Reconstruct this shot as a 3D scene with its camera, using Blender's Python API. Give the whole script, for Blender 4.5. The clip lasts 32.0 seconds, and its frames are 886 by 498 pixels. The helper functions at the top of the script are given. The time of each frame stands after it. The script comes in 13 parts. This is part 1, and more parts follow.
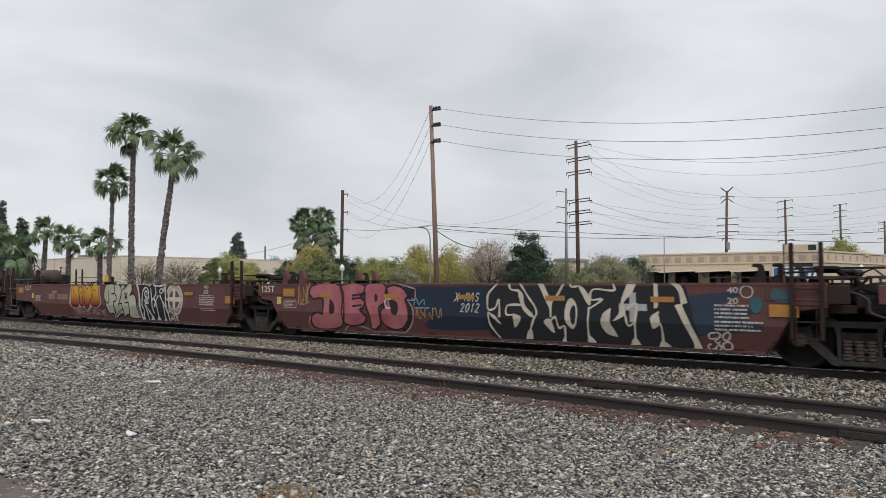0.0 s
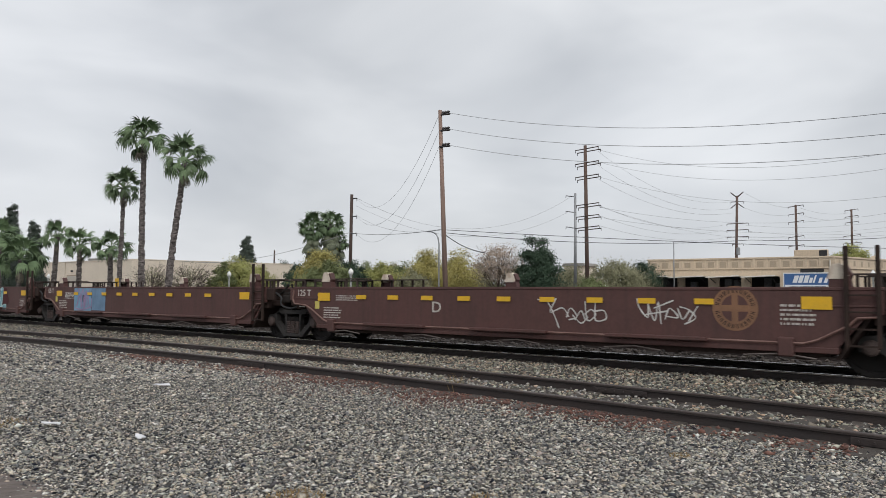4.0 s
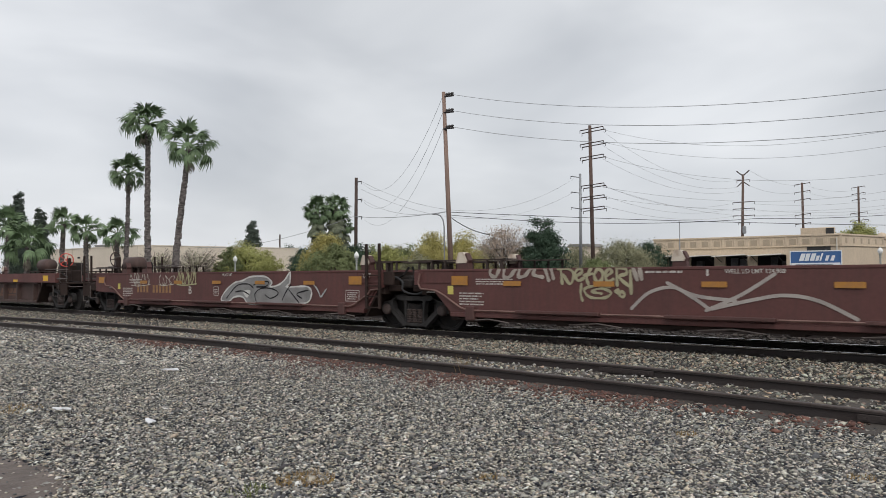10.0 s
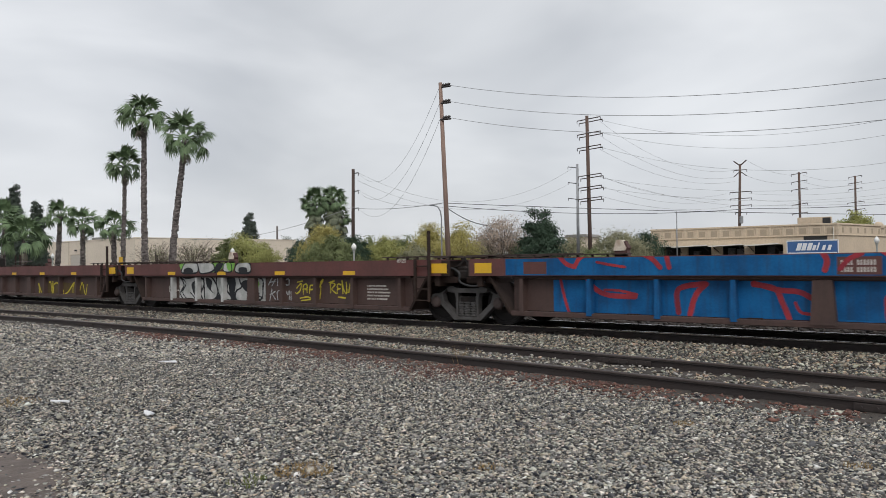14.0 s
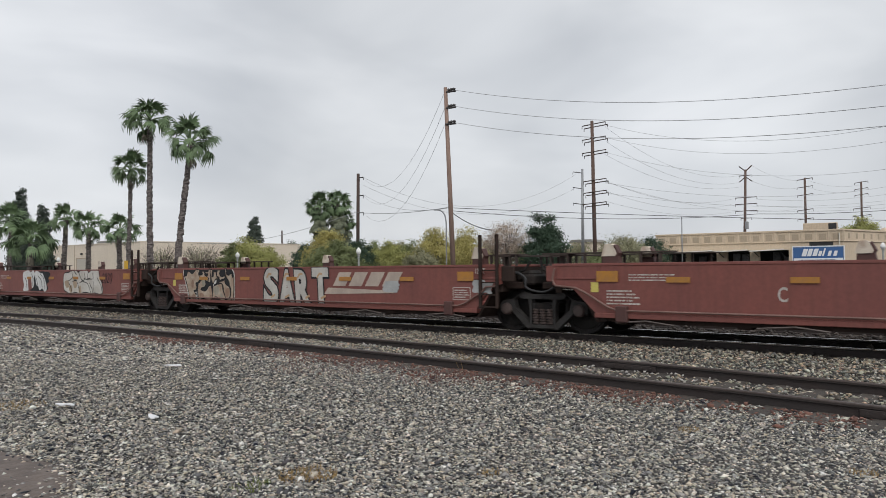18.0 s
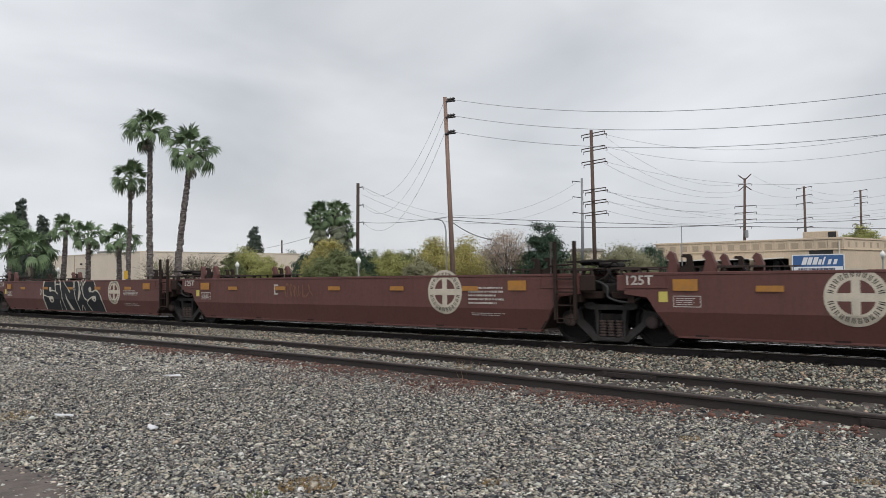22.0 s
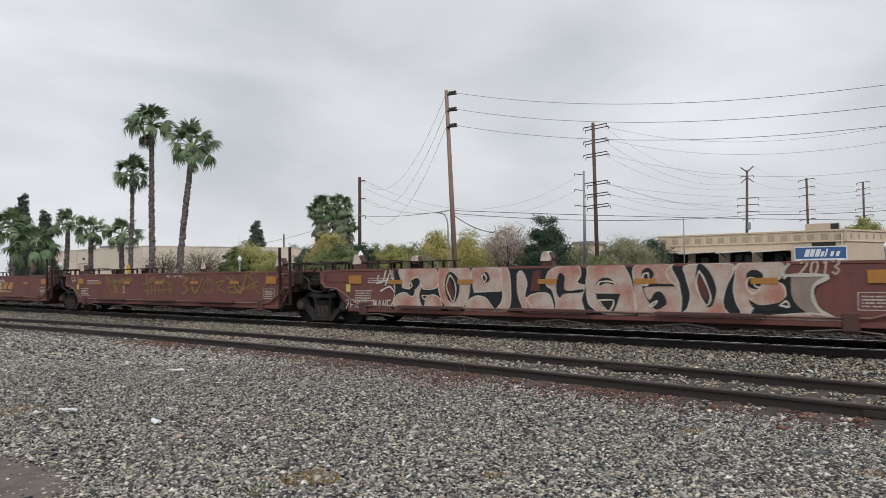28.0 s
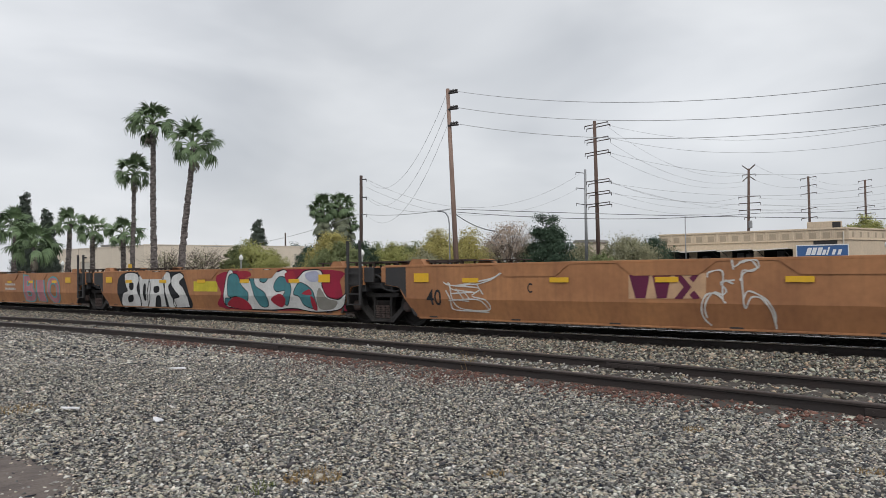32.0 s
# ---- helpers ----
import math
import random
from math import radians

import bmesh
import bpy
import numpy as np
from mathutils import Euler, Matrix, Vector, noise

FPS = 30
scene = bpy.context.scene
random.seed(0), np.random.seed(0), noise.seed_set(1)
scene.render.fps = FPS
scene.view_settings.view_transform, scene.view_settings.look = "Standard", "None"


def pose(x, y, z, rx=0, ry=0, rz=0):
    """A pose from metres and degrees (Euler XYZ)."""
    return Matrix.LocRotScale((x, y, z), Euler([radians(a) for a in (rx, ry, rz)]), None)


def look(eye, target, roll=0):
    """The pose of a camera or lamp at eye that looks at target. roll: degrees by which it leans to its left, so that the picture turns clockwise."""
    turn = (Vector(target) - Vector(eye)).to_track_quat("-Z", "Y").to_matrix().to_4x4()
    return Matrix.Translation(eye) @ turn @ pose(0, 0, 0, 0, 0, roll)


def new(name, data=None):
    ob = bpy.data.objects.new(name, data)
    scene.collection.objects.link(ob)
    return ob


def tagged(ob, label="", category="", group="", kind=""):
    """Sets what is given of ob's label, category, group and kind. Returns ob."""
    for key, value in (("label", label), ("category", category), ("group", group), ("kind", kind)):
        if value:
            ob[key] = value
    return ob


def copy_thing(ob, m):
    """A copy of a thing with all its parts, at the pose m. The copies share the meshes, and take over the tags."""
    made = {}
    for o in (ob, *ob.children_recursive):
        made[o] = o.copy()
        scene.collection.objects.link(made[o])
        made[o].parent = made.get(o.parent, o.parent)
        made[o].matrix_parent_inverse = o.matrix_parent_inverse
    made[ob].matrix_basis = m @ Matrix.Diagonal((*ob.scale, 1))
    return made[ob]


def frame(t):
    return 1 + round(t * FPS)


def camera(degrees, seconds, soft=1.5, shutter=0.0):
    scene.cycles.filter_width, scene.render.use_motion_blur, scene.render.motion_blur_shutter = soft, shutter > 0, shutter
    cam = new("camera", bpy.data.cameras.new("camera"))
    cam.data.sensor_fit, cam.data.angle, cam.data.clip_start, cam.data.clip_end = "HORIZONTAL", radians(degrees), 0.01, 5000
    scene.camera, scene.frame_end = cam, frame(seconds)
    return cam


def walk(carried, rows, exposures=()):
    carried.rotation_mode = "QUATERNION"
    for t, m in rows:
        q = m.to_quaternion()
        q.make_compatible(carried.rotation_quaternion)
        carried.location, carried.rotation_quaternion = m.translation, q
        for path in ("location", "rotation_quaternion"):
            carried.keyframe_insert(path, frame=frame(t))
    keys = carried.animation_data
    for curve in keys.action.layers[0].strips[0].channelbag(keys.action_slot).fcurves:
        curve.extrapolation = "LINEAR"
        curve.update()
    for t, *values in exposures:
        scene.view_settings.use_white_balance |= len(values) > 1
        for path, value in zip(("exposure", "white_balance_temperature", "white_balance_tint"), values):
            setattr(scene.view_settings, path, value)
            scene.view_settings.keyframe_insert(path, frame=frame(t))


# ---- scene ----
# The camera stands beside the tracks, hand-held. x runs along the tracks (the train moves to +x), y away from the camera; z = 0 is the near rail's top.
EYE = 1.424
PATH = [
    (0, 38.49, 2.71, -0.05), (0.5, 38.64, 2.80, 0.13), (1, 38.82, 2.74, 0.29), (1.5, 38.94, 2.60, 0.22),
    (2, 39.10, 2.59, 0.04), (2.5, 39.22, 2.62, -0.02), (3, 39.31, 2.79, 0.12), (3.5, 39.22, 3.09, 0.21),
    (5.5, 39.10, 2.62, -0.03), (6, 39.13, 2.57, -0.09), (6.5, 39.21, 2.55, -0.03), (7, 39.19, 2.61, -0.13),
    (7.5, 39.10, 2.60, -0.25), (8, 39.05, 2.40, -0.26), (8.5, 39.10, 2.21, -0.31), (9, 39.28, 2.10, -0.38),
    (9.5, 39.51, 1.86, -0.52), (10, 39.57, 1.70, -0.52), (10.5, 39.52, 1.60, -0.33), (11, 39.35, 1.48, -0.20),
    (11.5, 39.09, 1.48, -0.27), (12, 39.03, 1.45, -0.43), (12.5, 39.18, 1.45, -0.59), (13, 39.40, 1.35, -0.71),
    (13.5, 39.49, 1.16, -0.78), (14, 39.38, 1.02, -0.77), (14.5, 39.28, 1.07, -0.57), (16.5, 40.24, 1.69, -0.51),
    (17, 40.16, 1.51, -0.45), (17.5, 39.97, 1.38, -0.52), (18, 39.73, 1.38, -0.59), (18.5, 39.61, 1.66, -0.75),
    (19, 39.75, 1.84, -0.66), (19.5, 39.87, 1.90, -0.50), (20, 39.95, 1.86, -0.60), (20.5, 40.05, 1.86, -0.70),
    (21, 40.21, 1.94, -0.71), (21.5, 40.13, 1.92, -0.68), (22, 39.71, 2.09, -0.72), (22.5, 39.61, 2.28, -0.65),
    (23, 40.00, 2.03, -0.61), (23.5, 40.21, 1.86, -0.77), (24, 40.29, 1.72, -0.81), (24.5, 40.22, 1.61, -0.80),
    (25, 39.90, 1.56, -0.76), (25.5, 39.63, 1.73, -0.70), (27.5, 39.94, 1.69, -0.74), (28, 39.87, 1.59, -0.94),
    (28.5, 39.68, 1.64, -1.04), (29, 39.65, 1.53, -0.82), (29.5, 39.62, 1.29, -0.68), (30, 39.58, 1.16, -0.78),
    (30.5, 39.60, 1.39, -1.09), (31, 39.93, 1.65, -1.09), (31.5, 40.21, 1.67, -1.03), (32, 39.98, 1.48, -0.97),
]
cam = camera(61.03, 32.0, soft=0.65, shutter=0.06)
walk(cam, [(t, pose(0, 0, EYE, 90 + up, 0, turn) @ pose(0, 0, 0, 0, 0, roll)) for t, turn, up, roll in PATH],
     exposures=[(0.0, 0.0), (32.0, 0.0)])

TRACK_Y, TRACK_Z = 14.51, 0.03


def near_y(x):
    """The middle of the near track, which bends gently."""
    return 9.82 - 0.00345 * (x + 8) ** 2 - 0.0592 * (x + 8)


TRAIN = [(0, -2.35), (1, 13.50), (2, 29.95), (3, 45.81), (5.5, 86.50), (6, 94.43), (7, 110.85), (8, 126.91), (9, 143.59), (10, 159.48), (11, 176.24), (12, 191.86), (13, 208.16), (14, 224.83), (16.5, 265.50), (17, 273.39), (18, 290.31), (19, 306.96), (20, 322.89), (21, 340.06), (22, 355.99), (23, 373.17), (24, 388.80), (25, 405.07), (27.5, 447.28), (28, 455.94), (29, 472.01), (30, 489.44), (31, 505.75), (32, 522.62)]  # seconds, and how far the train has come


def train_at(t):
    """How far the train has come at t seconds."""
    return float(np.interp(t, [r[0] for r in TRAIN], [r[1] for r in TRAIN]))


# ---- world and light ----
world = bpy.data.worlds.new("overcast_sky")
scene.world = world
world.use_nodes = True
wn, wl = world.node_tree.nodes, world.node_tree.links
wn.clear()
w_out = wn.new("ShaderNodeOutputWorld")
w_bg = wn.new("ShaderNodeBackground")
w_sky = wn.new("ShaderNodeTexSky")
w_sky.sky_type, w_sky.sun_disc = "NISHITA", False
w_sky.sun_elevation, w_sky.sun_rotation = radians(45), radians(128)
w_sky.air_density, w_sky.dust_density = 1.0, 3.0
w_dim = wn.new("ShaderNodeVectorMath")
w_dim.operation = "SCALE"
w_dim.inputs["Scale"].default_value = 0.10
wl.new(w_sky.outputs[0], w_dim.inputs[0])
w_co = wn.new("ShaderNodeTexCoord")
w_map = wn.new("ShaderNodeMapping")
w_map.inputs["Scale"].default_value = (1.0, 1.0, 2.6)
w_map.inputs["Rotation"].default_value = (0.0, 0.25, 0.6)
wl.new(w_co.outputs["Generated"], w_map.inputs[0])
w_n1 = wn.new("ShaderNodeTexNoise")
w_n1.inputs["Scale"].default_value, w_n1.inputs["Detail"].default_value, w_n1.inputs["Roughness"].default_value = 2.6, 4.0, 0.45
w_n1.inputs["Distortion"].default_value = 0.35
wl.new(w_map.outputs[0], w_n1.inputs["Vector"])
w_ramp = wn.new("ShaderNodeValToRGB")
wl.new(w_n1.outputs["Fac"], w_ramp.inputs[0])
for stop, (pos, col) in zip((w_ramp.color_ramp.elements[0], w_ramp.color_ramp.elements[1]), ((0.28, (0.47, 0.492, 0.525, 1)), (0.70, (0.74, 0.757, 0.78, 1)))):
    stop.position, stop.color = pos, col
w_mix = wn.new("ShaderNodeMix")
w_mix.data_type = "RGBA"
w_mix.inputs["Factor"].default_value = 0.93
wl.new(w_dim.outputs[0], w_mix.inputs["A"])
wl.new(w_ramp.outputs[0], w_mix.inputs["B"])
w_thin = wn.new("ShaderNodeVectorMath")  # the cloud thins towards one side
w_thin.operation = "DOT_PRODUCT"
w_thin.inputs[1].default_value = (-0.366, 0.922, 0.127)
wl.new(w_co.outputs["Generated"], w_thin.inputs[0])
w_lift = wn.new("ShaderNodeValToRGB")
w_lift.color_ramp.interpolation = "EASE"
wl.new(w_thin.outputs["Value"], w_lift.inputs[0])
w_lift.color_ramp.elements[0].position, w_lift.color_ramp.elements[0].color = 0.78, (0.96, 0.96, 0.965, 1)
w_lift.color_ramp.elements[1].position, w_lift.color_ramp.elements[1].color = 0.9995, (1.07, 1.065, 1.06, 1)
for pos, v in ((0.90, 0.90), (0.975, 0.94)):
    w_lift.color_ramp.elements.new(pos).color = (v, v, v, 1)
w_over = wn.new("ShaderNodeMix")
w_over.data_type, w_over.blend_type = "RGBA", "MULTIPLY"
w_over.inputs["Factor"].default_value = 1.0
wl.new(w_mix.outputs["Result"], w_over.inputs["A"])
wl.new(w_lift.outputs[0], w_over.inputs["B"])
wl.new(w_over.outputs["Result"], w_bg.inputs[0])
w_bg.inputs[1].default_value = 1.21
wl.new(w_bg.outputs[0], w_out.inputs[0])
sun = new("sun", bpy.data.lights.new("sun", "SUN"))
sun.data.energy, sun.data.angle, sun.data.color = 1.5, radians(30), (1.0, 0.97, 0.93)
sun.matrix_basis = look((40, -22, 50), (0, 10, 0))

# ---- materials ----
MATS = {}


def mat(name, col, rough=0.7, metal=0.0, col2=None, scale=3.0, mix=0.5, bump=0.0, bump_scale=40.0, stretch=(1, 1, 1), fine=0.12, spread=0.0, island=0.0, streak=0.0, grime=(0.03, 0.025, 0.02), spec=0.5, tint=0.0):
    """A procedural surface: a base colour, a second colour in patches, fine grain, streaks of grime, relief and variation from piece to piece."""
    if name in MATS:
        return MATS[name]
    m = MATS[name] = bpy.data.materials.new(name)
    m.use_nodes = True
    n, l = m.node_tree.nodes, m.node_tree.links
    p = n["Principled BSDF"]
    p.inputs["Roughness"].default_value, p.inputs["Metallic"].default_value, p.inputs["Specular IOR Level"].default_value = rough, metal, spec
    co = n.new("ShaderNodeTexCoord")
    mp = n.new("ShaderNodeMapping")
    mp.inputs["Scale"].default_value = stretch
    l.new(co.outputs["Object"], mp.inputs[0])

    def noise_of(sc, detail=4.0, src=None):
        t = n.new("ShaderNodeTexNoise")
        t.inputs["Scale"].default_value, t.inputs["Detail"].default_value = sc, detail
        l.new((src or mp).outputs[0], t.inputs["Vector"])
        return t.outputs["Fac"]

    def blend(fac, a, b, kind="MIX"):
        x = n.new("ShaderNodeMix")
        x.data_type, x.blend_type = "RGBA", kind
        for sock, v in (("Factor", fac), ("A", a), ("B", b)):
            if isinstance(v, (int, float)):
                x.inputs[sock].default_value = v
            elif isinstance(v, tuple):
                x.inputs[sock].default_value = (*v, 1) if len(v) == 3 else v
            else:
                l.new(v, x.inputs[sock])
        return x.outputs["Result"]

    def steps(src, lo, hi):
        r = n.new("ShaderNodeMapRange")
        r.inputs["From Min"].default_value, r.inputs["From Max"].default_value = lo, hi
        l.new(src, r.inputs["Value"])
        return r.outputs["Result"]

    c = col
    big = noise_of(scale)
    if col2:
        f = n.new("ShaderNodeMath")
        f.operation = "MULTIPLY"
        f.inputs[1].default_value = mix
        l.new(steps(big, 0.38, 0.66), f.inputs[0])
        c = blend(f.outputs[0], c, col2)
    if fine:
        g = steps(noise_of(scale * 14, 3.0), 0.2, 0.8)
        lo, hi = 1 - fine, 1 + fine
        r = n.new("ShaderNodeMapRange")
        r.inputs["To Min"].default_value, r.inputs["To Max"].default_value = lo, hi
        l.new(g, r.inputs["Value"])
        c = blend(1.0, c, r.outputs["Result"], "MULTIPLY")
    if streak:
        ms = n.new("ShaderNodeMapping")
        ms.inputs["Scale"].default_value = (7.0, 7.0, 0.55)
        l.new(co.outputs["Object"], ms.inputs[0])
        s = steps(noise_of(1.6, 6.0, ms), 0.47, 0.78)
        f = n.new("ShaderNodeMath")
        f.operation = "MULTIPLY"
        f.inputs[1].default_value = streak
        l.new(s, f.inputs[0])
        c = blend(f.outputs[0], c, grime)
    if spread:
        oi = n.new("ShaderNodeObjectInfo")
        r = n.new("ShaderNodeMapRange")
        r.inputs["To Min"].default_value, r.inputs["To Max"].default_value = 1 - spread, 1 + spread
        l.new(oi.outputs["Random"], r.inputs["Value"])
        c = blend(1.0, c, r.outputs["Result"], "MULTIPLY")
    if island:
        ge = n.new("ShaderNodeNewGeometry")
        rp = n.new("ShaderNodeValToRGB")
        rp.color_ramp.interpolation = "CONSTANT" if island > 2 else "LINEAR"
        e = rp.color_ramp.elements
        k = min(island, 1.2)
        e[0].color, e[1].color = (1 - 0.80 * k, 1 - 0.79 * k, 1 - 0.76 * k, 1), (1 + 1.0 * k, 1 + 0.97 * k, 1 + 0.9 * k, 1)
        x = rp.color_ramp.elements.new(0.55)
        x.color = (1.0, 0.98, 0.94, 1)
        x = rp.color_ramp.elements.new(0.8)
        x.color = (1 + 0.35 * k, 1 + 0.25 * k, 1 + 0.05 * k, 1)
        l.new(ge.outputs["Random Per Island"], rp.inputs[0])
        c = blend(1.0, c, rp.outputs[0], "MULTIPLY")
        if tint:
            w = n.new("ShaderNodeTexWhiteNoise")
            w.noise_dimensions = "1D"
            l.new(ge.outputs["Random Per Island"], w.inputs["W"])
            hue = n.new("ShaderNodeValToRGB")
            hue.color_ramp.interpolation = "CONSTANT"
            hue.color_ramp.elements[0].color, hue.color_ramp.elements[1].color = (0.86, 1.03, 1.0, 1), (1.25, 0.93, 0.84, 1)
            hue.color_ramp.elements[1].position = 0.9
            for at, q in ((0.3, (1.0, 1.0, 1.0)), (0.55, (0.92, 0.99, 1.10)), (0.7, (1.12, 1.0, 0.84))):
                hue.color_ramp.elements.new(at).color = (*q, 1)
            l.new(w.outputs["Value"], hue.inputs[0])
            c = blend(tint, c, blend(1.0, c, hue.outputs[0], "MULTIPLY"))
    if isinstance(c, tuple):
        p.inputs["Base Color"].default_value = (*c, 1)
    else:
        l.new(c, p.inputs["Base Color"])
    rr = n.new("ShaderNodeMapRange")
    rr.inputs["To Min"].default_value, rr.inputs["To Max"].default_value = max(rough - 0.12, 0.05), min(rough + 0.12, 1.0)
    l.new(big, rr.inputs["Value"])
    l.new(rr.outputs["Result"], p.inputs["Roughness"])
    if bump:
        b = n.new("ShaderNodeBump")
        b.inputs["Strength"].default_value, b.inputs["Distance"].default_value = bump, 0.02
        l.new(noise_of(bump_scale, 5.0), b.inputs["Height"])
        l.new(b.outputs[0], p.inputs["Normal"])
    return m


# ---- mesh building ----
class Form:
    """Vertices and faces of one mesh."""

    def __init__(self):
        self.v, self.f, self.smooth = [], [], False

    def add(self, verts, faces):
        k = len(self.v)
        self.v += [tuple(p) for p in verts]
        self.f += [tuple(i + k for i in q) for q in faces]
        return self

    def box(self, x0, x1, y0, y1, z0, z1, c=0.0):
        """A box; c: the chamfer of its edges."""
        if c <= 0:
            return self.add([(x, y, z) for x in (x0, x1) for y in (y0, y1) for z in (z0, z1)],
                            [(0, 1, 3, 2), (4, 6, 7, 5), (0, 4, 5, 1), (2, 3, 7, 6), (0, 2, 6, 4), (1, 5, 7, 3)])
        c = min(c, (x1 - x0) * 0.45, (y1 - y0) * 0.45, (z1 - z0) * 0.45)
        mid, half = ((x0 + x1) / 2, (y0 + y1) / 2, (z0 + z1) / 2), ((x1 - x0) / 2, (y1 - y0) / 2, (z1 - z0) / 2)
        pts, ix = [], {}
        for sx in (-1, 1):
            for sy in (-1, 1):
                for sz in (-1, 1):
                    for a in range(3):
                        h = [half[k] - (0 if k == a else c) for k in range(3)]
                        ix[sx, sy, sz, a] = len(pts)
                        pts.append((mid[0] + sx * h[0], mid[1] + sy * h[1], mid[2] + sz * h[2]))
        fs = []
        for a in range(3):
            b, d = (a + 1) % 3, (a + 2) % 3
            for s in (-1, 1):
                ring = []
                for u, w in ((-1, -1), (1, -1), (1, 1), (-1, 1)):
                    q = [0, 0, 0]
                    q[a], q[b], q[d] = s, u, w
                    ring.append(ix[(*q, a)])
                fs.append(ring if s > 0 else ring[::-1])
            for u in (-1, 1):
                for w in (-1, 1):
                    e = []
                    for s in (-1, 1):
                        q = [0, 0, 0]
                        q[a], q[b], q[d] = s, u, w
                        e.append((ix[(*q, b)], ix[(*q, d)]))
                    ring = [e[0][0], e[1][0], e[1][1], e[0][1]]
                    fs.append(ring if u * w > 0 else ring[::-1])
        for sx in (-1, 1):
            for sy in (-1, 1):
                for sz in (-1, 1):
                    ring = [ix[sx, sy, sz, a] for a in range(3)]
                    fs.append(ring if sx * sy * sz > 0 else ring[::-1])
        return self.add(pts, fs)

    def prism(self, poly, y0, y1):
        """A polygon of (x, z), run from y0 to y1."""
        n = len(poly)
        v = [(x, y0, z) for x, z in poly] + [(x, y1, z) for x, z in poly]
        area = sum(poly[i][0] * poly[(i + 1) % n][1] - poly[(i + 1) % n][0] * poly[i][1] for i in range(n))
        f = [tuple(range(n)), tuple(range(2 * n - 1, n - 1, -1))] + [((i + 1) % n, i, n + i, n + (i + 1) % n) for i in range(n)]
        if area < 0:
            f = [q[::-1] for q in f]
        return self.add(v, f)

    def run(self, poly, x0, x1, path=None, steps=1):
        """A cross-section of (y, z), run along x, or along the line y = path(x)."""
        n, v, f = len(poly), [], []
        for i in range(steps + 1):
            x = x0 + (x1 - x0) * i / steps
            oy = path(x) if path else 0
            v += [(x, y + oy, z) for y, z in poly]
        for i in range(steps):
            for k in range(n):
                a, b = i * n + k, i * n + (k + 1) % n
                f.append((a, b, b + n, a + n))
        f += [tuple(range(n - 1, -1, -1)), tuple(range(steps * n, steps * n + n))]
        return self.add(v, f)

    def tube(self, pts, r, sides=6, r1=None):
        """A round bar along points; r1: its radius at the end."""
        pts = [Vector(p) for p in pts]
        v, f, n = [], [], len(pts)
        for i, p in enumerate(pts):
            d = (pts[min(i + 1, n - 1)] - pts[max(i - 1, 0)]).normalized()
            a = d.cross(Vector((0, 0, 1)) if abs(d.z) < 0.9 else Vector((1, 0, 0))).normalized()
            b = d.cross(a)
            rad = r if r1 is None else r + (r1 - r) * i / max(n - 1, 1)
            v += [p + (a * math.cos(k * math.tau / sides) + b * math.sin(k * math.tau / sides)) * rad for k in range(sides)]
        for i in range(n - 1):
            for k in range(sides):
                q, w = i * sides + k, i * sides + (k + 1) % sides
                f.append((q, q + sides, w + sides, w))
        f += [tuple(range(sides)), tuple(range(n * sides - 1, (n - 1) * sides - 1, -1))]
        return self.add(v, f)

    def turned(self, prof, o=(0, 0, 0), axis="z", sides=16):
        """A profile of (radius, height), turned round an axis through o."""
        v, f, n = [], [], len(prof)
        for r, h in prof:
            for k in range(sides):
                a, b = r * math.cos(k * math.tau / sides), r * math.sin(k * math.tau / sides)
                q = {"z": (a, b, h), "y": (b, h, a), "x": (h, a, b)}[axis]
                v.append((o[0] + q[0], o[1] + q[1], o[2] + q[2]))
        for i in range(n - 1):
            for k in range(sides):
                q, w = i * sides + k, i * sides + (k + 1) % sides
                f.append((q, w, w + sides, q + sides))
        f += [tuple(range(sides - 1, -1, -1)), tuple(range((n - 1) * sides, n * sides))]
        return self.add(v, f)

    def mesh(self, name, *mats):
        me = bpy.data.meshes.new(name)
        me.from_pydata(self.v, [], self.f)
        for m in mats:
            me.materials.append(m)
        if self.smooth:
            me.shade_smooth()
        return me


def part(name, form, material, parent, label="", at=None):
    """One mesh object under a thing or a part."""
    me = form if isinstance(form, bpy.types.Mesh) else form.mesh(name, material)
    ob = new(name, me)
    ob.parent = parent
    if at is not None:
        ob.matrix_basis = at
    if label:
        ob["label"] = label
    return ob


def empty(name, m=None, label="", category="", group="", kind=""):
    ob = new(name)
    ob.empty_display_size = 0.2
    if m is not None:
        ob.matrix_basis = m
    return tagged(ob, label, category, group, kind)


def solid(name, form, material, label="", category="", group="", kind="", at=None):
    """A thing of one mesh."""
    me = form if isinstance(form, bpy.types.Mesh) else form.mesh(name, material)
    ob = new(name, me)
    if at is not None:
        ob.matrix_basis = at
    return tagged(ob, label, category, group, kind)


# ---- ground and tracks ----
# dirt base, darkened to paint in the shade of gaps between stones
shaded_gravel_dirt = mat("shaded_gravel_dirt", (0.060, 0.055, 0.050), 0.95, col2=(0.032, 0.029, 0.027), scale=9.0, mix=0.7, bump=0.9, bump_scale=45, fine=0.4)
far_asphalt = mat("asphalt", (0.055, 0.055, 0.057), 0.9, col2=(0.08, 0.078, 0.075), scale=0.5, bump=0.2, bump_scale=120)
stone_grey = mat("gravel_stone", (0.392, 0.381, 0.370), 0.85, col2=(0.15, 0.15, 0.145), scale=30, mix=0.6, fine=0.3, island=1.32, spec=0.22, tint=0.32)
stone_tan = mat("ballast_stone", (0.33, 0.308, 0.275), 0.88, col2=(0.12, 0.10, 0.085), scale=14, mix=0.5, fine=0.2, island=1.0, tint=0.7)
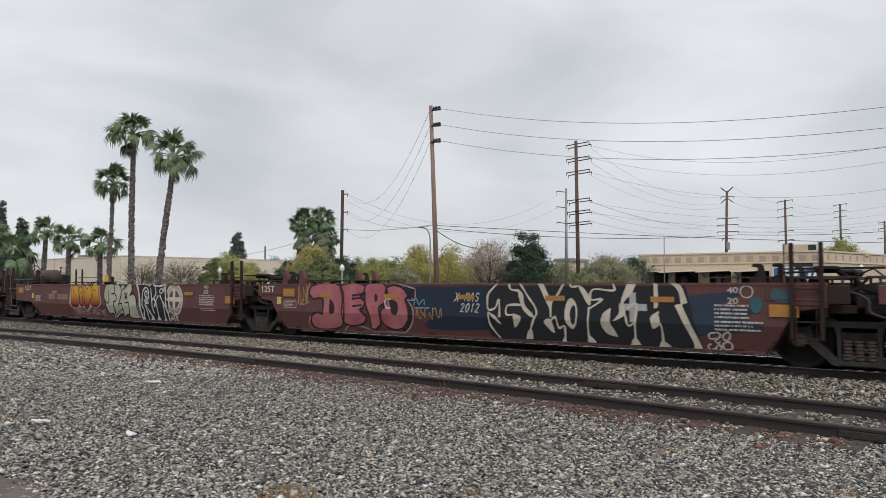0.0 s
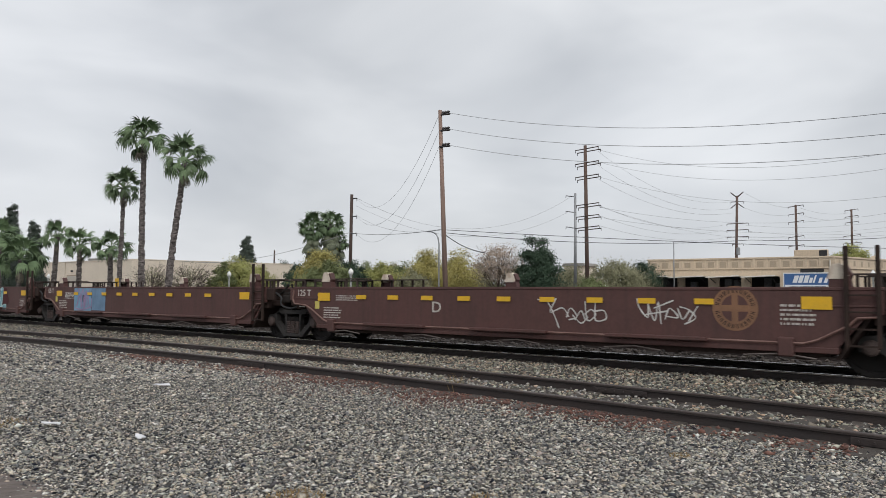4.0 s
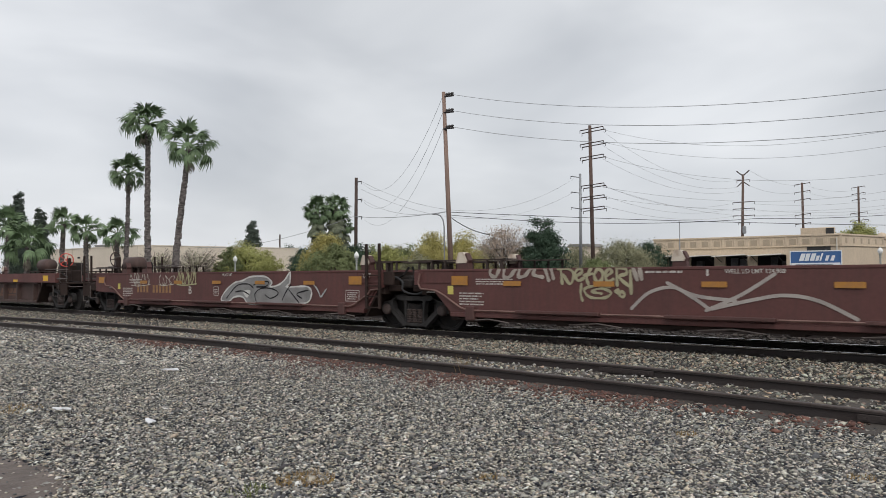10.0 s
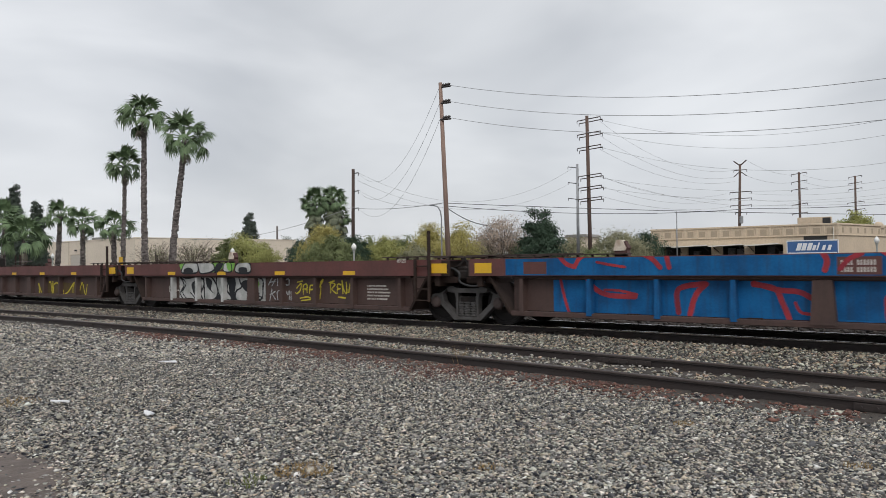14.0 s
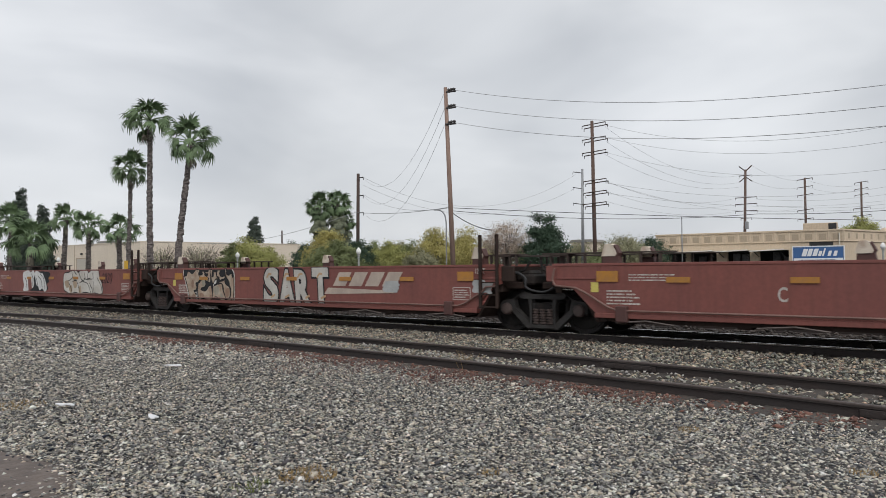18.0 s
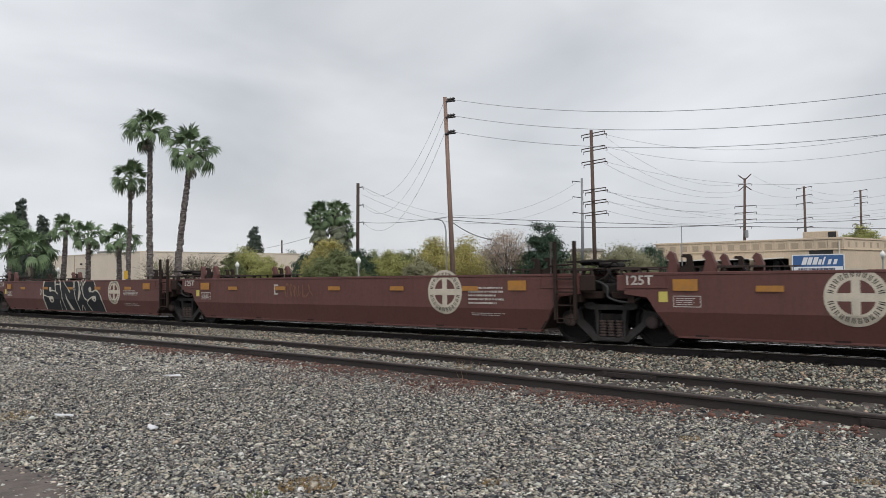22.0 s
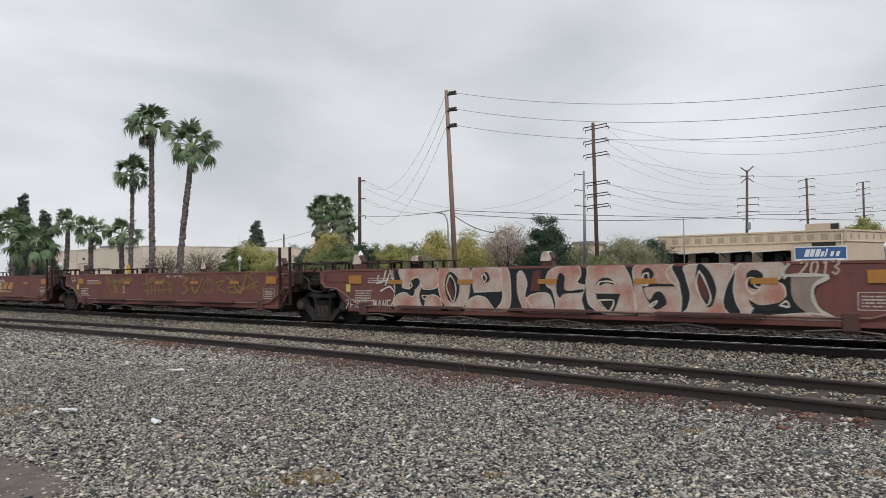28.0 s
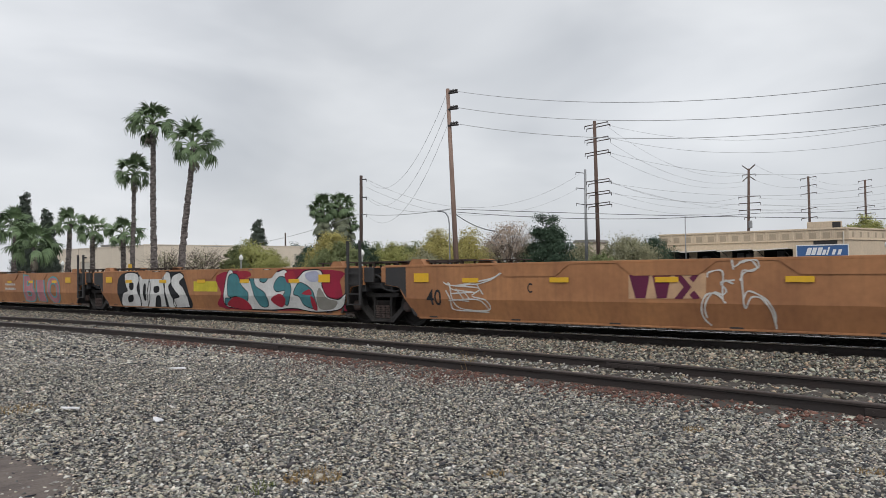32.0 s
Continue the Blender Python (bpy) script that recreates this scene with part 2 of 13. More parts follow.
stone_oily = mat("oily_stone", (0.058, 0.050, 0.047), 0.9, col2=(0.085, 0.070, 0.062), scale=10, fine=0.3, island=0.5)
rail_side = mat("rail_rust", (0.031, 0.025, 0.024), 0.8, col2=(0.040, 0.028, 0.025), scale=6, mix=0.7, bump=0.25, bump_scale=60, stretch=(0.4, 1, 1))
rail_head = mat("rail_head", (0.66, 0.65, 0.64), 0.16, 0.95, col2=(0.42, 0.39, 0.37), scale=4, mix=0.5, stretch=(0.3, 1, 1))
rail_head_dull = mat("rail_head_dull", (0.085, 0.068, 0.063), 0.5, 0.4, col2=(0.05, 0.036, 0.031), scale=4, mix=0.8, stretch=(0.3, 1, 1))
tie_wood = mat("tie_wood", (0.06, 0.05, 0.043), 0.9, col2=(0.10, 0.085, 0.07), scale=3, stretch=(1, 8, 6), bump=0.6, bump_scale=30, spread=0.3)
GROUND_Z = -0.15
gf = Form()
gx = [-2500, -400, -120, -60] + [-58 + 2 * i for i in range(36)] + [16, 40, 120, 400, 2500]
gy = [-2500, -300, -40, -10] + [-8 + 1.0 * i for i in range(31)] + [24, 28, 40, 80, 200, 800, 3000]
for y in gy:
    for x in gx:
        near = max(0.0, 1 - abs(y - 6) / 30)
        gf.v.append((x, y, GROUND_Z - 0.005 + 0.03 * near * noise.noise(Vector((x * 0.16, y * 0.25, 0)))))
for j in range(len(gy) - 1):
    for i in range(len(gx) - 1):
        a = j * len(gx) + i
        gf.f.append((a, a + 1, a + 1 + len(gx), a + len(gx)))
ground = solid("ground", gf, shaded_gravel_dirt, "grey crushed-stone ground of a railway yard", "ground", kind="structure")
rf = Form().box(-700, 500, 27, 40, GROUND_Z - 0.1, GROUND_Z + 0.05)
solid("road", rf, far_asphalt, "grey asphalt street behind the railway line", "road", kind="structure")
for y0 in (26.6, 40.0):
    solid("kerb", Form().box(-700, 500, y0, y0 + 0.4, GROUND_Z - 0.1, GROUND_Z + 0.17, 0.03), mat("concrete", (0.33, 0.32, 0.30), 0.9, col2=(0.22, 0.215, 0.2), scale=1.5, bump=0.2, bump_scale=90), "grey concrete kerb along the street", "kerb", kind="structure")


def stones(name, count, spread_at, size, material, label, seed, vary=0.31, flat=(0.38, 0.75)):
    """Crushed stones, each an uneven lump, strewn where spread_at(rng, n) says."""
    rng = np.random.default_rng(seed)
    xy, z = spread_at(rng, count)
    n = len(xy)
    base = np.array([(-1, 0, 0), (0, -1, 0), (1, 0, 0), (0, 1, 0), (0, 0, 1), (0, 0, -1)], float) * 1.25
    v = base[None] + rng.uniform(-0.42, 0.42, (n, 6, 3))
    s = size * np.exp(rng.normal(0, vary, (n, 1, 1))) * 0.5
    v *= s * np.stack([rng.uniform(0.95, 1.65, n), rng.uniform(0.7, 1.1, n), rng.uniform(*flat, n)], -1)[:, None]
    a, b, c = rng.uniform(0, 6.28, n), rng.uniform(-0.5, 0.5, n), rng.uniform(-0.5, 0.5, n)
    y1, z1 = v[:, :, 1] * np.cos(b)[:, None] - v[:, :, 2] * np.sin(b)[:, None], v[:, :, 1] * np.sin(b)[:, None] + v[:, :, 2] * np.cos(b)[:, None]
    x2, z2 = v[:, :, 0] * np.cos(c)[:, None] + z1 * np.sin(c)[:, None], -v[:, :, 0] * np.sin(c)[:, None] + z1 * np.cos(c)[:, None]
    x3, y3 = x2 * np.cos(a)[:, None] - y1 * np.sin(a)[:, None], x2 * np.sin(a)[:, None] + y1 * np.cos(a)[:, None]
    v = np.stack([x3 + xy[:, :1], y3 + xy[:, 1:], z2 + z[:, None] + s[:, :, 0] * 0.25], -1).reshape(-1, 3)
    q = np.array([(0, 1, 4), (1, 2, 4), (2, 3, 4), (3, 0, 4), (1, 0, 5), (2, 1, 5), (3, 2, 5), (0, 3, 5)])
    f = (q[None] + 6 * np.arange(n)[:, None, None]).reshape(-1, 3)
    me = bpy.data.meshes.new(name)
    me.vertices.add(len(v))
    me.vertices.foreach_set("co", v.ravel())
    me.loops.add(f.size)
    me.loops.foreach_set("vertex_index", f.ravel())
    me.polygons.add(len(f))
    me.polygons.foreach_set("loop_start", np.arange(0, f.size, 3))
    me.polygons.foreach_set("loop_total", np.full(len(f), 3))
    me.update(calc_edges=True)
    me.materials.append(material)
    return solid(name, me, None, label, "stones", kind="stuff")


def near_wedge(rng, n):
    """The open ground between the camera and the near track, denser towards the camera; a muddy patch stays bare."""
    d = 4.6 + 9.4 * rng.uniform(0, 1, n) ** 1.15
    q = rng.uniform(-0.64, 0.64, n) * d
    x, y = -0.633 * d + 0.774 * q, 0.774 * d + 0.633 * q
    mud = (np.hypot((x + 6.5) / 1.15, (y - 2.2) / 0.50) < 1 + rng.normal(0, 0.12, n)) & (rng.uniform(0, 1, n) < 0.88)
    keep = (y < near_y(x) - 0.80) & ~mud
    x, y = x[keep], y[keep]
    return np.stack([x, y], -1), np.full(len(x), GROUND_Z) + rng.uniform(-0.006, 0.012, len(x))


def between_tracks(rng, n):
    x, y = np.where(rng.uniform(0, 1, n) < 0.75, rng.uniform(-21, 4, n), rng.uniform(-48, -21, n)), rng.uniform(7.0, 13.35, n)
    d = y - near_y(x)
    keep = (d > 0.85) & (x > -2.9 * y - 1) | (np.abs(d) < 0.66) & (x > -2.9 * y - 1)
    on_tie = np.abs((x + 57.0 + 0.26) % 0.52 - 0.26) < 0.13
    keep &= ~((np.abs(d) < 0.7) & on_tie & (rng.uniform(0, 1, n) < np.clip((x + 11) / 5, 0, 0.35)))
    x, y, d = x[keep], y[keep], d[keep]
    return np.stack([x, y], -1), np.where(np.abs(d) < 0.7, -0.12 - 0.03 * np.clip((x + 11) / 5, 0, 1), -0.13 + 0.03 * np.clip((y - 11.5) / 1.5, 0, 1)) + rng.uniform(-0.01, 0.02, len(x))


def under_main(rng, n):
    x, y = rng.uniform(-60, 8, n), rng.uniform(13.0, 21.4, n)
    return np.stack([x, y], -1), np.full(n, -0.13) + rng.uniform(-0.01, 0.02, n)


stones("gravel", 166000, near_wedge, 0.0199, stone_grey, "loose grey crushed stones covering the yard", 1, 0.34, (0.32, 0.65))
stones("gravel", 12000, near_wedge, 0.0145, stone_grey, "small grey chippings between the crushed stones", 8)

def far_wedge(rng, n):
    """The same ground further along the siding."""
    d = 13.0 + 17.0 * rng.uniform(0, 1, n)
    q = rng.uniform(-0.64, -0.1, n) * d
    x, y = -0.633 * d + 0.774 * q, 0.774 * d + 0.633 * q
    keep = y < near_y(x) - 0.80
    x, y = x[keep], y[keep]
    return np.stack([x, y], -1), np.full(len(x), GROUND_Z) + rng.uniform(-0.006, 0.012, len(x))


stones("gravel", 46000, far_wedge, 0.0345, stone_grey, "loose grey crushed stones along the siding", 4)

def round_about(rng, n):
    """The yard's ground about and behind the camera."""
    r, a = 13.0 * rng.uniform(0, 1, n) ** 0.5, rng.uniform(0, 6.283, n)
    x, y = r * np.cos(a), r * np.sin(a)
    d = -0.633 * x + 0.774 * y
    q = 0.774 * x + 0.633 * y
    keep = ((d < 4.6) | (np.abs(q) > 0.64 * d)) & (y < near_y(x) - 0.80)
    x, y = x[keep], y[keep]
    return np.stack([x, y], -1), np.full(len(x), GROUND_Z) + rng.uniform(-0.006, 0.012, len(x))


stones("gravel", 36000, round_about, 0.070, stone_grey, "loose grey crushed stones where the camera stands", 5)
stones("ballast", 86000, between_tracks, 0.0315, stone_tan, "tan and grey ballast stones between the tracks", 2)
stones("ballast", 20000, under_main, 0.078, stone_oily, "blackened oily ballast under the main track", 3)


def beyond_main(rng, n):
    x, y = rng.uniform(-60, 8, n), rng.uniform(21.6, 25.5, n)
    return np.stack([x, y], -1), np.full(n, -0.13) + rng.uniform(-0.01, 0.02, n)


stones("ballast", 8000, beyond_main, 0.085, stone_tan, "pale stones beyond the second main track", 9)


def rail_litter(rng, n):
    """Reddish dry debris that gathers along the near rail."""
    x = rng.uniform(-17, -1.5, n)
    d = 0.84 + np.abs(rng.normal(0, 0.38, n))
    keep = rng.uniform(0, 1, n) < 0.55 + 0.45 * np.sin(x * 1.7) * np.sin(x * 0.63 + 1)
    x, d = x[keep], d[keep]
    return np.stack([x, near_y(x) - d], -1), np.full(len(x), GROUND_Z + 0.012) + rng.uniform(0, 0.012, len(x))


stones("rail_debris", 5200, rail_litter, 0.027, mat("red_debris", (0.17, 0.085, 0.068), 0.9, col2=(0.09, 0.05, 0.042), scale=8, island=0.6), "reddish dry leaves and bark along the siding rail", 6)


def pale_bits(rng, n):
    """Pale broken stones between the siding's rails."""
    x = rng.uniform(-24, -3, n)
    return np.stack([x, near_y(x) + rng.uniform(-0.62, 0.62, n)], -1), np.full(n, -0.105) + rng.uniform(-0.01, 0.012, n)


stones("ballast", 800, pale_bits, 0.032, mat("pale_stone", (0.40, 0.385, 0.37), 0.85, col2=(0.30, 0.29, 0.28), scale=9, island=0.3), "pale broken stones between the siding rails", 7)
mud = Form()
mud.v = [(0, 0, 0.014)] + [((0.5 + 0.5 * q) * 1.2 * math.cos(a * math.tau / 40) * (1 + 0.12 * math.sin(a * 1.3)), (0.5 + 0.5 * q) * 0.56 * math.sin(a * math.tau / 40) * (1 + 0.1 * math.sin(a * 2.1)), 0.012 * (1 - q) - 0.004 * q) for q in (0, 1) for a in range(40)]
mud.f = [(0, 1 + a, 1 + (a + 1) % 40) for a in range(40)] + [(1 + a, 41 + a, 41 + (a + 1) % 40, 1 + (a + 1) % 40) for a in range(40)]
solid("mud_patch", mud, mat("damp_mud", (0.135, 0.105, 0.088), 0.7, col2=(0.075, 0.058, 0.05), scale=3.5, mix=0.9, bump=0.7, bump_scale=14, fine=0.25), "bare damp brown mud patch in the gravel", "mud", kind="structure", at=pose(-6.5, 2.2, GROUND_Z + 0.004))

RAIL = [(-0.07, -0.17), (0.07, -0.17), (0.07, -0.158), (0.012, -0.14), (0.010, -0.045), (0.036, -0.034), (0.036, -0.006), (0.026, 0), (-0.026, 0), (-0.036, -0.006), (-0.036, -0.034), (-0.010, -0.045), (-0.012, -0.14), (-0.07, -0.158)]


def track(name, x0, x1, path, z, head, label, steps, tie_z):
    t = empty(name, pose(0, 0, z), label, "track", kind="structure")
    for side in (-0.7525, 0.7525):
        r = part("rail", Form().run(RAIL, x0, x1, lambda x: path(x) + side, steps), rail_side, t, "rusty steel rail")
        part("rail_head", Form().run([(-0.0385, -0.016), (0.0385, -0.016), (0.0385, -0.006), (0.029, 0.003), (-0.029, 0.003), (-0.0385, -0.006)], x0, x1, lambda x: path(x) + side, steps), head, r, "worn running surface")
    tie = Form().box(-0.115, 0.115, -1.3, 1.3, -0.33, tie_z, 0.012).mesh("tie", tie_wood)
    x = x0 + 1.0
    while x < min(x1, 9):
        if x > -62:
            part("tie", tie, None, t, at=pose(x, path(x), 0, 0, 0, math.degrees(math.atan((path(x + 0.1) - path(x)) / 0.1)) + random.uniform(-1, 1)))
        x += 0.52
    return t


siding = track("siding_track", -58, 13, near_y, 0.0, rail_head_dull, "weathered siding track half buried in gravel", 70, -0.128)
main = track("main_track", -420, 260, lambda x: TRACK_Y, TRACK_Z, rail_head, "main line track with bright rail heads on dark ties", 60, -0.172)
track("second_main_track", -420, 260, lambda x: 18.76, TRACK_Z, rail_head, "second main line track behind the train", 20, -0.172)
solid("kerb", Form().box(-300, 200, 21.45, 21.75, GROUND_Z - 0.1, 0.06, 0.02), mat("concrete", (0.33, 0.32, 0.30), 0.9, col2=(0.22, 0.215, 0.2), scale=1.5, bump=0.2, bump_scale=90), "low concrete edge beyond the tracks", "kerb", kind="structure")
plate = Form().box(-0.45, 0.45, -0.04, -0.018, -0.125, -0.045, 0.006)
for k in range(6):
    plate.turned([(0.016, 0), (0.016, 0.02)], (-0.375 + 0.15 * k, -0.06, -0.085), "y", 6)
plate = plate.mesh("joint_bar", rail_side)
for x, side in ((-12.45, -1), (-5.05, 1), (-16.9, 1), (-19.8, -1), (-24.0, 1), (-1.2, -1)):
    a = math.degrees(math.atan((near_y(x + 0.1) - near_y(x)) / 0.1))
    part("joint_bar", plate, None, siding, "bolted rail joint bar", pose(x, near_y(x) + side * 0.7525, 0, 0, 0, a))

# ---- the train ----
# bogie and wheel steels run near black: deep underbody shade put into the colour
steel_black = mat("bogie_steel", (0.017, 0.0155, 0.015), 0.8, col2=(0.038, 0.030, 0.027), scale=4, mix=0.7, bump=0.3, bump_scale=50, streak=0.2, spec=0.2)
dusty_steel = mat("side_frame_dusty", (0.088, 0.084, 0.083), 0.85, col2=(0.055, 0.050, 0.047), scale=5, mix=0.7, bump=0.3, bump_scale=50)
bearing_steel = mat("bearing_steel", (0.085, 0.060, 0.054), 0.75, col2=(0.05, 0.038, 0.035), scale=6, mix=0.7)
steel_grey = mat("side_frame_steel", (0.040, 0.037, 0.036), 0.85, col2=(0.022, 0.020, 0.019), scale=5, mix=0.7, bump=0.3, bump_scale=50)
wheel_steel = mat("wheel_steel", (0.014, 0.012, 0.0118), 0.85, 0.0, col2=(0.022, 0.018, 0.016), scale=7, mix=0.6)
hose_rubber = mat("hose_rubber", (0.02, 0.02, 0.021), 0.6)
galv = mat("galvanised_bar", (0.15, 0.125, 0.115), 0.7, 0.15, col2=(0.07, 0.055, 0.05), scale=8, mix=0.8)
white_block = mat("pale_casting", (0.62, 0.55, 0.46), 0.8, col2=(0.30, 0.18, 0.12), scale=6, mix=0.55)
decal_white = mat("stencil_white", (0.55, 0.52, 0.48), 0.8, col2=(0.33, 0.28, 0.25), scale=11, mix=0.6)
decal_faded = mat("stencil_faded", (0.33, 0.25, 0.19), 0.85, col2=(0.2, 0.13, 0.1), scale=9, mix=0.7)
reflector_yellow = mat("reflector_yellow", (0.72, 0.42, 0.015), 0.5, col2=(0.6, 0.36, 0.03), scale=9)
reflector_ochre = mat("reflector_ochre", (0.42, 0.19, 0.03), 0.6, col2=(0.33, 0.16, 0.05), scale=9, mix=0.8)
tag_yellow = mat("inspection_tag", (0.55, 0.47, 0.12), 0.7)
deck_grey = mat("deck_grating", (0.066, 0.050, 0.044), 0.8, 0.0, col2=(0.04, 0.032, 0.029), scale=6, spec=0.2)
red_wheel = mat("brake_wheel_red", (0.62, 0.07, 0.05), 0.5)
pipe_paint = mat("pipe_paint", (0.20, 0.115, 0.095), 0.6, col2=(0.12, 0.06, 0.05), scale=3, mix=0.8)
PAINT = {
    "maroon": mat("paint_maroon", (0.118, 0.041, 0.036), 0.62, col2=(0.095, 0.040, 0.035), scale=1.1, mix=0.8, streak=0.35, bump=0.08, bump_scale=6, grime=(0.05, 0.03, 0.026)),
    "umber": mat("paint_umber", (0.092, 0.039, 0.034), 0.66, col2=(0.078, 0.036, 0.032), scale=1.1, mix=0.8, streak=0.4, bump=0.08, bump_scale=6, grime=(0.04, 0.026, 0.022)),
    "oxide": mat("paint_oxide", (0.112, 0.040, 0.035), 0.64, col2=(0.094, 0.037, 0.033), scale=1.1, mix=0.8, streak=0.35, bump=0.08, bump_scale=6, grime=(0.045, 0.028, 0.024)),
    "chord": mat("paint_chord", (0.125, 0.042, 0.037), 0.62, col2=(0.09, 0.036, 0.032), scale=1.3, mix=0.8, streak=0.2, grime=(0.05, 0.03, 0.026)),
    "soot": mat("paint_soot", (0.078, 0.044, 0.037), 0.72, col2=(0.058, 0.036, 0.032), scale=1.3, mix=0.8, streak=0.4, bump=0.1, bump_scale=8),
    "brick": mat("paint_brick", (0.205, 0.066, 0.053), 0.6, col2=(0.18, 0.062, 0.053), scale=1.1, mix=0.8, streak=0.25, bump=0.08, bump_scale=6, grime=(0.08, 0.038, 0.03)),
    "russet": mat("paint_russet", (0.120, 0.047, 0.039), 0.62, col2=(0.11, 0.042, 0.036), scale=1.1, mix=0.8, streak=0.3, bump=0.08, bump_scale=6, grime=(0.055, 0.032, 0.027)),
    "rosewood": mat("paint_rosewood", (0.165, 0.058, 0.047), 0.62, col2=(0.14, 0.053, 0.045), scale=1.1, mix=0.8, streak=0.3, bump=0.08, bump_scale=6, grime=(0.06, 0.034, 0.028)),
    "amber": mat("paint_amber", (0.41, 0.19, 0.08), 0.62, col2=(0.29, 0.128, 0.057), scale=0.7, mix=0.9, streak=0.3, bump=0.08, bump_scale=6, grime=(0.13, 0.065, 0.036)),
    "grime": mat("paint_grime", (0.043, 0.029, 0.025), 0.85, col2=(0.026, 0.020, 0.018), scale=2.5, mix=0.8, streak=0.2, spec=0.12),
    "tar": mat("paint_tar", (0.028, 0.028, 0.030), 0.66, col2=(0.045, 0.04, 0.038), scale=2, streak=0.2),
}
SIDE = 1.47  # half the width of a car
CREASE, LEAN_IN = 0.70, 0.14  # the smooth cars' sides fold inwards below this height
CACHE = {}


def cached(key, make, *mats):
    if key not in CACHE:
        CACHE[key] = make().mesh(key[0] if isinstance(key, tuple) else key, *mats)
    return CACHE[key]


def lettering(text, height, width=None, bold=0.0, shear=0.0):
    """Letters of the built-in font as a flat mesh that stands in x and z and faces -y; its lower left corner is the origin."""
    key = ("lettering", text, round(height, 3), round(width or 0, 3), bold, shear)
    if key in CACHE:
        return CACHE[key].copy()
    cu = bpy.data.curves.new("lettering", "FONT")
    cu.body, cu.size, cu.offset, cu.shear, cu.resolution_u, cu.dimensions, cu.fill_mode = text, 1.0, bold, shear, 3, "2D", "FRONT"
    ob = bpy.data.objects.new("lettering", cu)
    me = bpy.data.meshes.new_from_object(ob)
    bpy.data.objects.remove(ob)
    co = np.empty(len(me.vertices) * 3)
    me.vertices.foreach_get("co", co)
    co = co.reshape(-1, 3)
    lo, hi = co.min(0), co.max(0)
    kz = height / max(hi[1] - lo[1], 1e-4)
    kx = (width / max(hi[0] - lo[0], 1e-4)) if width else kz
    out = np.stack([(co[:, 0] - lo[0]) * kx, np.zeros(len(co)), (co[:, 1] - lo[1]) * kz], -1)
    me.vertices.foreach_set("co", out.ravel())
    me.materials.clear()
    CACHE[key] = me
    return me.copy()


def bars(w, h, rows, seed):
    """Lines of writing too small to read: short bars."""
    rng = random.Random(seed)
    f = Form()
    step = h / rows
    for r in range(rows):
        x, z, end = 0.0, h - (r + 1) * step, w * rng.uniform(0.72, 1.0)
        while x < end:
            d = min(rng.choice((0.022, 0.022, 0.045, 0.07)), end - x + 0.02)
            f.box(x, x + d, 0, 0.002, z + step * 0.24, z + step * 0.72)
            x += d + (0.028 if rng.random() < 0.22 else 0.010)
    return f


def blob(w, h, seed, lumps=9, rough=0.2):
    """A sprayed patch with an uneven edge, standing in x and z."""
    rng = random.Random(seed)
    ph = [(rng.uniform(0, 6.28), rng.uniform(0.3, 1) * rough / (1 + k * 0.25)) for k in range(lumps)]
    n, rings = 64, (0.25, 0.5, 0.7, 0.85, 1.0)
    v, f = [(w / 2, 0, h / 2)], [(0, 1 + i, 1 + (i + 1) % n) for i in range(n)]
    for q in rings:
        for i in range(n):
            a = i * math.tau / n
            r = 1 + sum(p[1] * math.sin((k + 2) * a + p[0]) for k, p in enumerate(ph))
            ca, sa = math.cos(a), math.sin(a)
            e = (abs(ca) ** 5 + abs(sa) ** 5) ** (-1 / 5)
            v.append((w / 2 + q * w / 2 * r * e * ca * 0.95, 0, h / 2 + q * max(min(r * e * sa * 0.95, 1), -1) * h / 2))
    for j in range(len(rings) - 1):
        f += [(1 + j * n + i, 1 + j * n + n + i, 1 + j * n + n + (i + 1) % n, 1 + j * n + (i + 1) % n) for i in range(n)]
    return Form().add(v, f)


def strokes(lines, w):
    """Sprayed lines: flat ribbons of width w along points of (x, z)."""
    f = Form()
    for pts in lines:
        fine = []
        for i in range(len(pts) - 1):
            p0, p1, p2, p3 = pts[max(i - 1, 0)], pts[i], pts[i + 1], pts[min(i + 2, len(pts) - 1)]
            for k in range(6):
                u = k / 6
                fine.append(tuple(0.5 * (2 * p1[a] + (p2[a] - p0[a]) * u + (2 * p0[a] - 5 * p1[a] + 4 * p2[a] - p3[a]) * u * u + (3 * p1[a] - p0[a] - 3 * p2[a] + p3[a]) * u ** 3) for a in (0, 1)))
        fine.append(pts[-1])
        v, n, y = [], len(fine), -0.000006 * len(f.v)
        for i, (x, z) in enumerate(fine):
            ax, az = fine[max(i - 1, 0)]
            bx, bz = fine[min(i + 1, n - 1)]
            d = math.hypot(bx - ax, bz - az) or 1
            nx, nz = -(bz - az) / d * w / 2, (bx - ax) / d * w / 2
            v += [(x + nx, y - i * 0.00001, z + nz), (x - nx, y - i * 0.00001, z - nz)]
        f.add(v, [(2 * i, 2 * i + 1, 2 * i + 3, 2 * i + 2) for i in range(n - 1)])
        for i in (0, n - 1):
            x, z = fine[i]
            f.add([(x + w / 2 * math.cos(k * math.tau / 10), y - i * 0.00001 - 0.000005, z + w / 2 * math.sin(k * math.tau / 10)) for k in range(10)], [tuple(range(10))])
    return f


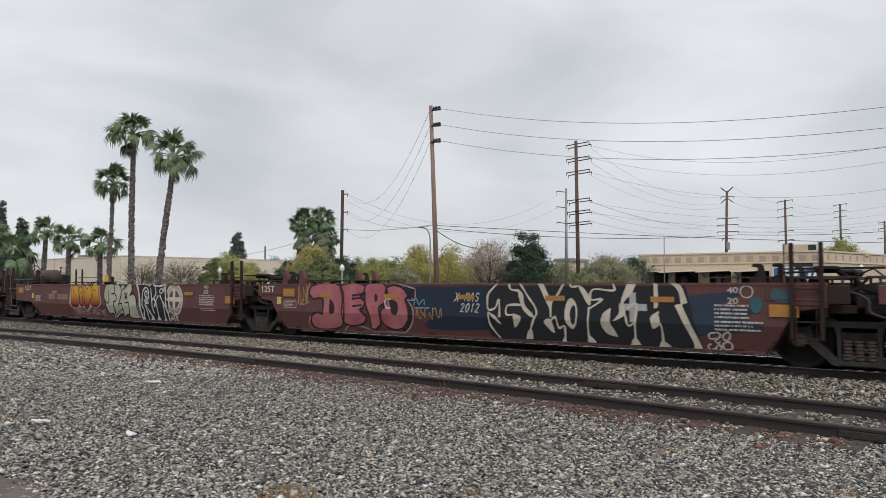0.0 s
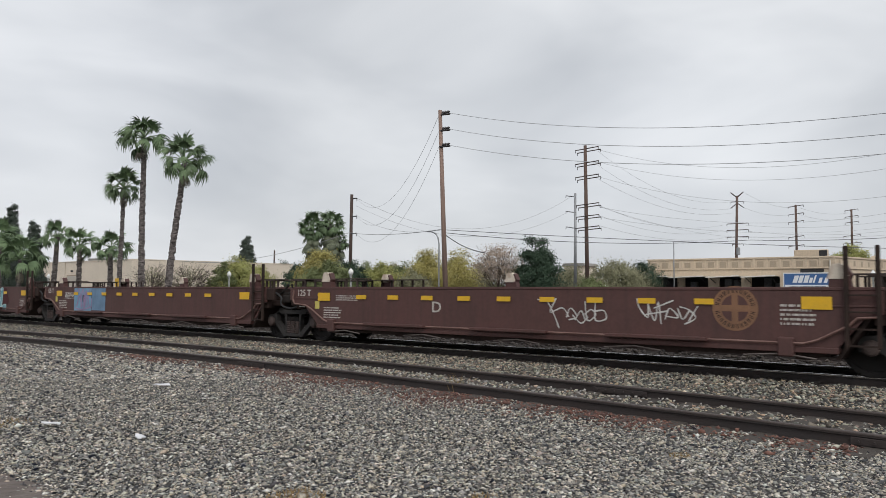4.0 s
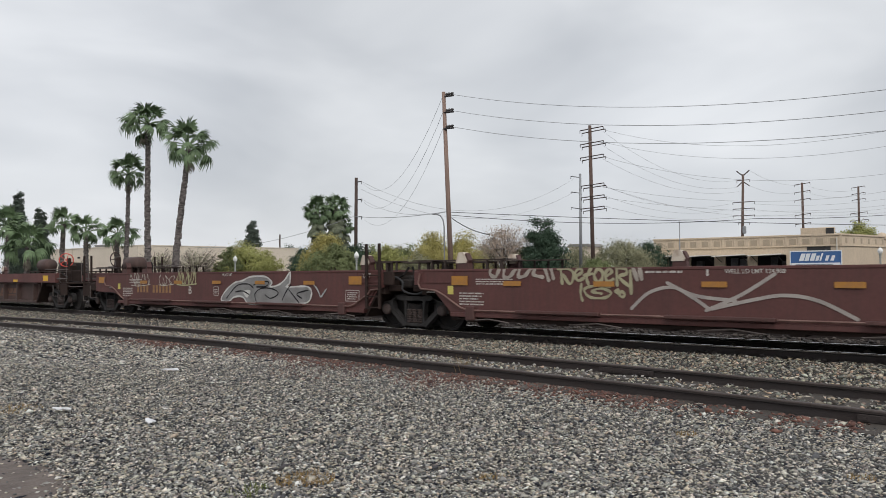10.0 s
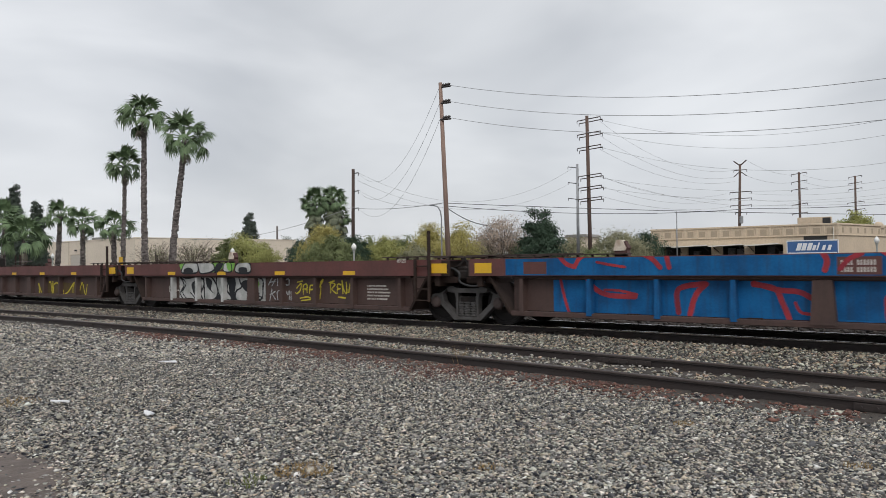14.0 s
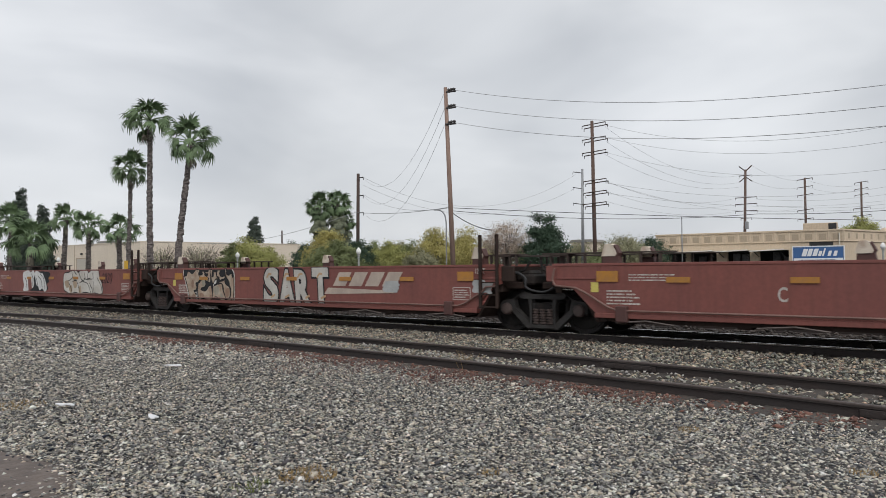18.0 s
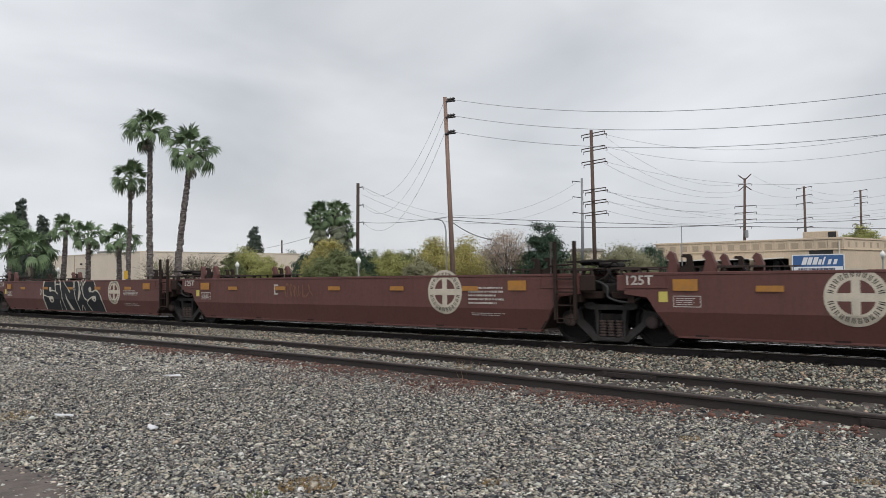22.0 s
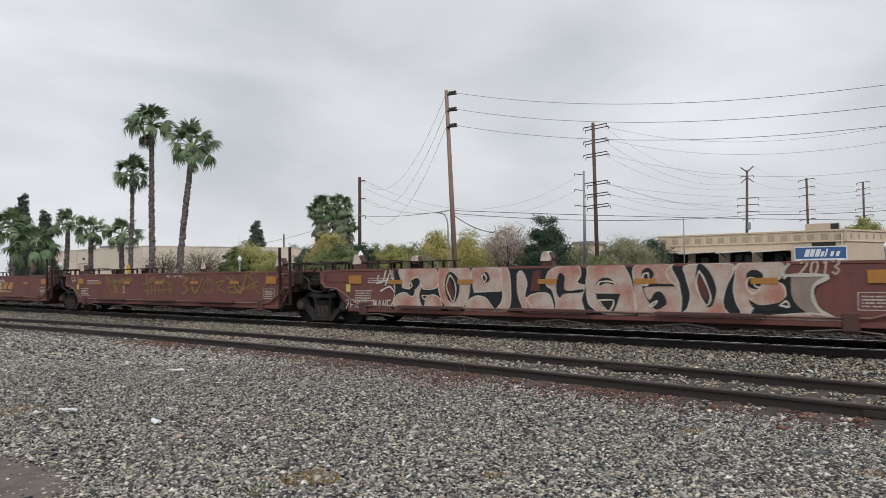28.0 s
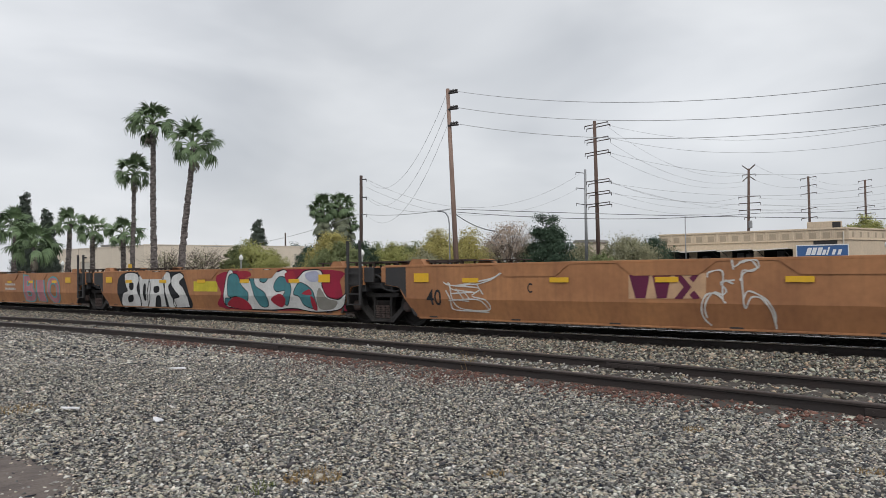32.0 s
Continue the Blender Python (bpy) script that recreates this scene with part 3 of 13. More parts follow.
GLYPH = {
    "A": "0,0 .5,1 1,0|.2,.35 .8,.35", "B": ".05,0 .05,1|.05,1 .7,.95 .8,.75 .6,.55 .1,.52|.1,.52 .8,.48 .95,.25 .75,.03 .05,0", "C": ".95,.85 .6,1 .15,.8 0,.45 .2,.1 .6,0 .95,.15",
    "D": ".05,0 .05,1|.05,1 .6,.95 .95,.6 .9,.3 .55,.03 .05,0", "E": ".95,1 .05,.98|.05,1 .05,0|.05,.02 .95,0|.05,.5 .75,.52", "F": ".95,1 .05,.98|.05,1 .05,0|.05,.5 .75,.52",
    "G": ".95,.85 .55,1 .1,.75 .05,.35 .35,.02 .85,.1 .9,.45|.9,.45 .5,.45", "H": ".05,0 .05,1|.95,0 .95,1|.05,.5 .95,.5", "I": ".5,0 .5,1", "K": ".05,0 .05,1|.9,1 .1,.5|.2,.5 .95,0",
    "L": ".05,1 .05,0|.05,.03 .95,0", "M": "0,0 .12,1|.12,1 .5,.35|.5,.35 .88,1|.88,1 1,0", "N": ".05,0 .08,1|.08,1 .92,0|.92,0 .95,1", "O": ".5,1 .1,.8 .03,.4 .3,.03 .7,.03 .97,.4 .9,.8 .5,1 .3,.95",
    "P": ".05,0 .05,1|.05,1 .75,.95 .9,.7 .7,.45 .1,.42", "R": ".05,0 .05,1|.05,1 .75,.95 .9,.7 .7,.45 .1,.42|.4,.42 .95,0", "S": ".9,.85 .5,1 .1,.8 .3,.55 .75,.42 .9,.2 .5,0 .08,.15",
    "T": "0,1 1,1|.5,1 .5,0", "U": ".05,1 .08,.25 .45,0 .9,.2 .95,1", "V": "0,1 .5,0|.5,0 1,1", "J": ".7,1 .72,.25 .45,0 .1,.15", "W": "0,1 .25,0|.25,0 .5,.7|.5,.7 .75,0|.75,0 1,1", "X": "0,1 1,0|1,1 0,0", "Y": "0,1 .5,.5|1,1 .5,.5|.5,.5 .5,0", "Z": "0,1 1,.97|1,.97 0,.03|0,.03 1,0",
    "0": ".5,1 .1,.8 .03,.4 .3,.03 .7,.03 .97,.4 .9,.8 .5,1 .3,.95", "1": ".3,.8 .55,1|.55,1 .55,0", "2": ".05,.8 .5,1 .9,.75 .05,.02|.05,.02 .95,0", "3": ".1,.9 .6,1 .85,.75 .4,.53 .9,.3 .55,0 .08,.12", "-": ".2,.5 .8,.5", ".": ".4,0 .5,.03", " ": ""}


def hand(text, w, h, th, slant=0.0, seed=1, gap=0.12):
    """Letters drawn by hand as lines of (x, z) inside w by h, for strokes of thickness th."""
    rng = random.Random(seed)
    out, cell = [], w / len(text)
    for i, c in enumerate(text):
        g = cell * gap * 0.5 + th / 2
        x0, x1, z0, z1 = cell * i + min(g, cell * 0.4), cell * (i + 1) - min(g, cell * 0.4), th / 2 + h * rng.uniform(0, 0.05), h - th / 2 - h * rng.uniform(0, 0.05)
        lean = slant * h + rng.uniform(-0.04, 0.04) * h
        out.append([])
        for line in GLYPH[c].split("|"):
            pts = [tuple(float(q) for q in p.split(",")) for p in line.split()]
            if pts:
                out[-1].append([(x0 + (x1 - x0) * p + lean * (q - 0.5) + rng.uniform(-0.015, 0.015) * h, z0 + (z1 - z0) * q + rng.uniform(-0.015, 0.015) * h) for p, q in pts])
    return out


def glyph(ch, fat):
    """A letter of the built-in font, fattened: its points in (x, z) and its faces."""
    key = ("glyph", ch, round(fat, 3))
    if key not in CACHE:
        cu = bpy.data.curves.new("glyph", "FONT")
        cu.body, cu.size, cu.offset, cu.resolution_u, cu.dimensions, cu.fill_mode = ch, 1.0, fat, 4, "2D", "FRONT"
        ob = bpy.data.objects.new("glyph", cu)
        me = bpy.data.meshes.new_from_object(ob)
        bpy.data.objects.remove(ob)
        co = np.empty(len(me.vertices) * 3)
        me.vertices.foreach_get("co", co)
        CACHE[key] = (co.reshape(-1, 3)[:, :2].copy(), [tuple(p.vertices) for p in me.polygons])
    return CACHE[key]


def block(ch, x, w, h, fat, grow, lean, flare, seed):
    """One fat letter that fills w by h from x on, its rim grown by so many metres."""
    co, _ = glyph(ch, fat)
    lo, hi = co.min(0), co.max(0)
    if ch in "IL1":
        x, w = x + w * (0.2 if ch == "I" else 0.02), w * (0.6 if ch == "I" else 0.96)
    kx, kz = w / max(hi[0] - lo[0], 1e-3), h / max(hi[1] - lo[1], 1e-3)
    pts, faces = glyph(ch, fat + grow / ((kx + kz) / 2)) if grow else (co, glyph(ch, fat)[1])
    rng = random.Random(seed)
    tilt, bend, ph = rng.uniform(-0.07, 0.07), rng.uniform(-0.06, 0.06), rng.uniform(0, 6.28)
    v = []
    for a, b in pts:
        p, q = (a - lo[0]) * kx, (b - lo[1]) * kz
        r = q / h - 0.5
        p = w / 2 + (p - w / 2) * (1 + flare * r)
        v.append((x + p + (lean + tilt) * q + bend * w * math.sin(3.1 * r + ph), 0, q + bend * h * 0.6 * math.sin(3.0 * p / w + ph)))
    return Form().add(v, faces)


def scrawl(w, h, seed, letters=5, thick=0.03):
    """A quick tag nobody can read: looping sprayed lines."""
    rng = random.Random(seed)
    lines = []
    for k in range(letters):
        x0, dx = w * k / letters, w / letters
        fx, fz, px, pz = rng.choice((0.5, 1.0, 1.5)), rng.choice((1.0, 1.0, 1.5, 2.0)), rng.uniform(0, 6.28), rng.uniform(0, 6.28)
        amp, mid, sway = rng.uniform(0.32, 0.5), rng.uniform(0.45, 0.58), rng.uniform(0.15, 0.42)
        lines.append([(x0 + dx * (j / 11 + sway * math.sin(fx * j / 11 * 6.28 + px)), h * max(0, min(1, mid + amp * math.cos(fz * j / 11 * 6.28 + pz) + rng.uniform(-0.04, 0.04)))) for j in range(12)])
    if rng.random() < 0.6:
        lines.append([(0, h * 0.08), (w * 0.4, h * 0.02), (w * 1.0, h * 0.14)])
    return strokes(lines, thick)


SPRAY = {}


def spray(r, g, b):
    k = (round(r, 3), round(g, 3), round(b, 3))
    if k not in SPRAY:
        SPRAY[k] = mat("spray_%02d" % len(SPRAY), k, 0.68, col2=tuple(c * 0.72 + 0.01 for c in k), scale=2.6, mix=0.75, fine=0.1, streak=0.1, spec=0.2)
    return SPRAY[k]


def on_side(unit, name, form, material, x, z, layer=0, label=""):
    """Paint or a mark on the side that faces the camera; layer lifts it over what lies beneath."""
    if isinstance(form, bpy.types.Mesh):
        form.materials.append(material)
    if isinstance(unit, tuple):
        unit, face = unit
    else:
        face = unit.get("face", SIDE)
    me = form if isinstance(form, bpy.types.Mesh) else form.mesh(name, material)
    if name.startswith("graffiti"):
        lo, hi = unit["rim"]
        for q in me.vertices:
            q.co.z = max(min(q.co.z, hi - z), lo - z)
    if "crease" in unit:
        bm = bmesh.new()
        bm.from_mesh(me)
        bmesh.ops.bisect_plane(bm, geom=bm.verts[:] + bm.edges[:] + bm.faces[:], plane_co=(0, 0, CREASE - z), plane_no=(0, 0, 1))
        bm.to_mesh(me)
        bm.free()
        co = np.empty(len(me.vertices) * 3)
        me.vertices.foreach_get("co", co)
        co = co.reshape(-1, 3)
        co[:, 1] += LEAN_IN * np.clip((CREASE - z - co[:, 2]) / (CREASE - 0.23), 0, 1)
        me.vertices.foreach_set("co", co.ravel())
    unit["coats"] = unit.get("coats", 0) + 1
    ob = part(name, me, material, unit, label, pose(x, -face - 0.004 - 0.0025 * layer - 0.00012 * unit["coats"], z))
    return tagged(ob, kind="stuff") if name in ("stencil", "emblem_band", "graffiti_tag", "graffiti_shade") else ob


# --- bogies ---
def bogie(parent, x, wheel_r=0.483, base=0.885, dusty=False):
    b = part("bogie", cached(("bogie", base), lambda: Form().box(-0.22, 0.22, -1.05, 1.05, 0.40, 0.62, 0.03).box(-0.3, 0.3, -0.35, 0.35, 0.6, 0.78, 0.05), steel_black), None, parent, "cast-steel bogie with heavy coil springs, underbody shade in its colour", pose(x, 0, 0))

    for s in (-1, 1):
        def cast(s=s):
            """The cast side frame: a top bar, an outer leg down to each bearing and the sill, and two columns."""
            f = Form()
            y0, y1 = s * 1.0 - 0.08, s * 1.0 + 0.08
            f.prism([(-0.58, 0.80), (-0.48, 0.85), (-0.40, 0.85), (-0.30, 0.80), (0.30, 0.80), (0.40, 0.85), (0.48, 0.85), (0.58, 0.80), (0.56, 0.73), (0.44, 0.70), (-0.44, 0.70), (-0.56, 0.73)][::-1], y0, y1)
            for q in (-1, 1):
                f.prism([(q * x, z) for x, z in ((0.57, 0.80), (0.74, 0.70), (1.00, 0.66), (1.07, 0.57), (1.06, 0.42), (0.99, 0.42), (0.97, 0.58), (0.80, 0.58), (0.78, 0.46), (0.75, 0.42), (0.37, 0.08), (0.27, 0.08), (0.27, 0.16), (0.66, 0.49), (0.71, 0.68))][::-q], y0 + 0.004, y1 - 0.004)
                f.prism([(q * x, z) for x, z in ((0.26, 0.12), (0.31, 0.18), (0.32, 0.55), (0.36, 0.72), (0.26, 0.72))][::q], y0 + 0.012, y1 - 0.012)
            f.box(-0.33, 0.33, y0 - 0.004, y1 + 0.004, 0.08, 0.17, 0.02)
            f.box(-0.26, 0.26, s * 1.0 - 0.03, s * 1.0 + 0.05, 0.46, 0.62, 0.02)
            return f
        part("side_frame", cached(("side_frame", s, dusty), cast, dusty_steel if dusty else steel_grey), None, b)

        def coil(s=s):
            prof = [(0.05, 0.17)]
            for j in range(6):
                prof += [(0.056, 0.18 + 0.055 * j), (0.08, 0.19 + 0.055 * j), (0.08, 0.213 + 0.055 * j), (0.056, 0.223 + 0.055 * j)]
            return Form().turned(prof, (0, s * 1.03, 0), "z", 10)
        for k in range(3):
            part("spring", cached(("spring", s, dusty), coil, dusty_steel if dusty else bearing_steel), None, b, "coil spring", pose(-0.17 + 0.17 * k, 0, 0))
    ws = []
    for s in (-1, 1):
        def wheels():
            f = Form().tube([(0, -1.02, 0), (0, 1.02, 0)], 0.085, 12)
            r = wheel_r
            for q in (-1, 1):
                y = q * 0.7525
                f.turned([(0.10, y - q * 0.08), (r - 0.10, y - q * 0.02), (r - 0.07, y - q * 0.075), (r + 0.026, y - q * 0.07), (r + 0.026, y - q * 0.045), (r, y - q * 0.03), (r, y + q * 0.07), (r - 0.07, y + q * 0.07), (r - 0.09, y + q * 0.035), (0.22, y + q * 0.05), (0.12, y + q * 0.08), (0.10, y + q * 0.1)][::q], (0, 0, 0), "y", 28)
            return f
        w = part("wheelset", cached(("wheelset", wheel_r), wheels, wheel_steel), None, b, "steel wheels on an axle", pose(s * base, 0, wheel_r))
        ws.append(w)
        part("bearing_adapter", cached(("adapter", wheel_r), lambda: Form().box(-0.16, 0.16, -1.06, -0.9, -0.10, 0.15, 0.02).box(-0.16, 0.16, 0.9, 1.06, -0.10, 0.15, 0.02), steel_black), None, b, "dark bearing adapters", pose(s * base, 0, wheel_r))
        for q in (-1, 1):
            part("axle_box", cached(("axle_box", q, wheel_r), lambda: Form().turned([(0.13, 0), (0.13, q * 0.12), (0.10, q * 0.15), (0.05, q * 0.16)][::q], (0, q * 1.0, 0), "y", 16), bearing_steel), None, b, "round bearing cap", pose(s * base, 0, wheel_r))
    WHEELS.append((parent, ws, x, wheel_r))
    return b


WHEELS = []


# --- pieces of the well cars ---


def hose(unit, pts, r=0.025, name="air_hose"):
    f = Form()
    f.smooth = True
    fine = []
    for i in range(len(pts) - 1):
        p0, p1, p2, p3 = [Vector(pts[max(min(k, len(pts) - 1), 0)]) for k in (i - 1, i, i + 1, i + 2)]
        for k in range(5):
            u = k / 5
            fine.append(0.5 * (2 * p1 + (p2 - p0) * u + (2 * p0 - 5 * p1 + 4 * p2 - p3) * u * u + (3 * p1 - p0 - 3 * p2 + p3) * u ** 3))
    fine.append(Vector(pts[-1]))
    return part(name, f.tube(fine, r, 6), hose_rubber, unit, "hanging black rubber hose")


def plate_marks(unit, x, z, w, h, rows, seed, material=None, label="faded stencilled data lines"):
    on_side(unit, "stencil", bars(w, h, rows, seed), material or decal_white, x, z, 0, label)


def boxed_marks(unit, x, z, w, h, seed):
    f = strokes([[(0, 0), (w, 0)], [(w, 0), (w, h)], [(w, h), (0, h)], [(0, h), (0, 0)]], 0.014)
    on_side(unit, "stencil_frame", f, decal_white, x, z, 0, "white outlined stencil box")
    on_side(unit, "stencil", bars(w * 0.8, h * 0.75, 4, seed), decal_white, x + w * 0.1, z + h * 0.12, 0)


def reflector(unit, x, z, w, h, material):
    on_side(unit, "reflector", Form().box(0, w, 0, 0.002, 0, h), material, x, z, 9, "rectangular reflective marker")


def well_unit(kind, paint, half, lead_end, tail_end, bright, seed):
    """One well of an articulated container car: x forward, the camera's side at -y, z from the rail's top. half: half the distance of its bogies."""
    rng = random.Random(seed)
    u = empty("well_car")
    body, black = PAINT[paint], PAINT["tar"] if kind == "Y" else PAINT["grime"]
    if kind == "R":
        u["face"] = SIDE - 0.20
    if kind in "HY":
        u["crease"] = CREASE
    u["rim"] = {"H": (0.27, 1.41), "S": (0.45, 1.43), "R": (0.30, 1.46), "Y": (0.27, 1.46)}[kind]
    top = {"H": 1.40, "S": 1.42, "R": 1.46, "Y": 1.47}[kind]
    low = {"H": 0.26, "S": 0.44, "R": 0.31, "Y": 0.26}[kind]
    x0, x1 = -half + 0.50, half - 0.50            # ends of the upper side
    b0, b1 = -half + (1.5 if kind == "S" else 1.42), half - (1.18 if kind == "S" else 1.42)            # ends of the lower side
    if lead_end:
        x1, b1 = half + (0.80 if kind == "Y" else 0.30), half - 1.45
    if tail_end:
        x0, b0 = -half - 0.28, -half + 1.45
    zi = 1.02 if not (kind == "R") else 1.08
    for s in (-1, 1):
        y0, y1 = sorted((s * SIDE, s * (SIDE - 0.06)))
        if kind == "R":
            chord = Form().prism([(x0 - 0.1, 1.09), (x1 + 0.1, 1.09), (x1 + 0.1, top - 0.01), (x1 + 0.09, top), (x0 - 0.09, top), (x0 - 0.1, top - 0.01)], *sorted((s * SIDE, s * (SIDE - 0.30))))
            part("top_chord", chord, PAINT["chord"], u, "red-brown box chord along the top of the side")
            yy0, yy1 = sorted((s * (SIDE - 0.20), s * (SIDE - 0.24)))
            part("side_panel", Form().prism([(b0, low), (b1, low), (b1, 1.09), (b0, 1.09)], yy0, yy1), body, u, "soot-brown recessed side sheet")
            part("bottom_sill", Form().box(b0, b1, *sorted((s * (SIDE - 0.06), s * (SIDE - 0.24))), low - 0.05, low + 0.05, 0.01), body, u, "bottom sill")
            part("upper_ledge", Form().box(b0, b1, *sorted((s * (SIDE - 0.10), s * (SIDE - 0.24))), 1.03, 1.09, 0.008), body, u)
            for k, x in enumerate((-5.75, -4.19, -2.80, -1.43, -0.03, 1.32, 2.70, 4.10, 5.72)):
                w = 0.19 if k == 4 else 0.055
                part("rib", cached(("rib", s, k == 4), lambda: Form().prism([(-w, low), (w, low), (w * 0.75, 1.03), (-w * 0.75, 1.03)], *sorted((s * (SIDE - 0.04), s * (SIDE - 0.205)))), PAINT["soot"]), None, u, at=pose(x, 0, 0))
        else:
            xj0, xj1 = -half + 0.95, half - (0.76 if kind == "S" else 0.95)
            sl0 = [(x0, zi), (xj0, zi - 0.06), (b0, low)] if not tail_end else [(x0, 0.80), (-half - 0.1, 0.78), (-half + 1.05, 0.76), (-half + 1.6, low + 0.18), (-half + 1.75, low)]
            sl1 = [(b1, low), (xj1, zi - 0.06), (x1, zi)] if not lead_end else [(half - 1.75, low), (half - 1.6, low + 0.18), (half - 1.05, 0.76), (half + 0.1, 0.78), (x1, 0.80)]
            if kind == "S":
                poly = [(x0, top)] + sl0 + sl1 + [(x1, top)]
                part("side_panel", Form().prism(poly[::-1], y0, y1), body, u, "steel side sheet of the well, weathered paint")
            else:
                def cut(pts, upper):
                    """The part of the outline above or below the crease."""
                    out = []
                    for i in range(len(pts)):
                        (ax, az), (bx, bz) = pts[i], pts[(i + 1) % len(pts)]
                        ina, inb = (az >= CREASE) == upper, (bz >= CREASE) == upper
                        if ina:
                            out.append((ax, az))
                        if ina != inb:
                            q = (CREASE - az) / (bz - az)
                            out.append((ax + (bx - ax) * q, CREASE))
                    return out
                poly = [(x0, top)] + sl0 + sl1 + [(x1, top)]
                part("side_panel", Form().prism(cut(poly, True)[::-1], y0, y1), body, u, "upper side sheet of the well, weathered paint")
                lowf = Form().prism(cut(poly, False)[::-1], y0, y1)
                lowf.v = [(x, y - s * LEAN_IN * (CREASE - z) / (CREASE - 0.23), z) for x, y, z in lowf.v]
                part("lower_panel", lowf, body, u, "lower side sheet that leans inwards")
            part("top_rail", Form().box(x0, x1, *sorted((s * (SIDE + 0.012), s * (SIDE - 0.11))), top - 0.035, top + 0.02, 0.008), body, u, "top edge rail")
            if kind in "HY":
                part("bottom_sill", Form().box(b0 + 0.05, b1 - 0.05, *sorted((s * (SIDE - 0.125), s * (SIDE - 0.28))), low - 0.03, low + 0.015, 0.008), body, u)
            else:
                part("bottom_sill", Form().box(b0 - 0.05, b1 + 0.05, *sorted((s * (SIDE + 0.03), s * (SIDE - 0.16))), low - 0.05, low + 0.045, 0.01), body, u, "flanged bottom sill")
                part("lower_girder", Form().prism([(b0 + 0.3, low - 0.13), (b1 - 0.3, low - 0.13), (b1, low - 0.05), (b0, low - 0.05)], *sorted((s * (SIDE - 0.10), s * (SIDE - 0.18)))), black, u, "dark girder below the sill")
                yp = s * (SIDE + 0.05)
                part("train_pipe", Form().tube([(b0 - 0.92, yp, 1.34), (b0 - 0.97, yp, 1.12), (b0 - 0.90, yp, 1.0), (b0 - 0.45, yp, 0.96), (b0 - 0.25, yp, 0.88), (b0 + 0.25, yp, low + 0.16), (b0 + 0.45, yp, low + 0.10), (b1 - 0.45, yp, low + 0.10)] + ([(b1 - 0.25, yp, low + 0.16), (b1 + 0.20, yp, 0.84), (b1 + 0.32, yp, 0.96), (b1 + 0.62, yp, 0.98)] if not lead_end else []), 0.022, 6), pipe_paint, u, "brake pipe clipped along the sill")
                if bright != 2:
                    for x in (-3.4, -0.2, 3.0):
                        part("running_board", cached(("running_board", s), lambda: Form().box(-0.95, 0.95, *sorted((s * (SIDE + 0.16), s * SIDE)), 0.515, 0.575, 0.008), body), None, u, "narrow step board", pose(x + (0.25 if seed % 2 else 0), 0, 0))
                for x in ((-half + 2.03, half - 1.90) if not lead_end else (-half + 2.03,)):
                        part("jacking_pad", cached(("jacking_pad", s), lambda: Form().box(-0.12, 0.12, *sorted((s * (SIDE + 0.09), s * (SIDE - 0.05))), low - 0.12, low + 0.19, 0.02), body), None, u, "jacking pad bracket", pose(x, 0, 0))
                for k in range(5):
                    x = b0 + 0.9 + (b1 - b0 - 1.8) * k / 4
                    part("tie_rod", cached(("tie_rod", s), lambda: Form().tube([(-0.5, s * (SIDE + 0.02), 0.31), (0.1, s * (SIDE + 0.02), 0.36), (0.62, s * (SIDE + 0.02), 0.30)], 0.016, 5), galv), None, u, at=pose(x, 0, 0))
    # floor and end walls of the well
    fl = Form().box(b0 + 0.1, b1 - 0.1, -1.3, 1.3, 0.33, 0.37)
    for k in range(6):
        x = b0 + 0.5 + (b1 - b0 - 1.0) * k / 5
        fl.box(x - 0.12, x + 0.12, -1.35, 1.35, 0.27, 0.38)
    part("well_floor", fl, black, u, "dark cross-members of the open well floor")
    for e, xb in ((-1, b0), (1, b1)):
        part("end_wall", Form().prism([(xb - e * 0.02, 0.3), (xb + e * 0.05, 0.3), (xb + e * 0.62, 1.12), (xb + e * 0.55, 1.12)][::e], -1.40, 1.40), black, u, "sloped end sheet of the well")
        xe = e * half
        end = lead_end if e > 0 else tail_end
        reach = 0.12 if not end else -0.75
        part("end_platform", Form().box(min(xe - e * 1.0, xe - e * reach), max(xe - e * 1.0, xe - e * reach), -1.25, 1.25, 0.92, 1.06, 0.02), black, u, "dark end platform over the bogie")
        if not end:
            part("end_bulkhead", Form().box(min(xe - e * 0.66, xe - e * 0.52), max(xe - e * 0.66, xe - e * 0.52), -1.38, 1.38, 0.85, top - 0.04, 0.01), black, u, "dark upright end bulkhead")
            part("brake_rigging", Form().box(min(xe - e * 0.5, xe - e * 0.12), max(xe - e * 0.5, xe - e * 0.12), -0.9, 0.9, 1.06, 1.30, 0.05).tube([(xe - e * 0.45, -1.1, 1.2), (xe - e * 0.1, -1.15, 1.32), (xe + e * 0.02, -1.1, 1.5)], 0.03, 6), steel_black, u, "brake levers and rods at the joint")
        part("centre_sill", Form().box(min(xe - e * 1.6, xe - e * min(reach, 0.0)), max(xe - e * 1.6, xe - e * min(reach, 0.0)), -0.3, 0.3, 0.72, 0.95, 0.03), black, u)
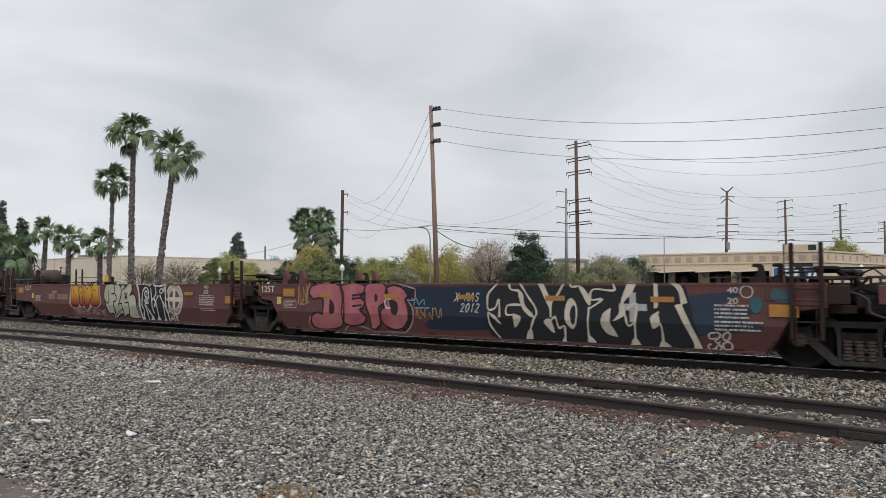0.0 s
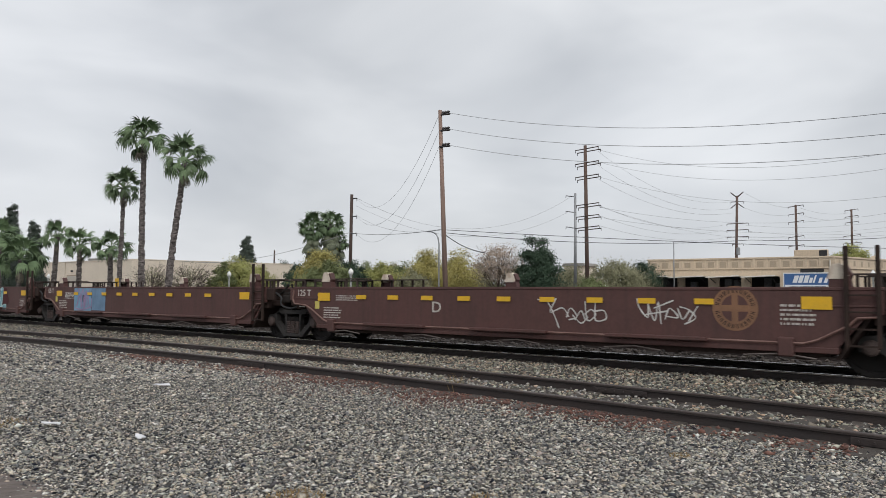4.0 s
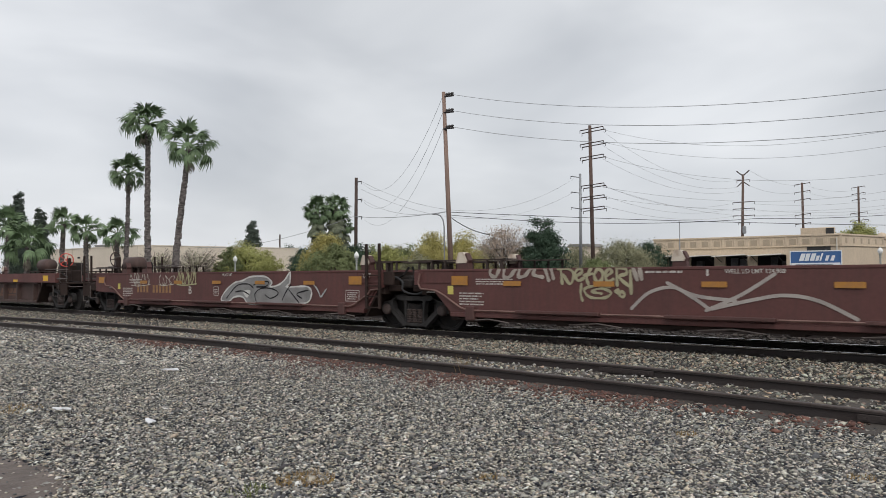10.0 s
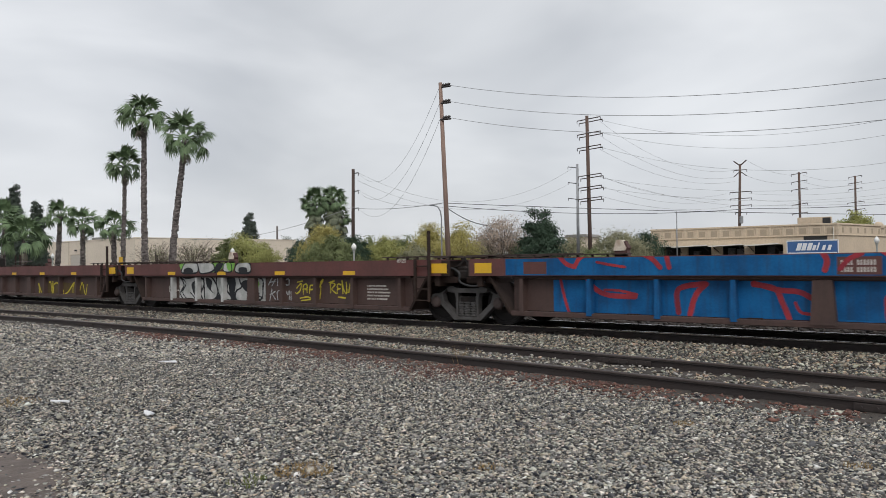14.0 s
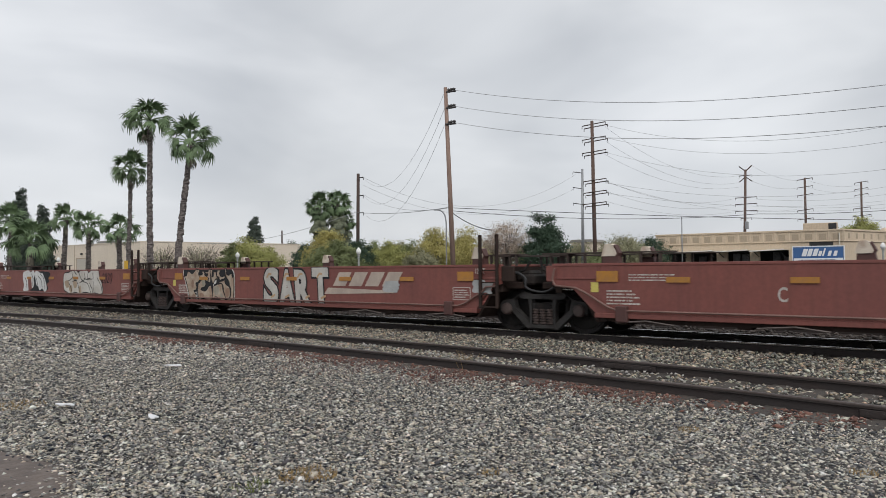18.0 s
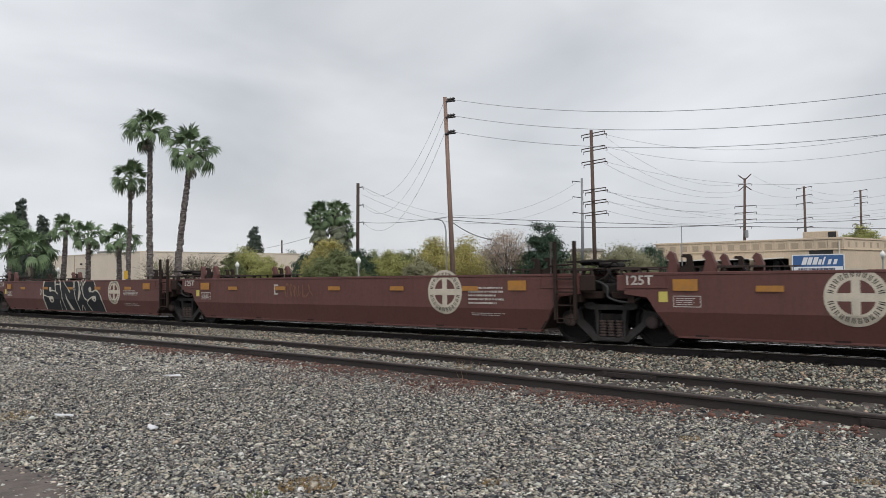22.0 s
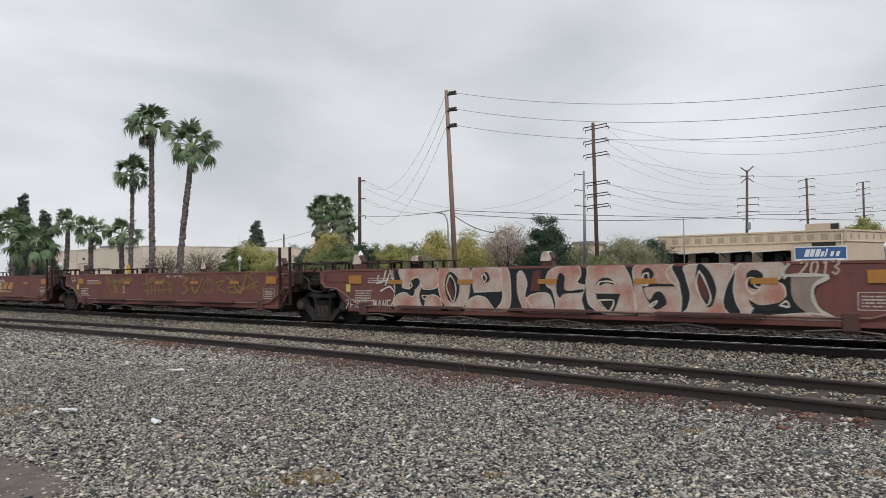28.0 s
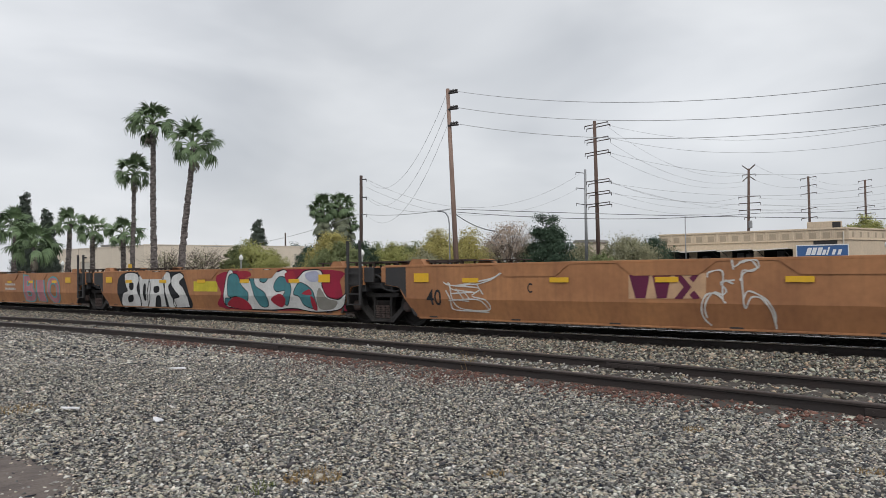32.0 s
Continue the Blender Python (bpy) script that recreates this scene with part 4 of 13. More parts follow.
        # upper end structure
        if not end:
            for sy in (-1, 1):
                part("end_plate", Form().box(min(xe - e * 0.52, xe - e * 0.34), max(xe - e * 0.52, xe - e * 0.18), *sorted((sy * (SIDE - 0.02), sy * (SIDE - 0.09))), 1.08, top - 0.02, 0.01), body if e < 0 else black, u, "small side plate beside the joint")
                if kind in "SH":
                    xp, xq = (xe + 0.62, xe + 1.55) if e < 0 and kind == "S" else (xe + 0.52, xe + 1.36) if e < 0 else (xe - 1.40, xe - 0.52)
                    part("end_panel", Form().box(xp, xq, *sorted((sy * (SIDE + 0.018), sy * (SIDE - 0.01))), 1.13, 1.155, 0.004).box(xp, xp + 0.025, *sorted((sy * (SIDE + 0.017), sy * (SIDE - 0.01))), 1.155, top - 0.04).box(xq - 0.025, xq, *sorted((sy * (SIDE + 0.017), sy * (SIDE - 0.01))), 1.155, top - 0.04), body, u, "raised rim of the end panel")
        # walkway on top of the end
        wz = top + {"S": 0.21, "R": 0.06}.get(kind, 0.10)
        f = Form()
        xa, xc = (xe - e * (2.9 if e < 0 else 1.3 if kind == "S" else 2.4), xe - e * 0.15) if not end else (xe - e * 2.6, xe + e * 0.6)
        for s in (-1, 1):
            f = Form().box(min(xa, xc), max(xa, xc), *sorted((s * 1.30, s * 0.95)), wz, wz + 0.025)
            for k in range(7):
                x = xa + (xc - xa) * (k + 0.5) / 7
                f.box(x - 0.02, x + 0.02, *sorted((s * 1.29, s * 1.24)), top - 0.02, wz + 0.01)
            part("walkway", f, deck_grey, u, "open grating walkway along the end")
        part("cross_walk", Form().box(xe - e * 0.55 - 0.2, xe - e * 0.55 + 0.2, -1.3, 1.3, wz - 0.03, wz, 0.005).box(xe - e * 0.55 - 0.03, xe - e * 0.55 + 0.03, -1.2, -1.14, 1.0, wz).box(xe - e * 0.55 - 0.03, xe - e * 0.55 + 0.03, 1.14, 1.2, 1.0, wz), deck_grey, u)
        # posts and a ladder stand at the leading end of each well
        if e > 0 and not end:
            for dx in ((1.12, 0.70) if kind == "R" else (1.0, 0.56)):
                for sy in (-1,):
                    part("stanchion", Form().box(xe - dx - 0.03, xe - dx + 0.03, *sorted((sy * (SIDE + 0.09), sy * (SIDE + 0.02))), 0.50, top + (0.02 if dx == 1.12 else 0.66), 0.008), black, u, "upright post at the joint")
            for z in (0.52, 0.78, 1.04, 1.30):
                part("rung", cached(("rung", kind == "Y"), lambda: Form().box(-1.0, -0.56, -SIDE - 0.085, -SIDE - 0.055, 0, 0.028), black), None, u, "ladder rung between the posts", pose(xe - (0.13 if kind == "R" else 0), 0, z))
            if kind == "H":
                part("step_frame", Form().tube([(xe - 0.93, -SIDE - 0.11, 1.0), (xe - 0.93, -SIDE - 0.11, 0.45), (xe - 0.63, -SIDE - 0.11, 0.45), (xe - 0.63, -SIDE - 0.11, 1.0)], 0.014, 5), black, u, "thin round step frame")
                part("grab_iron", Form().tube([(xe - 1.12, -SIDE - 0.02, 1.42), (xe - 1.12, -SIDE - 0.02, 2.05), (xe - 0.98, -SIDE - 0.02, 2.05)], 0.014, 5), galv, u, "pale round grab iron")
                part("cross_rail", Form().tube([(xe - 1.14, -SIDE - 0.03, 1.58), (xe - 0.55, -SIDE - 0.03, 1.60)], 0.018, 5), black, u)
                part("winch_housing", Form().box(xe - 0.82, xe - 0.45, -0.9, -0.5, top + 0.18, top + 0.30, 0.05).box(xe - 0.5, xe - 0.2, -0.7, 0.0, top + 0.12, top + 0.24, 0.04).box(xe - 0.95, xe + 0.25, -1.15, -0.75, top + 0.24, top + 0.27).tube([(xe - 0.5, -1.1, top + 0.26), (xe - 0.2, -1.12, top + 0.10), (xe + 0.1, -1.1, top + 0.24), (xe + 0.35, -1.1, top + 0.02)], 0.016, 6), steel_black, u, "dark brake gear above the joint")
        if e < 0 and not end and kind == "H":
            for dx, w in ((1.41, 0.10), (2.08, 0.11)):
                for sy in (-1, 1):
                    part("guide_hook", Form().prism([(xe + dx - w, top), (xe + dx + w, top), (xe + dx + w * 1.1, top + 0.16), (xe + dx + w * 0.4, top + 0.36), (xe + dx - w * 0.3, top + 0.40), (xe + dx - w, top + 0.30), (xe + dx - w * 0.4, top + 0.22)], *sorted((sy * 1.42, sy * 1.30))), body, u, "curled steel guide hook")
        if end:
            pa, pb = (1.10, 1.72) if kind == "Y" else (0.75, 1.31)
            for dx in (pa, pb):
                for sy in ((1,) if kind == "R" else (-1, 1)):
                    part("stanchion", Form().box(xe + e * dx - 0.032, xe + e * dx + 0.032, *sorted((sy * 1.44, sy * 1.38)), 0.95 if sy > 0 else 0.55, 2.08, 0.008), black, u, "tall upright post at the end platform")
            part("step_plate", Form().box(xe + min(e * pa, e * pb), xe + max(e * pa, e * pb), -1.42, -1.38, 0.60, 1.02, 0.004), black, u, "black step plate between the posts")
            part("platform_rail", Form().box(xe + min(e * 0.1, e * 1.2), xe + max(e * 0.1, e * 1.2), -1.40, -1.34, 1.22, 1.27, 0.005), galv, u, "grey rail along the end platform")
            part("hand_rail", Form().tube([(xe - e * 0.9, -1.3, 1.62), (xe + e * 1.15, -1.3, 1.60)], 0.018, 5), galv, u)
            part("hand_rail", Form().tube([(xe - e * 0.9, 1.3, 1.72), (xe + e * 1.15, 1.3, 1.70)], 0.018, 5), galv, u)
            part("gear_housing", Form().prism([(xe - e * 0.95, top), (xe - e * 0.25, top), (xe - e * 0.20, top + 0.30), (xe - e * 0.45, top + 0.46), (xe - e * 0.85, top + 0.42)][::e], -0.75, -0.35), black, u, "sloped dark gear housing")
            part("pull_rod", Form().tube([(xe - e * 0.6, -1.15, 1.30), (xe + e * 0.1, -1.2, 1.12), (xe + e * 0.45, -1.22, 1.45), (xe + e * 0.9, -1.2, 1.30)], 0.024, 6), steel_grey, u, "bent brake rod")
            part("pull_rod", Form().tube([(xe - e * 0.3, -0.9, 1.55), (xe + e * 0.3, -1.0, 1.15), (xe + e * 1.1, -0.8, 1.10)], 0.03, 6), steel_black, u)
            for dx in (pa + 0.09, pb + 0.08):
                part("grab_iron", Form().tube([(xe + e * dx, -1.42, 1.08), (xe + e * dx, -1.47, 1.14), (xe + e * dx, -1.47, 1.88), (xe + e * dx, -1.42, 1.94)], 0.013, 5), galv, u, "pale round grab iron")
            part("valve_cabinet", Form().box(xe + min(e * 0.08, e * 0.48), xe + max(e * 0.08, e * 0.48), -1.30, -0.85, 1.06, 1.44, 0.03), black, u, "dark valve cabinet")
            part("cross_beam", Form().box(xe + min(e * 0.6, e * 1.25), xe + max(e * 0.6, e * 1.25), -1.36, 1.36, 1.02, 1.09, 0.01), black, u, "dark grating across the end")
            part("uncoupling_lever", Form().tube([(xe + e * 1.2, -1.4, 0.98), (xe + e * 1.3, -1.2, 0.92), (xe + e * 1.45, -0.5, 0.95), (xe + e * 1.55, -0.1, 1.0)], 0.016, 5), galv, u, "bent uncoupling lever")
            hose(u, [(xe - e * 0.2, -1.3, 0.95), (xe + e * 0.25, -1.38, 0.72), (xe + e * 0.7, -1.3, 0.70), (xe + e * 1.1, -1.0, 0.9)], 0.02)
            part("step_frame", Form().tube([(xe + e * (pa + 0.08), -1.46, 0.62), (xe + e * (pa + 0.08), -1.46, 0.42), (xe + e * (pb - 0.06), -1.46, 0.42), (xe + e * (pb - 0.06), -1.46, 0.62)], 0.014, 5), galv, u, "pale stirrup step")
        # container guides or pedestals
        if kind == "H":
            for dx in ((1.87,) if end else (1.56, 1.24) if e > 0 else (1.68,)):
                for s in (-1, 1):
                    part("container_guide", cached(("container_guide", s), lambda: Form().prism([(-0.14, 0), (0.14, 0), (0.12, 0.10), (0.09, 0.30), (0.05, 0.34), (-0.06, 0.34), (-0.09, 0.29), (0.01, 0.27), (0.0, 0.15), (-0.11, 0.10)], *sorted((s * 1.42, s * 1.34))).prism([(-0.12, 0), (0.12, 0), (0.10, 0.12), (-0.09, 0.12)], *sorted((s * 1.36, s * 1.12))), black), None, u, "folded steel container guide", pose(xe - e * dx, 0, top))
        elif kind == "Y":
            for dx in (1.5,):
                for s in (-1, 1):
                    part("container_guide", cached(("guide_low", s), lambda: Form().prism([(-0.26, 0), (0.26, 0), (0.14, 0.15), (-0.14, 0.15)], *sorted((s * 1.45, s * 1.2))), body), None, u, "folded steel container guide", pose(xe - e * dx, 0, top))
        else:
            for dx in (((1.13,) if e > 0 and not end else (1.75, 3.1) if end else (1.75, 1.24, 5.57)) if kind == "S" else (2.6,) if e < 0 else ()):
                for s in ((1,) if kind == "R" or dx in (1.24, 5.57) else (-1,)):
                    g = part("container_guide", cached(("guide_block", s), lambda: Form().prism([(-0.14, 0), (0.20, 0), (0.17, 0.15), (0.20, 0.21), (0.12, 0.37), (0.09, 0.35), (0.16, 0.20), (0.12, 0.15), (-0.13, 0.15)], *sorted((s * 1.45, s * 1.29))), body), None, u, "container guide block", pose(xe - e * dx, 0, top))
                    if end:
                        continue
                    part("guide_cap", cached(("guide_cap", s), lambda: Form().prism([(-0.16, 0.15), (0.13, 0.15), (0.16, 0.20), (0.08, 0.36), (0.04, 0.39), (-0.07, 0.39), (-0.10, 0.35)], *sorted((s * 1.46, s * 1.27))), white_block), None, g, "pale worn guide tip")
        # hoses at the joint
        if not end and e > 0:
            hose(u, [(xe - 0.9, -1.3, 1.15), (xe - 0.3, -1.36, 1.28), (xe + 0.05, -1.38, 1.16), (xe + 0.1, -1.4, 0.95), (xe + 0.45, -1.36, 0.86), (xe + 0.7, -1.3, 0.95)])
            part("joint_casting", Form().turned([(0.1, -0.5), (0.34, -0.42), (0.36, 0.42), (0.1, 0.5)], (xe, 0, 1.08), "y", 14), steel_black, u, "round articulation casting")
            part("joint_cover", Form().box(xe - 0.16, xe + 0.16, -1.2, 1.2, 1.0, 1.22, 0.04), steel_black, u)
        if end:
            cp = Form().box(min(xe + e * 0.5, xe + e * 1.62), max(xe + e * 0.5, xe + e * 1.62), -0.13, 0.13, 0.74, 0.94, 0.03).prism([(xe + e * 1.5, 0.66), (xe + e * 1.95, 0.68), (xe + e * 2.0, 1.0), (xe + e * 1.5, 1.02)][::e], -0.22, 0.2).prism([(xe + e * 1.9, 0.70), (xe + e * 2.2, 0.72), (xe + e * 2.22, 0.96), (xe + e * 1.9, 0.98)][::e], *sorted((0.02 * e, 0.24 * e)))
            part("coupler", cp, steel_black, u, "cast-steel coupler")
            part("end_beam", Form().box(min(xe + e * 0.45, xe + e * 0.75), max(xe + e * 0.45, xe + e * 0.75), -1.45, 1.45, 0.80, 1.08, 0.03), black, u, "heavy end beam")
            hose(u, [(xe + e * 0.8, -0.5, 0.8), (xe + e * 1.2, -0.5, 0.5), (xe + e * 1.7, -0.45, 0.42), (xe + e * 2.0, -0.4, 0.6)])
            part("step_stirrup", Form().tube([(xe + e * 0.25, -1.47, 0.98), (xe + e * 0.25, -1.47, 0.56), (xe + e * 0.7, -1.47, 0.56), (xe + e * 0.7, -1.47, 0.98)], 0.018, 6), galv, u, "bent stirrup step")
            tank = Form().turned([(0.05, -0.50), (0.19, -0.47), (0.25, -0.40), (0.25, 0.40), (0.19, 0.47), (0.05, 0.50)], (xe - e * 1.55, -0.95, top + 0.33), "x", 18)
            tank.smooth = True
            part("air_reservoir", tank, PAINT["soot"], u, "round air reservoir tank")
            for q in (-0.32, 0.32):
                part("tank_bracket", Form().box(xe - e * 1.55 + q - 0.03, xe - e * 1.55 + q + 0.03, -1.15, -0.75, top - 0.05, top + 0.18), black, u)
            part("valve_box", Form().box(xe - e * 0.7 - 0.25, xe - e * 0.7 + 0.25, -0.5, 0.1, top - 0.1, top + 0.42, 0.05), steel_black, u, "control valve housing")
            wh = Form()
            xw = xe + (0.10 if kind == "R" else 0.85) if e > 0 else xe + 0.05
            r = 0.26
            wh.tube([(r * math.cos(a * math.tau / 20), 0, r * math.sin(a * math.tau / 20)) for a in range(21)], 0.02, 6)
            for a in range(5):
                wh.tube([(0, 0, 0), (r * math.cos(a * math.tau / 5), 0.0, r * math.sin(a * math.tau / 5))], 0.014, 5)
            part("brake_wheel", wh, red_wheel if kind == "R" else PAINT["soot"], u, "hand-brake wheel", pose(xw, -0.9, top + 0.52, 0, 0, 68 * e))
            part("brake_stand", Form().box(xw - 0.07, xw + 0.07, -0.86, -0.72, 1.0, top + 0.60, 0.03).box(xw - 0.45, xw - 0.15, -0.7, -0.2, 1.0, top + 0.12, 0.05), black, u)
    if kind == "Y":
        for e in (-1, 1):
            if (lead_end, tail_end)[e < 0]:
                continue
            xe = e * half
            pts = [(xe - e * 0.52, top - 0.01), (xe - e * 1.18, top - 0.01), (xe - e * 1.18, 0.72), (xe - e * 0.95, 0.97), (xe - e * 0.52, 1.03)]
            part("black_end", Form().prism(pts, -SIDE - 0.006, -SIDE + 0.002), black, u, "black painted end of the side")
        for x in (-2.99, -0.07, 2.85):
            if lead_end:
                part("top_cover", Form().prism([(x - 0.94, top + 0.015), (x + 0.94, top + 0.015), (x + 0.91, top + 0.06), (x + 0.84, top + 0.08), (x - 0.84, top + 0.08), (x - 0.91, top + 0.06)], -SIDE - 0.03, -SIDE + 0.22), body, u, "raised amber cover along the top edge")
            part("cover_plate", Form().prism([(x - 0.94, top - 0.03), (x + 0.94, top - 0.03), (x + 0.62, top - 0.27), (x - 0.62, top - 0.27)], -SIDE - 0.018, -SIDE), body, u, "trapezoid stiffening plate")
    # yellow or ochre markers
    mk = reflector_yellow if bright == 1 or kind in "RY" else reflector_ochre
    if kind == "R":
        for x in (-half + 0.53, half - 0.67):
            part("reflector", Form().box(0, 0.45, 0, 0.002, 0, 0.22), mk, u, "square reflective marker", pose(x, -SIDE - 0.005, 1.15))
        for x in (-4.31, -1.60, 1.12, 3.85):
            part("reflector", Form().box(0, 0.43, 0, 0.002, 0, 0.10), mk, u, "strip reflective marker", pose(x, -SIDE - 0.005, 1.11))
    else:
        xt, xl = (-half + 1.50, half - 1.66) if kind == "S" else (-half + 1.46, half - (2.17 if paint != "maroon" else 1.36))
        xt, xl = -half + 0.0 if tail_end else xt, half - (0.45 if kind != "H" else 1.55) if lead_end else xl
        for x in ((xt, xl) if not (lead_end and bright == 1) else (xt,)):
            reflector(u, x, 0.86 if paint == "maroon" and x > 0 else 1.085, 0.45, 0.205, mk)
        if kind == "S":
            if bright == 1 and not tail_end:
                on_side(u, "lettering", lettering("125 T", 0.17, 0.50, 0.016), decal_white, -half + 0.70, 1.20, 1, "stencilled 125 T")
            elif not lead_end:
                boxed_marks(u, half - 1.80, 0.67, 0.48, 0.27, seed)
                on_side(u, "lettering", lettering("125 T", 0.12, 0.26, 0.012), decal_white, half - 1.17, 1.24, 1, "stencilled 125 T")
            on_side(u, "inspection_tag", Form().box(0, 0.16, 0, 0.002, 0, 0.19), tag_yellow, -half + 1.37, 0.88, 1, "pale yellow inspection tag")
            plate_marks(u, -half + 2.16, 1.09, 0.98, 0.15, 3, seed + 1)
            plate_marks(u, -half + 1.70, 0.64, 0.68, 0.30, 5, seed + 2)
            plate_marks(u, -half + 0.75, 0.90, 0.24, 0.05, 1, seed + 3)
        elif kind == "H":
            on_side(u, "lettering", lettering("125T", 0.18, 0.53, 0.02), decal_white, -half + 0.55, 1.19, 1, "stencilled 125T")
            on_side(u, "inspection_tag", Form().box(0, 0.17, 0, 0.002, 0, 0.19), tag_yellow, -half + 1.18, 0.88, 1, "pale yellow inspection tag")
            boxed_marks(u, -half + 1.46, 0.80, 0.49, 0.19, seed)
        n = 9 if bright == 1 else 5
        sw = 0.34 if bright == 1 else 0.44
        if kind == "Y" and lead_end:
            for x, w in ((-5.26, 0.80), (-3.25, 0.36), (-1.02, 0.34), (0.48, 0.40), (2.56, 0.46)):
                reflector(u, x, 1.03, w, 0.09, mk if w < 0.4 else reflector_ochre)
            n = 0
        for k in range(n):
            reflector(u, -half + 2.9 + (2 * half - 6.3) * k / (n - 1), 1.075 if bright != 1 else 1.14, sw, 0.10, mk)
    return u

# ---- poles and wires ----
pole_wood = mat("pole_wood", (0.125, 0.082, 0.066), 0.9, col2=(0.08, 0.055, 0.047), scale=1.2, stretch=(6, 6, 0.5), bump=0.4, bump_scale=12)
pole_dark = mat("pole_wood_dark", (0.075, 0.05, 0.042), 0.9, col2=(0.05, 0.036, 0.032), scale=1.2, stretch=(6, 6, 0.5))
pole_steel = mat("pole_steel", (0.30, 0.31, 0.32), 0.55, 0.4, col2=(0.22, 0.22, 0.23), scale=2)
insul = mat("insulator", (0.05, 0.045, 0.045), 0.5)
wire_black = mat("wire_black", (0.10, 0.10, 0.105), 0.6)
wire_grey = mat("wire_grey", (0.36, 0.365, 0.375), 0.6)


def pole(top, foot, r0, r1, material, label):
    """A tapered pole from foot up to top, both (x, y, z)."""
    p = empty("utility_pole", pose(foot[0], foot[1], GROUND_Z), label, "utility pole", "utility poles")
    f = Form().tube([(0, 0, -0.3), (top[0] - foot[0], top[1] - foot[1], top[2] - GROUND_Z)], r0, 10, r1)
    f.smooth = True
    part("shaft", f, material, p)
    return p


def crossarm(p, at, x0, x1, material, drop=0.0, name="crossarm"):
    o = p.matrix_basis.translation
    a, b = Vector((at[0] + x0, at[1], at[2] - drop)) - o, Vector((at[0] + x1, at[1], at[2] + drop)) - o
    part(name, Form().box(a.x, b.x, a.y - 0.05, a.y + 0.05, (a.z + b.z) / 2 - 0.055, (a.z + b.z) / 2 + 0.055) if abs(a.z - b.z) < 0.05 else Form().tube([a, b], 0.062, 6), material, p)
    for q in (a, b):
        part("insulator", Form().turned([(0.02, -0.34), (0.05, -0.30), (0.025, -0.25), (0.05, -0.2), (0.025, -0.14), (0.05, -0.08), (0.02, 0)], q, "z", 7), insul, p)


def wire(a, b, sag, r, material, label="thin overhead power line"):
    n = 22
    pts = [Vector(a).lerp(Vector(b), i / n) - Vector((0, 0, sag * 4 * (i / n) * (1 - i / n))) for i in range(n + 1)]
    return solid("overhead_wire", Form().tube(pts, r, 4), material, label, "power line", "overhead wires")


# the tall leaning pole nearest the line
A_TOP, A_FOOT = (-35.27, 42.91, 14.76), (-35.19, 43.61, 1.42)
pA = pole(A_TOP, A_FOOT, 0.21, 0.14, mat("pole_wood_red", (0.27, 0.185, 0.15), 0.9, col2=(0.17, 0.115, 0.095), scale=1.2, stretch=(6, 6, 0.5), bump=0.4, bump_scale=12), "tall slightly leaning reddish wooden utility pole")
for k, z in enumerate((0.35, 1.55, 2.75)):
    o = Vector(A_TOP) - pA.matrix_basis.translation
    part("insulator_arm", Form().tube([(o.x, o.y, o.z - z), (o.x + 0.95, o.y, o.z - z - 0.05)], 0.075, 6).turned([(0.04, 0.2), (0.13, 0.3), (0.05, 0.42), (0.13, 0.54), (0.05, 0.66), (0.11, 0.78), (0.04, 0.95)], (o.x, o.y, o.z - z + 0.12), "x", 8), insul, pA, "bracket with a long insulator")
lampA = Form()
lampA.tube([(-0.28, 0.0, 0.0), (-0.28, 0.0, 4.9), (-0.38, 0, 5.4), (-0.62, 0, 5.72), (-1.05, 0, 5.88)], 0.05, 8)
pS = empty("street_light", pose(-35.20, 43.09, GROUND_Z), "grey street light with a curved arm beside a pole", "street light", "street lights")
part("mast", lampA, pole_steel, pS)
part("lamp_head", Form().box(-1.42, -1.0, -0.1, 0.1, 5.84, 5.94, 0.04), pole_steel, pS)
part("lower_mast", Form().tube([(-0.28, 0, 0), (-0.28, 0, 0.5)], 0.09, 8), pole_steel, pS)

C_TOP, C_FOOT = (-63.64, 61.19, 12.46), (-64.06, 61.37, 1.49)
pC = pole(C_TOP, C_FOOT, 0.22, 0.18, pole_dark, "dark wooden utility pole behind the trees")
for z in (0.5, 2.6, 4.6):
    crossarm(pC, (C_TOP[0], C_TOP[1], C_TOP[2] - z), -0.1, 0.85, insul, name="bracket")

B_TOP, B_FOOT = (-43.29, 80.12, 18.68), (-43.47, 80.80, 1.30)
pB = pole(B_TOP, B_FOOT, 0.26, 0.19, pole_wood, "tall wooden transmission pole with six crossarms")
for z, l, r in ((0.4, -1.35, 1.75), (2.1, -1.35, 1.75), (3.7, -1.35, 1.75), (7.1, -1.25, 1.75), (8.5, -1.25, 1.75), (9.85, -1.3, 1.75)):
    crossarm(pB, (B_TOP[0] + 0.02, B_TOP[1], B_TOP[2] - z), l, r, pole_dark, 0.08)
    crossarm(pB, (B_TOP[0] + 0.02, B_TOP[1] + 0.5, B_TOP[2] - z - 0.25), l, r, pole_dark, 0.08)

D_TOP, D_FOOT = (-51.73, 92.79, 14.86), (-52.06, 93.17, 1.29)
pD = pole(D_TOP, D_FOOT, 0.25, 0.15, pole_steel, "grey steel transmission pole")
for z in (0.4, 2.6, 4.8):
    crossarm(pD, (D_TOP[0], D_TOP[1], D_TOP[2] - z), -1.5, 0.1, insul, -0.15)

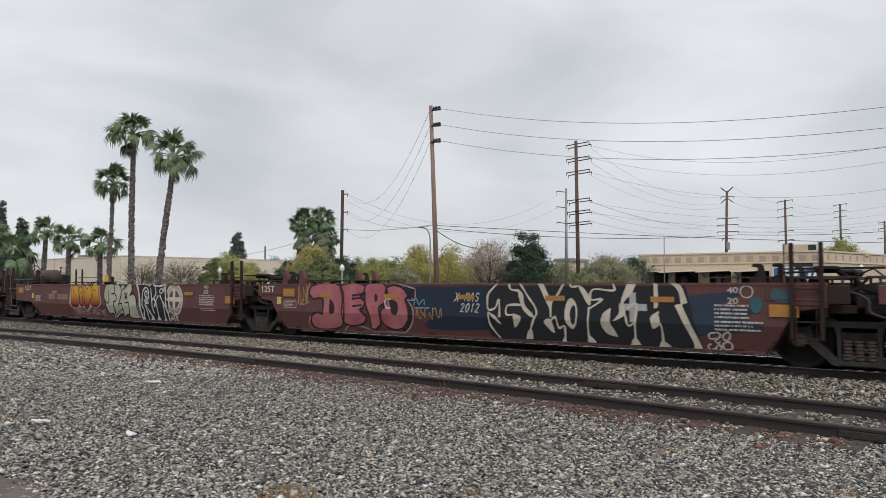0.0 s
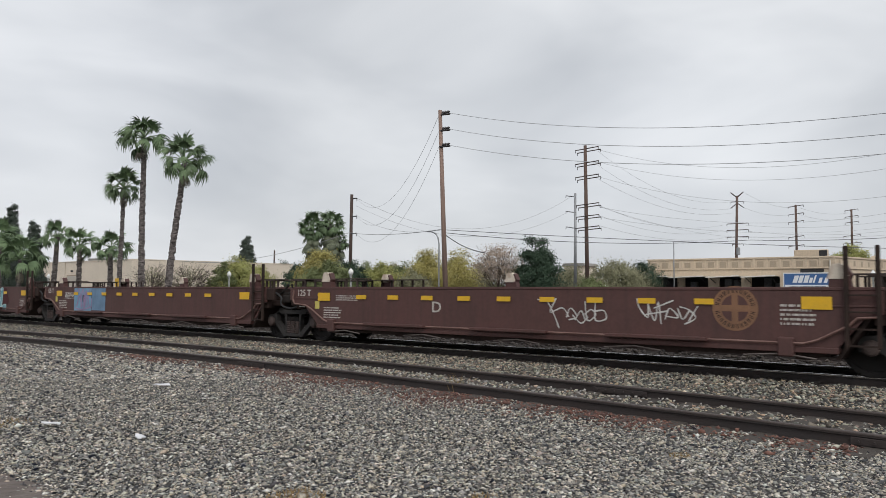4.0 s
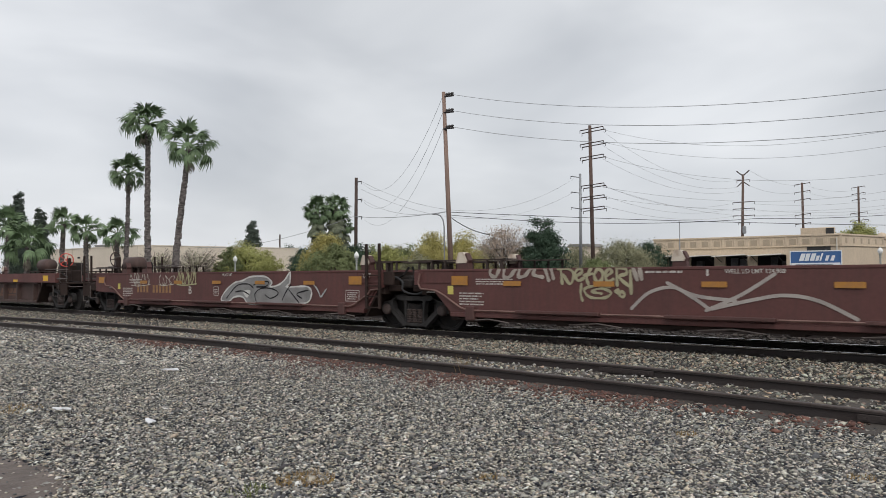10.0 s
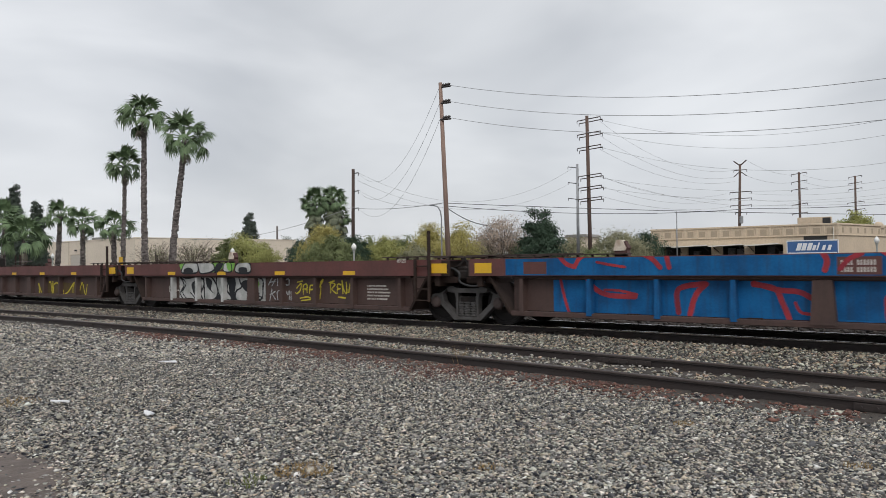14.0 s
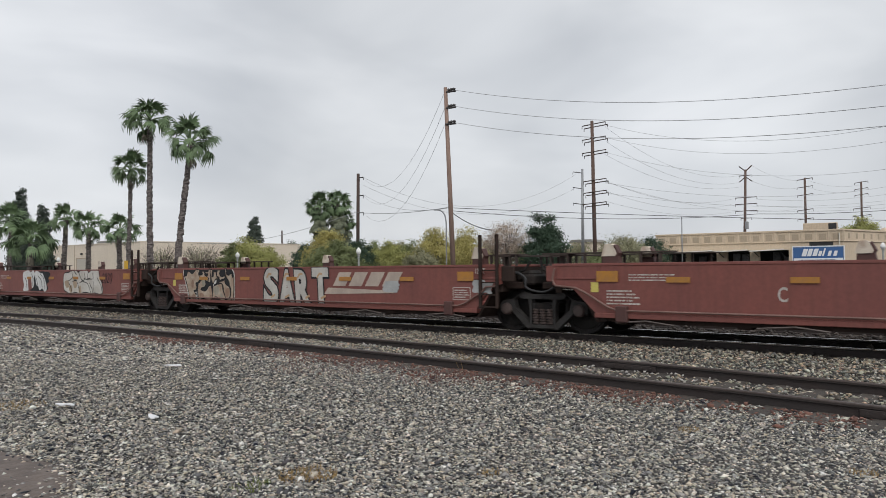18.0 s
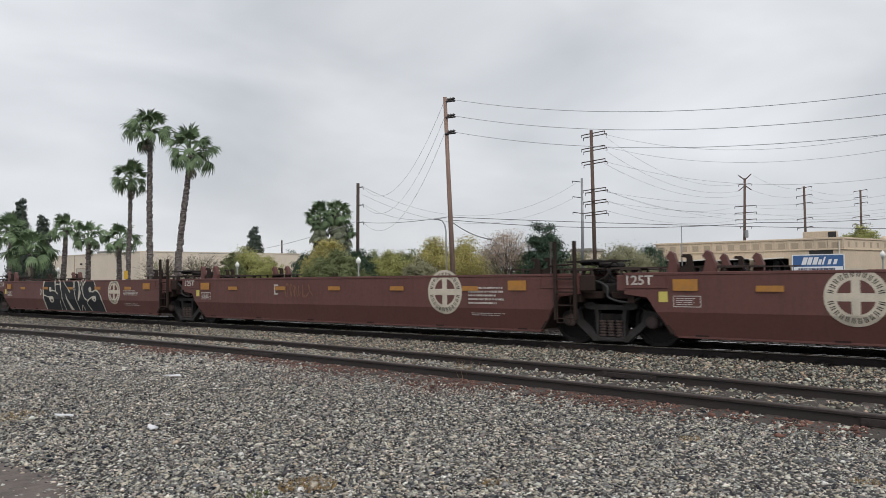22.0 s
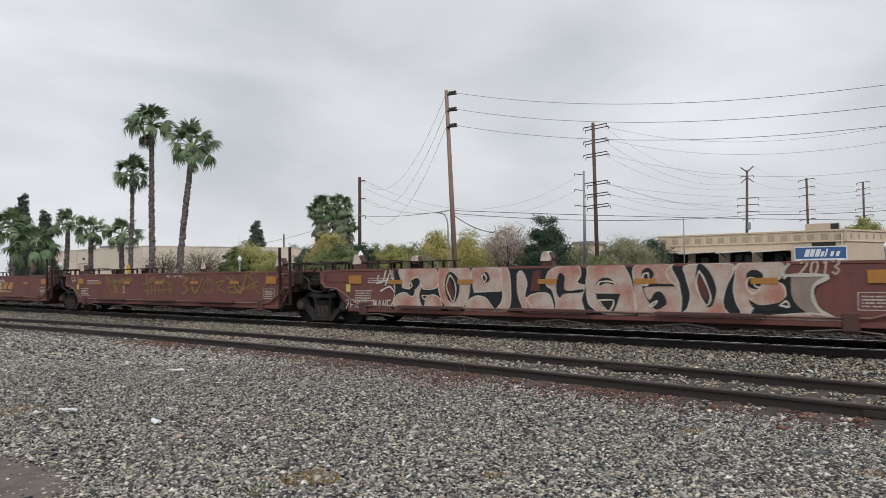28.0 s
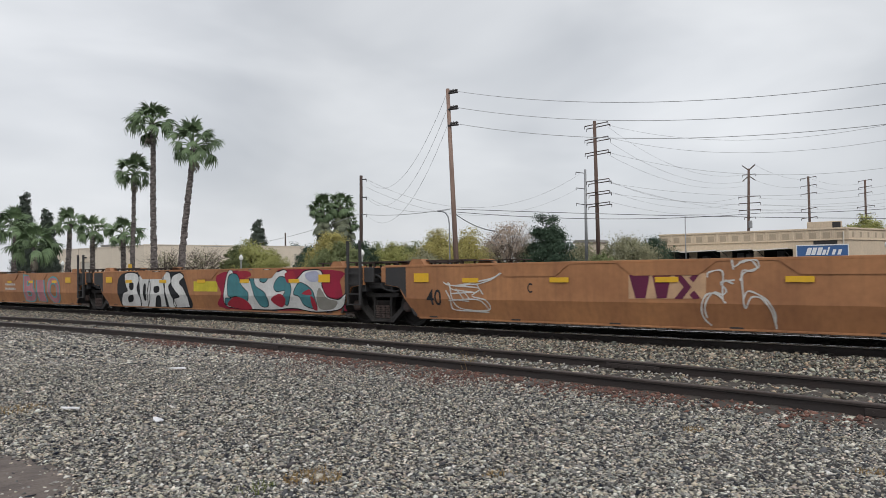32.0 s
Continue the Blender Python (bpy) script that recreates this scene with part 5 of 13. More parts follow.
Y_TOP, Y_FOOT = (-37.46, 117.34, 15.80), (-37.98, 117.57, 1.98)
pY = pole(Y_TOP, Y_FOOT, 0.24, 0.17, pole_wood, "wooden transmission pole with a forked top and crossarms")
for z, l in ((0.9, 0.95), (4.25, 1.6), (5.25, 1.6), (6.3, 1.6), (7.4, 0.8)):
    crossarm(pY, (Y_TOP[0], Y_TOP[1], Y_TOP[2] - z), -l, l, pole_dark)
for s in (-1, 1):
    o = Vector(Y_TOP) - pY.matrix_basis.translation
    part("fork_arm", Form().tube([(o.x, o.y, o.z - 0.25), (o.x + s * 0.95, o.y, o.z + 0.55)], 0.09, 6), pole_dark, pY)
    part("brace", Form().tube([(o.x, o.y, o.z - 1.1), (o.x + s * 0.95, o.y, o.z - 1.85)], 0.07, 6), pole_dark, pY)
part("transformer", Form().turned([(0.25, -0.6), (0.3, -0.55), (0.3, 0.45), (0.2, 0.55)], (0.5, -0.1, Y_TOP[2] - 8.3), "z", 12), pole_steel, pY, "grey pole transformer")

for top, foot, arms in (((-33.19, 133.77, 15.58), (-33.29, 134.34, 1.96), ((0.2, 1.2), (1.5, 1.2), (2.8, 1.2), (5.3, 1.2), (6.8, 1.2))),
                        ((-29.13, 156.44, 16.47), (-29.30, 156.99, 1.95), ((0.1, 1.1), (1.3, 1.1), (2.4, 1.1), (4.9, 1.4), (6.3, 1.5))),
                        ((-24.33, 173.41, 14.10), (-24.50, 173.84, 1.93), ((0.2, 1.1), (1.4, 1.1), (3.4, 1.3)))):
    p = pole(top, foot, 0.22, 0.17, pole_wood, "wooden transmission pole with short crossarms")
    for z, l in arms:
        crossarm(p, (top[0], top[1], top[2] - z), -l, l, pole_dark, 0.12)
p = pole((-37.30, 92.01, 7.43), (-37.42, 92.21, 1.22), 0.09, 0.06, pole_steel, "thin grey mast in front of a garage")
p = pole((-128.3, 100.9, 9.55), (-128.5, 101.0, 0), 0.18, 0.15, pole_dark, "short dark pole behind a wall")

# wires: three from the tall pole to the right, three swooping to the pole behind, bundles between the transmission poles
OUT = ((-3.18, 40.95, 9.87), (-3.21, 40.97, 8.88), (-3.23, 41.00, 7.96))
pole((-3.13, 40.97, 10.21), (-3.38, 41.19, 0), 0.19, 0.14, pole_wood, "tall wooden utility pole beside the street")
pole((-4.90, 72.94, 14.44), (-5.27, 73.26, 0), 0.19, 0.14, pole_wood, "tall wooden utility pole beside the street")
pole((-9.22, 133.93, 16.60), (-9.67, 134.31, 0), 0.19, 0.14, pole_wood, "tall wooden utility pole beside the street")
for k, (z, o) in enumerate(zip((0.35, 1.55, 2.75), OUT)):
    wire((A_TOP[0] + 0.95, A_TOP[1], A_TOP[2] - z), o, 1.1, 0.017, wire_grey)
    wire((A_TOP[0] - 0.1, A_TOP[1], A_TOP[2] - z), (C_TOP[0] + 0.8, C_TOP[1], C_TOP[2] - (0.5, 2.6, 4.6)[k]), 3.4, 0.013, wire_grey)
wire((-35.29, 43.32, 5.88), (-63.98, 61.13, 7.97), 0.3, 0.025, wire_grey)
wire((-35.23, 43.37, 5.83), (-5.94, 72.55, 4.66), 0.2, 0.022, wire_black)
wire((-35.24, 43.38, 5.62), (-18.84, 61.96, 5.40), 0.5, 0.022, wire_black)
wire((-18.84, 61.96, 5.40), (-5.37, 75.52, 6.35), 0.3, 0.022, wire_black)
wire((-35.21, 43.41, 5.50), (-35.28, 48.57, 4.33), 0.25, 0.035, wire_black)
wire((-63.98, 61.13, 7.97), (-123.9, 77.0, 6.39), 1.4, 0.03, wire_grey)
for a, b, s in (((-42.10, 81.12, 18.19), (-4.98, 72.90, 13.85), 2.4), ((-42.14, 81.16, 16.71), (-5.02, 72.93, 12.41), 2.2), ((-42.19, 81.20, 14.95), (-5.94, 85.15, 11.50), 2.5),
                ((-42.28, 81.28, 11.57), (-39.19, 116.14, 11.32), 1.4), ((-42.32, 81.31, 10.35), (-39.21, 116.16, 10.54), 1.3), ((B_TOP[0] + 1.77, B_TOP[1], B_TOP[2] - 9.75), (Y_TOP[0] - 1.6, Y_TOP[1], Y_TOP[2] - 6.3), 1.0),
                ((-42.10, 81.12, 17.99), (-37.95, 116.98, 14.94), 2.2), ((-42.15, 81.17, 16.30), (-37.98, 117.01, 13.90), 2.0), ((-42.20, 81.20, 14.68), (-38.00, 117.02, 13.21), 1.7),
                ((-42.29, 81.28, 11.43), (-33.99, 133.36, 10.42), 1.6), ((-42.33, 81.32, 10.08), (-10.75, 132.88, 12.31), 2.2), ((-42.29, 81.29, 11.30), (-9.71, 120.75, 13.73), 2.6),
                ((Y_TOP[0] + 0.93, Y_TOP[1], Y_TOP[2] + 0.53), (-33.71, 133.36, 15.11), 0.6), ((-36.77, 117.99, 14.07), (-33.75, 133.39, 13.98), 0.6), ((-36.52, 118.33, 11.30), (-9.42, 133.89, 14.12), 1.5),
                ((-36.54, 118.35, 10.43), (-9.47, 133.93, 12.30), 1.5), ((-32.70, 134.20, 15.10), (-29.47, 156.19, 15.84), 0.6), ((-32.73, 134.22, 13.98), (-29.50, 156.21, 14.79), 0.6),
                ((-36.56, 118.37, 9.57), (-11.78, 145.01, 11.50), 0.8), ((-63.25, 61.53, 12.06), (-52.36, 92.30, 14.23), 4.0), ((-63.27, 61.55, 11.13), (-52.41, 92.35, 12.34), 3.6), ((-63.30, 61.58, 10.08), (-35.49, 43.16, 5.79), 0.8)):
    wire(a, b, s, 0.015, wire_grey)

# ---- buildings ----
stucco = mat("stucco_beige", (0.70, 0.615, 0.505), 0.9, col2=(0.64, 0.56, 0.46), scale=0.25, mix=0.8, bump=0.1, bump_scale=30, streak=0.08, grime=(0.35, 0.31, 0.27))
stucco_tan = mat("stucco_tan", (0.60, 0.49, 0.365), 0.9, col2=(0.52, 0.425, 0.32), scale=0.3, mix=0.8, bump=0.1, bump_scale=30, streak=0.25, grime=(0.22, 0.18, 0.14))
# darker stucco for frames, joints and panels; painted shade for the parapet openings
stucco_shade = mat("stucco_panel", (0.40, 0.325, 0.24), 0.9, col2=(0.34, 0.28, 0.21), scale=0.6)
door_beige = mat("roller_door", (0.50, 0.46, 0.40), 0.7)
dark_bay = mat("bay_interior", (0.03, 0.03, 0.032), 0.9, col2=(0.06, 0.055, 0.05), scale=0.8)
awning_white = mat("awning_white", (0.78, 0.75, 0.68), 0.6, col2=(0.66, 0.62, 0.55), scale=1.2, mix=0.6)
cream = mat("canopy_edge", (0.62, 0.585, 0.51), 0.7)
roof_gravel = mat("roof_gravel", (0.25, 0.24, 0.22), 0.95, col2=(0.2, 0.19, 0.18), scale=1.0)


def wall_between(thing, name, a, b, z0, z1, thick, material, label=""):
    """A wall of a thickness from a to b, both (x, y), as a part."""
    d = Vector((b[0] - a[0], b[1] - a[1]))
    ob = part(name, Form().box(0, d.length, 0, thick, z0, z1), material, thing, label)
    ob.matrix_basis = thing.matrix_basis.inverted() @ pose(a[0], a[1], 0, 0, 0, math.degrees(math.atan2(d.y, d.x)))
    return ob, d.length


# long low beige hall behind the palms
L0, L1, L2 = (-177.8, 65.62), (-124.8, 67.3), (-122.8, 101.5)
hall = empty("warehouse", pose(L0[0], L0[1], GROUND_Z), "long plain beige stucco warehouse with roller doors", "warehouse")
H1 = 6.35
w1, len1 = wall_between(hall, "wall", L0, L1, GROUND_Z, H1, 0.4, stucco, "beige stucco wall")
w2, len2 = wall_between(hall, "wall", L1, L2, GROUND_Z, H1 + 0.05, 0.4, stucco, "beige stucco wall")
part("coping", Form().box(0, len1, -0.08, 0.5, H1, H1 + 0.15), stucco, w1)
part("coping", Form().box(0, len2, -0.08, 0.5, H1 + 0.05, H1 + 0.2), stucco, w2)
for x0, x1, z in ((30.4, 34.3, 3.73), (13.25, 15.3, 2.75)):
    d = part("roller_door", Form().box(x0, x1, -0.06, 0.02, GROUND_Z, z, 0.02), door_beige, w1, "pale roller door")
    slats = int((z + 0.1) / 0.38)
    for k in range(slats):
        part("slat", Form().box(x0 + 0.06, x1 - 0.06, -0.085, -0.06, 0.02 + 0.38 * k, 0.34 + 0.38 * k, 0.01), door_beige, d)
    part("door_frame", Form().box(x0 - 0.14, x0, -0.1, 0.0, GROUND_Z, z + 0.14).box(x1, x1 + 0.14, -0.1, 0.0, GROUND_Z, z + 0.14).box(x0, x1, -0.1, 0.0, z, z + 0.14), stucco_shade, d, "brown door frame")
for x in (1.5, 12.5, 29.5, 45.8):
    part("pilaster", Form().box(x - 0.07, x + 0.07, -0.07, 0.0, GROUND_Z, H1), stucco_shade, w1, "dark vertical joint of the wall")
for x, z in ((32.4, 4.65), (14.3, 3.9)):
    part("wall_lamp", Form().box(x - 0.2, x + 0.2, -0.35, -0.0, z - 0.15, z + 0.15, 0.04), dark_bay, w1)
vent = empty("roof_unit", pose(-146.5, 72.0, 6.2), "grey air-conditioning unit on the warehouse roof", "roof unit")
part("casing", Form().box(-2.2, 2.2, -0.9, 0.9, 0, 1.05, 0.05), roof_gravel, vent)
part("duct", Form().box(2.2, 3.6, -0.4, 0.4, 0, 0.6, 0.03), roof_gravel, vent)
roof = Form().add([(p[0] - L0[0], p[1] - L0[1], 6.2) for p in (L0, L1, L2, (L2[0] - 60, L2[1] + 44), (L0[0] - 10, L0[1] + 70))], [(0, 1, 2, 3, 4)])
part("roof", roof, roof_gravel, hall, "flat roof")
wall_between(hall, "wall", L2, (L2[0] - 60, L2[1] + 44), GROUND_Z, H1, 0.4, stucco)

# tan repair garage with a panelled parapet and open bays
K0, K1, K2 = (-43.73, 98.65), (-20.84, 100.57), (-13.98, 134.62)
garage = empty("repair_garage", pose(K1[0], K1[1], GROUND_Z), "tan stucco repair garage with a panelled parapet and open bays", "garage")
GT = 5.40
fw, fl = wall_between(garage, "wall", K0, K1, 3.10, GT, 0.5, stucco_tan, "tan stucco front wall")
sw, sl = wall_between(garage, "wall", K1, K2, GROUND_Z, GT, 0.5, stucco_tan, "tan stucco side wall")
part("cornice", Form().box(-0.1, fl + 0.05, -0.12, 0.1, GT - 0.05, GT + 0.18, 0.03), stucco_tan, fw)
part("cornice", Form().box(-0.05, sl, -0.12, 0.1, GT - 0.05, GT + 0.18, 0.03), stucco_tan, sw)
part("string_course", Form().box(-0.1, fl + 0.05, -0.14, 0.0, 4.05, 4.20, 0.03), stucco_tan, fw)
part("string_course", Form().box(-0.05, sl, -0.14, 0.0, 4.05, 4.20, 0.03), stucco_tan, sw)
n = 15
for k in range(n):
    x = fl * (k + 0.55) / n
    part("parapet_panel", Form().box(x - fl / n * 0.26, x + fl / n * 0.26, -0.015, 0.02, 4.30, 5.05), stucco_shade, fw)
    part("parapet_post", Form().box(x + fl / n * 0.40, x + fl / n * 0.60, -0.07, 0.0, 4.2, 5.36, 0.02), stucco_tan, fw)
n = 16
for k in range(n):
    x = sl * (k + 0.8) / n
    # no hole is cut: a flat darker slab paints the opening's shade
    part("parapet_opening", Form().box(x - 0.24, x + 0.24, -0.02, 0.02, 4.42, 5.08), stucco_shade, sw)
for x0, x1 in ((0.0, 0.086), (0.177, 0.217), (0.354, 0.414), (0.535, 0.586), (0.737, 1.0)):
    part("pier", Form().box(fl * x0, fl * x1, 0.0, 0.5, GROUND_Z, 3.12), stucco_tan, fw, "stucco pier between the bays")
part("bay_back", Form().box(0, fl, 5.0, 5.2, GROUND_Z, 3.10), dark_bay, fw, "dark interior of the bays")
part("bay_ceiling", Form().box(0, fl, 0.4, 5.2, 3.05, 3.15), dark_bay, fw)
for x in (0.2, 0.4, 0.45, 0.62, 0.68, 0.82, 0.88):
    part("bay_shelf", Form().box(fl * x, fl * x + 0.9, 4.2, 4.9, GROUND_Z, 2.2 + (x * 37 % 1) * 0.8), mat("bay_clutter", (0.25, 0.26, 0.28), 0.6, col2=(0.1, 0.1, 0.1), scale=4, spread=0.6), fw)
for x0, x1 in ((-0.06, 0.15), (0.155, 0.36), (0.365, 0.55), (0.555, 0.735)):
    a, b = fl * x0, fl * x1 - 0.08
    cn = part("canopy", Form().prism([(a, 2.96), (b, 3.14), (b, 3.20), (a, 3.02)], -2.4, 0.0), cream, fw, "thin cream canopy over a bay")
    part("fascia", Form().prism([(a, 2.95), (b, 3.13), (b, 3.27), (a, 3.09)], -2.47, -2.4), awning_white, cn, "white edge of the canopy")
    for x in (a + 0.5, b - 0.5):
        part("strut", Form().tube([(x, -2.2, 3.0), (x + 0.2, -0.05, 2.3)], 0.05, 5), dark_bay, cn, "dark diagonal strut")
part("dark_window", Form().box(fl * 0.84, fl * 0.955, -0.03, 0.02, 3.45, 4.03), dark_bay, fw)
part("downpipe", Form().tube([(fl * 0.985, -0.12, 3.4), (fl * 0.985, -0.12, 5.1)], 0.08, 8), cream, fw)
part("downpipe", Form().tube([(0.25, -0.12, 0), (0.25, -0.12, 4.9)], 0.08, 8), cream, fw)
pent = part("penthouse", Form().box(fl * 0.80, fl * 0.965, 1.5, 2.6, GT - 0.4, GT + 1.05, 0.04), stucco_tan, fw, "rooftop plant box")
part("louvre", Form().box(fl * 0.925, fl * 0.964, 1.44, 1.5, GT + 0.1, GT + 0.95), dark_bay, pent)
part("roof", Form().box(0, fl, 0.4, 26, 4.6, 4.7), roof_gravel, fw)
part("rear_wall", Form().box(0, fl, 26, 26.4, GROUND_Z, 4.9), stucco_tan, fw)
dome = Form().turned([(0.6, 0), (0.68, 0.2), (0.6, 0.6), (0.36, 0.9), (0.05, 1.0)], (0, 0, 0), "z", 20)
dome.smooth = True
tank = empty("roof_dome", pose(-18.57, 113.92, 5.05), "tan rounded roof cupola with a louvred neck", "cupola")
part("cap", dome, stucco_tan, tank)
part("neck", Form().turned([(0.5, -0.5), (0.5, 0.02)], (0, 0, 0), "z", 14), stucco_tan, tank)

# blue and white shop sign on two posts
S0, S1 = (-17.36, 65.91), (-13.70, 66.33)
sign = empty("shop_sign", pose(S0[0], S0[1], GROUND_Z, 0, 0, math.degrees(math.atan2(S1[1] - S0[1], S1[0] - S0[0]))), "blue shop sign with white slanted marks and a white frame", "sign")
sw_ = math.hypot(S1[0] - S0[0], S1[1] - S0[1])
sz = 1.57
part("panel", Form().box(0, sw_, 0, 0.2, sz, sz + 1.35, 0.02), mat("sign_blue", (0.045, 0.12, 0.30), 0.45), sign)
fr = Form().box(-0.06, sw_ + 0.06, -0.03, 0.23, sz + 1.33, sz + 1.42).box(-0.06, 0.0, -0.03, 0.23, sz, sz + 1.4).box(sw_, sw_ + 0.06, -0.03, 0.23, sz, sz + 1.4)
sign_white = mat("sign_white", (0.75, 0.76, 0.78), 0.5)
part("frame", fr, sign_white, sign)
part("white_band", Form().box(0.05, sw_ - 0.05, -0.02, 0.0, sz + 0.02, sz + 0.42), sign_white, sign)
for k, (w, hh) in enumerate(((0.42, 0.6), (0.38, 0.6), (0.40, 0.6), (0.28, 0.42), (0.16, 0.62), (0.28, 0.42), (0.3, 0.42))):
    x = 0.62 + k * 0.40 - (0.1 if k > 3 else 0)
    part("mark", Form().prism([(x, sz + 0.58), (x + w * 0.8, sz + 0.58), (x + w * 0.8 + hh * 0.3, sz + 0.58 + hh), (x + hh * 0.3, sz + 0.58 + hh)], -0.03, 0.0), sign_white, sign)
part("bars", bars(sw_ - 0.7, 0.34, 1, 5), mat("sign_navy", (0.03, 0.03, 0.08), 0.5), sign, at=pose(0.4, -0.025, sz + 0.06))
for x in (0.6, sw_ - 0.6):
    part("post", Form().tube([(x, 0.1, 0), (x, 0.1, sz + 0.1)], 0.09, 8), pole_steel, sign)

yellow_sign = empty("road_sign", pose(-57.85, 30.0, GROUND_Z), "small square yellow road sign on a thin post", "sign")
part("panel", Form().box(-0.30, 0.30, -0.02, 0.0, 1.70, 2.35, 0.01), mat("sign_yellow", (0.62, 0.36, 0.02), 0.5), yellow_sign)
part("post", Form().tube([(0, 0.03, 0), (0, 0.03, 2.3)], 0.03, 6), pole_steel, yellow_sign)

# white fence strip and parked forms beyond the street, seen through the gaps under the couplers
fence = empty("picket_fence", pose(0, 25.2, GROUND_Z), "low white metal fence beside the street", "fence")
for k in range(3):
    part("rail", Form().box(-70, 12, -0.02, 0.02, 0.25 + 0.32 * k, 0.32 + 0.32 * k), sign_white, fence)
pickets = Form()
for k in range(330):
    pickets.box(-32 + 0.115 * k - 0.018, -32 + 0.115 * k + 0.018, -0.045, -0.02, 0.06, 1.0)
tagged(part("picket", pickets, sign_white, fence, "close white upright bars"), kind="stuff")
post = Form().box(-0.03, 0.03, -0.03, 0.03, 0, 1.05).mesh("post", sign_white)
for k in range(42):
    part("post", post, None, fence, at=pose(-70 + 2 * k, 0, 0))

# acorn street lamps with white globes
globe = mat("lamp_globe", (0.80, 0.80, 0.78), 0.35)
lamp_green = mat("lamp_post", (0.33, 0.34, 0.32), 0.6)
first_lamp = None
for m in (pose(-66.41, 46.45, GROUND_Z), pose(-47.92, 46.05, GROUND_Z), pose(-12.60, 76.27, GROUND_Z), pose(-99.56, 42.60, GROUND_Z)):
    if first_lamp is None:
        first_lamp = empty("street_lamp", m, "ornamental street lamp with a white acorn globe", "street lamp", "acorn street lamps")
        g = Form().turned([(0.12, 2.80), (0.18, 2.86), (0.225, 3.0), (0.20, 3.15), (0.10, 3.29), (0.05, 3.33), (0.02, 3.40)], (0, 0, 0), "z", 16)
        g.smooth = True
        part("globe", g, globe, first_lamp, "white acorn globe")
        part("post", Form().turned([(0.2, 0), (0.2, 0.5), (0.1, 0.7), (0.075, 2.42), (0.11, 2.46), (0.075, 2.5), (0.12, 2.68), (0.135, 2.81)], (0, 0, 0), "z", 12), lamp_green, first_lamp)
    else:
        copy_thing(first_lamp, m)

# ---- trees ----
bark = mat("palm_trunk", (0.19, 0.165, 0.155), 0.95, col2=(0.045, 0.037, 0.035), scale=3.2, mix=0.9, stretch=(1, 1, 2.2), bump=0.8, bump_scale=8, fine=0.3)
# frond and leaf colours are raised to include the pale haze of distance
frond_green = mat("palm_frond", (0.175, 0.245, 0.125), 0.55, col2=(0.10, 0.15, 0.08), scale=1.2, mix=0.8, spread=0.3, fine=0.2, spec=0.25)
frond_dry = mat("palm_dry", (0.27, 0.24, 0.19), 0.9, col2=(0.12, 0.095, 0.065), scale=2, spread=0.3)
wood = mat("tree_bark", (0.11, 0.085, 0.07), 0.95, col2=(0.07, 0.055, 0.046), scale=3, bump=0.6, bump_scale=14)
LEAF = {k: mat("leaf_" + k, c, 0.7, col2=tuple(q * 0.6 for q in c), scale=0.9, mix=0.8, island=0.10, fine=0.12, spec=0.12) for k, c in {
    "green": (0.26, 0.30, 0.15), "yellow": (0.52, 0.47, 0.19), "lime": (0.46, 0.47, 0.19), "dark": (0.085, 0.13, 0.09), "olive": (0.37, 0.365, 0.24), "pink": (0.52, 0.42, 0.34), "cypress": (0.125, 0.155, 0.13)}.items()}

for m in LEAF.values():  # light shines through the leaves
    n, l = m.node_tree.nodes, m.node_tree.links
    thin, blend = n.new("ShaderNodeBsdfTranslucent"), n.new("ShaderNodeMixShader")
    l.new(n["Principled BSDF"].inputs["Base Color"].links[0].from_socket, thin.inputs["Color"])
    blend.inputs[0].default_value = 0.42
    l.new(n["Principled BSDF"].outputs[0], blend.inputs[1])
    l.new(thin.outputs[0], blend.inputs[2])
    l.new(blend.outputs[0], n["Material Output"].inputs["Surface"])


def fan_leaf(seed, n=17, droop=0.3):
    """A fan palm's leaf, 1.6 m long, that grows along +x: an arched stalk and a fan of narrow blades whose tips hang."""
    rng = random.Random(seed)
    f = Form().tube([(0, 0, 0), (0.48, 0, 0.06), (0.96, 0, 0.02)], 0.026, 4)
    o = Vector((0.96, 0, 0.02))
    for k in range(n):
        a = (k / (n - 1) - 0.5) * 3.5
        l = (0.52 + 0.20 * math.cos(a)) * rng.uniform(0.80, 1.08)
        d, s, w = Vector((math.cos(a), math.sin(a), 0)), Vector((-math.sin(a), math.cos(a), 0)), 0.052
        sink, lift = droop * (0.55 + 0.6 * abs(math.sin(a))) * rng.uniform(0.75, 1.25), 0.025 if k % 2 else -0.01
        v = []
        for q, wide in ((0.0, 0.012), (0.45, w), (0.75, w * 0.8), (1.0, 0.006)):
            p = o + d * l * (q - 0.28 * sink * q ** 3) + Vector((0, 0, lift * (1 - abs(2 * q - 1)) - sink * l * 1.25 * q ** 2.6))
            v += [p + s * wide, p - s * wide]
        f.add(v, [(0, 2, 3, 1), (2, 4, 5, 3), (4, 6, 7, 5)])
    return f


FANS = [fan_leaf(s, droop=d).mesh("frond", frond_green) for s, d in ((1, 0.35), (2, 0.6), (3, 0.95))]
DRY = fan_leaf(9, 11, 0.9).mesh("dry_frond", frond_dry)
SKIRT = fan_leaf(12, 13, 0.9).mesh("dry_frond", mat("palm_skirt", (0.155, 0.175, 0.115), 0.85, col2=(0.10, 0.105, 0.075), scale=2, spread=0.35))


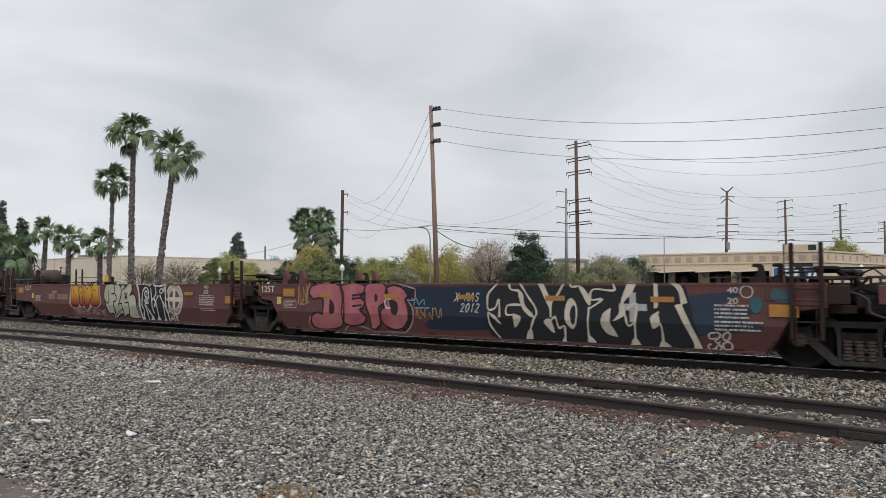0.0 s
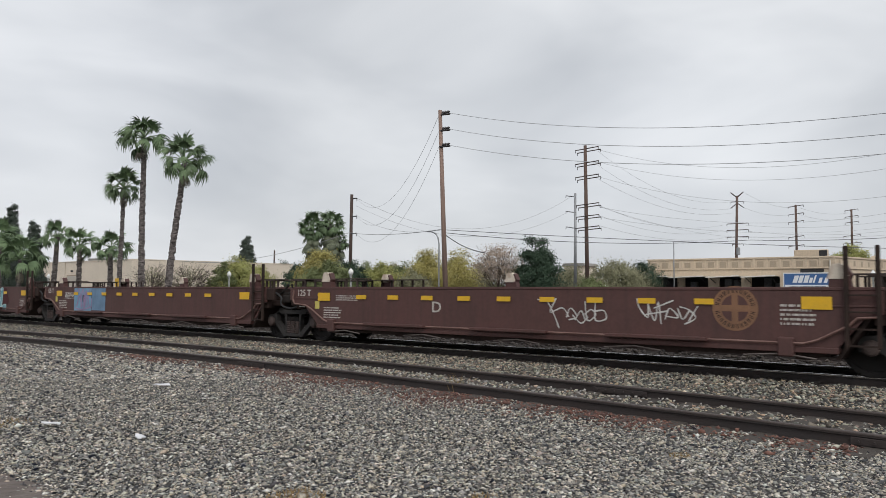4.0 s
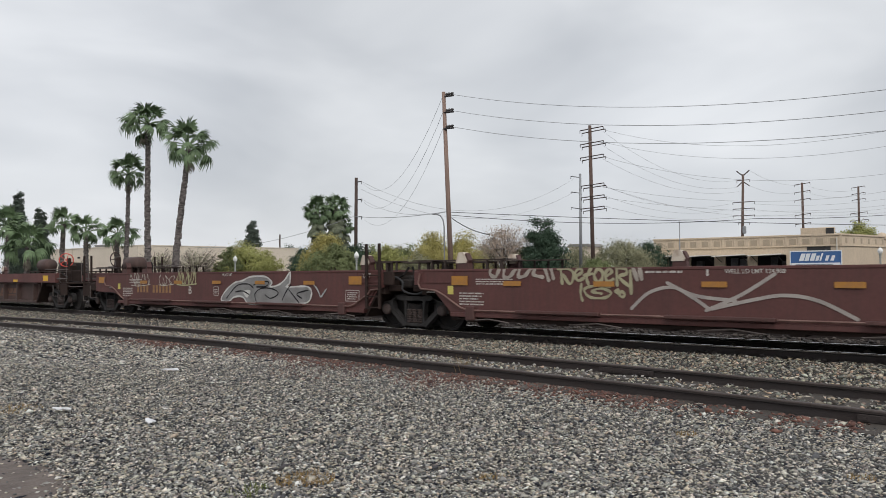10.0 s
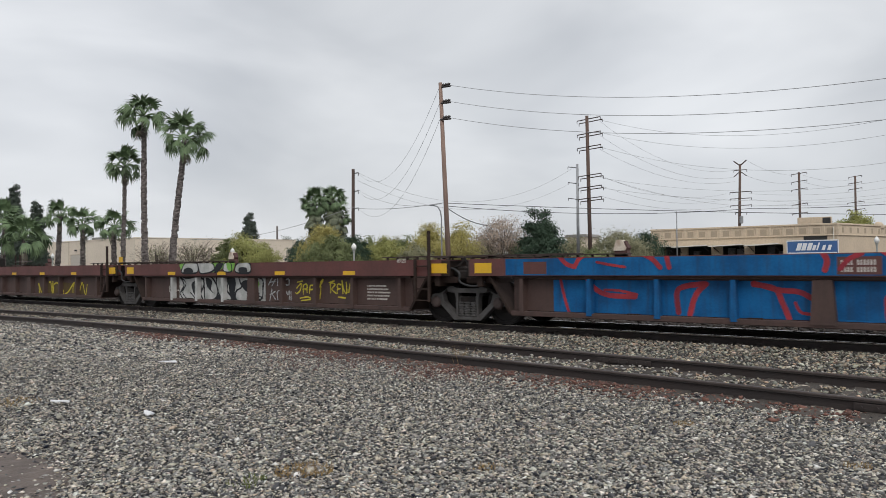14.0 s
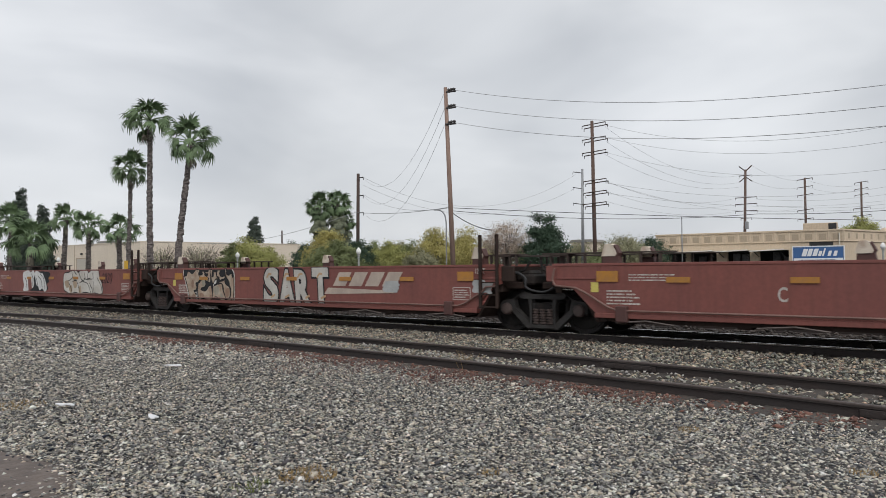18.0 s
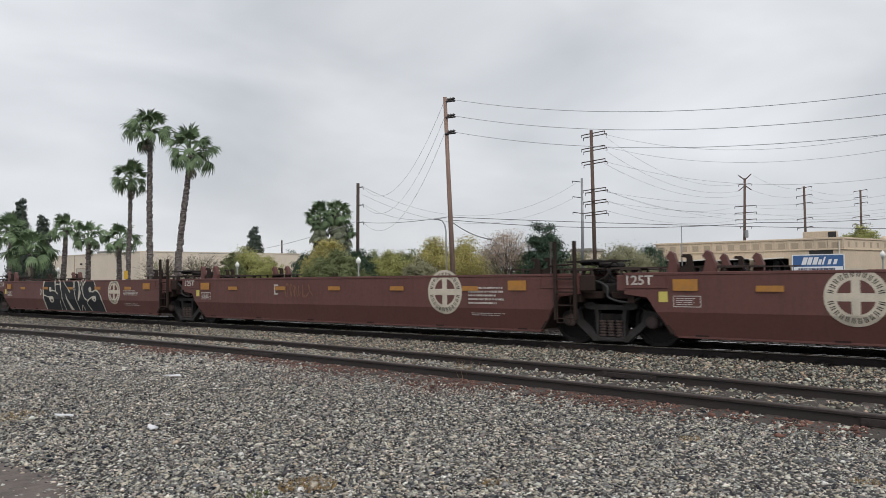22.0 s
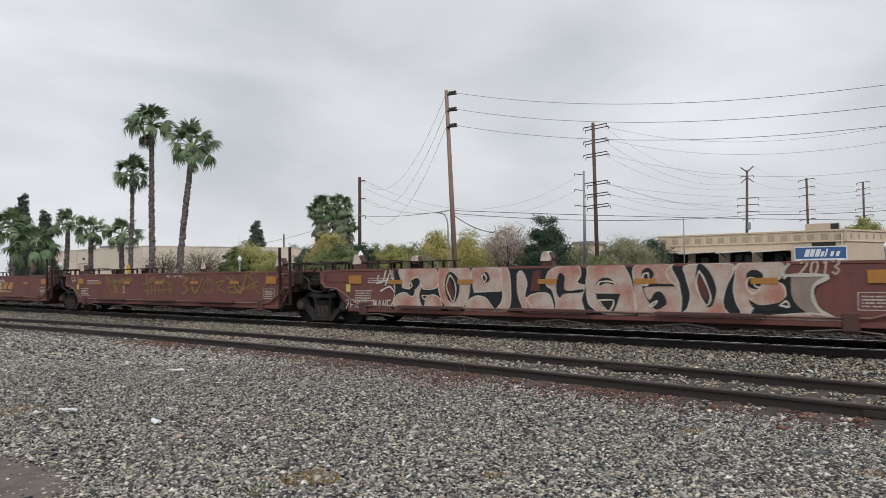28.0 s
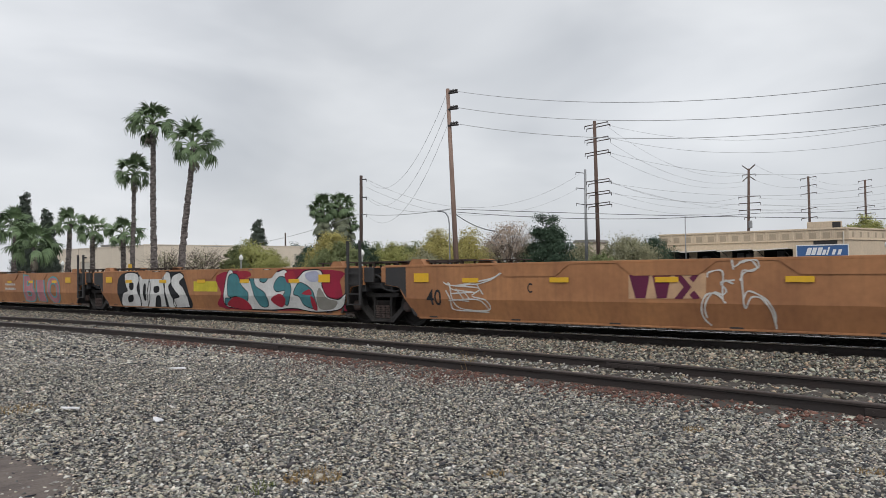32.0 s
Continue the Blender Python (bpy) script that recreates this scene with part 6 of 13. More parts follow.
def palm(top, foot, crown, r, seed, leaves=27, dry=3, label="tall fan palm with a ringed trunk and a green crown", bend=0.0):
    """A fan palm: top is the heart of its crown, crown the crown's radius."""
    rng = random.Random(seed)
    t = empty("palm_tree", pose(foot[0], foot[1], GROUND_Z), label, "palm tree", "fan palms")
    h = top[2] - GROUND_Z
    dx, dy = top[0] - foot[0], top[1] - foot[1]
    f = Form()
    pts = []
    for i in range(25):
        u = i / 24
        pts.append((dx * u ** (1 + bend) + 0.06 * math.sin(u * 7 + seed), dy * u, -0.3 + (h + 0.3) * u))
    v, fc, sides = [], [], 10
    n = 120
    for i in range(n):
        u = i / (n - 1)
        k = min(int(u * 24), 23)
        q = Vector(pts[k]).lerp(Vector(pts[k + 1]), u * 24 - k)
        rad = r * 0.80 * (1.20 - 0.35 * u + (0.12 if u > 0.95 else 0)) * (1 + rng.uniform(-0.03, 0.03))
        wob = [rad * (1 + rng.uniform(-0.26, 0.26)) for _ in range(sides)]
        v += [(q.x + wob[a] * math.cos(a * math.tau / sides), q.y + wob[a] * math.sin(a * math.tau / sides), q.z) for a in range(sides)]
    for i in range(n - 1):
        for a in range(sides):
            p, w = i * sides + a, i * sides + (a + 1) % sides
            fc.append((p, w, w + sides, p + sides))
    part("trunk", f.add(v, fc), bark, t, "ringed grey-brown trunk")
    k = crown / 1.6
    for i in range(leaves):
        u = (i + 0.5) / leaves
        up = 1.38 - (1.85 if dry < 20 else 2.5) * u ** 0.9 + rng.uniform(-0.24, 0.24)
        m = pose(dx, dy, h, 0, 0, (i * 137.5 + rng.uniform(-22, 22)) % 360) @ pose(0, 0, 0.0, 0, -math.degrees(up), 0) @ pose(0.04, 0, 0, rng.uniform(-35, 35))
        part("frond", FANS[min(int(u * 2.2 + rng.uniform(0, 0.9)), 2)], None, t, at=m @ Matrix.Diagonal((k * rng.uniform(0.74, 1.10), k * rng.uniform(0.8, 1.1), k, 1)))
    for i in range(dry):
        m = pose(dx, dy, h - (0.15 if dry < 20 else rng.uniform(0.2, 2.6)), 0, 0, rng.uniform(0, 360)) @ pose(0.1, 0, 0, 0, rng.uniform(*((66, 88) if dry < 20 else (45, 84))), 0)
        part("dry_frond", SKIRT if dry > 20 else DRY, None, t, "dead hanging leaf", m @ Matrix.Diagonal((k * (1.15 if dry > 20 else 0.9), k * (1.15 if dry > 20 else 0.45), k * 0.5, 1)))
    return t


palm((-67.40, 37.29, 15.78), (-67.86, 37.58), 2.65, 0.32, 1, label="tallest fan palm with a straight ringed trunk")
palm((-62.64, 38.70, 13.23), (-64.14, 38.04), 2.75, 0.34, 2, dry=4, label="tall leaning fan palm with a ragged hanging skirt", bend=0.25)
palm((-72.81, 38.21, 11.51), (-73.36, 38.24), 2.20, 0.26, 3, label="slender fan palm behind the taller ones")
palm((-90.34, 39.53, 7.41), (-90.92, 39.35), 2.11, 0.34, 4, 26, 2, "short fan palm before the warehouse")
palm((-86.05, 40.19, 6.24), (-86.34, 40.19), 2.32, 0.34, 5, 26, 2, "short fan palm before the warehouse")
palm((-81.85, 41.71, 5.88), (-82.09, 41.74), 2.38, 0.34, 6, 26, 2, "short fan palm before the warehouse")
palm((-85.29, 33.56, 4.47), (-85.52, 33.52), 2.97, 0.30, 7, 30, 3, "bushy fan palm with drooping leaves")
palm((-93.45, 34.67, 6.74), (-93.82, 34.64), 2.81, 0.30, 8, 30, 3, "bushy fan palm with drooping leaves")
palm((-100.40, 33.80, 6.55), (-100.69, 33.79), 2.81, 0.30, 9, 30, 3, "bushy fan palm with drooping leaves")
palm((-72.61, 63.01, 9.16), (-72.48, 63.50), 2.05, 0.36, 10, 54, 80, "old fan palm with a thick shaggy skirt of dead leaves")
palm((-72.35, 65.85, 9.73), (-72.67, 65.97), 2.10, 0.36, 11, 54, 80, "old fan palm with a thick shaggy skirt of dead leaves")
palm((-73.04, 67.95, 7.66), (-73.22, 68.10), 1.60, 0.32, 12, 44, 60, "old fan palm with a thick shaggy skirt of dead leaves")


def tree(foot, height, width, kind, seed, leaves=2600, size=0.16, low=0.25, label="", trunk=0.16, name="tree", lean=0.0, gaps=0.25, shape=1.0, clumps=90, twigs=0):
    """A broad-leaved tree: a tapered trunk, limbs, and a crown of small leaves gathered in clumps."""
    rng = random.Random(seed)
    t = empty(name, pose(foot[0], foot[1], GROUND_Z), label, "tree")
    tr_ = Form().tube([(0, 0, -0.2), (0.1 * rng.uniform(-1, 1), 0, height * 0.3), (lean * 0.6, 0, height * 0.62)], trunk, 8, trunk * 0.45)
    part("trunk", tr_, wood, t)
    cl = []
    n = clumps
    for i in range(n):
        a, u = i * 2.4 + rng.uniform(-0.5, 0.5), (i + 0.5) / n
        big = width * (rng.uniform(0.11, 0.20) * (38 / n) ** 0.45 if shape > 0 else rng.uniform(0.10, 0.15) * max(0.6, 1.25 - u))
        z = height * low + (height * (1 - low) - big * 0.85) * u * rng.uniform(0.66, 1.04)
        rr = width / 2 * ((math.sin(math.pi * (0.18 + 0.78 * u)) ** shape) if shape > 0 else (1.05 - u) ** -shape) * (rng.uniform(0.25, 1.12) if shape > 0 else rng.uniform(0.35, 0.95))
        c = Vector((rr * math.cos(a) + lean * u, rr * math.sin(a), z))
        cl.append((c, big))
        s = Vector((lean * 0.3, 0, height * rng.uniform(0.2, 0.5)))
        if i % max(n // 20, 1) == 0 and i // max(n // 20, 1) < 22:
            part("limb", Form().tube([s, s.lerp(c, 0.5) + Vector((0, 0, -0.1 * height * 0.3)), c], trunk * 0.3, 5, 0.02), wood, t)
    g = np.random.default_rng(seed)
    per = int(leaves * 3.2) // n
    cen = np.repeat(np.array([c[:] for c, _ in cl]), per, 0)
    rad = np.repeat(np.array([q for _, q in cl]), per)
    pos = cen + g.normal(0, 0.52 + 0.3 * gaps, (len(cen), 3)) * rad[:, None] * np.array([1, 1, 0.75])
    pos[:, 2] = np.clip(pos[:, 2], 0.1 + g.uniform(0, 0.5, len(cen)), height * (1.03 - g.uniform(0, 0.1, len(cen))))
    d = (pos - np.array([lean * 0.5, 0, height * (low + 1) * 0.42])) / np.array([width, width, height]) + 0.5 * (pos - cen) / rad[:, None] * 0.3 + g.normal(0, 0.16, (len(cen), 3))
    d /= np.linalg.norm(d, axis=1, keepdims=True)
    u_ = np.cross(g.normal(0, 1, (len(cen), 3)), d)
    u_ = u_ / (np.linalg.norm(u_, axis=1, keepdims=True) + 1e-6) + g.normal(0, 0.2, (len(cen), 3))
    u_ /= np.linalg.norm(u_, axis=1, keepdims=True)
    w_ = np.cross(u_, d)
    w_ /= np.linalg.norm(w_, axis=1, keepdims=True) + 1e-6
    s = (size * 0.82 * g.uniform(0.6, 1.3, len(cen)))[:, None]
    q = np.stack([pos - u_ * s, pos + w_ * s * 0.62, pos + u_ * s, pos - w_ * s * 0.62], 1).reshape(-1, 3)
    me = bpy.data.meshes.new("crown")
    m_ = len(cen)
    me.vertices.add(len(q))
    me.vertices.foreach_set("co", q.ravel())
    me.loops.add(m_ * 4)
    me.loops.foreach_set("vertex_index", np.arange(m_ * 4))
    me.polygons.add(m_)
    me.polygons.foreach_set("loop_start", np.arange(0, m_ * 4, 4))
    me.polygons.foreach_set("loop_total", np.full(m_, 4))
    me.update(calc_edges=True)
    me.materials.append(LEAF[kind])
    part("crown", me, None, t, "crown of small leaves in clumps")
    if twigs:
        f = Form()
        for i in range(twigs):
            a, up, l = rng.uniform(0, 6.28), rng.uniform(0.25, 1.25), height * rng.uniform(0.25, 0.5)
            p = Vector((0.12 * width * math.cos(a), 0.12 * width * math.sin(a), height * rng.uniform(0.2, 0.6)))
            e = p + Vector((math.cos(a) * math.cos(up) * width / height, math.sin(a) * math.cos(up) * width / height, math.sin(up))) * l
            f.tube([p, p.lerp(e, 0.5) + Vector((rng.uniform(-0.15, 0.15), rng.uniform(-0.15, 0.15), 0.1)), e], 0.02, 3, 0.006)
            for _ in range(3):
                q = p.lerp(e, rng.uniform(0.35, 0.9))
                f.tube([q, q + Vector((rng.uniform(-0.5, 0.5), rng.uniform(-0.5, 0.5), rng.uniform(0.1, 0.6)))], 0.010, 3, 0.004)
        tagged(part("twig_mesh", f, wood, t, "fine bare twigs"), kind="stuff")
    return t


def conifer(foot, height, width, seed, label="dark upright conifer among the palms"):
    return tree(foot, height, width, "cypress", seed, 7500, 0.20, 0.08, label, 0.2, "conifer_tree", 0.0, 0.6, -0.55, clumps=230)


conifer((-127.09, 48.58), 14.9, 4.3, 21)
conifer((-126.38, 51.75), 12.5, 3.9, 22)
tree((-144.1, 105.5), 13.8, 4.4, "cypress", 23, 4500, 0.22, 0.3, "dark conifer rising behind the warehouse roof", 0.2, "conifer_tree", 0.0, 0.6, -0.35, clumps=160)
tree((-70.63, 50.82), 5.4, 7.6, "lime", 31, 5200, 0.13, 0.12, "round yellow-green tree before the warehouse", gaps=0.1)
tree((-70.38, 48.44), 4.6, 3.6, "green", 32, 2600, 0.13, 0.12, "round green shrub along the street", gaps=0.1)
tree((-72.25, 54.66), 4.4, 3.8, "lime", 33, 2600, 0.13, 0.1, "yellow-green shrub by the warehouse corner")
tree((-74.53, 42.46), 4.6, 5.0, "olive", 34, 330, 0.10, 0.2, "nearly bare shrub with thin branches", 0.07, twigs=120)
tree((-71.36, 45.05), 4.7, 6.5, "olive", 35, 420, 0.10, 0.2, "nearly bare shrub with thin branches", 0.07, twigs=150)
tree((-138.2, 111.4), 8.6, 10.0, "dark", 36, 2600, 0.2, 0.1, "dark green tree beyond the warehouse")
tree((-57.80, 50.97), 5.9, 5.2, "yellow", 37, 4200, 0.13, 0.15, "yellowing tree with dense leaves")
tree((-53.96, 48.94), 4.5, 5.8, "green", 38, 4200, 0.13, 0.1, "dense green tree along the street")
tree((-56.64, 54.51), 4.8, 4.6, "dark", 39, 3000, 0.14, 0.1, "dark green tree along the street")
tree((-55.53, 58.00), 4.7, 6.0, "lime", 40, 3800, 0.13, 0.1, "yellow-green tree along the street")
tree((-56.45, 62.42), 4.8, 5.4, "green", 41, 3200, 0.13, 0.1, "green tree along the street")
tree((-51.72, 61.12), 6.0, 6.6, "yellow", 42, 3600, 0.12, 0.15, "yellow autumn tree along the street", gaps=0.4)
tree((-50.48, 64.72), 6.2, 5.6, "yellow", 43, 2200, 0.12, 0.2, "thin yellow tree with gaps", gaps=0.5)
tree((-49.00, 55.59), 3.9, 4.6, "olive", 44, 2600, 0.12, 0.1, "olive-green shrub along the street")
tree((-40.24, 57.58), 6.3, 5.4, "pink", 45, 1500, 0.09, 0.40, "nearly bare tree with dry pinkish seed heads", 0.13, gaps=0.6, twigs=110)
tree((-36.32, 58.20), 6.7, 5.6, "dark", 46, 4600, 0.13, 0.10, "dark green broad-leaved tree along the street", gaps=0.45, shape=-0.5, clumps=110)
tree((-41.25, 61.93), 4.0, 4.2, "green", 47, 1800, 0.13, 0.1, "green shrub below a bare tree")
tree((-43.46, 88.56), 6.0, 9.0, "olive", 48, 4200, 0.15, 0.1, "broad grey-green tree beside the garage")
tree((-42.65, 94.40), 5.8, 6.5, "dark", 49, 3000, 0.15, 0.1, "dark green tree beside the garage")
tree((-34.56, 64.81), 3.2, 3.2, "green", 50, 1600, 0.12, 0.1, "feathery green shrub near the poles")
tree((-26.26, 140.13), 9.6, 7.0, "lime", 51, 3400, 0.2, 0.3, "round yellow-green tree behind the garage")
tree((-55.24, 97.03), 5.6, 8.0, "olive", 52, 2400, 0.18, 0.1, "distant grey-green tree beyond the street")
for k, (m, hh, ww, kind) in enumerate((((-80.54, 86.67), 6.0, 6.5, "olive"), ((-79.72, 92.51), 7.0, 7.5, "lime"), ((-74.92, 93.85), 6.6, 7.0, "olive"), ((-73.81, 99.93), 6.2, 7.0, "olive"), ((-88.54, 82.71), 6.8, 6.0, "dark"), ((-83.97, 83.86), 6.2, 6.0, "green"), ((-100.03, 83.66), 6.2, 6.0, "dark"))):
    tree(m, hh, ww, kind, 60 + k, 2000, 0.2, 0.1, "distant tree beyond the street", gaps=0.4)
house = empty("house", pose(-65.28, 114.67, GROUND_Z), "far pink-walled house with a cream upper storey", "house")
part("wall", Form().box(-2.6, 3.6, 0, 6, 0, 3.4), mat("house_pink", (0.50, 0.36, 0.29), 0.9), house)
part("upper_wall", Form().box(-1.6, 2.6, 1, 5, 3.4, 5.6), stucco, house)
part("roof", Form().prism([(-1.9, 5.6), (2.9, 5.6), (2.4, 6.1), (-1.4, 6.1)], 0.6, 5.4), roof_gravel, house)

# ---- litter and weeds on the ground ----
litter_white = mat("litter_white", (0.72, 0.72, 0.74), 0.6, col2=(0.6, 0.6, 0.62), scale=12)
for name, at, a, s, label in (("paper_litter", (-8.81, 3.85), 20, (0.13, 0.07), "flattened white paper cup on the gravel"), ("paper_litter", (-7.36, 4.11), -15, (0.08, 0.05), "torn white paper scrap on the gravel"),
                              ("paper_litter", (-10.99, 6.47), 40, (0.13, 0.08), "crumpled white scrap on the gravel")):
    f = Form()
    rng = random.Random(name + label)
    pts = [(s[0] * math.cos(k * 0.7854) * rng.uniform(0.8, 1.15), s[1] * math.sin(k * 0.7854) * rng.uniform(0.8, 1.15), 0.03 + rng.uniform(0, 0.035)) for k in range(8)]
    f.add([(0, 0, 0.06)] + pts + [(p[0], p[1], p[2] - 0.012) for p in pts] + [(0, 0, 0.04)], [(0, 1 + k, 1 + (k + 1) % 8) for k in range(8)] + [(1 + k, 9 + k, 9 + (k + 1) % 8, 1 + (k + 1) % 8) for k in range(8)] + [(17, 9 + (k + 1) % 8, 9 + k) for k in range(8)])
    solid(name, f, litter_white, label, "litter", at=pose(at[0], at[1], GROUND_Z + 0.01, 0, 0, a))
dry_weed = mat("weed_dry", (0.34, 0.235, 0.10), 0.9, col2=(0.25, 0.16, 0.07), scale=20)
red_weed = mat("weed_red", (0.20, 0.085, 0.07), 0.9, col2=(0.14, 0.07, 0.06), scale=20, island=0.5)
green_weed = mat("weed_green", (0.16, 0.20, 0.05), 0.8, col2=(0.1, 0.14, 0.03), scale=20, island=0.4)


def weed(name, at, r, h, count, material, label, seed, kind="stuff"):
    g = random.Random(seed)
    f = Form()
    for k in range(count):
        a, d = g.uniform(0, 6.28), r * g.random() ** 0.5
        x, y = d * math.cos(a), d * math.sin(a)
        b, l = g.uniform(0, 6.28), h * g.uniform(0.5, 1.1)
        ex, ey, w = x + l * 0.5 * math.cos(b), y + l * 0.5 * math.sin(b), 0.006
        f.add([(x - w, y, 0), (x + w, y, 0), (ex, ey, l)], [(0, 1, 2)])
        f.add([(x, y - w, 0), (x, y + w, 0), (ex, ey, l)], [(0, 1, 2)])
    solid(name, f, material, label, "weed", kind=kind, at=pose(at[0], at[1], GROUND_Z))


weed("leaf_litter", (-4.46, 3.74), 0.22, 0.05, 240, dry_weed, "patch of dry yellow leaves on the gravel", 532)
weed("weed", (-6.77, 8.08), 0.7, 0.07, 320, red_weed, "dry reddish weeds beside the rail", 770)
weed("weed", (-9.04, 8.26), 1.1, 0.06, 380, red_weed, "dry reddish weeds beside the rail", 590)
weed("weed", (-7.12, 9.11), 0.12, 0.3, 26, dry_weed, "tall dry weed stalk beside the rail", 815)
weed("weed", (-4.57, 3.36), 0.10, 0.05, 30, green_weed, "small green weed in the gravel", 440)
weed("weed", (-4.56, 3.25), 0.12, 0.05, 26, green_weed, "small green weed in the gravel", 420)
weed("leaf_litter", (-3.40, 4.65), 0.12, 0.04, 60, dry_weed, "dry leaf litter on the gravel", 860)
weed("leaf_litter", (-9.48, 3.60), 0.3, 0.05, 120, dry_weed, "dry yellow leaves on the gravel", 15)
weed("leaf_litter", (-2.79, 6.97), 0.1, 0.05, 50, dry_weed, "dry yellow leaves", 1208)
weed("leaf_litter", (-1.19, 6.29), 0.1, 0.05, 40, dry_weed, "dry yellow leaves", 1520)
weed("weed", (-15.12, 10.37), 0.8, 0.06, 240, red_weed, "dry reddish weeds beside the rail", 395)
weed("weed", (-16.17, 9.63), 0.9, 0.06, 160, red_weed, "dry reddish weeds beside the rail", 300)


# ---- paint on the cars ----
INK = spray(0.012, 0.012, 0.014)
CHALK = spray(0.62, 0.61, 0.58)
BONE = spray(0.56, 0.53, 0.46)
CREAM = spray(0.62, 0.56, 0.46)


def duo(a, b, scale=2.4):
    """Spray paint of two colours that run into one another."""
    k = ("duo", a, b, scale)
    if k not in SPRAY:
        SPRAY[k] = mat("spray_duo_%02d" % len(SPRAY), a, 0.66, col2=b, scale=scale, mix=1.0, fine=0.15, streak=0.08, spec=0.2)
    return SPRAY[k]


def piece(u, x, z, w, h, text, fill, edge, halo=None, bold=0.055, grow=0.05, ground=None, shear=0.0, layer=1, shine=None, flare=0.0, pack=1.0, bubble=0.0, label="bold sprayed letters"):
    """Fat sprayed letters: a ground patch, a halo, an outline and the filling, one over the other; shine: a few highlights."""
    rim = h * grow
    seed = hash_of(text)
    if ground:
        on_side(u, "graffiti_ground", blob(w * 1.03, h * 1.04, seed, 9, 0.05), ground, x - w * 0.015, z - h * 0.02, layer)
    cell, rng = w / len(text), random.Random(seed)
    if bubble:
        th = min(cell, h) * bubble
        for k, path in enumerate(hand(text, w, h, th + rim, shear, seed, 0.0)):
            for name, ink, wide, up in (("graffiti_halo", halo, th + rim * 3.4, 1), ("graffiti_outline", edge, th + rim * 1.5, 2), ("graffiti_letter", fill, th, 3)):
                if ink and path:
                    on_side(u, name, strokes(path, wide), ink, x, z, layer + up + 0.15 * (k % 3), label if up == 3 else "")
        return
    for k, ch in enumerate(text):
        if ch == " ":
            continue
        up0, dz, sc, fl = 0.15 * (k % 3), rng.uniform(-0.02, 0.03) * h, rng.uniform(0.93, 1.02), flare + rng.uniform(-0.12, 0.12)
        room = (cell * pack - 2.2 * rim) if halo else cell * pack - 1.2 * rim
        for name, ink, wide, up in (("graffiti_halo", halo, rim * 1.9, 1), ("graffiti_outline", edge, rim, 2), ("graffiti_letter", fill, 0, 3)):
            if ink:
                on_side(u, name, block(ch, cell * k + (cell - room) / 2, room, (h - 2 * rim) * sc, bold, wide, shear, fl, seed + k), ink, x, z + rim + dz, layer + up + up0, label if up == 3 else "")
        if shine:
            q0, q1 = rng.uniform(0.15, 0.35), rng.uniform(0.6, 0.85)
            on_side(u, "graffiti_shade", strokes([[(cell * (k + q0), h * 0.72), (cell * (k + q0 + 0.12), h * 0.80), (cell * (k + q0 + 0.25), h * 0.80)], [(cell * (k + q1 - 0.2), h * 0.25), (cell * (k + q1), h * 0.3)]], h * 0.05), shine, x, z, layer + 4.3)


def hash_of(text):
    return sum(ord(c) * (i + 7) for i, c in enumerate(text))


def tag(u, x, z, w, h, text, ink, bold=0.0, shear=0.25, layer=2):
    """A thin sprayed word."""
    on_side(u, "graffiti_tag", strokes(sum(hand(text, w, h, 0.02, shear, hash_of(text), 0.2), []), max(0.02, h * (0.075 + bold * 2))), ink, x, z, layer, "sprayed word " + text.lower())


def scribble(u, x, z, w, h, ink, seed, letters=5, thick=0.03, layer=2):
    on_side(u, "graffiti_tag", scrawl(w, h, seed, letters, thick), ink, x, z, layer, "quick sprayed scribble")


def patch(u, x, z, w, h, ink, seed, rough=0.12, layer=0):
    on_side(u, "graffiti_ground", blob(w, h, seed, 9, rough), ink, x, z, layer, "sprayed patch of colour")


def sheet(u, x, z, w, h, ink, layer=0):
    on_side(u, "graffiti_ground", Form().box(0, w, 0, 0.002, 0, h), ink, x, z, layer, "sprayed block of colour")


def words(u, x, z, w, h, text, ink=None):
    on_side(u, "lettering", lettering(text, h, w, 0.012), ink or decal_white, x, z, 1, "stencilled " + text)


def lines(u, x, z, w, h, rows, seed, ink=None):
    on_side(u, "stencil", bars(w, h, rows, seed), ink or decal_white, x, z, 1.4, "small stencilled data lines")


def number(u, x, z, w, h, ink=None):
    """A car's mark and number, as plain blocks."""
    k = w / 11
    for i in range(11):
        if i != 4:
            on_side(u, "car_mark", Form().prism([(k * 0.12, 0), (k * 0.74, 0), (k * 0.74, h * 0.42), (k * 0.60, h * 0.5), (k * 0.74, h * 0.58), (k * 0.74, h), (k * 0.12, h)] if i % 2 else [(k * 0.12, 0), (k * 0.74, 0), (k * 0.74, h), (k * 0.12, h), (k * 0.12, h * 0.6), (k * 0.3, h * 0.5), (k * 0.12, h * 0.4)], 0, 0.002), ink or decal_faded, x + i * k, z, 1, "faded car mark")


def frame_box(u, x, z, w, h):
    on_side(u, "stencil_frame", strokes([[(0, 0), (w, 0)], [(w, 0), (w, h)], [(w, h), (0, h)], [(0, h), (0, 0)]], 0.018), decal_white, x, z, 1, "white outlined panel")
    on_side(u, "stencil", bars(w * 0.7, h * 0.6, 3, 3), decal_white, x + w * 0.15, z + h * 0.18, 1)


def disc(r0, r1, n=48):
    f = Form()
    v = []
    for i in range(n):
        a = i * math.tau / n
        v += [(r1 * math.cos(a), 0, r1 * math.sin(a)), (r0 * math.cos(a), 0, r0 * math.sin(a))]
    return f.add(v, [(2 * i, 2 * i + 1, (2 * i + 3) % (2 * n), (2 * i + 2) % (2 * n)) for i in range(n)])


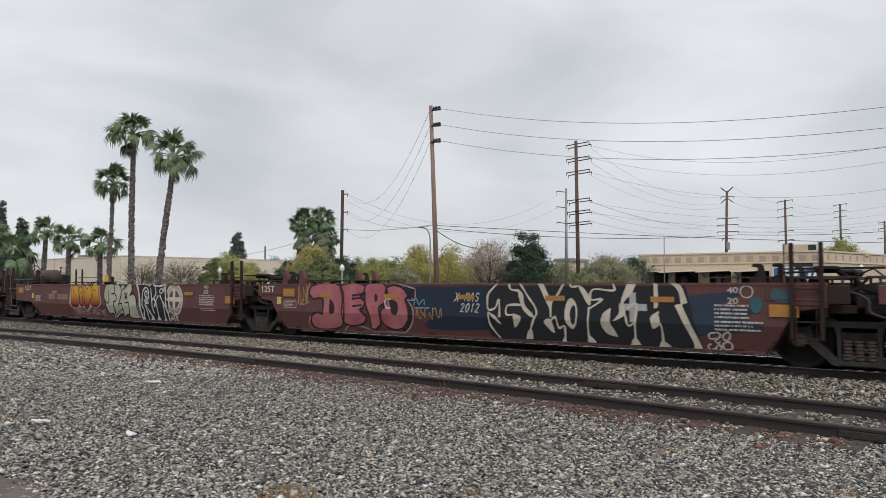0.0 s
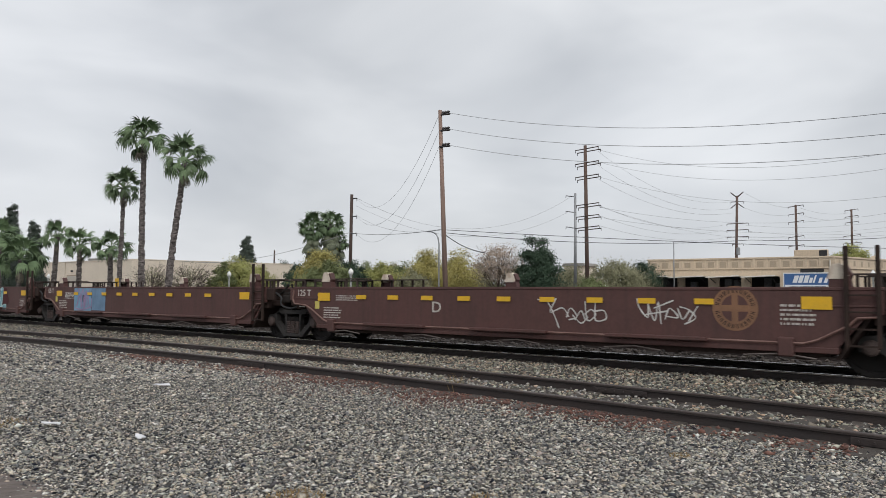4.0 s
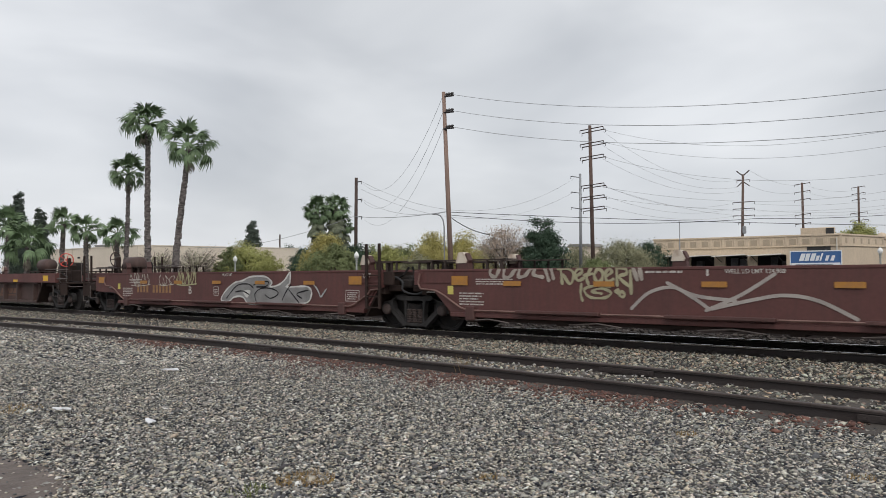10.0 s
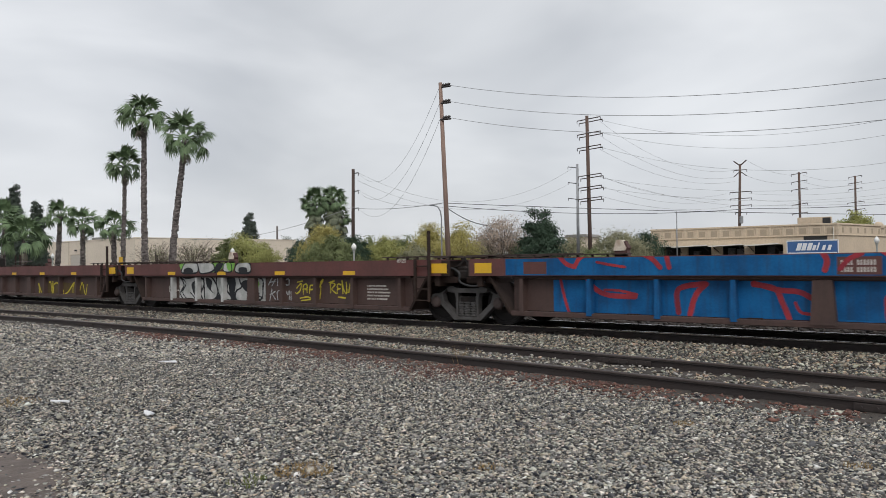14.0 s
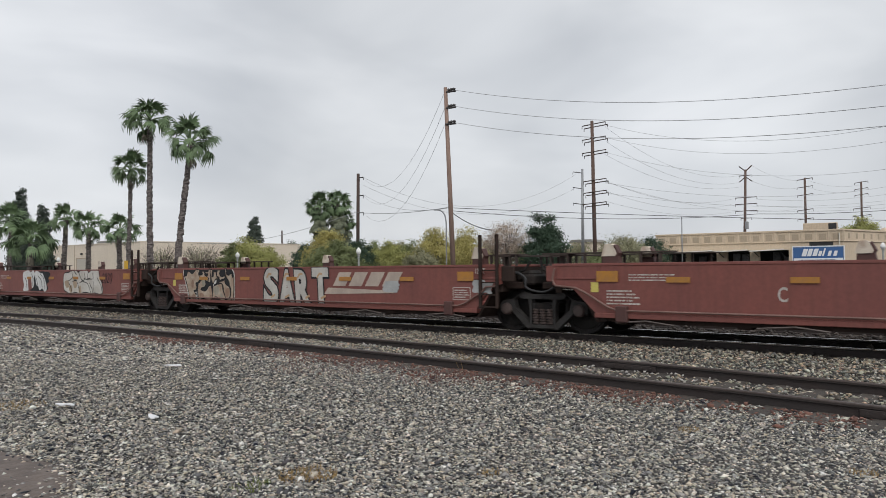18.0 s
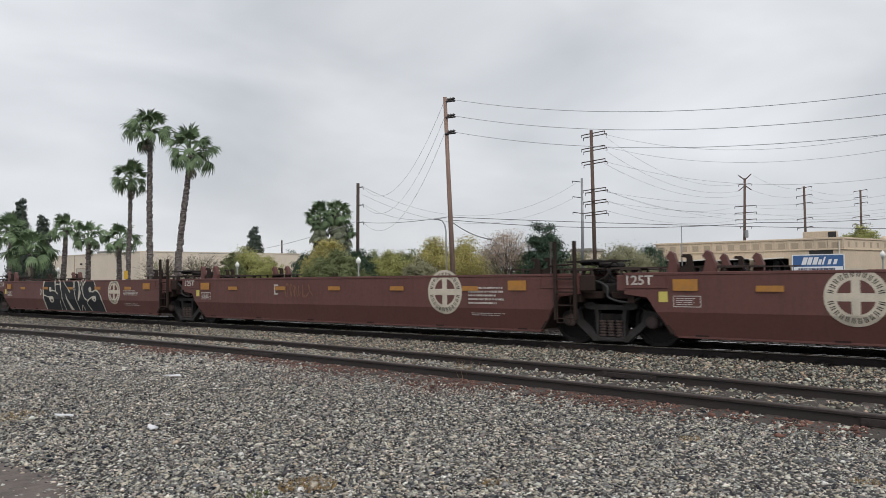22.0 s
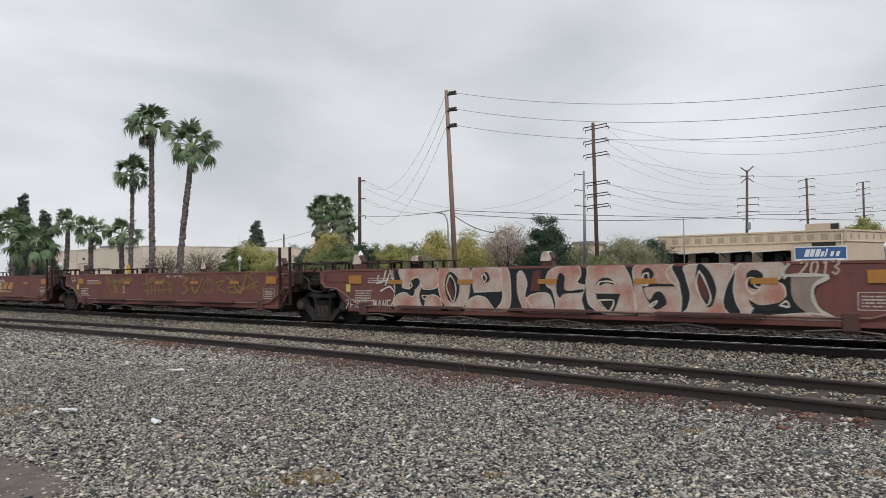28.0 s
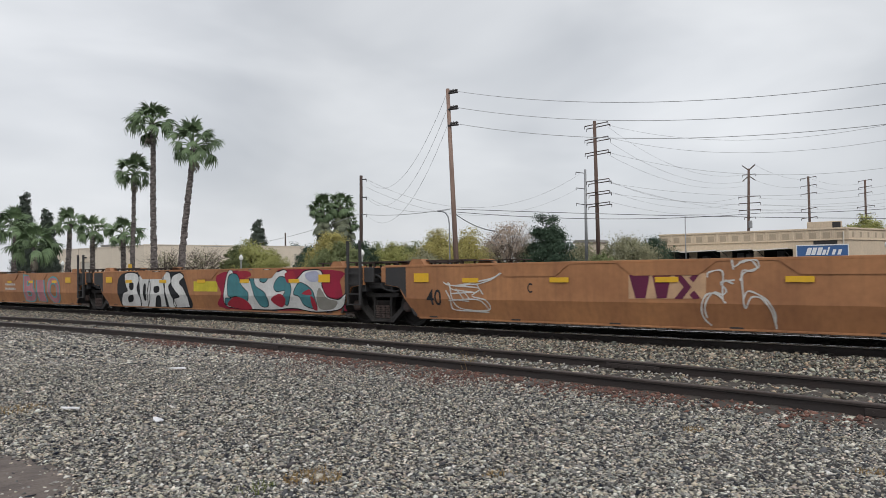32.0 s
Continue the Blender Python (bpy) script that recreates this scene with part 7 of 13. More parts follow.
def roundel(u, x, z, w, h, pale=None, field=None):
    """The railway's round emblem, drawn plain: a pale ring with short dark marks, and a cross in its middle."""
    pale, r = pale or CREAM, h / 2
    cx, cz = x + w / 2, z + h / 2
    field = field or PAINT["russet"]
    on_side(u, "emblem_disc", disc(0.001, r), pale, cx, cz, 1, "pale round emblem with a cross")
    on_side(u, "emblem_field", disc(0.001, r * 0.60), field, cx, cz, 2)
    on_side(u, "emblem_cross", Form().box(-r * 0.60, r * 0.60, 0, 0.002, -r * 0.14, r * 0.14).box(-r * 0.14, r * 0.14, 0, 0.002, r * 0.14, r * 0.60).box(-r * 0.14, r * 0.14, 0, 0.002, -r * 0.60, -r * 0.14), pale, cx, cz, 3)
    f = Form()
    for k in range(26):
        if k in (0, 13):
            continue
        a = k * math.tau / 26
        for q in (-1, 1):
            b = a + q * 0.045
            f.add([(r * p * math.cos(b + s), 0, r * p * math.sin(b + s)) for p, s in ((0.70, -0.020), (0.70, 0.020), (0.89, 0.020), (0.89, -0.020))], [(0, 1, 2, 3)])
    on_side(u, "emblem_band", f, INK, cx, cz, 2)


def slanted_logo(u, x, z, w, h, ink):
    """Four slanted blocks over a stroke: the railway's long emblem, drawn plain."""
    k = w / 4.6
    for i in range(4):
        f, a = Form(), k * (0.55 + i * 0.98)
        f.add([(a, 0, h * 0.38), (a + k * 0.78, 0, h * 0.38), (a + k * 0.78 + h * 0.42, 0, h), (a + h * 0.42, 0, h)], [(0, 1, 2, 3)])
        on_side(u, "emblem", f, ink, x, z, 1, "slanted block of the emblem")
    f = Form().add([(0, 0, 0), (w * 0.9, 0, h * 0.1), (w * 0.93, 0, h * 0.2), (h * 0.25, 0, h * 0.3)], [(0, 1, 2, 3)])
    on_side(u, "emblem", f, ink, x, z, 1, "long stroke under the emblem")


def points_of(text, sharp, shut):
    """Points (x, z) from 'x,z x,z ...', rounded into a curve; a star keeps a corner."""
    raw = []
    for q in text.split():
        p = tuple(float(c) for c in q.rstrip("*").split(","))
        raw += [p, p] if q.endswith("*") and not sharp else [p]
    if sharp:
        return raw
    n, fine = len(raw), []
    for i in range(n if shut else n - 1):
        p0, p1, p2, p3 = [raw[k % n] if shut else raw[max(min(k, n - 1), 0)] for k in (i - 1, i, i + 1, i + 2)]
        if p1 == p2:
            continue
        for k in range(5):
            q = k / 5
            fine.append(tuple(0.5 * (2 * p1[a] + (p2[a] - p0[a]) * q + (2 * p0[a] - 5 * p1[a] + 4 * p2[a] - p3[a]) * q * q + (3 * p1[a] - p0[a] - 3 * p2[a] + p3[a]) * q ** 3) for a in (0, 1)))
    return fine if shut else fine + [raw[-1]]


def ribbon(f, pts, w, lift, shut=False):
    """A flat sprayed line of width w with round ends, uneven like a hand-held can's."""
    n, v = len(pts), []
    for i, (x, z) in enumerate(pts):
        (ax, az), (bx, bz) = (pts[i - 1], pts[(i + 1) % n]) if shut else (pts[max(i - 1, 0)], pts[min(i + 1, n - 1)])
        d = math.hypot(bx - ax, bz - az) or 1
        h = w / 2 * (1 + 0.22 * math.sin(i * 0.9 + x * 5))
        nx, nz = -(bz - az) / d * h, (bx - ax) / d * h
        v += [(x + nx, -lift - i * 0.000004, z + nz), (x - nx, -lift - i * 0.000004, z - nz)]
    f.add(v, [(2 * i, 2 * i + 1, (2 * i + 3) % (2 * n), (2 * i + 2) % (2 * n)) for i in range(n if shut else n - 1)])
    if not shut:
        for i in (0, n - 1):
            x, z = pts[i]
            f.add([(x + w / 2 * math.cos(k * math.tau / 9), -lift - i * 0.000004 - 0.000003, z + w / 2 * math.sin(k * math.tau / 9)) for k in range(9)], [tuple(range(9))])
    return f


def spread(u, layer, ink, text, edge=None, w=0.03, sharp=False, label="sprayed field of a letter"):
    """A sprayed field inside an outline on the car's side, with an edge line over it."""
    pts = points_of(text, sharp, True)
    on_side(u, "graffiti_letter", Form().add([(x, 0, z) for x, z in pts], [tuple(range(len(pts)))]), ink, 0, 0, layer, label)
    if edge:
        on_side(u, "graffiti_outline", ribbon(Form(), pts, w, 0, True), edge, 0, 0, layer + 0.3, "sprayed edge line")


def trail(u, layer, ink, w, *texts):
    """Sprayed lines on the car's side."""
    f = Form()
    for k, text in enumerate(texts):
        ribbon(f, points_of(text, False, False), w, 0.0001 * (k % 5))
    ob = on_side(u, "graffiti_tag", f, ink, 0, 0, layer, "sprayed lines")
    if len(texts) > 1:
        tagged(ob, kind="stuff")


def hatched(u, x, z, rx, rz, k):
    """A pale sprayed bubble with dark hatching across it."""
    rng = random.Random(k)
    ring = [(x + rx * math.cos(a * math.tau / 18), z + rz * math.sin(a * math.tau / 18)) for a in range(18)]
    on_side(u, "graffiti_letter", Form().add([(p, 0, q) for p, q in ring], [tuple(range(18))]), HATCH_GROUND, 0, 0, 2 + 0.1 * (k % 3), "pale sprayed bubble")
    on_side(u, "graffiti_outline", ribbon(Form(), ring, 0.022, 0, True), CHALK, 0, 0, 3 + 0.1 * (k % 3))
    f, n = Form(), max(int(rz / 0.045), 2)
    for i in range(n):
        h = z + rz * (0.8 - 1.6 * i / max(n - 1, 1))
        c = rx * math.sqrt(max(1 - ((h - z) / rz) ** 2, 0.05)) * 0.9
        ribbon(f, [(x - c + 2 * c * q / 4, h + rng.uniform(-0.015, 0.015)) for q in range(5)], 0.016, 0.0001 * i)
    tagged(on_side(u, "graffiti_tag", f, HATCH_DARK, 0, 0, 3.5 + 0.1 * (k % 3), "dark hatching"), kind="stuff")


def fade(name, high, low, z0, z1):
    """Spray paint that runs from one colour at z1 down to another at z0."""
    m = mat(name, high, 0.66, fine=0.12, spec=0.2)
    n, l = m.node_tree.nodes, m.node_tree.links
    old = n["Principled BSDF"].inputs["Base Color"].links[0].from_socket
    co, sep, ramp, mul = n.new("ShaderNodeTexCoord"), n.new("ShaderNodeSeparateXYZ"), n.new("ShaderNodeMapRange"), n.new("ShaderNodeMix")
    mul.data_type = "RGBA"
    l.new(co.outputs["Object"], sep.inputs[0])
    l.new(sep.outputs["Z"], ramp.inputs["Value"])
    ramp.interpolation_type = "SMOOTHSTEP"
    ramp.inputs["From Min"].default_value, ramp.inputs["From Max"].default_value = z0, z1
    l.new(ramp.outputs["Result"], mul.inputs["Factor"])
    mul.inputs["A"].default_value = (*low, 1)
    l.new(old, mul.inputs["B"])
    l.new(mul.outputs["Result"], n["Principled BSDF"].inputs["Base Color"])
    return m


# ---- the train put together ----
LENGTH = {"H": 15.081, "S": 14.732, "R": 14.883, "Y": 15.305}
# cars from the head of the train: kind, paint, marker style, number of wells
CARS = [("H", "maroon", 0, 3), ("S", "umber", 1, 5), ("S", "oxide", 0, 5), ("R", "soot", 0, 5), ("S", "brick", 2, 5), ("H", "russet", 0, 5), ("S", "rosewood", 0, 5), ("Y", "amber", 0, 5)]
CAR_WORDS = {"maroon": "maroon steel", "umber": "dark umber-brown steel", "oxide": "oxide-brown steel", "soot": "soot-brown ribbed steel", "brick": "brick-red steel", "russet": "russet-brown steel", "rosewood": "rosewood-brown steel", "amber": "amber-yellow steel"}
UNITS = []
OFFSET = [-7.61, 7.34, 22.17, 41.19, 56.08, 70.94, 85.85, 100.67, 119.41, 134.38, 149.30, 164.13, 179.01, 197.87, 212.82, 227.74, 242.65, 257.58, 276.50, 291.43, 306.43, 321.33, 336.18, 355.37, 370.41, 385.33, 400.16, 415.14, 434.19, 449.08, 464.05, 479.01, 493.91, 513.09, 528.24, 543.30, 558.29, 573.24]  # how far each well's middle lies behind the head of the train
for car, (kind, paint, bright, count) in enumerate(CARS):
    L = LENGTH[kind]
    made = {}
    for k in range(count):
        lead, tail = (k == 0 and car > 0), (k == count - 1 and car < len(CARS) - 1)
        role = (lead, tail)
        if role in made:
            u = copy_thing(made[role], Matrix.Identity(4))
            WHEELS += [(u, [w for c in u.children if c.name.startswith("bogie") and abs(c.matrix_basis.translation.x - x) < 0.01 for w in c.children if w.name.startswith("wheelset")], x, r) for p, ws, x, r in WHEELS if p == made[role]]
        else:
            u = made[role] = well_unit(kind, paint, L / 2, lead, tail, bright, car * 10 + k)
            bogie(u, -L / 2, 0.483 if not tail else 0.42, 0.885 if not tail else 0.87, kind == "R" and not tail)
            if lead:
                bogie(u, L / 2, 0.42, 0.87)
        u["offset"] = OFFSET[len(UNITS)]
        tagged(u, CAR_WORDS[paint] + " container well car, empty, sprayed with graffiti", "railway car", "container well cars of the train")
        UNITS.append(u)
for i, u in enumerate(UNITS):
    u.matrix_basis = pose(train_at(0) - u["offset"], TRACK_Y, TRACK_Z)

CHORD = [(u, SIDE) for u in UNITS]  # the outer face of the box chords, proud of the recessed sides

for c in list(UNITS[2].children):
    if c.name.startswith("reflector") and -1.6 < c.matrix_basis.translation.x < 3.2:
        bpy.data.objects.remove(c)  # painted over
SKY, TEAL, BLUE, NAVY = spray(0.20, 0.36, 0.50), spray(0.10, 0.36, 0.40), spray(0.007, 0.115, 0.31), spray(0.022, 0.032, 0.058)
SILVER, LEMON, OLIVE, CRIMSON, TAN = spray(0.42, 0.43, 0.43), spray(0.60, 0.50, 0.05), spray(0.24, 0.155, 0.065), spray(0.33, 0.035, 0.06), spray(0.50, 0.34, 0.20)
OCHRE, COAL = spray(0.45, 0.27, 0.12), spray(0.022, 0.024, 0.028)
GHOST = spray(0.25, 0.135, 0.08)

# first car: maroon, two wells
patch(UNITS[1], -1.66, 0.32, 6.70, 1.11, NAVY, 11, 0.10)
patch(UNITS[1], 2.37, 0.52, 3.52, 0.81, spray(0.035, 0.05, 0.08), 12, 0.2)
scribble(UNITS[1], -1.49, 0.61, 0.77, 0.27, OCHRE, 3, 4, 0.02)
tag(UNITS[1], -0.35, 1.02, 0.68, 0.21, "X-MAS", CHALK)
tag(UNITS[1], -0.20, 0.79, 0.53, 0.21, "2012", CHALK)
roundel(UNITS[1], 3.40, 0.52, 0.78, 0.91, SILVER, COAL)
words(UNITS[1], 5.50, 1.24, 0.18, 0.11, "40")
words(UNITS[1], 5.50, 1.06, 0.18, 0.11, "20")
on_side(UNITS[1], "emblem_disc", disc(0.09, 0.11), decal_white, 5.82, 1.27, 1)
lines(UNITS[1], 5.28, 0.80, 0.61, 0.27, 4, 5)
lines(UNITS[1], 5.28, 0.59, 0.83, 0.20, 3, 6)
scribble(UNITS[1], -5.51, 0.87, 0.44, 0.51, OCHRE, 9, 3, 0.02)
number(UNITS[2], -4.95, 0.86, 1.56, 0.20)
tag(UNITS[2], -2.95, 0.33, 2.28, 0.22, "EMPRESS REGIME", spray(0.60, 0.42, 0.42), 0.012, 0.15)
roundel(UNITS[2], 3.18, 0.46, 0.74, 0.97, None, PAINT["maroon"])
words(UNITS[2], 5.10, 1.28, 0.24, 0.11, "40")
words(UNITS[2], 5.10, 1.13, 0.24, 0.11, "20")
lines(UNITS[2], 4.89, 0.78, 0.86, 0.32, 6, 7)
lines(UNITS[2], 4.93, 0.62, 0.82, 0.09, 2, 8)

# second car: umber, yellow markers
number(UNITS[3], 2.65, 0.90, 2.29, 0.21, spray(0.135, 0.075, 0.055))
words(UNITS[3], 1.72, 0.89, 0.18, 0.20, "A")
frame_box(UNITS[3], 0.76, 0.87, 0.24, 0.24)
lines(UNITS[3], -0.58, 1.00, 1.24, 0.10, 1, 3)
lines(UNITS[3], -0.06, 1.33, 0.88, 0.08, 1, 4)
roundel(UNITS[3], -4.02, 0.58, 0.87, 0.87, GHOST, PAINT["umber"])
lines(UNITS[3], 3.48, 0.62, 0.69, 0.09, 2, 5)
lines(UNITS[3], 4.30, 0.59, 1.63, 0.14, 2, 6)
sheet(UNITS[3], 6.24, 1.08, 0.88, 0.13, reflector_ochre, 1)
words(UNITS[3], 6.20, 0.80, 0.28, 0.08, "L 261-6")
words(UNITS[4], -2.40, 0.87, 0.15, 0.23, "E")
roundel(UNITS[4], 3.81, 0.59, 0.89, 0.85, GHOST, PAINT["umber"])
lines(UNITS[4], 4.99, 0.67, 0.82, 0.43, 7, 9)
lines(UNITS[4], -0.22, 1.33, 0.86, 0.07, 1, 10)
words(UNITS[5], -2.04, 0.87, 0.26, 0.24, "D")
roundel(UNITS[5], 4.29, 0.70, 0.73, 0.76, GHOST, PAINT["umber"])
lines(UNITS[5], 5.38, 0.81, 0.58, 0.37, 5, 11)
tag(UNITS[6], -5.21, 0.98, 0.75, 0.24, "AGER", CHALK, 0.0, 0.1)
sheet(UNITS[6], -4.46, 0.53, 1.32, 0.91, SKY, 0)
sheet(UNITS[6], -3.11, 0.60, 0.99, 0.81, spray(0.16, 0.26, 0.38), 0)
scribble(UNITS[6], -4.33, 0.60, 1.17, 0.77, spray(0.33, 0.25, 0.40), 33, 5, 0.05)
patch(UNITS[6], -3.81, 0.85, 0.17, 0.29, COAL, 34, 0.1, 1)
words(UNITS[7], -1.39, 0.86, 0.14, 0.22, "B")
frame_box(UNITS[7], -0.63, 0.84, 0.25, 0.27)
words(UNITS[7], -0.15, 0.95, 1.18, 0.08, "LD LMT 124,400 PER UNIT")
lines(UNITS[7], -0.35, 1.32, 0.90, 0.06, 1, 12)

# third car: oxide brown
number(UNITS[8], -4.13, 0.82, 2.18, 0.23, spray(0.38, 0.28, 0.15))
words(UNITS[8], -1.29, 0.79, 0.18, 0.24, "A")
piece(UNITS[8], -2.94, 1.09, 1.46, 0.39, "RODEO", PAINT["oxide"], spray(0.30, 0.20, 0.15), None, 0.05, 0.05, bubble=0.42)
scribble(UNITS[8], -5.05, 1.26, 1.53, 0.22, spray(0.3, 0.26, 0.23), 37, 5, 0.022)
words(UNITS[8], 0.45, 1.32, 0.99, 0.09, "WELL LD LMT 125,600")
slanted_logo(UNITS[8], 0.51, 0.73, 2.79, 0.48, spray(0.40, 0.22, 0.11))
frame_box(UNITS[8], 0.05, 0.76, 0.25, 0.27)
words(UNITS[8], 6.01, 0.79, 0.29, 0.09, "L 261-6")
lines(UNITS[8], 4.21, 0.59, 0.82, 0.10, 2, 13)
patch(UNITS[9], -3.77, 1.19, 0.45, 0.13, LEMON, 54, 0.1, 4)
words(UNITS[9], 0.17, 1.29, 0.98, 0.09, "WELL LD LMT 124,700")
words(UNITS[10], -2.52, 0.77, 0.16, 0.25, "D")
scribble(UNITS[10], -2.34, 0.75, 0.37, 0.29, CHALK, 56, 2, 0.025)
piece(UNITS[10], -4.26, 0.63, 1.24, 0.79, "R", PAINT["oxide"], COAL, None, 0.10, 0.04, label="dark outlined letter")
on_side(UNITS[10], "graffiti_tag", strokes([[(0.1, 0.75), (-0.02, 0.5), (0.08, 0.2)], [(0.16, 0.6), (0.2, 0.35), (0.3, 0.32), (0.33, 0.5), (0.4, 0.33), (0.5, 0.38), (0.52, 0.6)], [(0.55, 0.75), (0.68, 0.5), (0.56, 0.18)]], 0.022), spray(0.32, 0.25, 0.22), -1.66, 0.65, 2, "chalky curl")
slanted_logo(UNITS[10], 0.46, 0.70, 2.81, 0.47, OCHRE)
words(UNITS[10], 0.35, 1.29, 1.00, 0.08, "WELL LD LMT 124,700")
sheet(UNITS[10], 0.02, 1.24, 0.05, 0.16, decal_white, 1)
on_side(UNITS[11], "graffiti_tag", strokes([[(0, 0.02), (0.35, 0.32), (0.8, 0.42), (1.15, 0.25), (1.45, 0.05)], [(0.7, 0.5), (1.2, 0.28), (1.9, 0.2)], [(1.4, 0.02), (2.0, 0.3), (2.55, 0.65)], [(1.5, 0.05), (2.2, 0.22), (2.7, 0.3), (3.2, 0.22), (3.75, -0.06)]], 0.06), spray(0.40, 0.36, 0.33), -1.58, 0.65, 2, "winged white sprayed swoosh")
words(UNITS[11], 0.15, 1.30, 0.99, 0.09, "WELL LD LMT 124,900")
sheet(UNITS[11], -0.17, 1.27, 0.04, 0.16, decal_white, 1)
lines(UNITS[11], -1.30, 1.31, 0.88, 0.08, 1, 18)
number(UNITS[12], -4.71, 0.78, 2.20, 0.25, spray(0.32, 0.18, 0.09))
words(UNITS[12], -1.54, 0.76, 0.16, 0.24, "B")
frame_box(UNITS[12], -0.18, 0.74, 0.24, 0.25)
scribble(UNITS[12], -2.20, 1.02, 1.10, 0.43, spray(0.46, 0.44, 0.26), 60, 6, 0.035)
scribble(UNITS[12], -5.07, 0.98, 1.24, 0.46, BONE, 61, 5, 0.02)
scribble(UNITS[12], -3.31, 1.01, 0.91, 0.38, BONE, 62, 3, 0.02)
words(UNITS[12], 0.24, 1.31, 0.50, 0.08, "WELL LD LMT")

# fourth car: ribbed, with a box chord
WORN_BLUE = mat("worn_blue_spray", (0.008, 0.125, 0.33), 0.66, col2=(0.006, 0.07, 0.20), scale=1.9, mix=0.9, fine=0.15, streak=0.45, grime=(0.03, 0.026, 0.026), spec=0.2)
sheet(CHORD[13], -4.39, 1.11, 3.99, 0.40, PAINT["chord"], 0)
tag(CHORD[13], -4.39, 1.18, 4.01, 0.31, "USKO RSHK", WORN_BLUE, 0.08, 0.15)
for c in UNITS[13].children:
    if c.name.startswith("rib") and abs(c.matrix_basis.translation.x + 0.1) < 0.45 and c.data.vertices[0].co.y < 0:
        c.data = c.data.copy()
        c.data.materials[0] = WORN_BLUE
patch(UNITS[13], -0.17, 0.31, 0.29, 0.88, BLUE, 72, 0.1)
words(UNITS[13], -5.04, 0.46, 0.63, 0.26, "125-T")
number(UNITS[13], -3.59, 0.49, 1.99, 0.22, spray(0.15, 0.085, 0.06))
words(UNITS[13], -1.24, 0.53, 0.16, 0.21, "A")
frame_box(UNITS[13], -0.78, 0.48, 0.25, 0.27)
slanted_logo(UNITS[13], 1.73, 0.49, 2.06, 0.35, spray(0.16, 0.088, 0.062))
frame_box(UNITS[13], 0.86, 0.49, 0.43, 0.31)
lines(UNITS[13], 0.25, 0.64, 0.50, 0.23, 3, 21)
scribble(UNITS[13], -3.92, 0.81, 0.50, 0.12, CHALK, 73, 4, 0.015)
words(CHORD[13], -0.49, 1.23, 0.40, 0.08, "WELL LD LMT")
sheet(CHORD[13], -0.00, 1.20, 0.06, 0.28, decal_white, 1)
words(CHORD[13], 0.15, 1.23, 0.36, 0.08, "122600")
words(CHORD[13], -5.61, 1.40, 0.31, 0.10, "40/20")
words(UNITS[14], -5.06, 0.49, 0.68, 0.27, "125-T")
scribble(UNITS[14], -2.67, 0.40, 1.31, 0.60, BLUE, 74, 4, 0.10)
scribble(UNITS[14], -1.32, 0.39, 1.29, 0.39, BLUE, 75, 4, 0.09)
scribble(CHORD[14], -2.58, 1.20, 0.72, 0.31, BLUE, 76, 2, 0.09)
words(UNITS[14], -1.26, 0.49, 0.12, 0.23, "E")
tag(UNITS[14], 0.19, 0.59, 1.19, 0.38, "BRAIN", CHALK, 0.015, 0.3)
scribble(UNITS[14], 2.28, 0.51, 0.53, 0.43, CHALK, 77, 4, 0.045)
lines(UNITS[14], -1.14, 0.81, 0.79, 0.10, 2, 22)
words(CHORD[14], -0.86, 1.24, 0.72, 0.09, "WELL LD LMT")
sheet(CHORD[14], -0.04, 1.20, 0.06, 0.30, decal_white, 1)
words(CHORD[14], 0.11, 1.24, 0.36, 0.09, "122600")
words(CHORD[14], -5.67, 1.41, 0.32, 0.10, "40/20")
sheet(CHORD[14], -5.80, 1.21, 0.05, 0.33, decal_white, 1)
lines(CHORD[14], -5.29, 1.22, 0.72, 0.15, 3, 23)
RED_ARC = mat("worn_red_spray", (0.40, 0.045, 0.055), 0.68, col2=(0.20, 0.03, 0.05), scale=2.2, mix=0.9, fine=0.15, streak=0.3, spec=0.2)
BLUE_FROM, BLUE_TO, CHORD_TO = -5.06, 1.95, 4.74
for c in UNITS[15].children:
    if c.name.startswith("rib") and BLUE_FROM < c.matrix_basis.translation.x < BLUE_TO - 1.9 and abs(c.matrix_basis.translation.x + 0.1) > 0.45 and c.data.vertices[0].co.y < 0:
        c.data = c.data.copy()
        c.data.materials[0] = WORN_BLUE
sheet(UNITS[15], BLUE_FROM, 0.36, BLUE_TO - BLUE_FROM - 1.0, 0.65, WORN_BLUE, 0)
patch(UNITS[15], BLUE_TO - 2.4, 0.36, 2.4, 0.65, WORN_BLUE, 81, 0.06, 0.3)
part("graffiti_ground", Form().box(-6.10, CHORD_TO - 2.6, 0, 0.002, 0.005, 0.345), WORN_BLUE, UNITS[15], "sprayed block of colour", pose(0, -SIDE - 0.006, 1.10))
patch(CHORD[15], CHORD_TO - 3.6, 1.115, 2.4, 0.32, WORN_BLUE, 86, 0.08, 0.4)
scribble(CHORD[15], CHORD_TO - 2.0, 1.13, 2.0, 0.26, WORN_BLUE, 87, 5, 0.13, 0.5)
sheet(CHORD[15], 0.20, 1.12, 0.62, 0.28, PAINT["oxide"], 1)
sheet(CHORD[15], -5.65, 1.13, 0.55, 0.25, PAINT["oxide"], 1)
number(CHORD[15], 0.20 + 0.05, 1.27, 0.5, 0.08, decal_white)
number(CHORD[15], 0.20 + 0.05, 1.16, 0.5, 0.08, decal_white)
slanted_logo(UNITS[15], 1.65, 0.47, 1.95, 0.44, spray(0.30, 0.20, 0.14))
scribble(UNITS[15], 2.63, 0.51, 1.11, 0.55, WORN_BLUE, 88, 4, 0.12, 3)
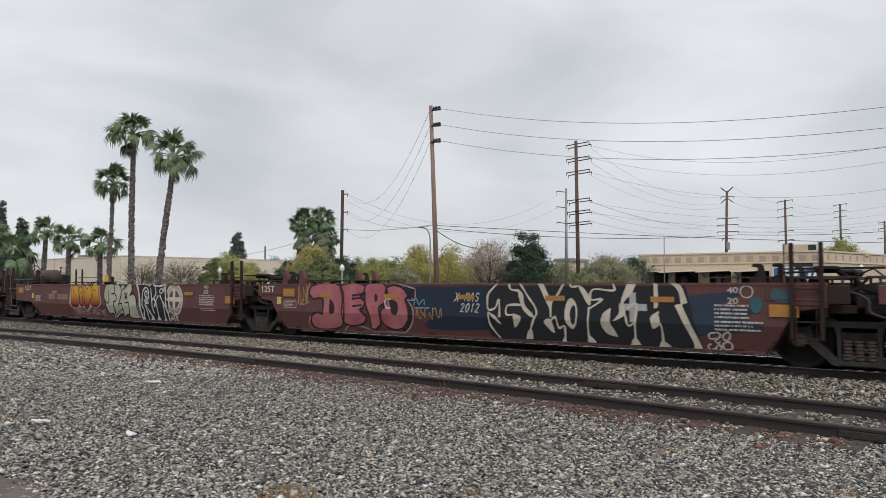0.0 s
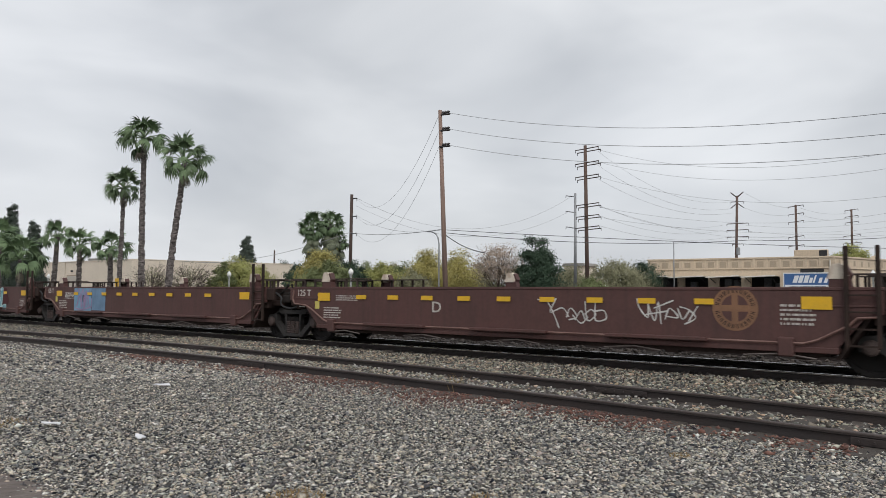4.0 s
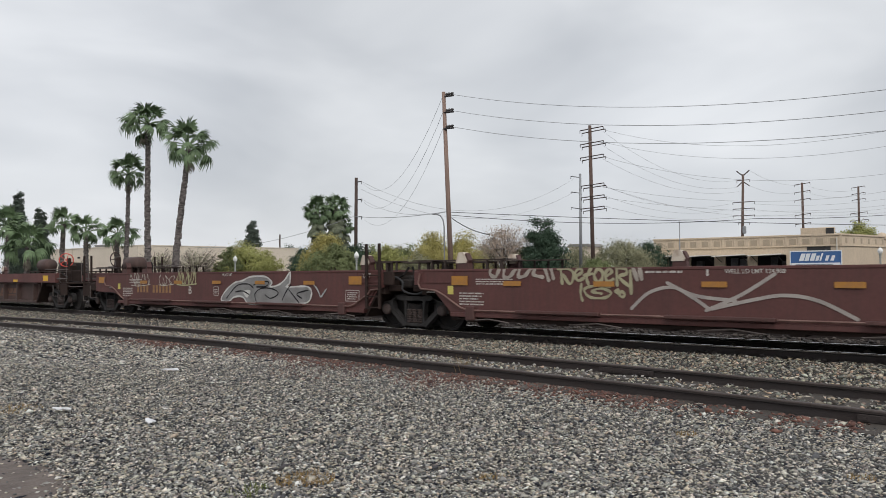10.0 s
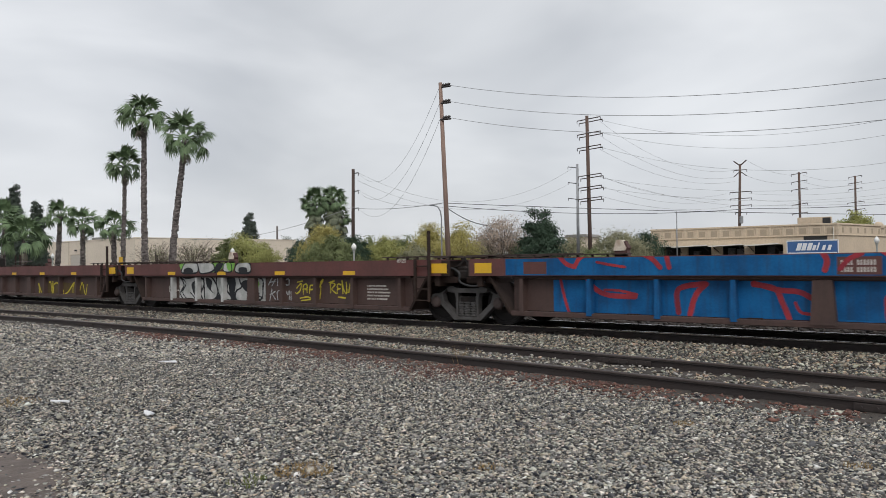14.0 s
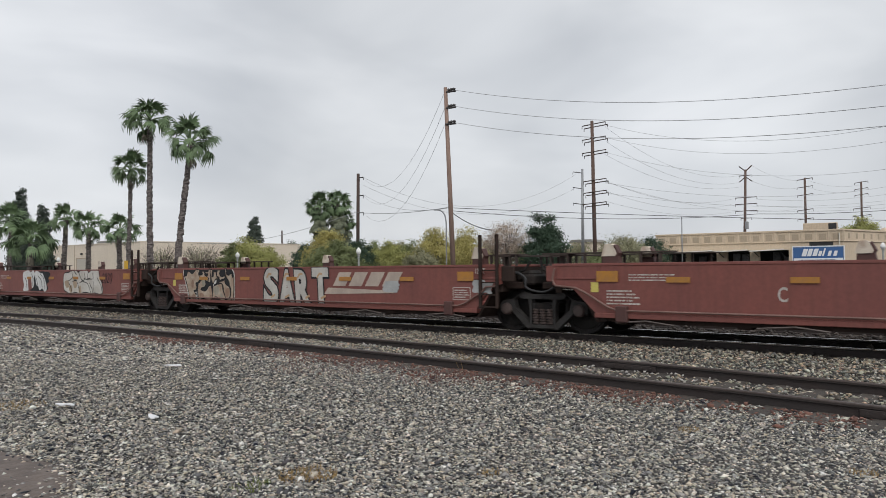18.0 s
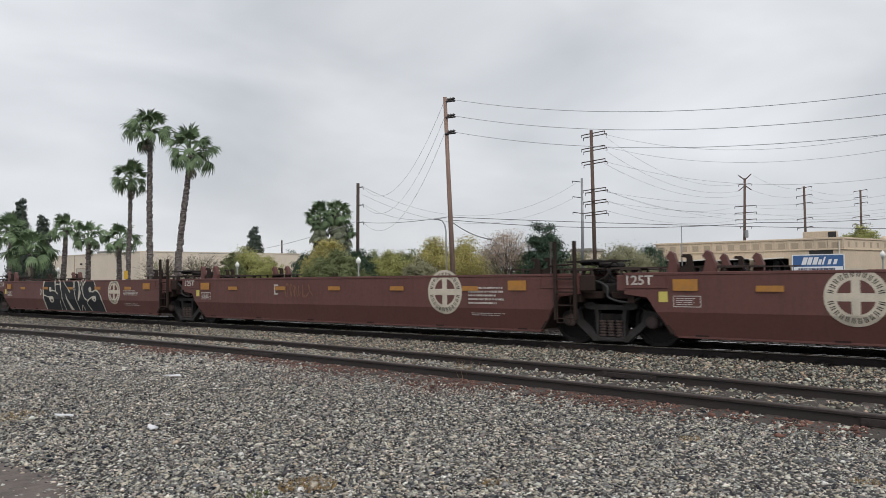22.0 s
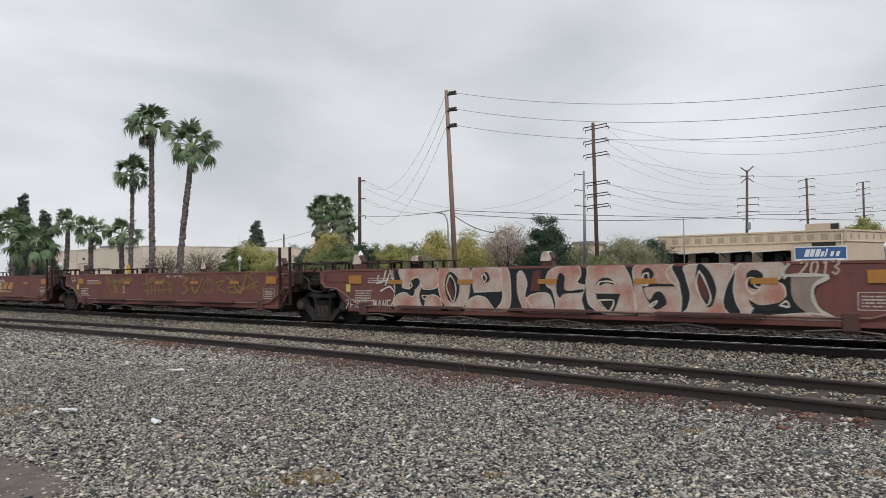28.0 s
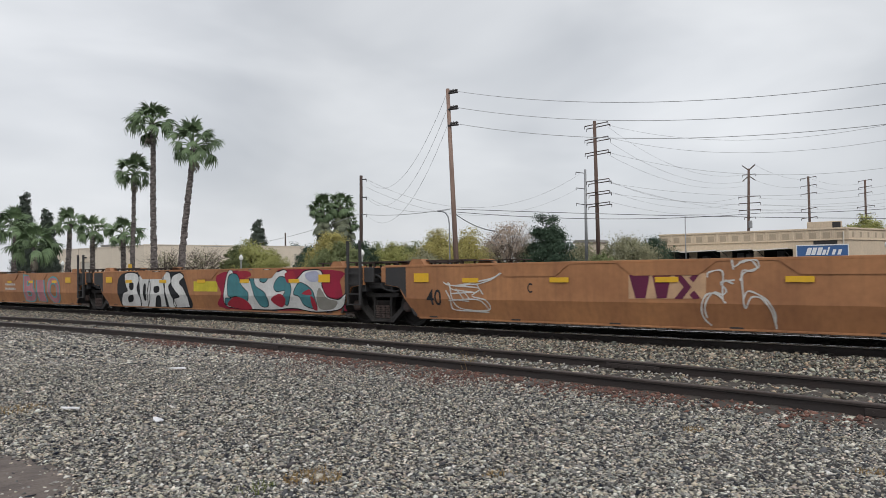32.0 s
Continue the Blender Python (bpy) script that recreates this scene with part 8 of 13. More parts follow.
lines(CHORD[15], 4.34, 1.36, 0.60, 0.15, 2, 89)
on_side(UNITS[15], "graffiti_tag", strokes([[(-4.89, 1.02), (-4.81, 0.68), (-4.70, 0.34)]], 0.06), RED_ARC, 0, 0, 1.5, "red sprayed stroke over blue")
on_side(UNITS[15], "graffiti_tag", strokes([[(-4.35, 1.12), (-4.13, 0.85), (-3.82, 0.72), (-3.29, 0.70)]], 0.1), RED_ARC, 0, 0, 1.5, "red sprayed stroke over blue")
on_side(UNITS[15], "graffiti_tag", strokes([[(-3.92, 0.82), (-3.61, 0.81), (-3.25, 0.74)]], 0.05), RED_ARC, 0, 0, 1.5, "red sprayed stroke over blue")
on_side(UNITS[15], "graffiti_tag", strokes([[(-2.45, 0.43), (-2.47, 0.80), (-2.30, 0.91), (-1.98, 0.95)], [(-1.94, 0.95), (-2.13, 0.75), (-2.24, 0.40)]], 0.1), RED_ARC, 0, 0, 1.5, "red sprayed stroke over blue")
on_side(UNITS[15], "graffiti_tag", strokes([[(-1.13, 0.95), (-0.79, 0.88), (-0.67, 0.65), (-0.57, 0.39)], [(-1.13, 0.97), (-0.73, 0.86), (-0.41, 0.83), (-0.17, 0.70)], [(-0.17, 0.70), (-0.14, 0.83), (-0.02, 1.09)]], 0.09), RED_ARC, 0, 0, 1.5, "red sprayed stroke over blue")
on_side(UNITS[15], "graffiti_tag", strokes([[(-0.47, 0.65), (-0.39, 0.50), (-0.23, 0.47)]], 0.05), RED_ARC, 0, 0, 1.5, "red sprayed stroke over blue")
on_side(UNITS[15], "graffiti_tag", strokes([[(1.14, 1.11), (1.10, 0.87)], [(0.87, 0.42), (0.87, 0.77), (1.05, 0.69), (1.15, 0.51)], [(1.89, 1.02), (1.87, 0.78), (1.71, 0.60), (1.31, 0.50)]], 0.1), RED_ARC, 0, 0, 1.5, "red sprayed stroke over blue")
on_side(CHORD[15], "graffiti_tag", strokes([[(-4.85, 1.55), (-4.65, 1.34), (-4.45, 1.27)], [(-4.45, 1.27), (-4.34, 1.44), (-4.15, 1.52)], [(-3.14, 1.54), (-2.87, 1.42), (-2.70, 1.25)], [(-2.59, 1.51), (-2.53, 1.25)], [(-0.01, 1.49), (0.06, 1.35), (0.03, 1.19)]], 0.09), RED_ARC, 0, 0, 1.5, "red sprayed stroke over blue")
on_side(CHORD[15], "graffiti_tag", strokes([[(-3.97, 1.36), (-3.71, 1.31), (-3.39, 1.26)]], 0.05), RED_ARC, 0, 0, 1.5, "red sprayed stroke over blue")
on_side(CHORD[15], "graffiti_tag", strokes([[(0.84, 1.48), (0.92, 1.42)], [(1.59, 1.47), (1.79, 1.40), (1.84, 1.22)], [(0.25, 1.21), (0.37, 1.36), (0.55, 1.45)]], 0.08), RED_ARC, 0, 0, 1.5, "red sprayed stroke over blue")
lines(UNITS[15], 4.47, 0.48, 0.70, 0.40, 5, 24)
words(CHORD[15], 5.69, 1.41, 0.35, 0.10, "40/20")
CHROME = duo((0.50, 0.50, 0.49), (0.30, 0.31, 0.29), 3.0)
sheet(UNITS[16], -3.96, 0.33, 4.41, 0.76, CHROME, 0)
for c in UNITS[16].children:
    if c.name.startswith("rib") and -4.6 < c.matrix_basis.translation.x < -0.6 and c.data.vertices[0].co.y < 0:
        c.data = c.data.copy()
        c.data.materials[0] = CHROME
words(UNITS[16], -4.56, 0.54, 0.80, 0.22, "125-T")
lines(UNITS[16], 4.51, 0.48, 0.77, 0.40, 5, 25)
words(CHORD[16], 5.70, 1.40, 0.29, 0.09, "40/20")
scribble(UNITS[17], 0.49, 0.31, 4.11, 0.55, LEMON, 81, 5, 0.05)
patch(UNITS[17], 0.70, 0.38, 3.81, 0.44, spray(0.10, 0.07, 0.03), 82, 0.1)

# fifth car: brick red
number(UNITS[18], -3.95, 0.79, 1.53, 0.26, decal_white)
for q, (x, z) in enumerate(((-2.79, 0.62), (-2.34, 0.82), (-2.81, 1.43), (-3.00, 1.10), (-3.15, 1.08), (-3.29, 1.10))):
    on_side(UNITS[18], "graffiti_dot", blob(0.18 if q < 2 else 0.08, 0.18 if q < 2 else 0.08, q, 5, 0.1), CRIMSON if q < 3 else LEMON, x - 0.05, z - 0.05, 1, "sprayed dot")
for q, (x, z) in enumerate(((-2.32, 0.58), (4.71, 0.73), (5.24, 0.93), (-2.08, 1.07))):
    on_side(UNITS[18], "graffiti_dot", blob(0.22 if q != 2 else 0.14, 0.22 if q != 2 else 0.14, q, 5, 0.1), CRIMSON if q != 2 else LEMON, x - 0.1, z - 0.1, 1, "sprayed dot")
for c in list(UNITS[18].children):
    if c.name.startswith("reflector") and c.matrix_basis.translation.x > -3.0:
        bpy.data.objects.remove(c)
WHITE_RIM, PETROL = spray(0.68, 0.71, 0.73), spray(0.008, 0.13, 0.17)
words(UNITS[18], 6.14, 0.76, 0.28, 0.10, "L 261-6")
words(UNITS[19], -2.56, 0.76, 0.15, 0.25, "C")
lines(UNITS[19], -0.77, 1.29, 2.48, 0.10, 1, 28)
piece(UNITS[20], -1.31, 0.33, 2.83, 1.15, "SART", spray(0.52, 0.50, 0.46), COAL, None, 0.05, 0.04, shine=TAN)
slanted_logo(UNITS[20], 1.28, 0.73, 2.73, 0.56, spray(0.48, 0.40, 0.34))
patch(UNITS[20], 3.39, 0.80, 0.56, 0.28, SILVER, 93, 0.1, 2)
patch(UNITS[20], 6.10, 0.81, 0.55, 0.30, SILVER, 94, 0.15, 2)
patch(UNITS[21], -2.66, 0.59, 2.47, 0.81, COAL, 95, 0.12)
tag(UNITS[21], 4.13, 0.94, 0.77, 0.37, "2020", COAL, 0.0, 0.2)
number(UNITS[22], -4.35, 0.78, 2.31, 0.23, OCHRE)
tag(UNITS[22], 3.87, 1.25, 0.47, 0.17, "CRIME", CHALK, 0.01, 0.1)
tag(UNITS[22], 4.04, 1.06, 0.35, 0.17, "IS A", CHALK, 0.01, 0.1)
tag(UNITS[22], 4.04, 0.75, 0.54, 0.26, "SPORT.", CHALK, 0.01, 0.1)
slanted_logo(UNITS[22], 0.68, 0.53, 1.26, 0.53, OCHRE)
words(UNITS[22], -1.08, 0.76, 0.13, 0.22, "A")
frame_box(UNITS[22], 0.17, 0.81, 0.27, 0.21)
lines(UNITS[22], 0.59, 1.30, 0.92, 0.08, 1, 31)

# sixth car: russet, with round emblems
for x0, x1 in ((-0.69, 1.37), (2.31, 4.21)):
    part("top_cover", Form().prism([(x0, 1.415), (x1, 1.415), (x1 - 0.10, 1.52), (x0 + 0.22, 1.55)], -SIDE + 0.02, -SIDE + 0.4), PAINT["russet"], UNITS[23], "raised folded cover along the top edge")
number(UNITS[23], 3.15, 0.83, 2.46, 0.28, OCHRE)
words(UNITS[23], 1.66, 0.82, 0.20, 0.24, "A")
roundel(UNITS[23], -3.58, 0.53, 0.85, 0.92)
frame_box(UNITS[23], 0.76, 0.84, 0.26, 0.22)
words(UNITS[23], 6.22, 0.76, 0.40, 0.11, "L 265-0")
lines(UNITS[23], 6.59, 0.98, 0.55, 0.40, 6, 33)
lines(UNITS[23], -0.66, 0.93, 1.16, 0.12, 1, 34)
lines(UNITS[23], 4.46, 0.49, 0.74, 0.15, 2, 35)
scribble(UNITS[23], -1.81, 0.92, 0.75, 0.47, GHOST, 36, 3, 0.02)
roundel(UNITS[24], 3.21, 0.55, 0.84, 0.99)
words(UNITS[24], -2.50, 0.95, 0.17, 0.28, "E")
scribble(UNITS[24], -2.03, 0.86, 1.10, 0.39, GHOST, 103, 5, 0.018)
lines(UNITS[24], 4.30, 0.77, 0.98, 0.41, 5, 37)
lines(UNITS[24], 4.36, 0.53, 0.99, 0.08, 2, 38)
words(UNITS[25], -2.76, 0.86, 0.15, 0.23, "D")
roundel(UNITS[25], 2.92, 0.56, 0.87, 0.87)
lines(UNITS[25], 4.02, 0.87, 1.00, 0.19, 4, 39)
lines(UNITS[25], 4.06, 0.52, 1.00, 0.09, 2, 40)
words(UNITS[26], -2.69, 0.85, 0.19, 0.26, "C")
scribble(UNITS[26], -2.46, 0.99, 1.74, 0.44, spray(0.20, 0.09, 0.065), 104, 8, 0.02)
roundel(UNITS[26], 3.03, 0.57, 0.91, 0.88)
lines(UNITS[26], 4.19, 0.92, 0.97, 0.36, 5, 41)
lines(UNITS[26], 4.19, 0.52, 0.96, 0.09, 2, 42)
number(UNITS[27], -4.93, 0.86, 2.34, 0.24, OCHRE)
words(UNITS[27], -1.11, 0.87, 0.19, 0.23, "B")
frame_box(UNITS[27], -0.59, 0.85, 0.26, 0.21)
roundel(UNITS[27], 3.39, 0.58, 0.85, 0.85)
lines(UNITS[27], 4.32, 0.88, 1.01, 0.26, 4, 43)
lines(UNITS[27], 4.33, 0.56, 1.01, 0.09, 2, 44)
lines(UNITS[27], -0.11, 0.97, 1.14, 0.10, 1, 51)

# seventh car: rosewood
scribble(UNITS[28], -2.21, 0.38, 2.00, 0.60, spray(0.30, 0.32, 0.40), 112, 4, 0.04)
scribble(UNITS[29], -6.70, 0.62, 0.94, 0.82, spray(0.50, 0.40, 0.26), 114, 6, 0.03)
words(UNITS[29], -2.47, 0.76, 0.10, 0.24, "C")
tag(UNITS[30], 4.72, 1.21, 0.63, 0.26, "2013", spray(0.58, 0.46, 0.36), 0.02, 0.1, 6)
tag(UNITS[30], -6.02, 0.41, 1.62, 0.29, "ZENKO MANE", CHALK, 0.01, 0.05)
words(UNITS[31], -2.45, 0.78, 0.13, 0.23, "E")
tag(UNITS[31], -6.52, 1.12, 0.86, 0.25, "SAID", CHALK, 0.0, 0.1)
words(UNITS[31], 0.38, 1.28, 1.05, 0.09, "WELL LD LMT 124,600")
number(UNITS[32], -4.75, 0.77, 2.20, 0.23, OCHRE)
words(UNITS[32], -1.52, 0.76, 0.16, 0.21, "A")
frame_box(UNITS[32], -0.18, 0.75, 0.23, 0.23)
words(UNITS[32], 0.14, 1.30, 0.95, 0.09, "WELL LD LMT 124,800")
slanted_logo(UNITS[32], 0.13, 0.70, 2.77, 0.46, OCHRE)

# eighth car: amber
sheet(UNITS[33], 1.66, 0.76, 2.35, 0.29, COAL, 0)
number(UNITS[33], 1.80, 0.82, 2.10, 0.19, CHALK)
words(UNITS[33], 1.31, 0.87, 0.13, 0.18, "B", COAL)
words(UNITS[33], -5.78, 0.51, 0.50, 0.40, "40", COAL)
patch(UNITS[33], -2.54, 0.70, 1.03, 0.28, spray(0.58, 0.36, 0.17), 133, 0.25)
words(UNITS[33], -6.74, 1.23, 0.61, 0.16, "125-T", decal_faded)
frame_box(UNITS[33], 7.44, 1.01, 0.50, 0.27)
words(UNITS[34], -3.05, 0.86, 0.12, 0.20, "C", COAL)
words(UNITS[34], -5.83, 0.55, 0.44, 0.37, "40", COAL)
sheet(UNITS[35], -0.48, 0.81, 1.30, 0.31, LEMON, 0)
piece(UNITS[36], 1.42, 0.25, 3.51, 1.16, "BIO", spray(0.45, 0.20, 0.22), TEAL, None, 0.03, 0.05)
lines(UNITS[36], -0.54, 0.74, 1.24, 0.37, 2, 50)


# ---- letters sprayed by hand ----
ROSE, MURK = duo((0.42, 0.155, 0.165), (0.34, 0.10, 0.12), 2.2), spray(0.030, 0.020, 0.026)
SUNSET = fade("sunset_spray", (0.62, 0.33, 0.03), (0.19, 0.018, 0.022), 0.62, 1.25)
PALE_MINT, FRESH_WHITE = duo((0.46, 0.46, 0.37), (0.37, 0.37, 0.30), 1.4), duo((0.66, 0.66, 0.65), (0.52, 0.52, 0.51), 1.6)
LAGOON, ICE, NIGHT = duo((0.10, 0.27, 0.34), (0.24, 0.40, 0.42), 3.4), spray(0.42, 0.56, 0.56), spray(0.020, 0.022, 0.032)
HATCH_GROUND, HATCH_DARK, GOLD_LINE = duo((0.50, 0.47, 0.46), (0.40, 0.35, 0.35), 4.0), spray(0.10, 0.065, 0.065), spray(0.34, 0.20, 0.085)
HAY, ASH = spray(0.40, 0.37, 0.24), duo((0.27, 0.265, 0.26), (0.20, 0.195, 0.19), 2.0)
AZURE_TOP, CHROME_WHITE = duo((0.022, 0.20, 0.46), (0.016, 0.165, 0.38), 1.2), duo((0.58, 0.56, 0.52), (0.46, 0.43, 0.38), 1.8)
CAMO_GREY, CAMO_TAN = duo((0.27, 0.25, 0.20), (0.34, 0.31, 0.26), 5.0), duo((0.25, 0.16, 0.115), (0.30, 0.20, 0.15), 5.0)
CAMO, DEEP_RED = duo((0.32, 0.225, 0.165), (0.46, 0.39, 0.31), 5.0), duo((0.17, 0.016, 0.028), (0.10, 0.012, 0.018), 1.6)
BLUSH = duo((0.50, 0.44, 0.38), (0.42, 0.20, 0.155), 1.9)

# maroon car: pink bubble letters, then dark letters with cream edges
spread(UNITS[1], 3, ROSE, "-5.07,1.16 -4.98,1.35 -4.71,1.42 -4.19,1.44 -3.90,1.34 -3.80,1.03 -3.82,0.61 -3.98,0.36 -4.31,0.27 -4.83,0.27 -5.05,0.41 -4.98,0.61 -4.77,0.69 -4.57,0.65* -4.56,1.05 -4.89,1.02*", edge=MURK, w=0.05)
spread(UNITS[1], 3, ROSE, "-3.88,1.38 -3.20,1.42 -3.08,1.26 -3.22,1.09 -3.08,1.00 -3.14,0.84 -3.25,0.78 -3.06,0.63 -3.15,0.47 -3.48,0.39 -3.82,0.43 -3.89,0.61 -3.84,1.03", edge=MURK, w=0.05)
spread(UNITS[1], 3, ROSE, "-3.05,1.38 -2.73,1.45 -2.45,1.41 -2.34,1.21 -2.40,0.98 -2.61,0.85 -2.59,0.65 -2.63,0.44 -2.81,0.33 -2.95,0.36 -2.93,0.64 -3.02,0.84 -3.08,1.11", edge=MURK, w=0.05)
spread(UNITS[1], 3, ROSE, "-2.38,1.29 -2.09,1.38 -1.81,1.28 -1.71,1.13 -1.78,1.03 -1.69,0.82 -1.72,0.59 -1.90,0.40 -2.19,0.34 -2.44,0.41 -2.57,0.58 -2.52,0.81 -2.38,0.92", edge=MURK, w=0.05)
trail(UNITS[1], 2, spray(0.42, 0.30, 0.31), 0.03, "-5.13,1.16 -5.05,1.40 -4.71,1.48 -3.90,1.44 -3.20,1.48 -2.73,1.50 -2.38,1.42 -2.09,1.43 -1.49,1.30", "-1.49,1.30 -1.49,1.06 -1.71,1.04", "-1.67,0.99 -1.54,0.78 -1.62,0.51 -1.88,0.29 -2.20,0.28 -2.75,0.26 -3.01,0.32 -3.28,0.38 -3.71,0.38 -3.87,0.25", "-5.06,0.58 -5.15,0.36 -4.85,0.19 -4.12,0.21")
spread(UNITS[1], 2, MURK, "-1.71,1.26* -1.49,1.29* -1.50,1.06* -1.71,1.06* -1.57,0.80 -1.65,0.51 -1.88,0.31 -1.96,0.37 -1.72,0.67")
spread(UNITS[1], 4, MURK, "-4.29,1.03 -4.14,0.89 -4.14,0.71 -4.31,0.69")
spread(UNITS[1], 4, MURK, "-2.74,1.17 -2.65,1.13 -2.67,1.01 -2.74,1.00")
spread(UNITS[1], 4, MURK, "-2.27,1.05 -2.06,1.00 -2.00,0.86 -2.06,0.69 -2.20,0.72 -2.25,0.89")
trail(UNITS[1], 4, MURK, 0.05, "-3.49,1.13 -3.20,1.16 -3.04,1.18", "-3.49,1.05 -3.20,1.08", "-3.48,0.87 -3.20,0.90")
trail(UNITS[1], 6, spray(0.62, 0.50, 0.45), 0.045, "-2.23,1.06 -2.36,1.06 -2.41,0.96 -2.36,0.85 -2.25,0.85")
trail(UNITS[1], 4, SKY, 0.025, "-1.57,1.08 -1.49,1.02 -1.52,0.93", "-1.44,1.09 -1.37,0.93", "-1.37,0.93 -1.23,1.06 -1.20,0.94", "-1.49,0.87 -1.07,0.87")
spread(UNITS[1], 1, COAL, "0.57,1.39* 4.77,1.41* 4.86,1.03 5.04,0.25* 3.83,0.26 2.30,0.28 0.68,0.27 0.51,0.73 0.51,1.14")
trail(UNITS[1], 4, CREAM, 0.042, "0.77,1.40 0.55,1.18 0.55,0.88 0.73,0.91 0.83,1.09 0.83,0.73", "0.55,0.81 0.58,0.54 0.77,0.29", "1.08,1.43 1.12,1.30 1.32,1.27", "1.36,0.98 1.04,0.96 1.01,0.78 1.20,0.78", "1.34,1.43 1.53,1.16 1.70,0.94 1.73,0.80 1.66,0.69 1.50,0.38", "2.35,1.40 2.20,1.17 2.07,1.01 2.06,0.76", "2.07,0.69 2.17,0.75 2.22,0.54 2.35,0.58 2.33,0.32", "2.50,1.40 2.53,1.35 2.65,1.36", "2.90,0.95 2.85,0.46 2.88,0.37", "3.41,1.39 3.41,1.28 3.00,1.30 2.94,1.11 3.18,1.11 2.92,0.94", "3.68,0.95 3.87,1.04 3.83,0.71 3.80,0.37", "3.47,0.78 3.62,0.86 3.69,0.64 3.80,0.68", "4.23,1.41 4.22,0.99", "4.28,0.89 4.19,0.82 4.17,0.61 4.32,0.68 4.33,0.35")
spread(UNITS[1], 4, CREAM, "0.57,0.81 0.74,0.73 0.84,0.59 0.83,0.57 0.65,0.71")
spread(UNITS[1], 4, CREAM, "1.30,1.26 1.41,1.21 1.46,0.98 1.66,0.78 1.60,0.74 1.41,0.89 1.33,1.09")
spread(UNITS[1], 4, CREAM, "1.19,0.78 1.34,0.75 1.33,0.65 1.19,0.51 1.17,0.65")
spread(UNITS[1], 4, CREAM, "1.50,0.46 1.59,0.47 1.59,0.29* 1.41,0.28*")
spread(UNITS[1], 4, CREAM, "1.76,1.43* 1.91,1.40* 2.07,1.04 2.04,0.92 1.97,1.03")
spread(UNITS[1], 4, CREAM, "1.89,0.65 2.05,0.71 2.12,0.44* 2.04,0.46")
spread(UNITS[1], 4, CREAM, "2.32,0.37 2.36,0.26* 2.25,0.26*")
spread(UNITS[1], 4, CREAM, "2.68,1.38 2.82,1.30 2.94,1.11 2.90,0.99 2.75,1.22")
spread(UNITS[1], 4, CREAM, "2.85,0.41 2.93,0.37 3.00,0.28* 2.81,0.28*")
spread(UNITS[1], 4, CREAM, "3.36,0.96* 3.20,0.85 3.14,0.66 3.24,0.47 3.46,0.41* 3.40,0.55 3.33,0.69")
spread(UNITS[1], 4, CREAM, "3.68,1.40* 3.86,1.40* 3.77,1.22 3.62,1.06 3.65,0.91 3.60,0.80 3.40,0.71 3.51,0.85 3.57,1.12")
spread(UNITS[1], 4, CREAM, "3.76,0.39 3.83,0.39 3.90,0.28* 3.69,0.27*")
spread(UNITS[1], 4, CREAM, "4.20,1.43* 4.27,1.41* 4.28,1.02 4.20,0.96*")
spread(UNITS[1], 4, CREAM, "4.13,0.80 4.27,0.86 4.30,0.67 4.16,0.59*")
spread(UNITS[1], 4, CREAM, "4.30,0.37 4.36,0.37 4.49,0.26* 4.23,0.24*")
spread(UNITS[1], 4, CREAM, "4.49,1.43* 4.70,1.37 4.82,1.07* 4.70,1.03* 4.65,1.28")
spread(UNITS[1], 4, CREAM, "4.58,1.03* 4.71,1.05* 5.00,0.37 5.03,0.22* 4.83,0.23* 4.88,0.38")
spread(UNITS[1], 4, CREAM, "2.51,1.13 2.41,1.02 2.37,0.77 2.42,0.61 2.53,0.53 2.63,0.67 2.65,0.94 2.59,1.08")
spread(UNITS[1], 5, COAL, "2.57,1.00 2.49,0.86 2.50,0.71 2.54,0.61 2.61,0.72 2.61,0.93")

# maroon car: a sunset-coloured throw-up, pale bubble letters, white lines on black
spread(UNITS[2], 1, spray(0.60, 0.40, 0.37), "-3.23,0.66 -3.27,0.88 -3.17,1.32 -2.98,1.44 -2.67,1.37 -2.51,1.48 -2.33,1.45 -2.26,1.40 -2.04,1.43 -1.88,1.39 -1.56,1.47 -1.33,1.50 -1.09,1.37 -1.05,1.09 -0.94,0.87 -1.02,0.68 -1.40,0.58 -1.62,0.62 -2.01,0.45 -2.15,0.58 -2.66,0.57 -2.90,0.51 -3.12,0.60")
spread(UNITS[2], 3, SUNSET, "-3.15,0.86 -3.13,1.12 -3.08,1.29 -2.93,1.39 -2.68,1.35 -2.58,1.19 -2.49,0.94 -2.54,0.68 -2.82,0.59 -3.07,0.64", edge=MURK, w=0.03)
spread(UNITS[2], 3, SUNSET, "-2.53,1.26 -2.41,1.35 -2.26,1.27 -2.17,1.07 -2.11,0.84 -2.21,0.66 -2.41,0.66 -2.52,0.87", edge=MURK, w=0.03)
spread(UNITS[2], 3, SUNSET, "-2.31,1.20 -2.24,1.35 -2.08,1.36 -1.96,1.20 -1.86,1.35 -1.69,1.35 -1.59,1.20 -1.64,0.89 -1.78,0.68 -2.00,0.53 -2.14,0.72 -2.26,0.88", edge=MURK, w=0.03)
spread(UNITS[2], 3, SUNSET, "-1.61,1.27 -1.50,1.42 -1.33,1.45 -1.16,1.32 -1.12,1.09 -1.00,0.89 -1.06,0.72 -1.34,0.63 -1.59,0.68 -1.72,0.83 -1.57,1.03", edge=MURK, w=0.03)
spread(UNITS[2], 4, spray(0.45, 0.22, 0.19), "-2.58,1.37 -2.55,1.45 -2.41,1.45 -2.34,1.39 -2.41,1.32 -2.53,1.32", edge=MURK, w=0.025)
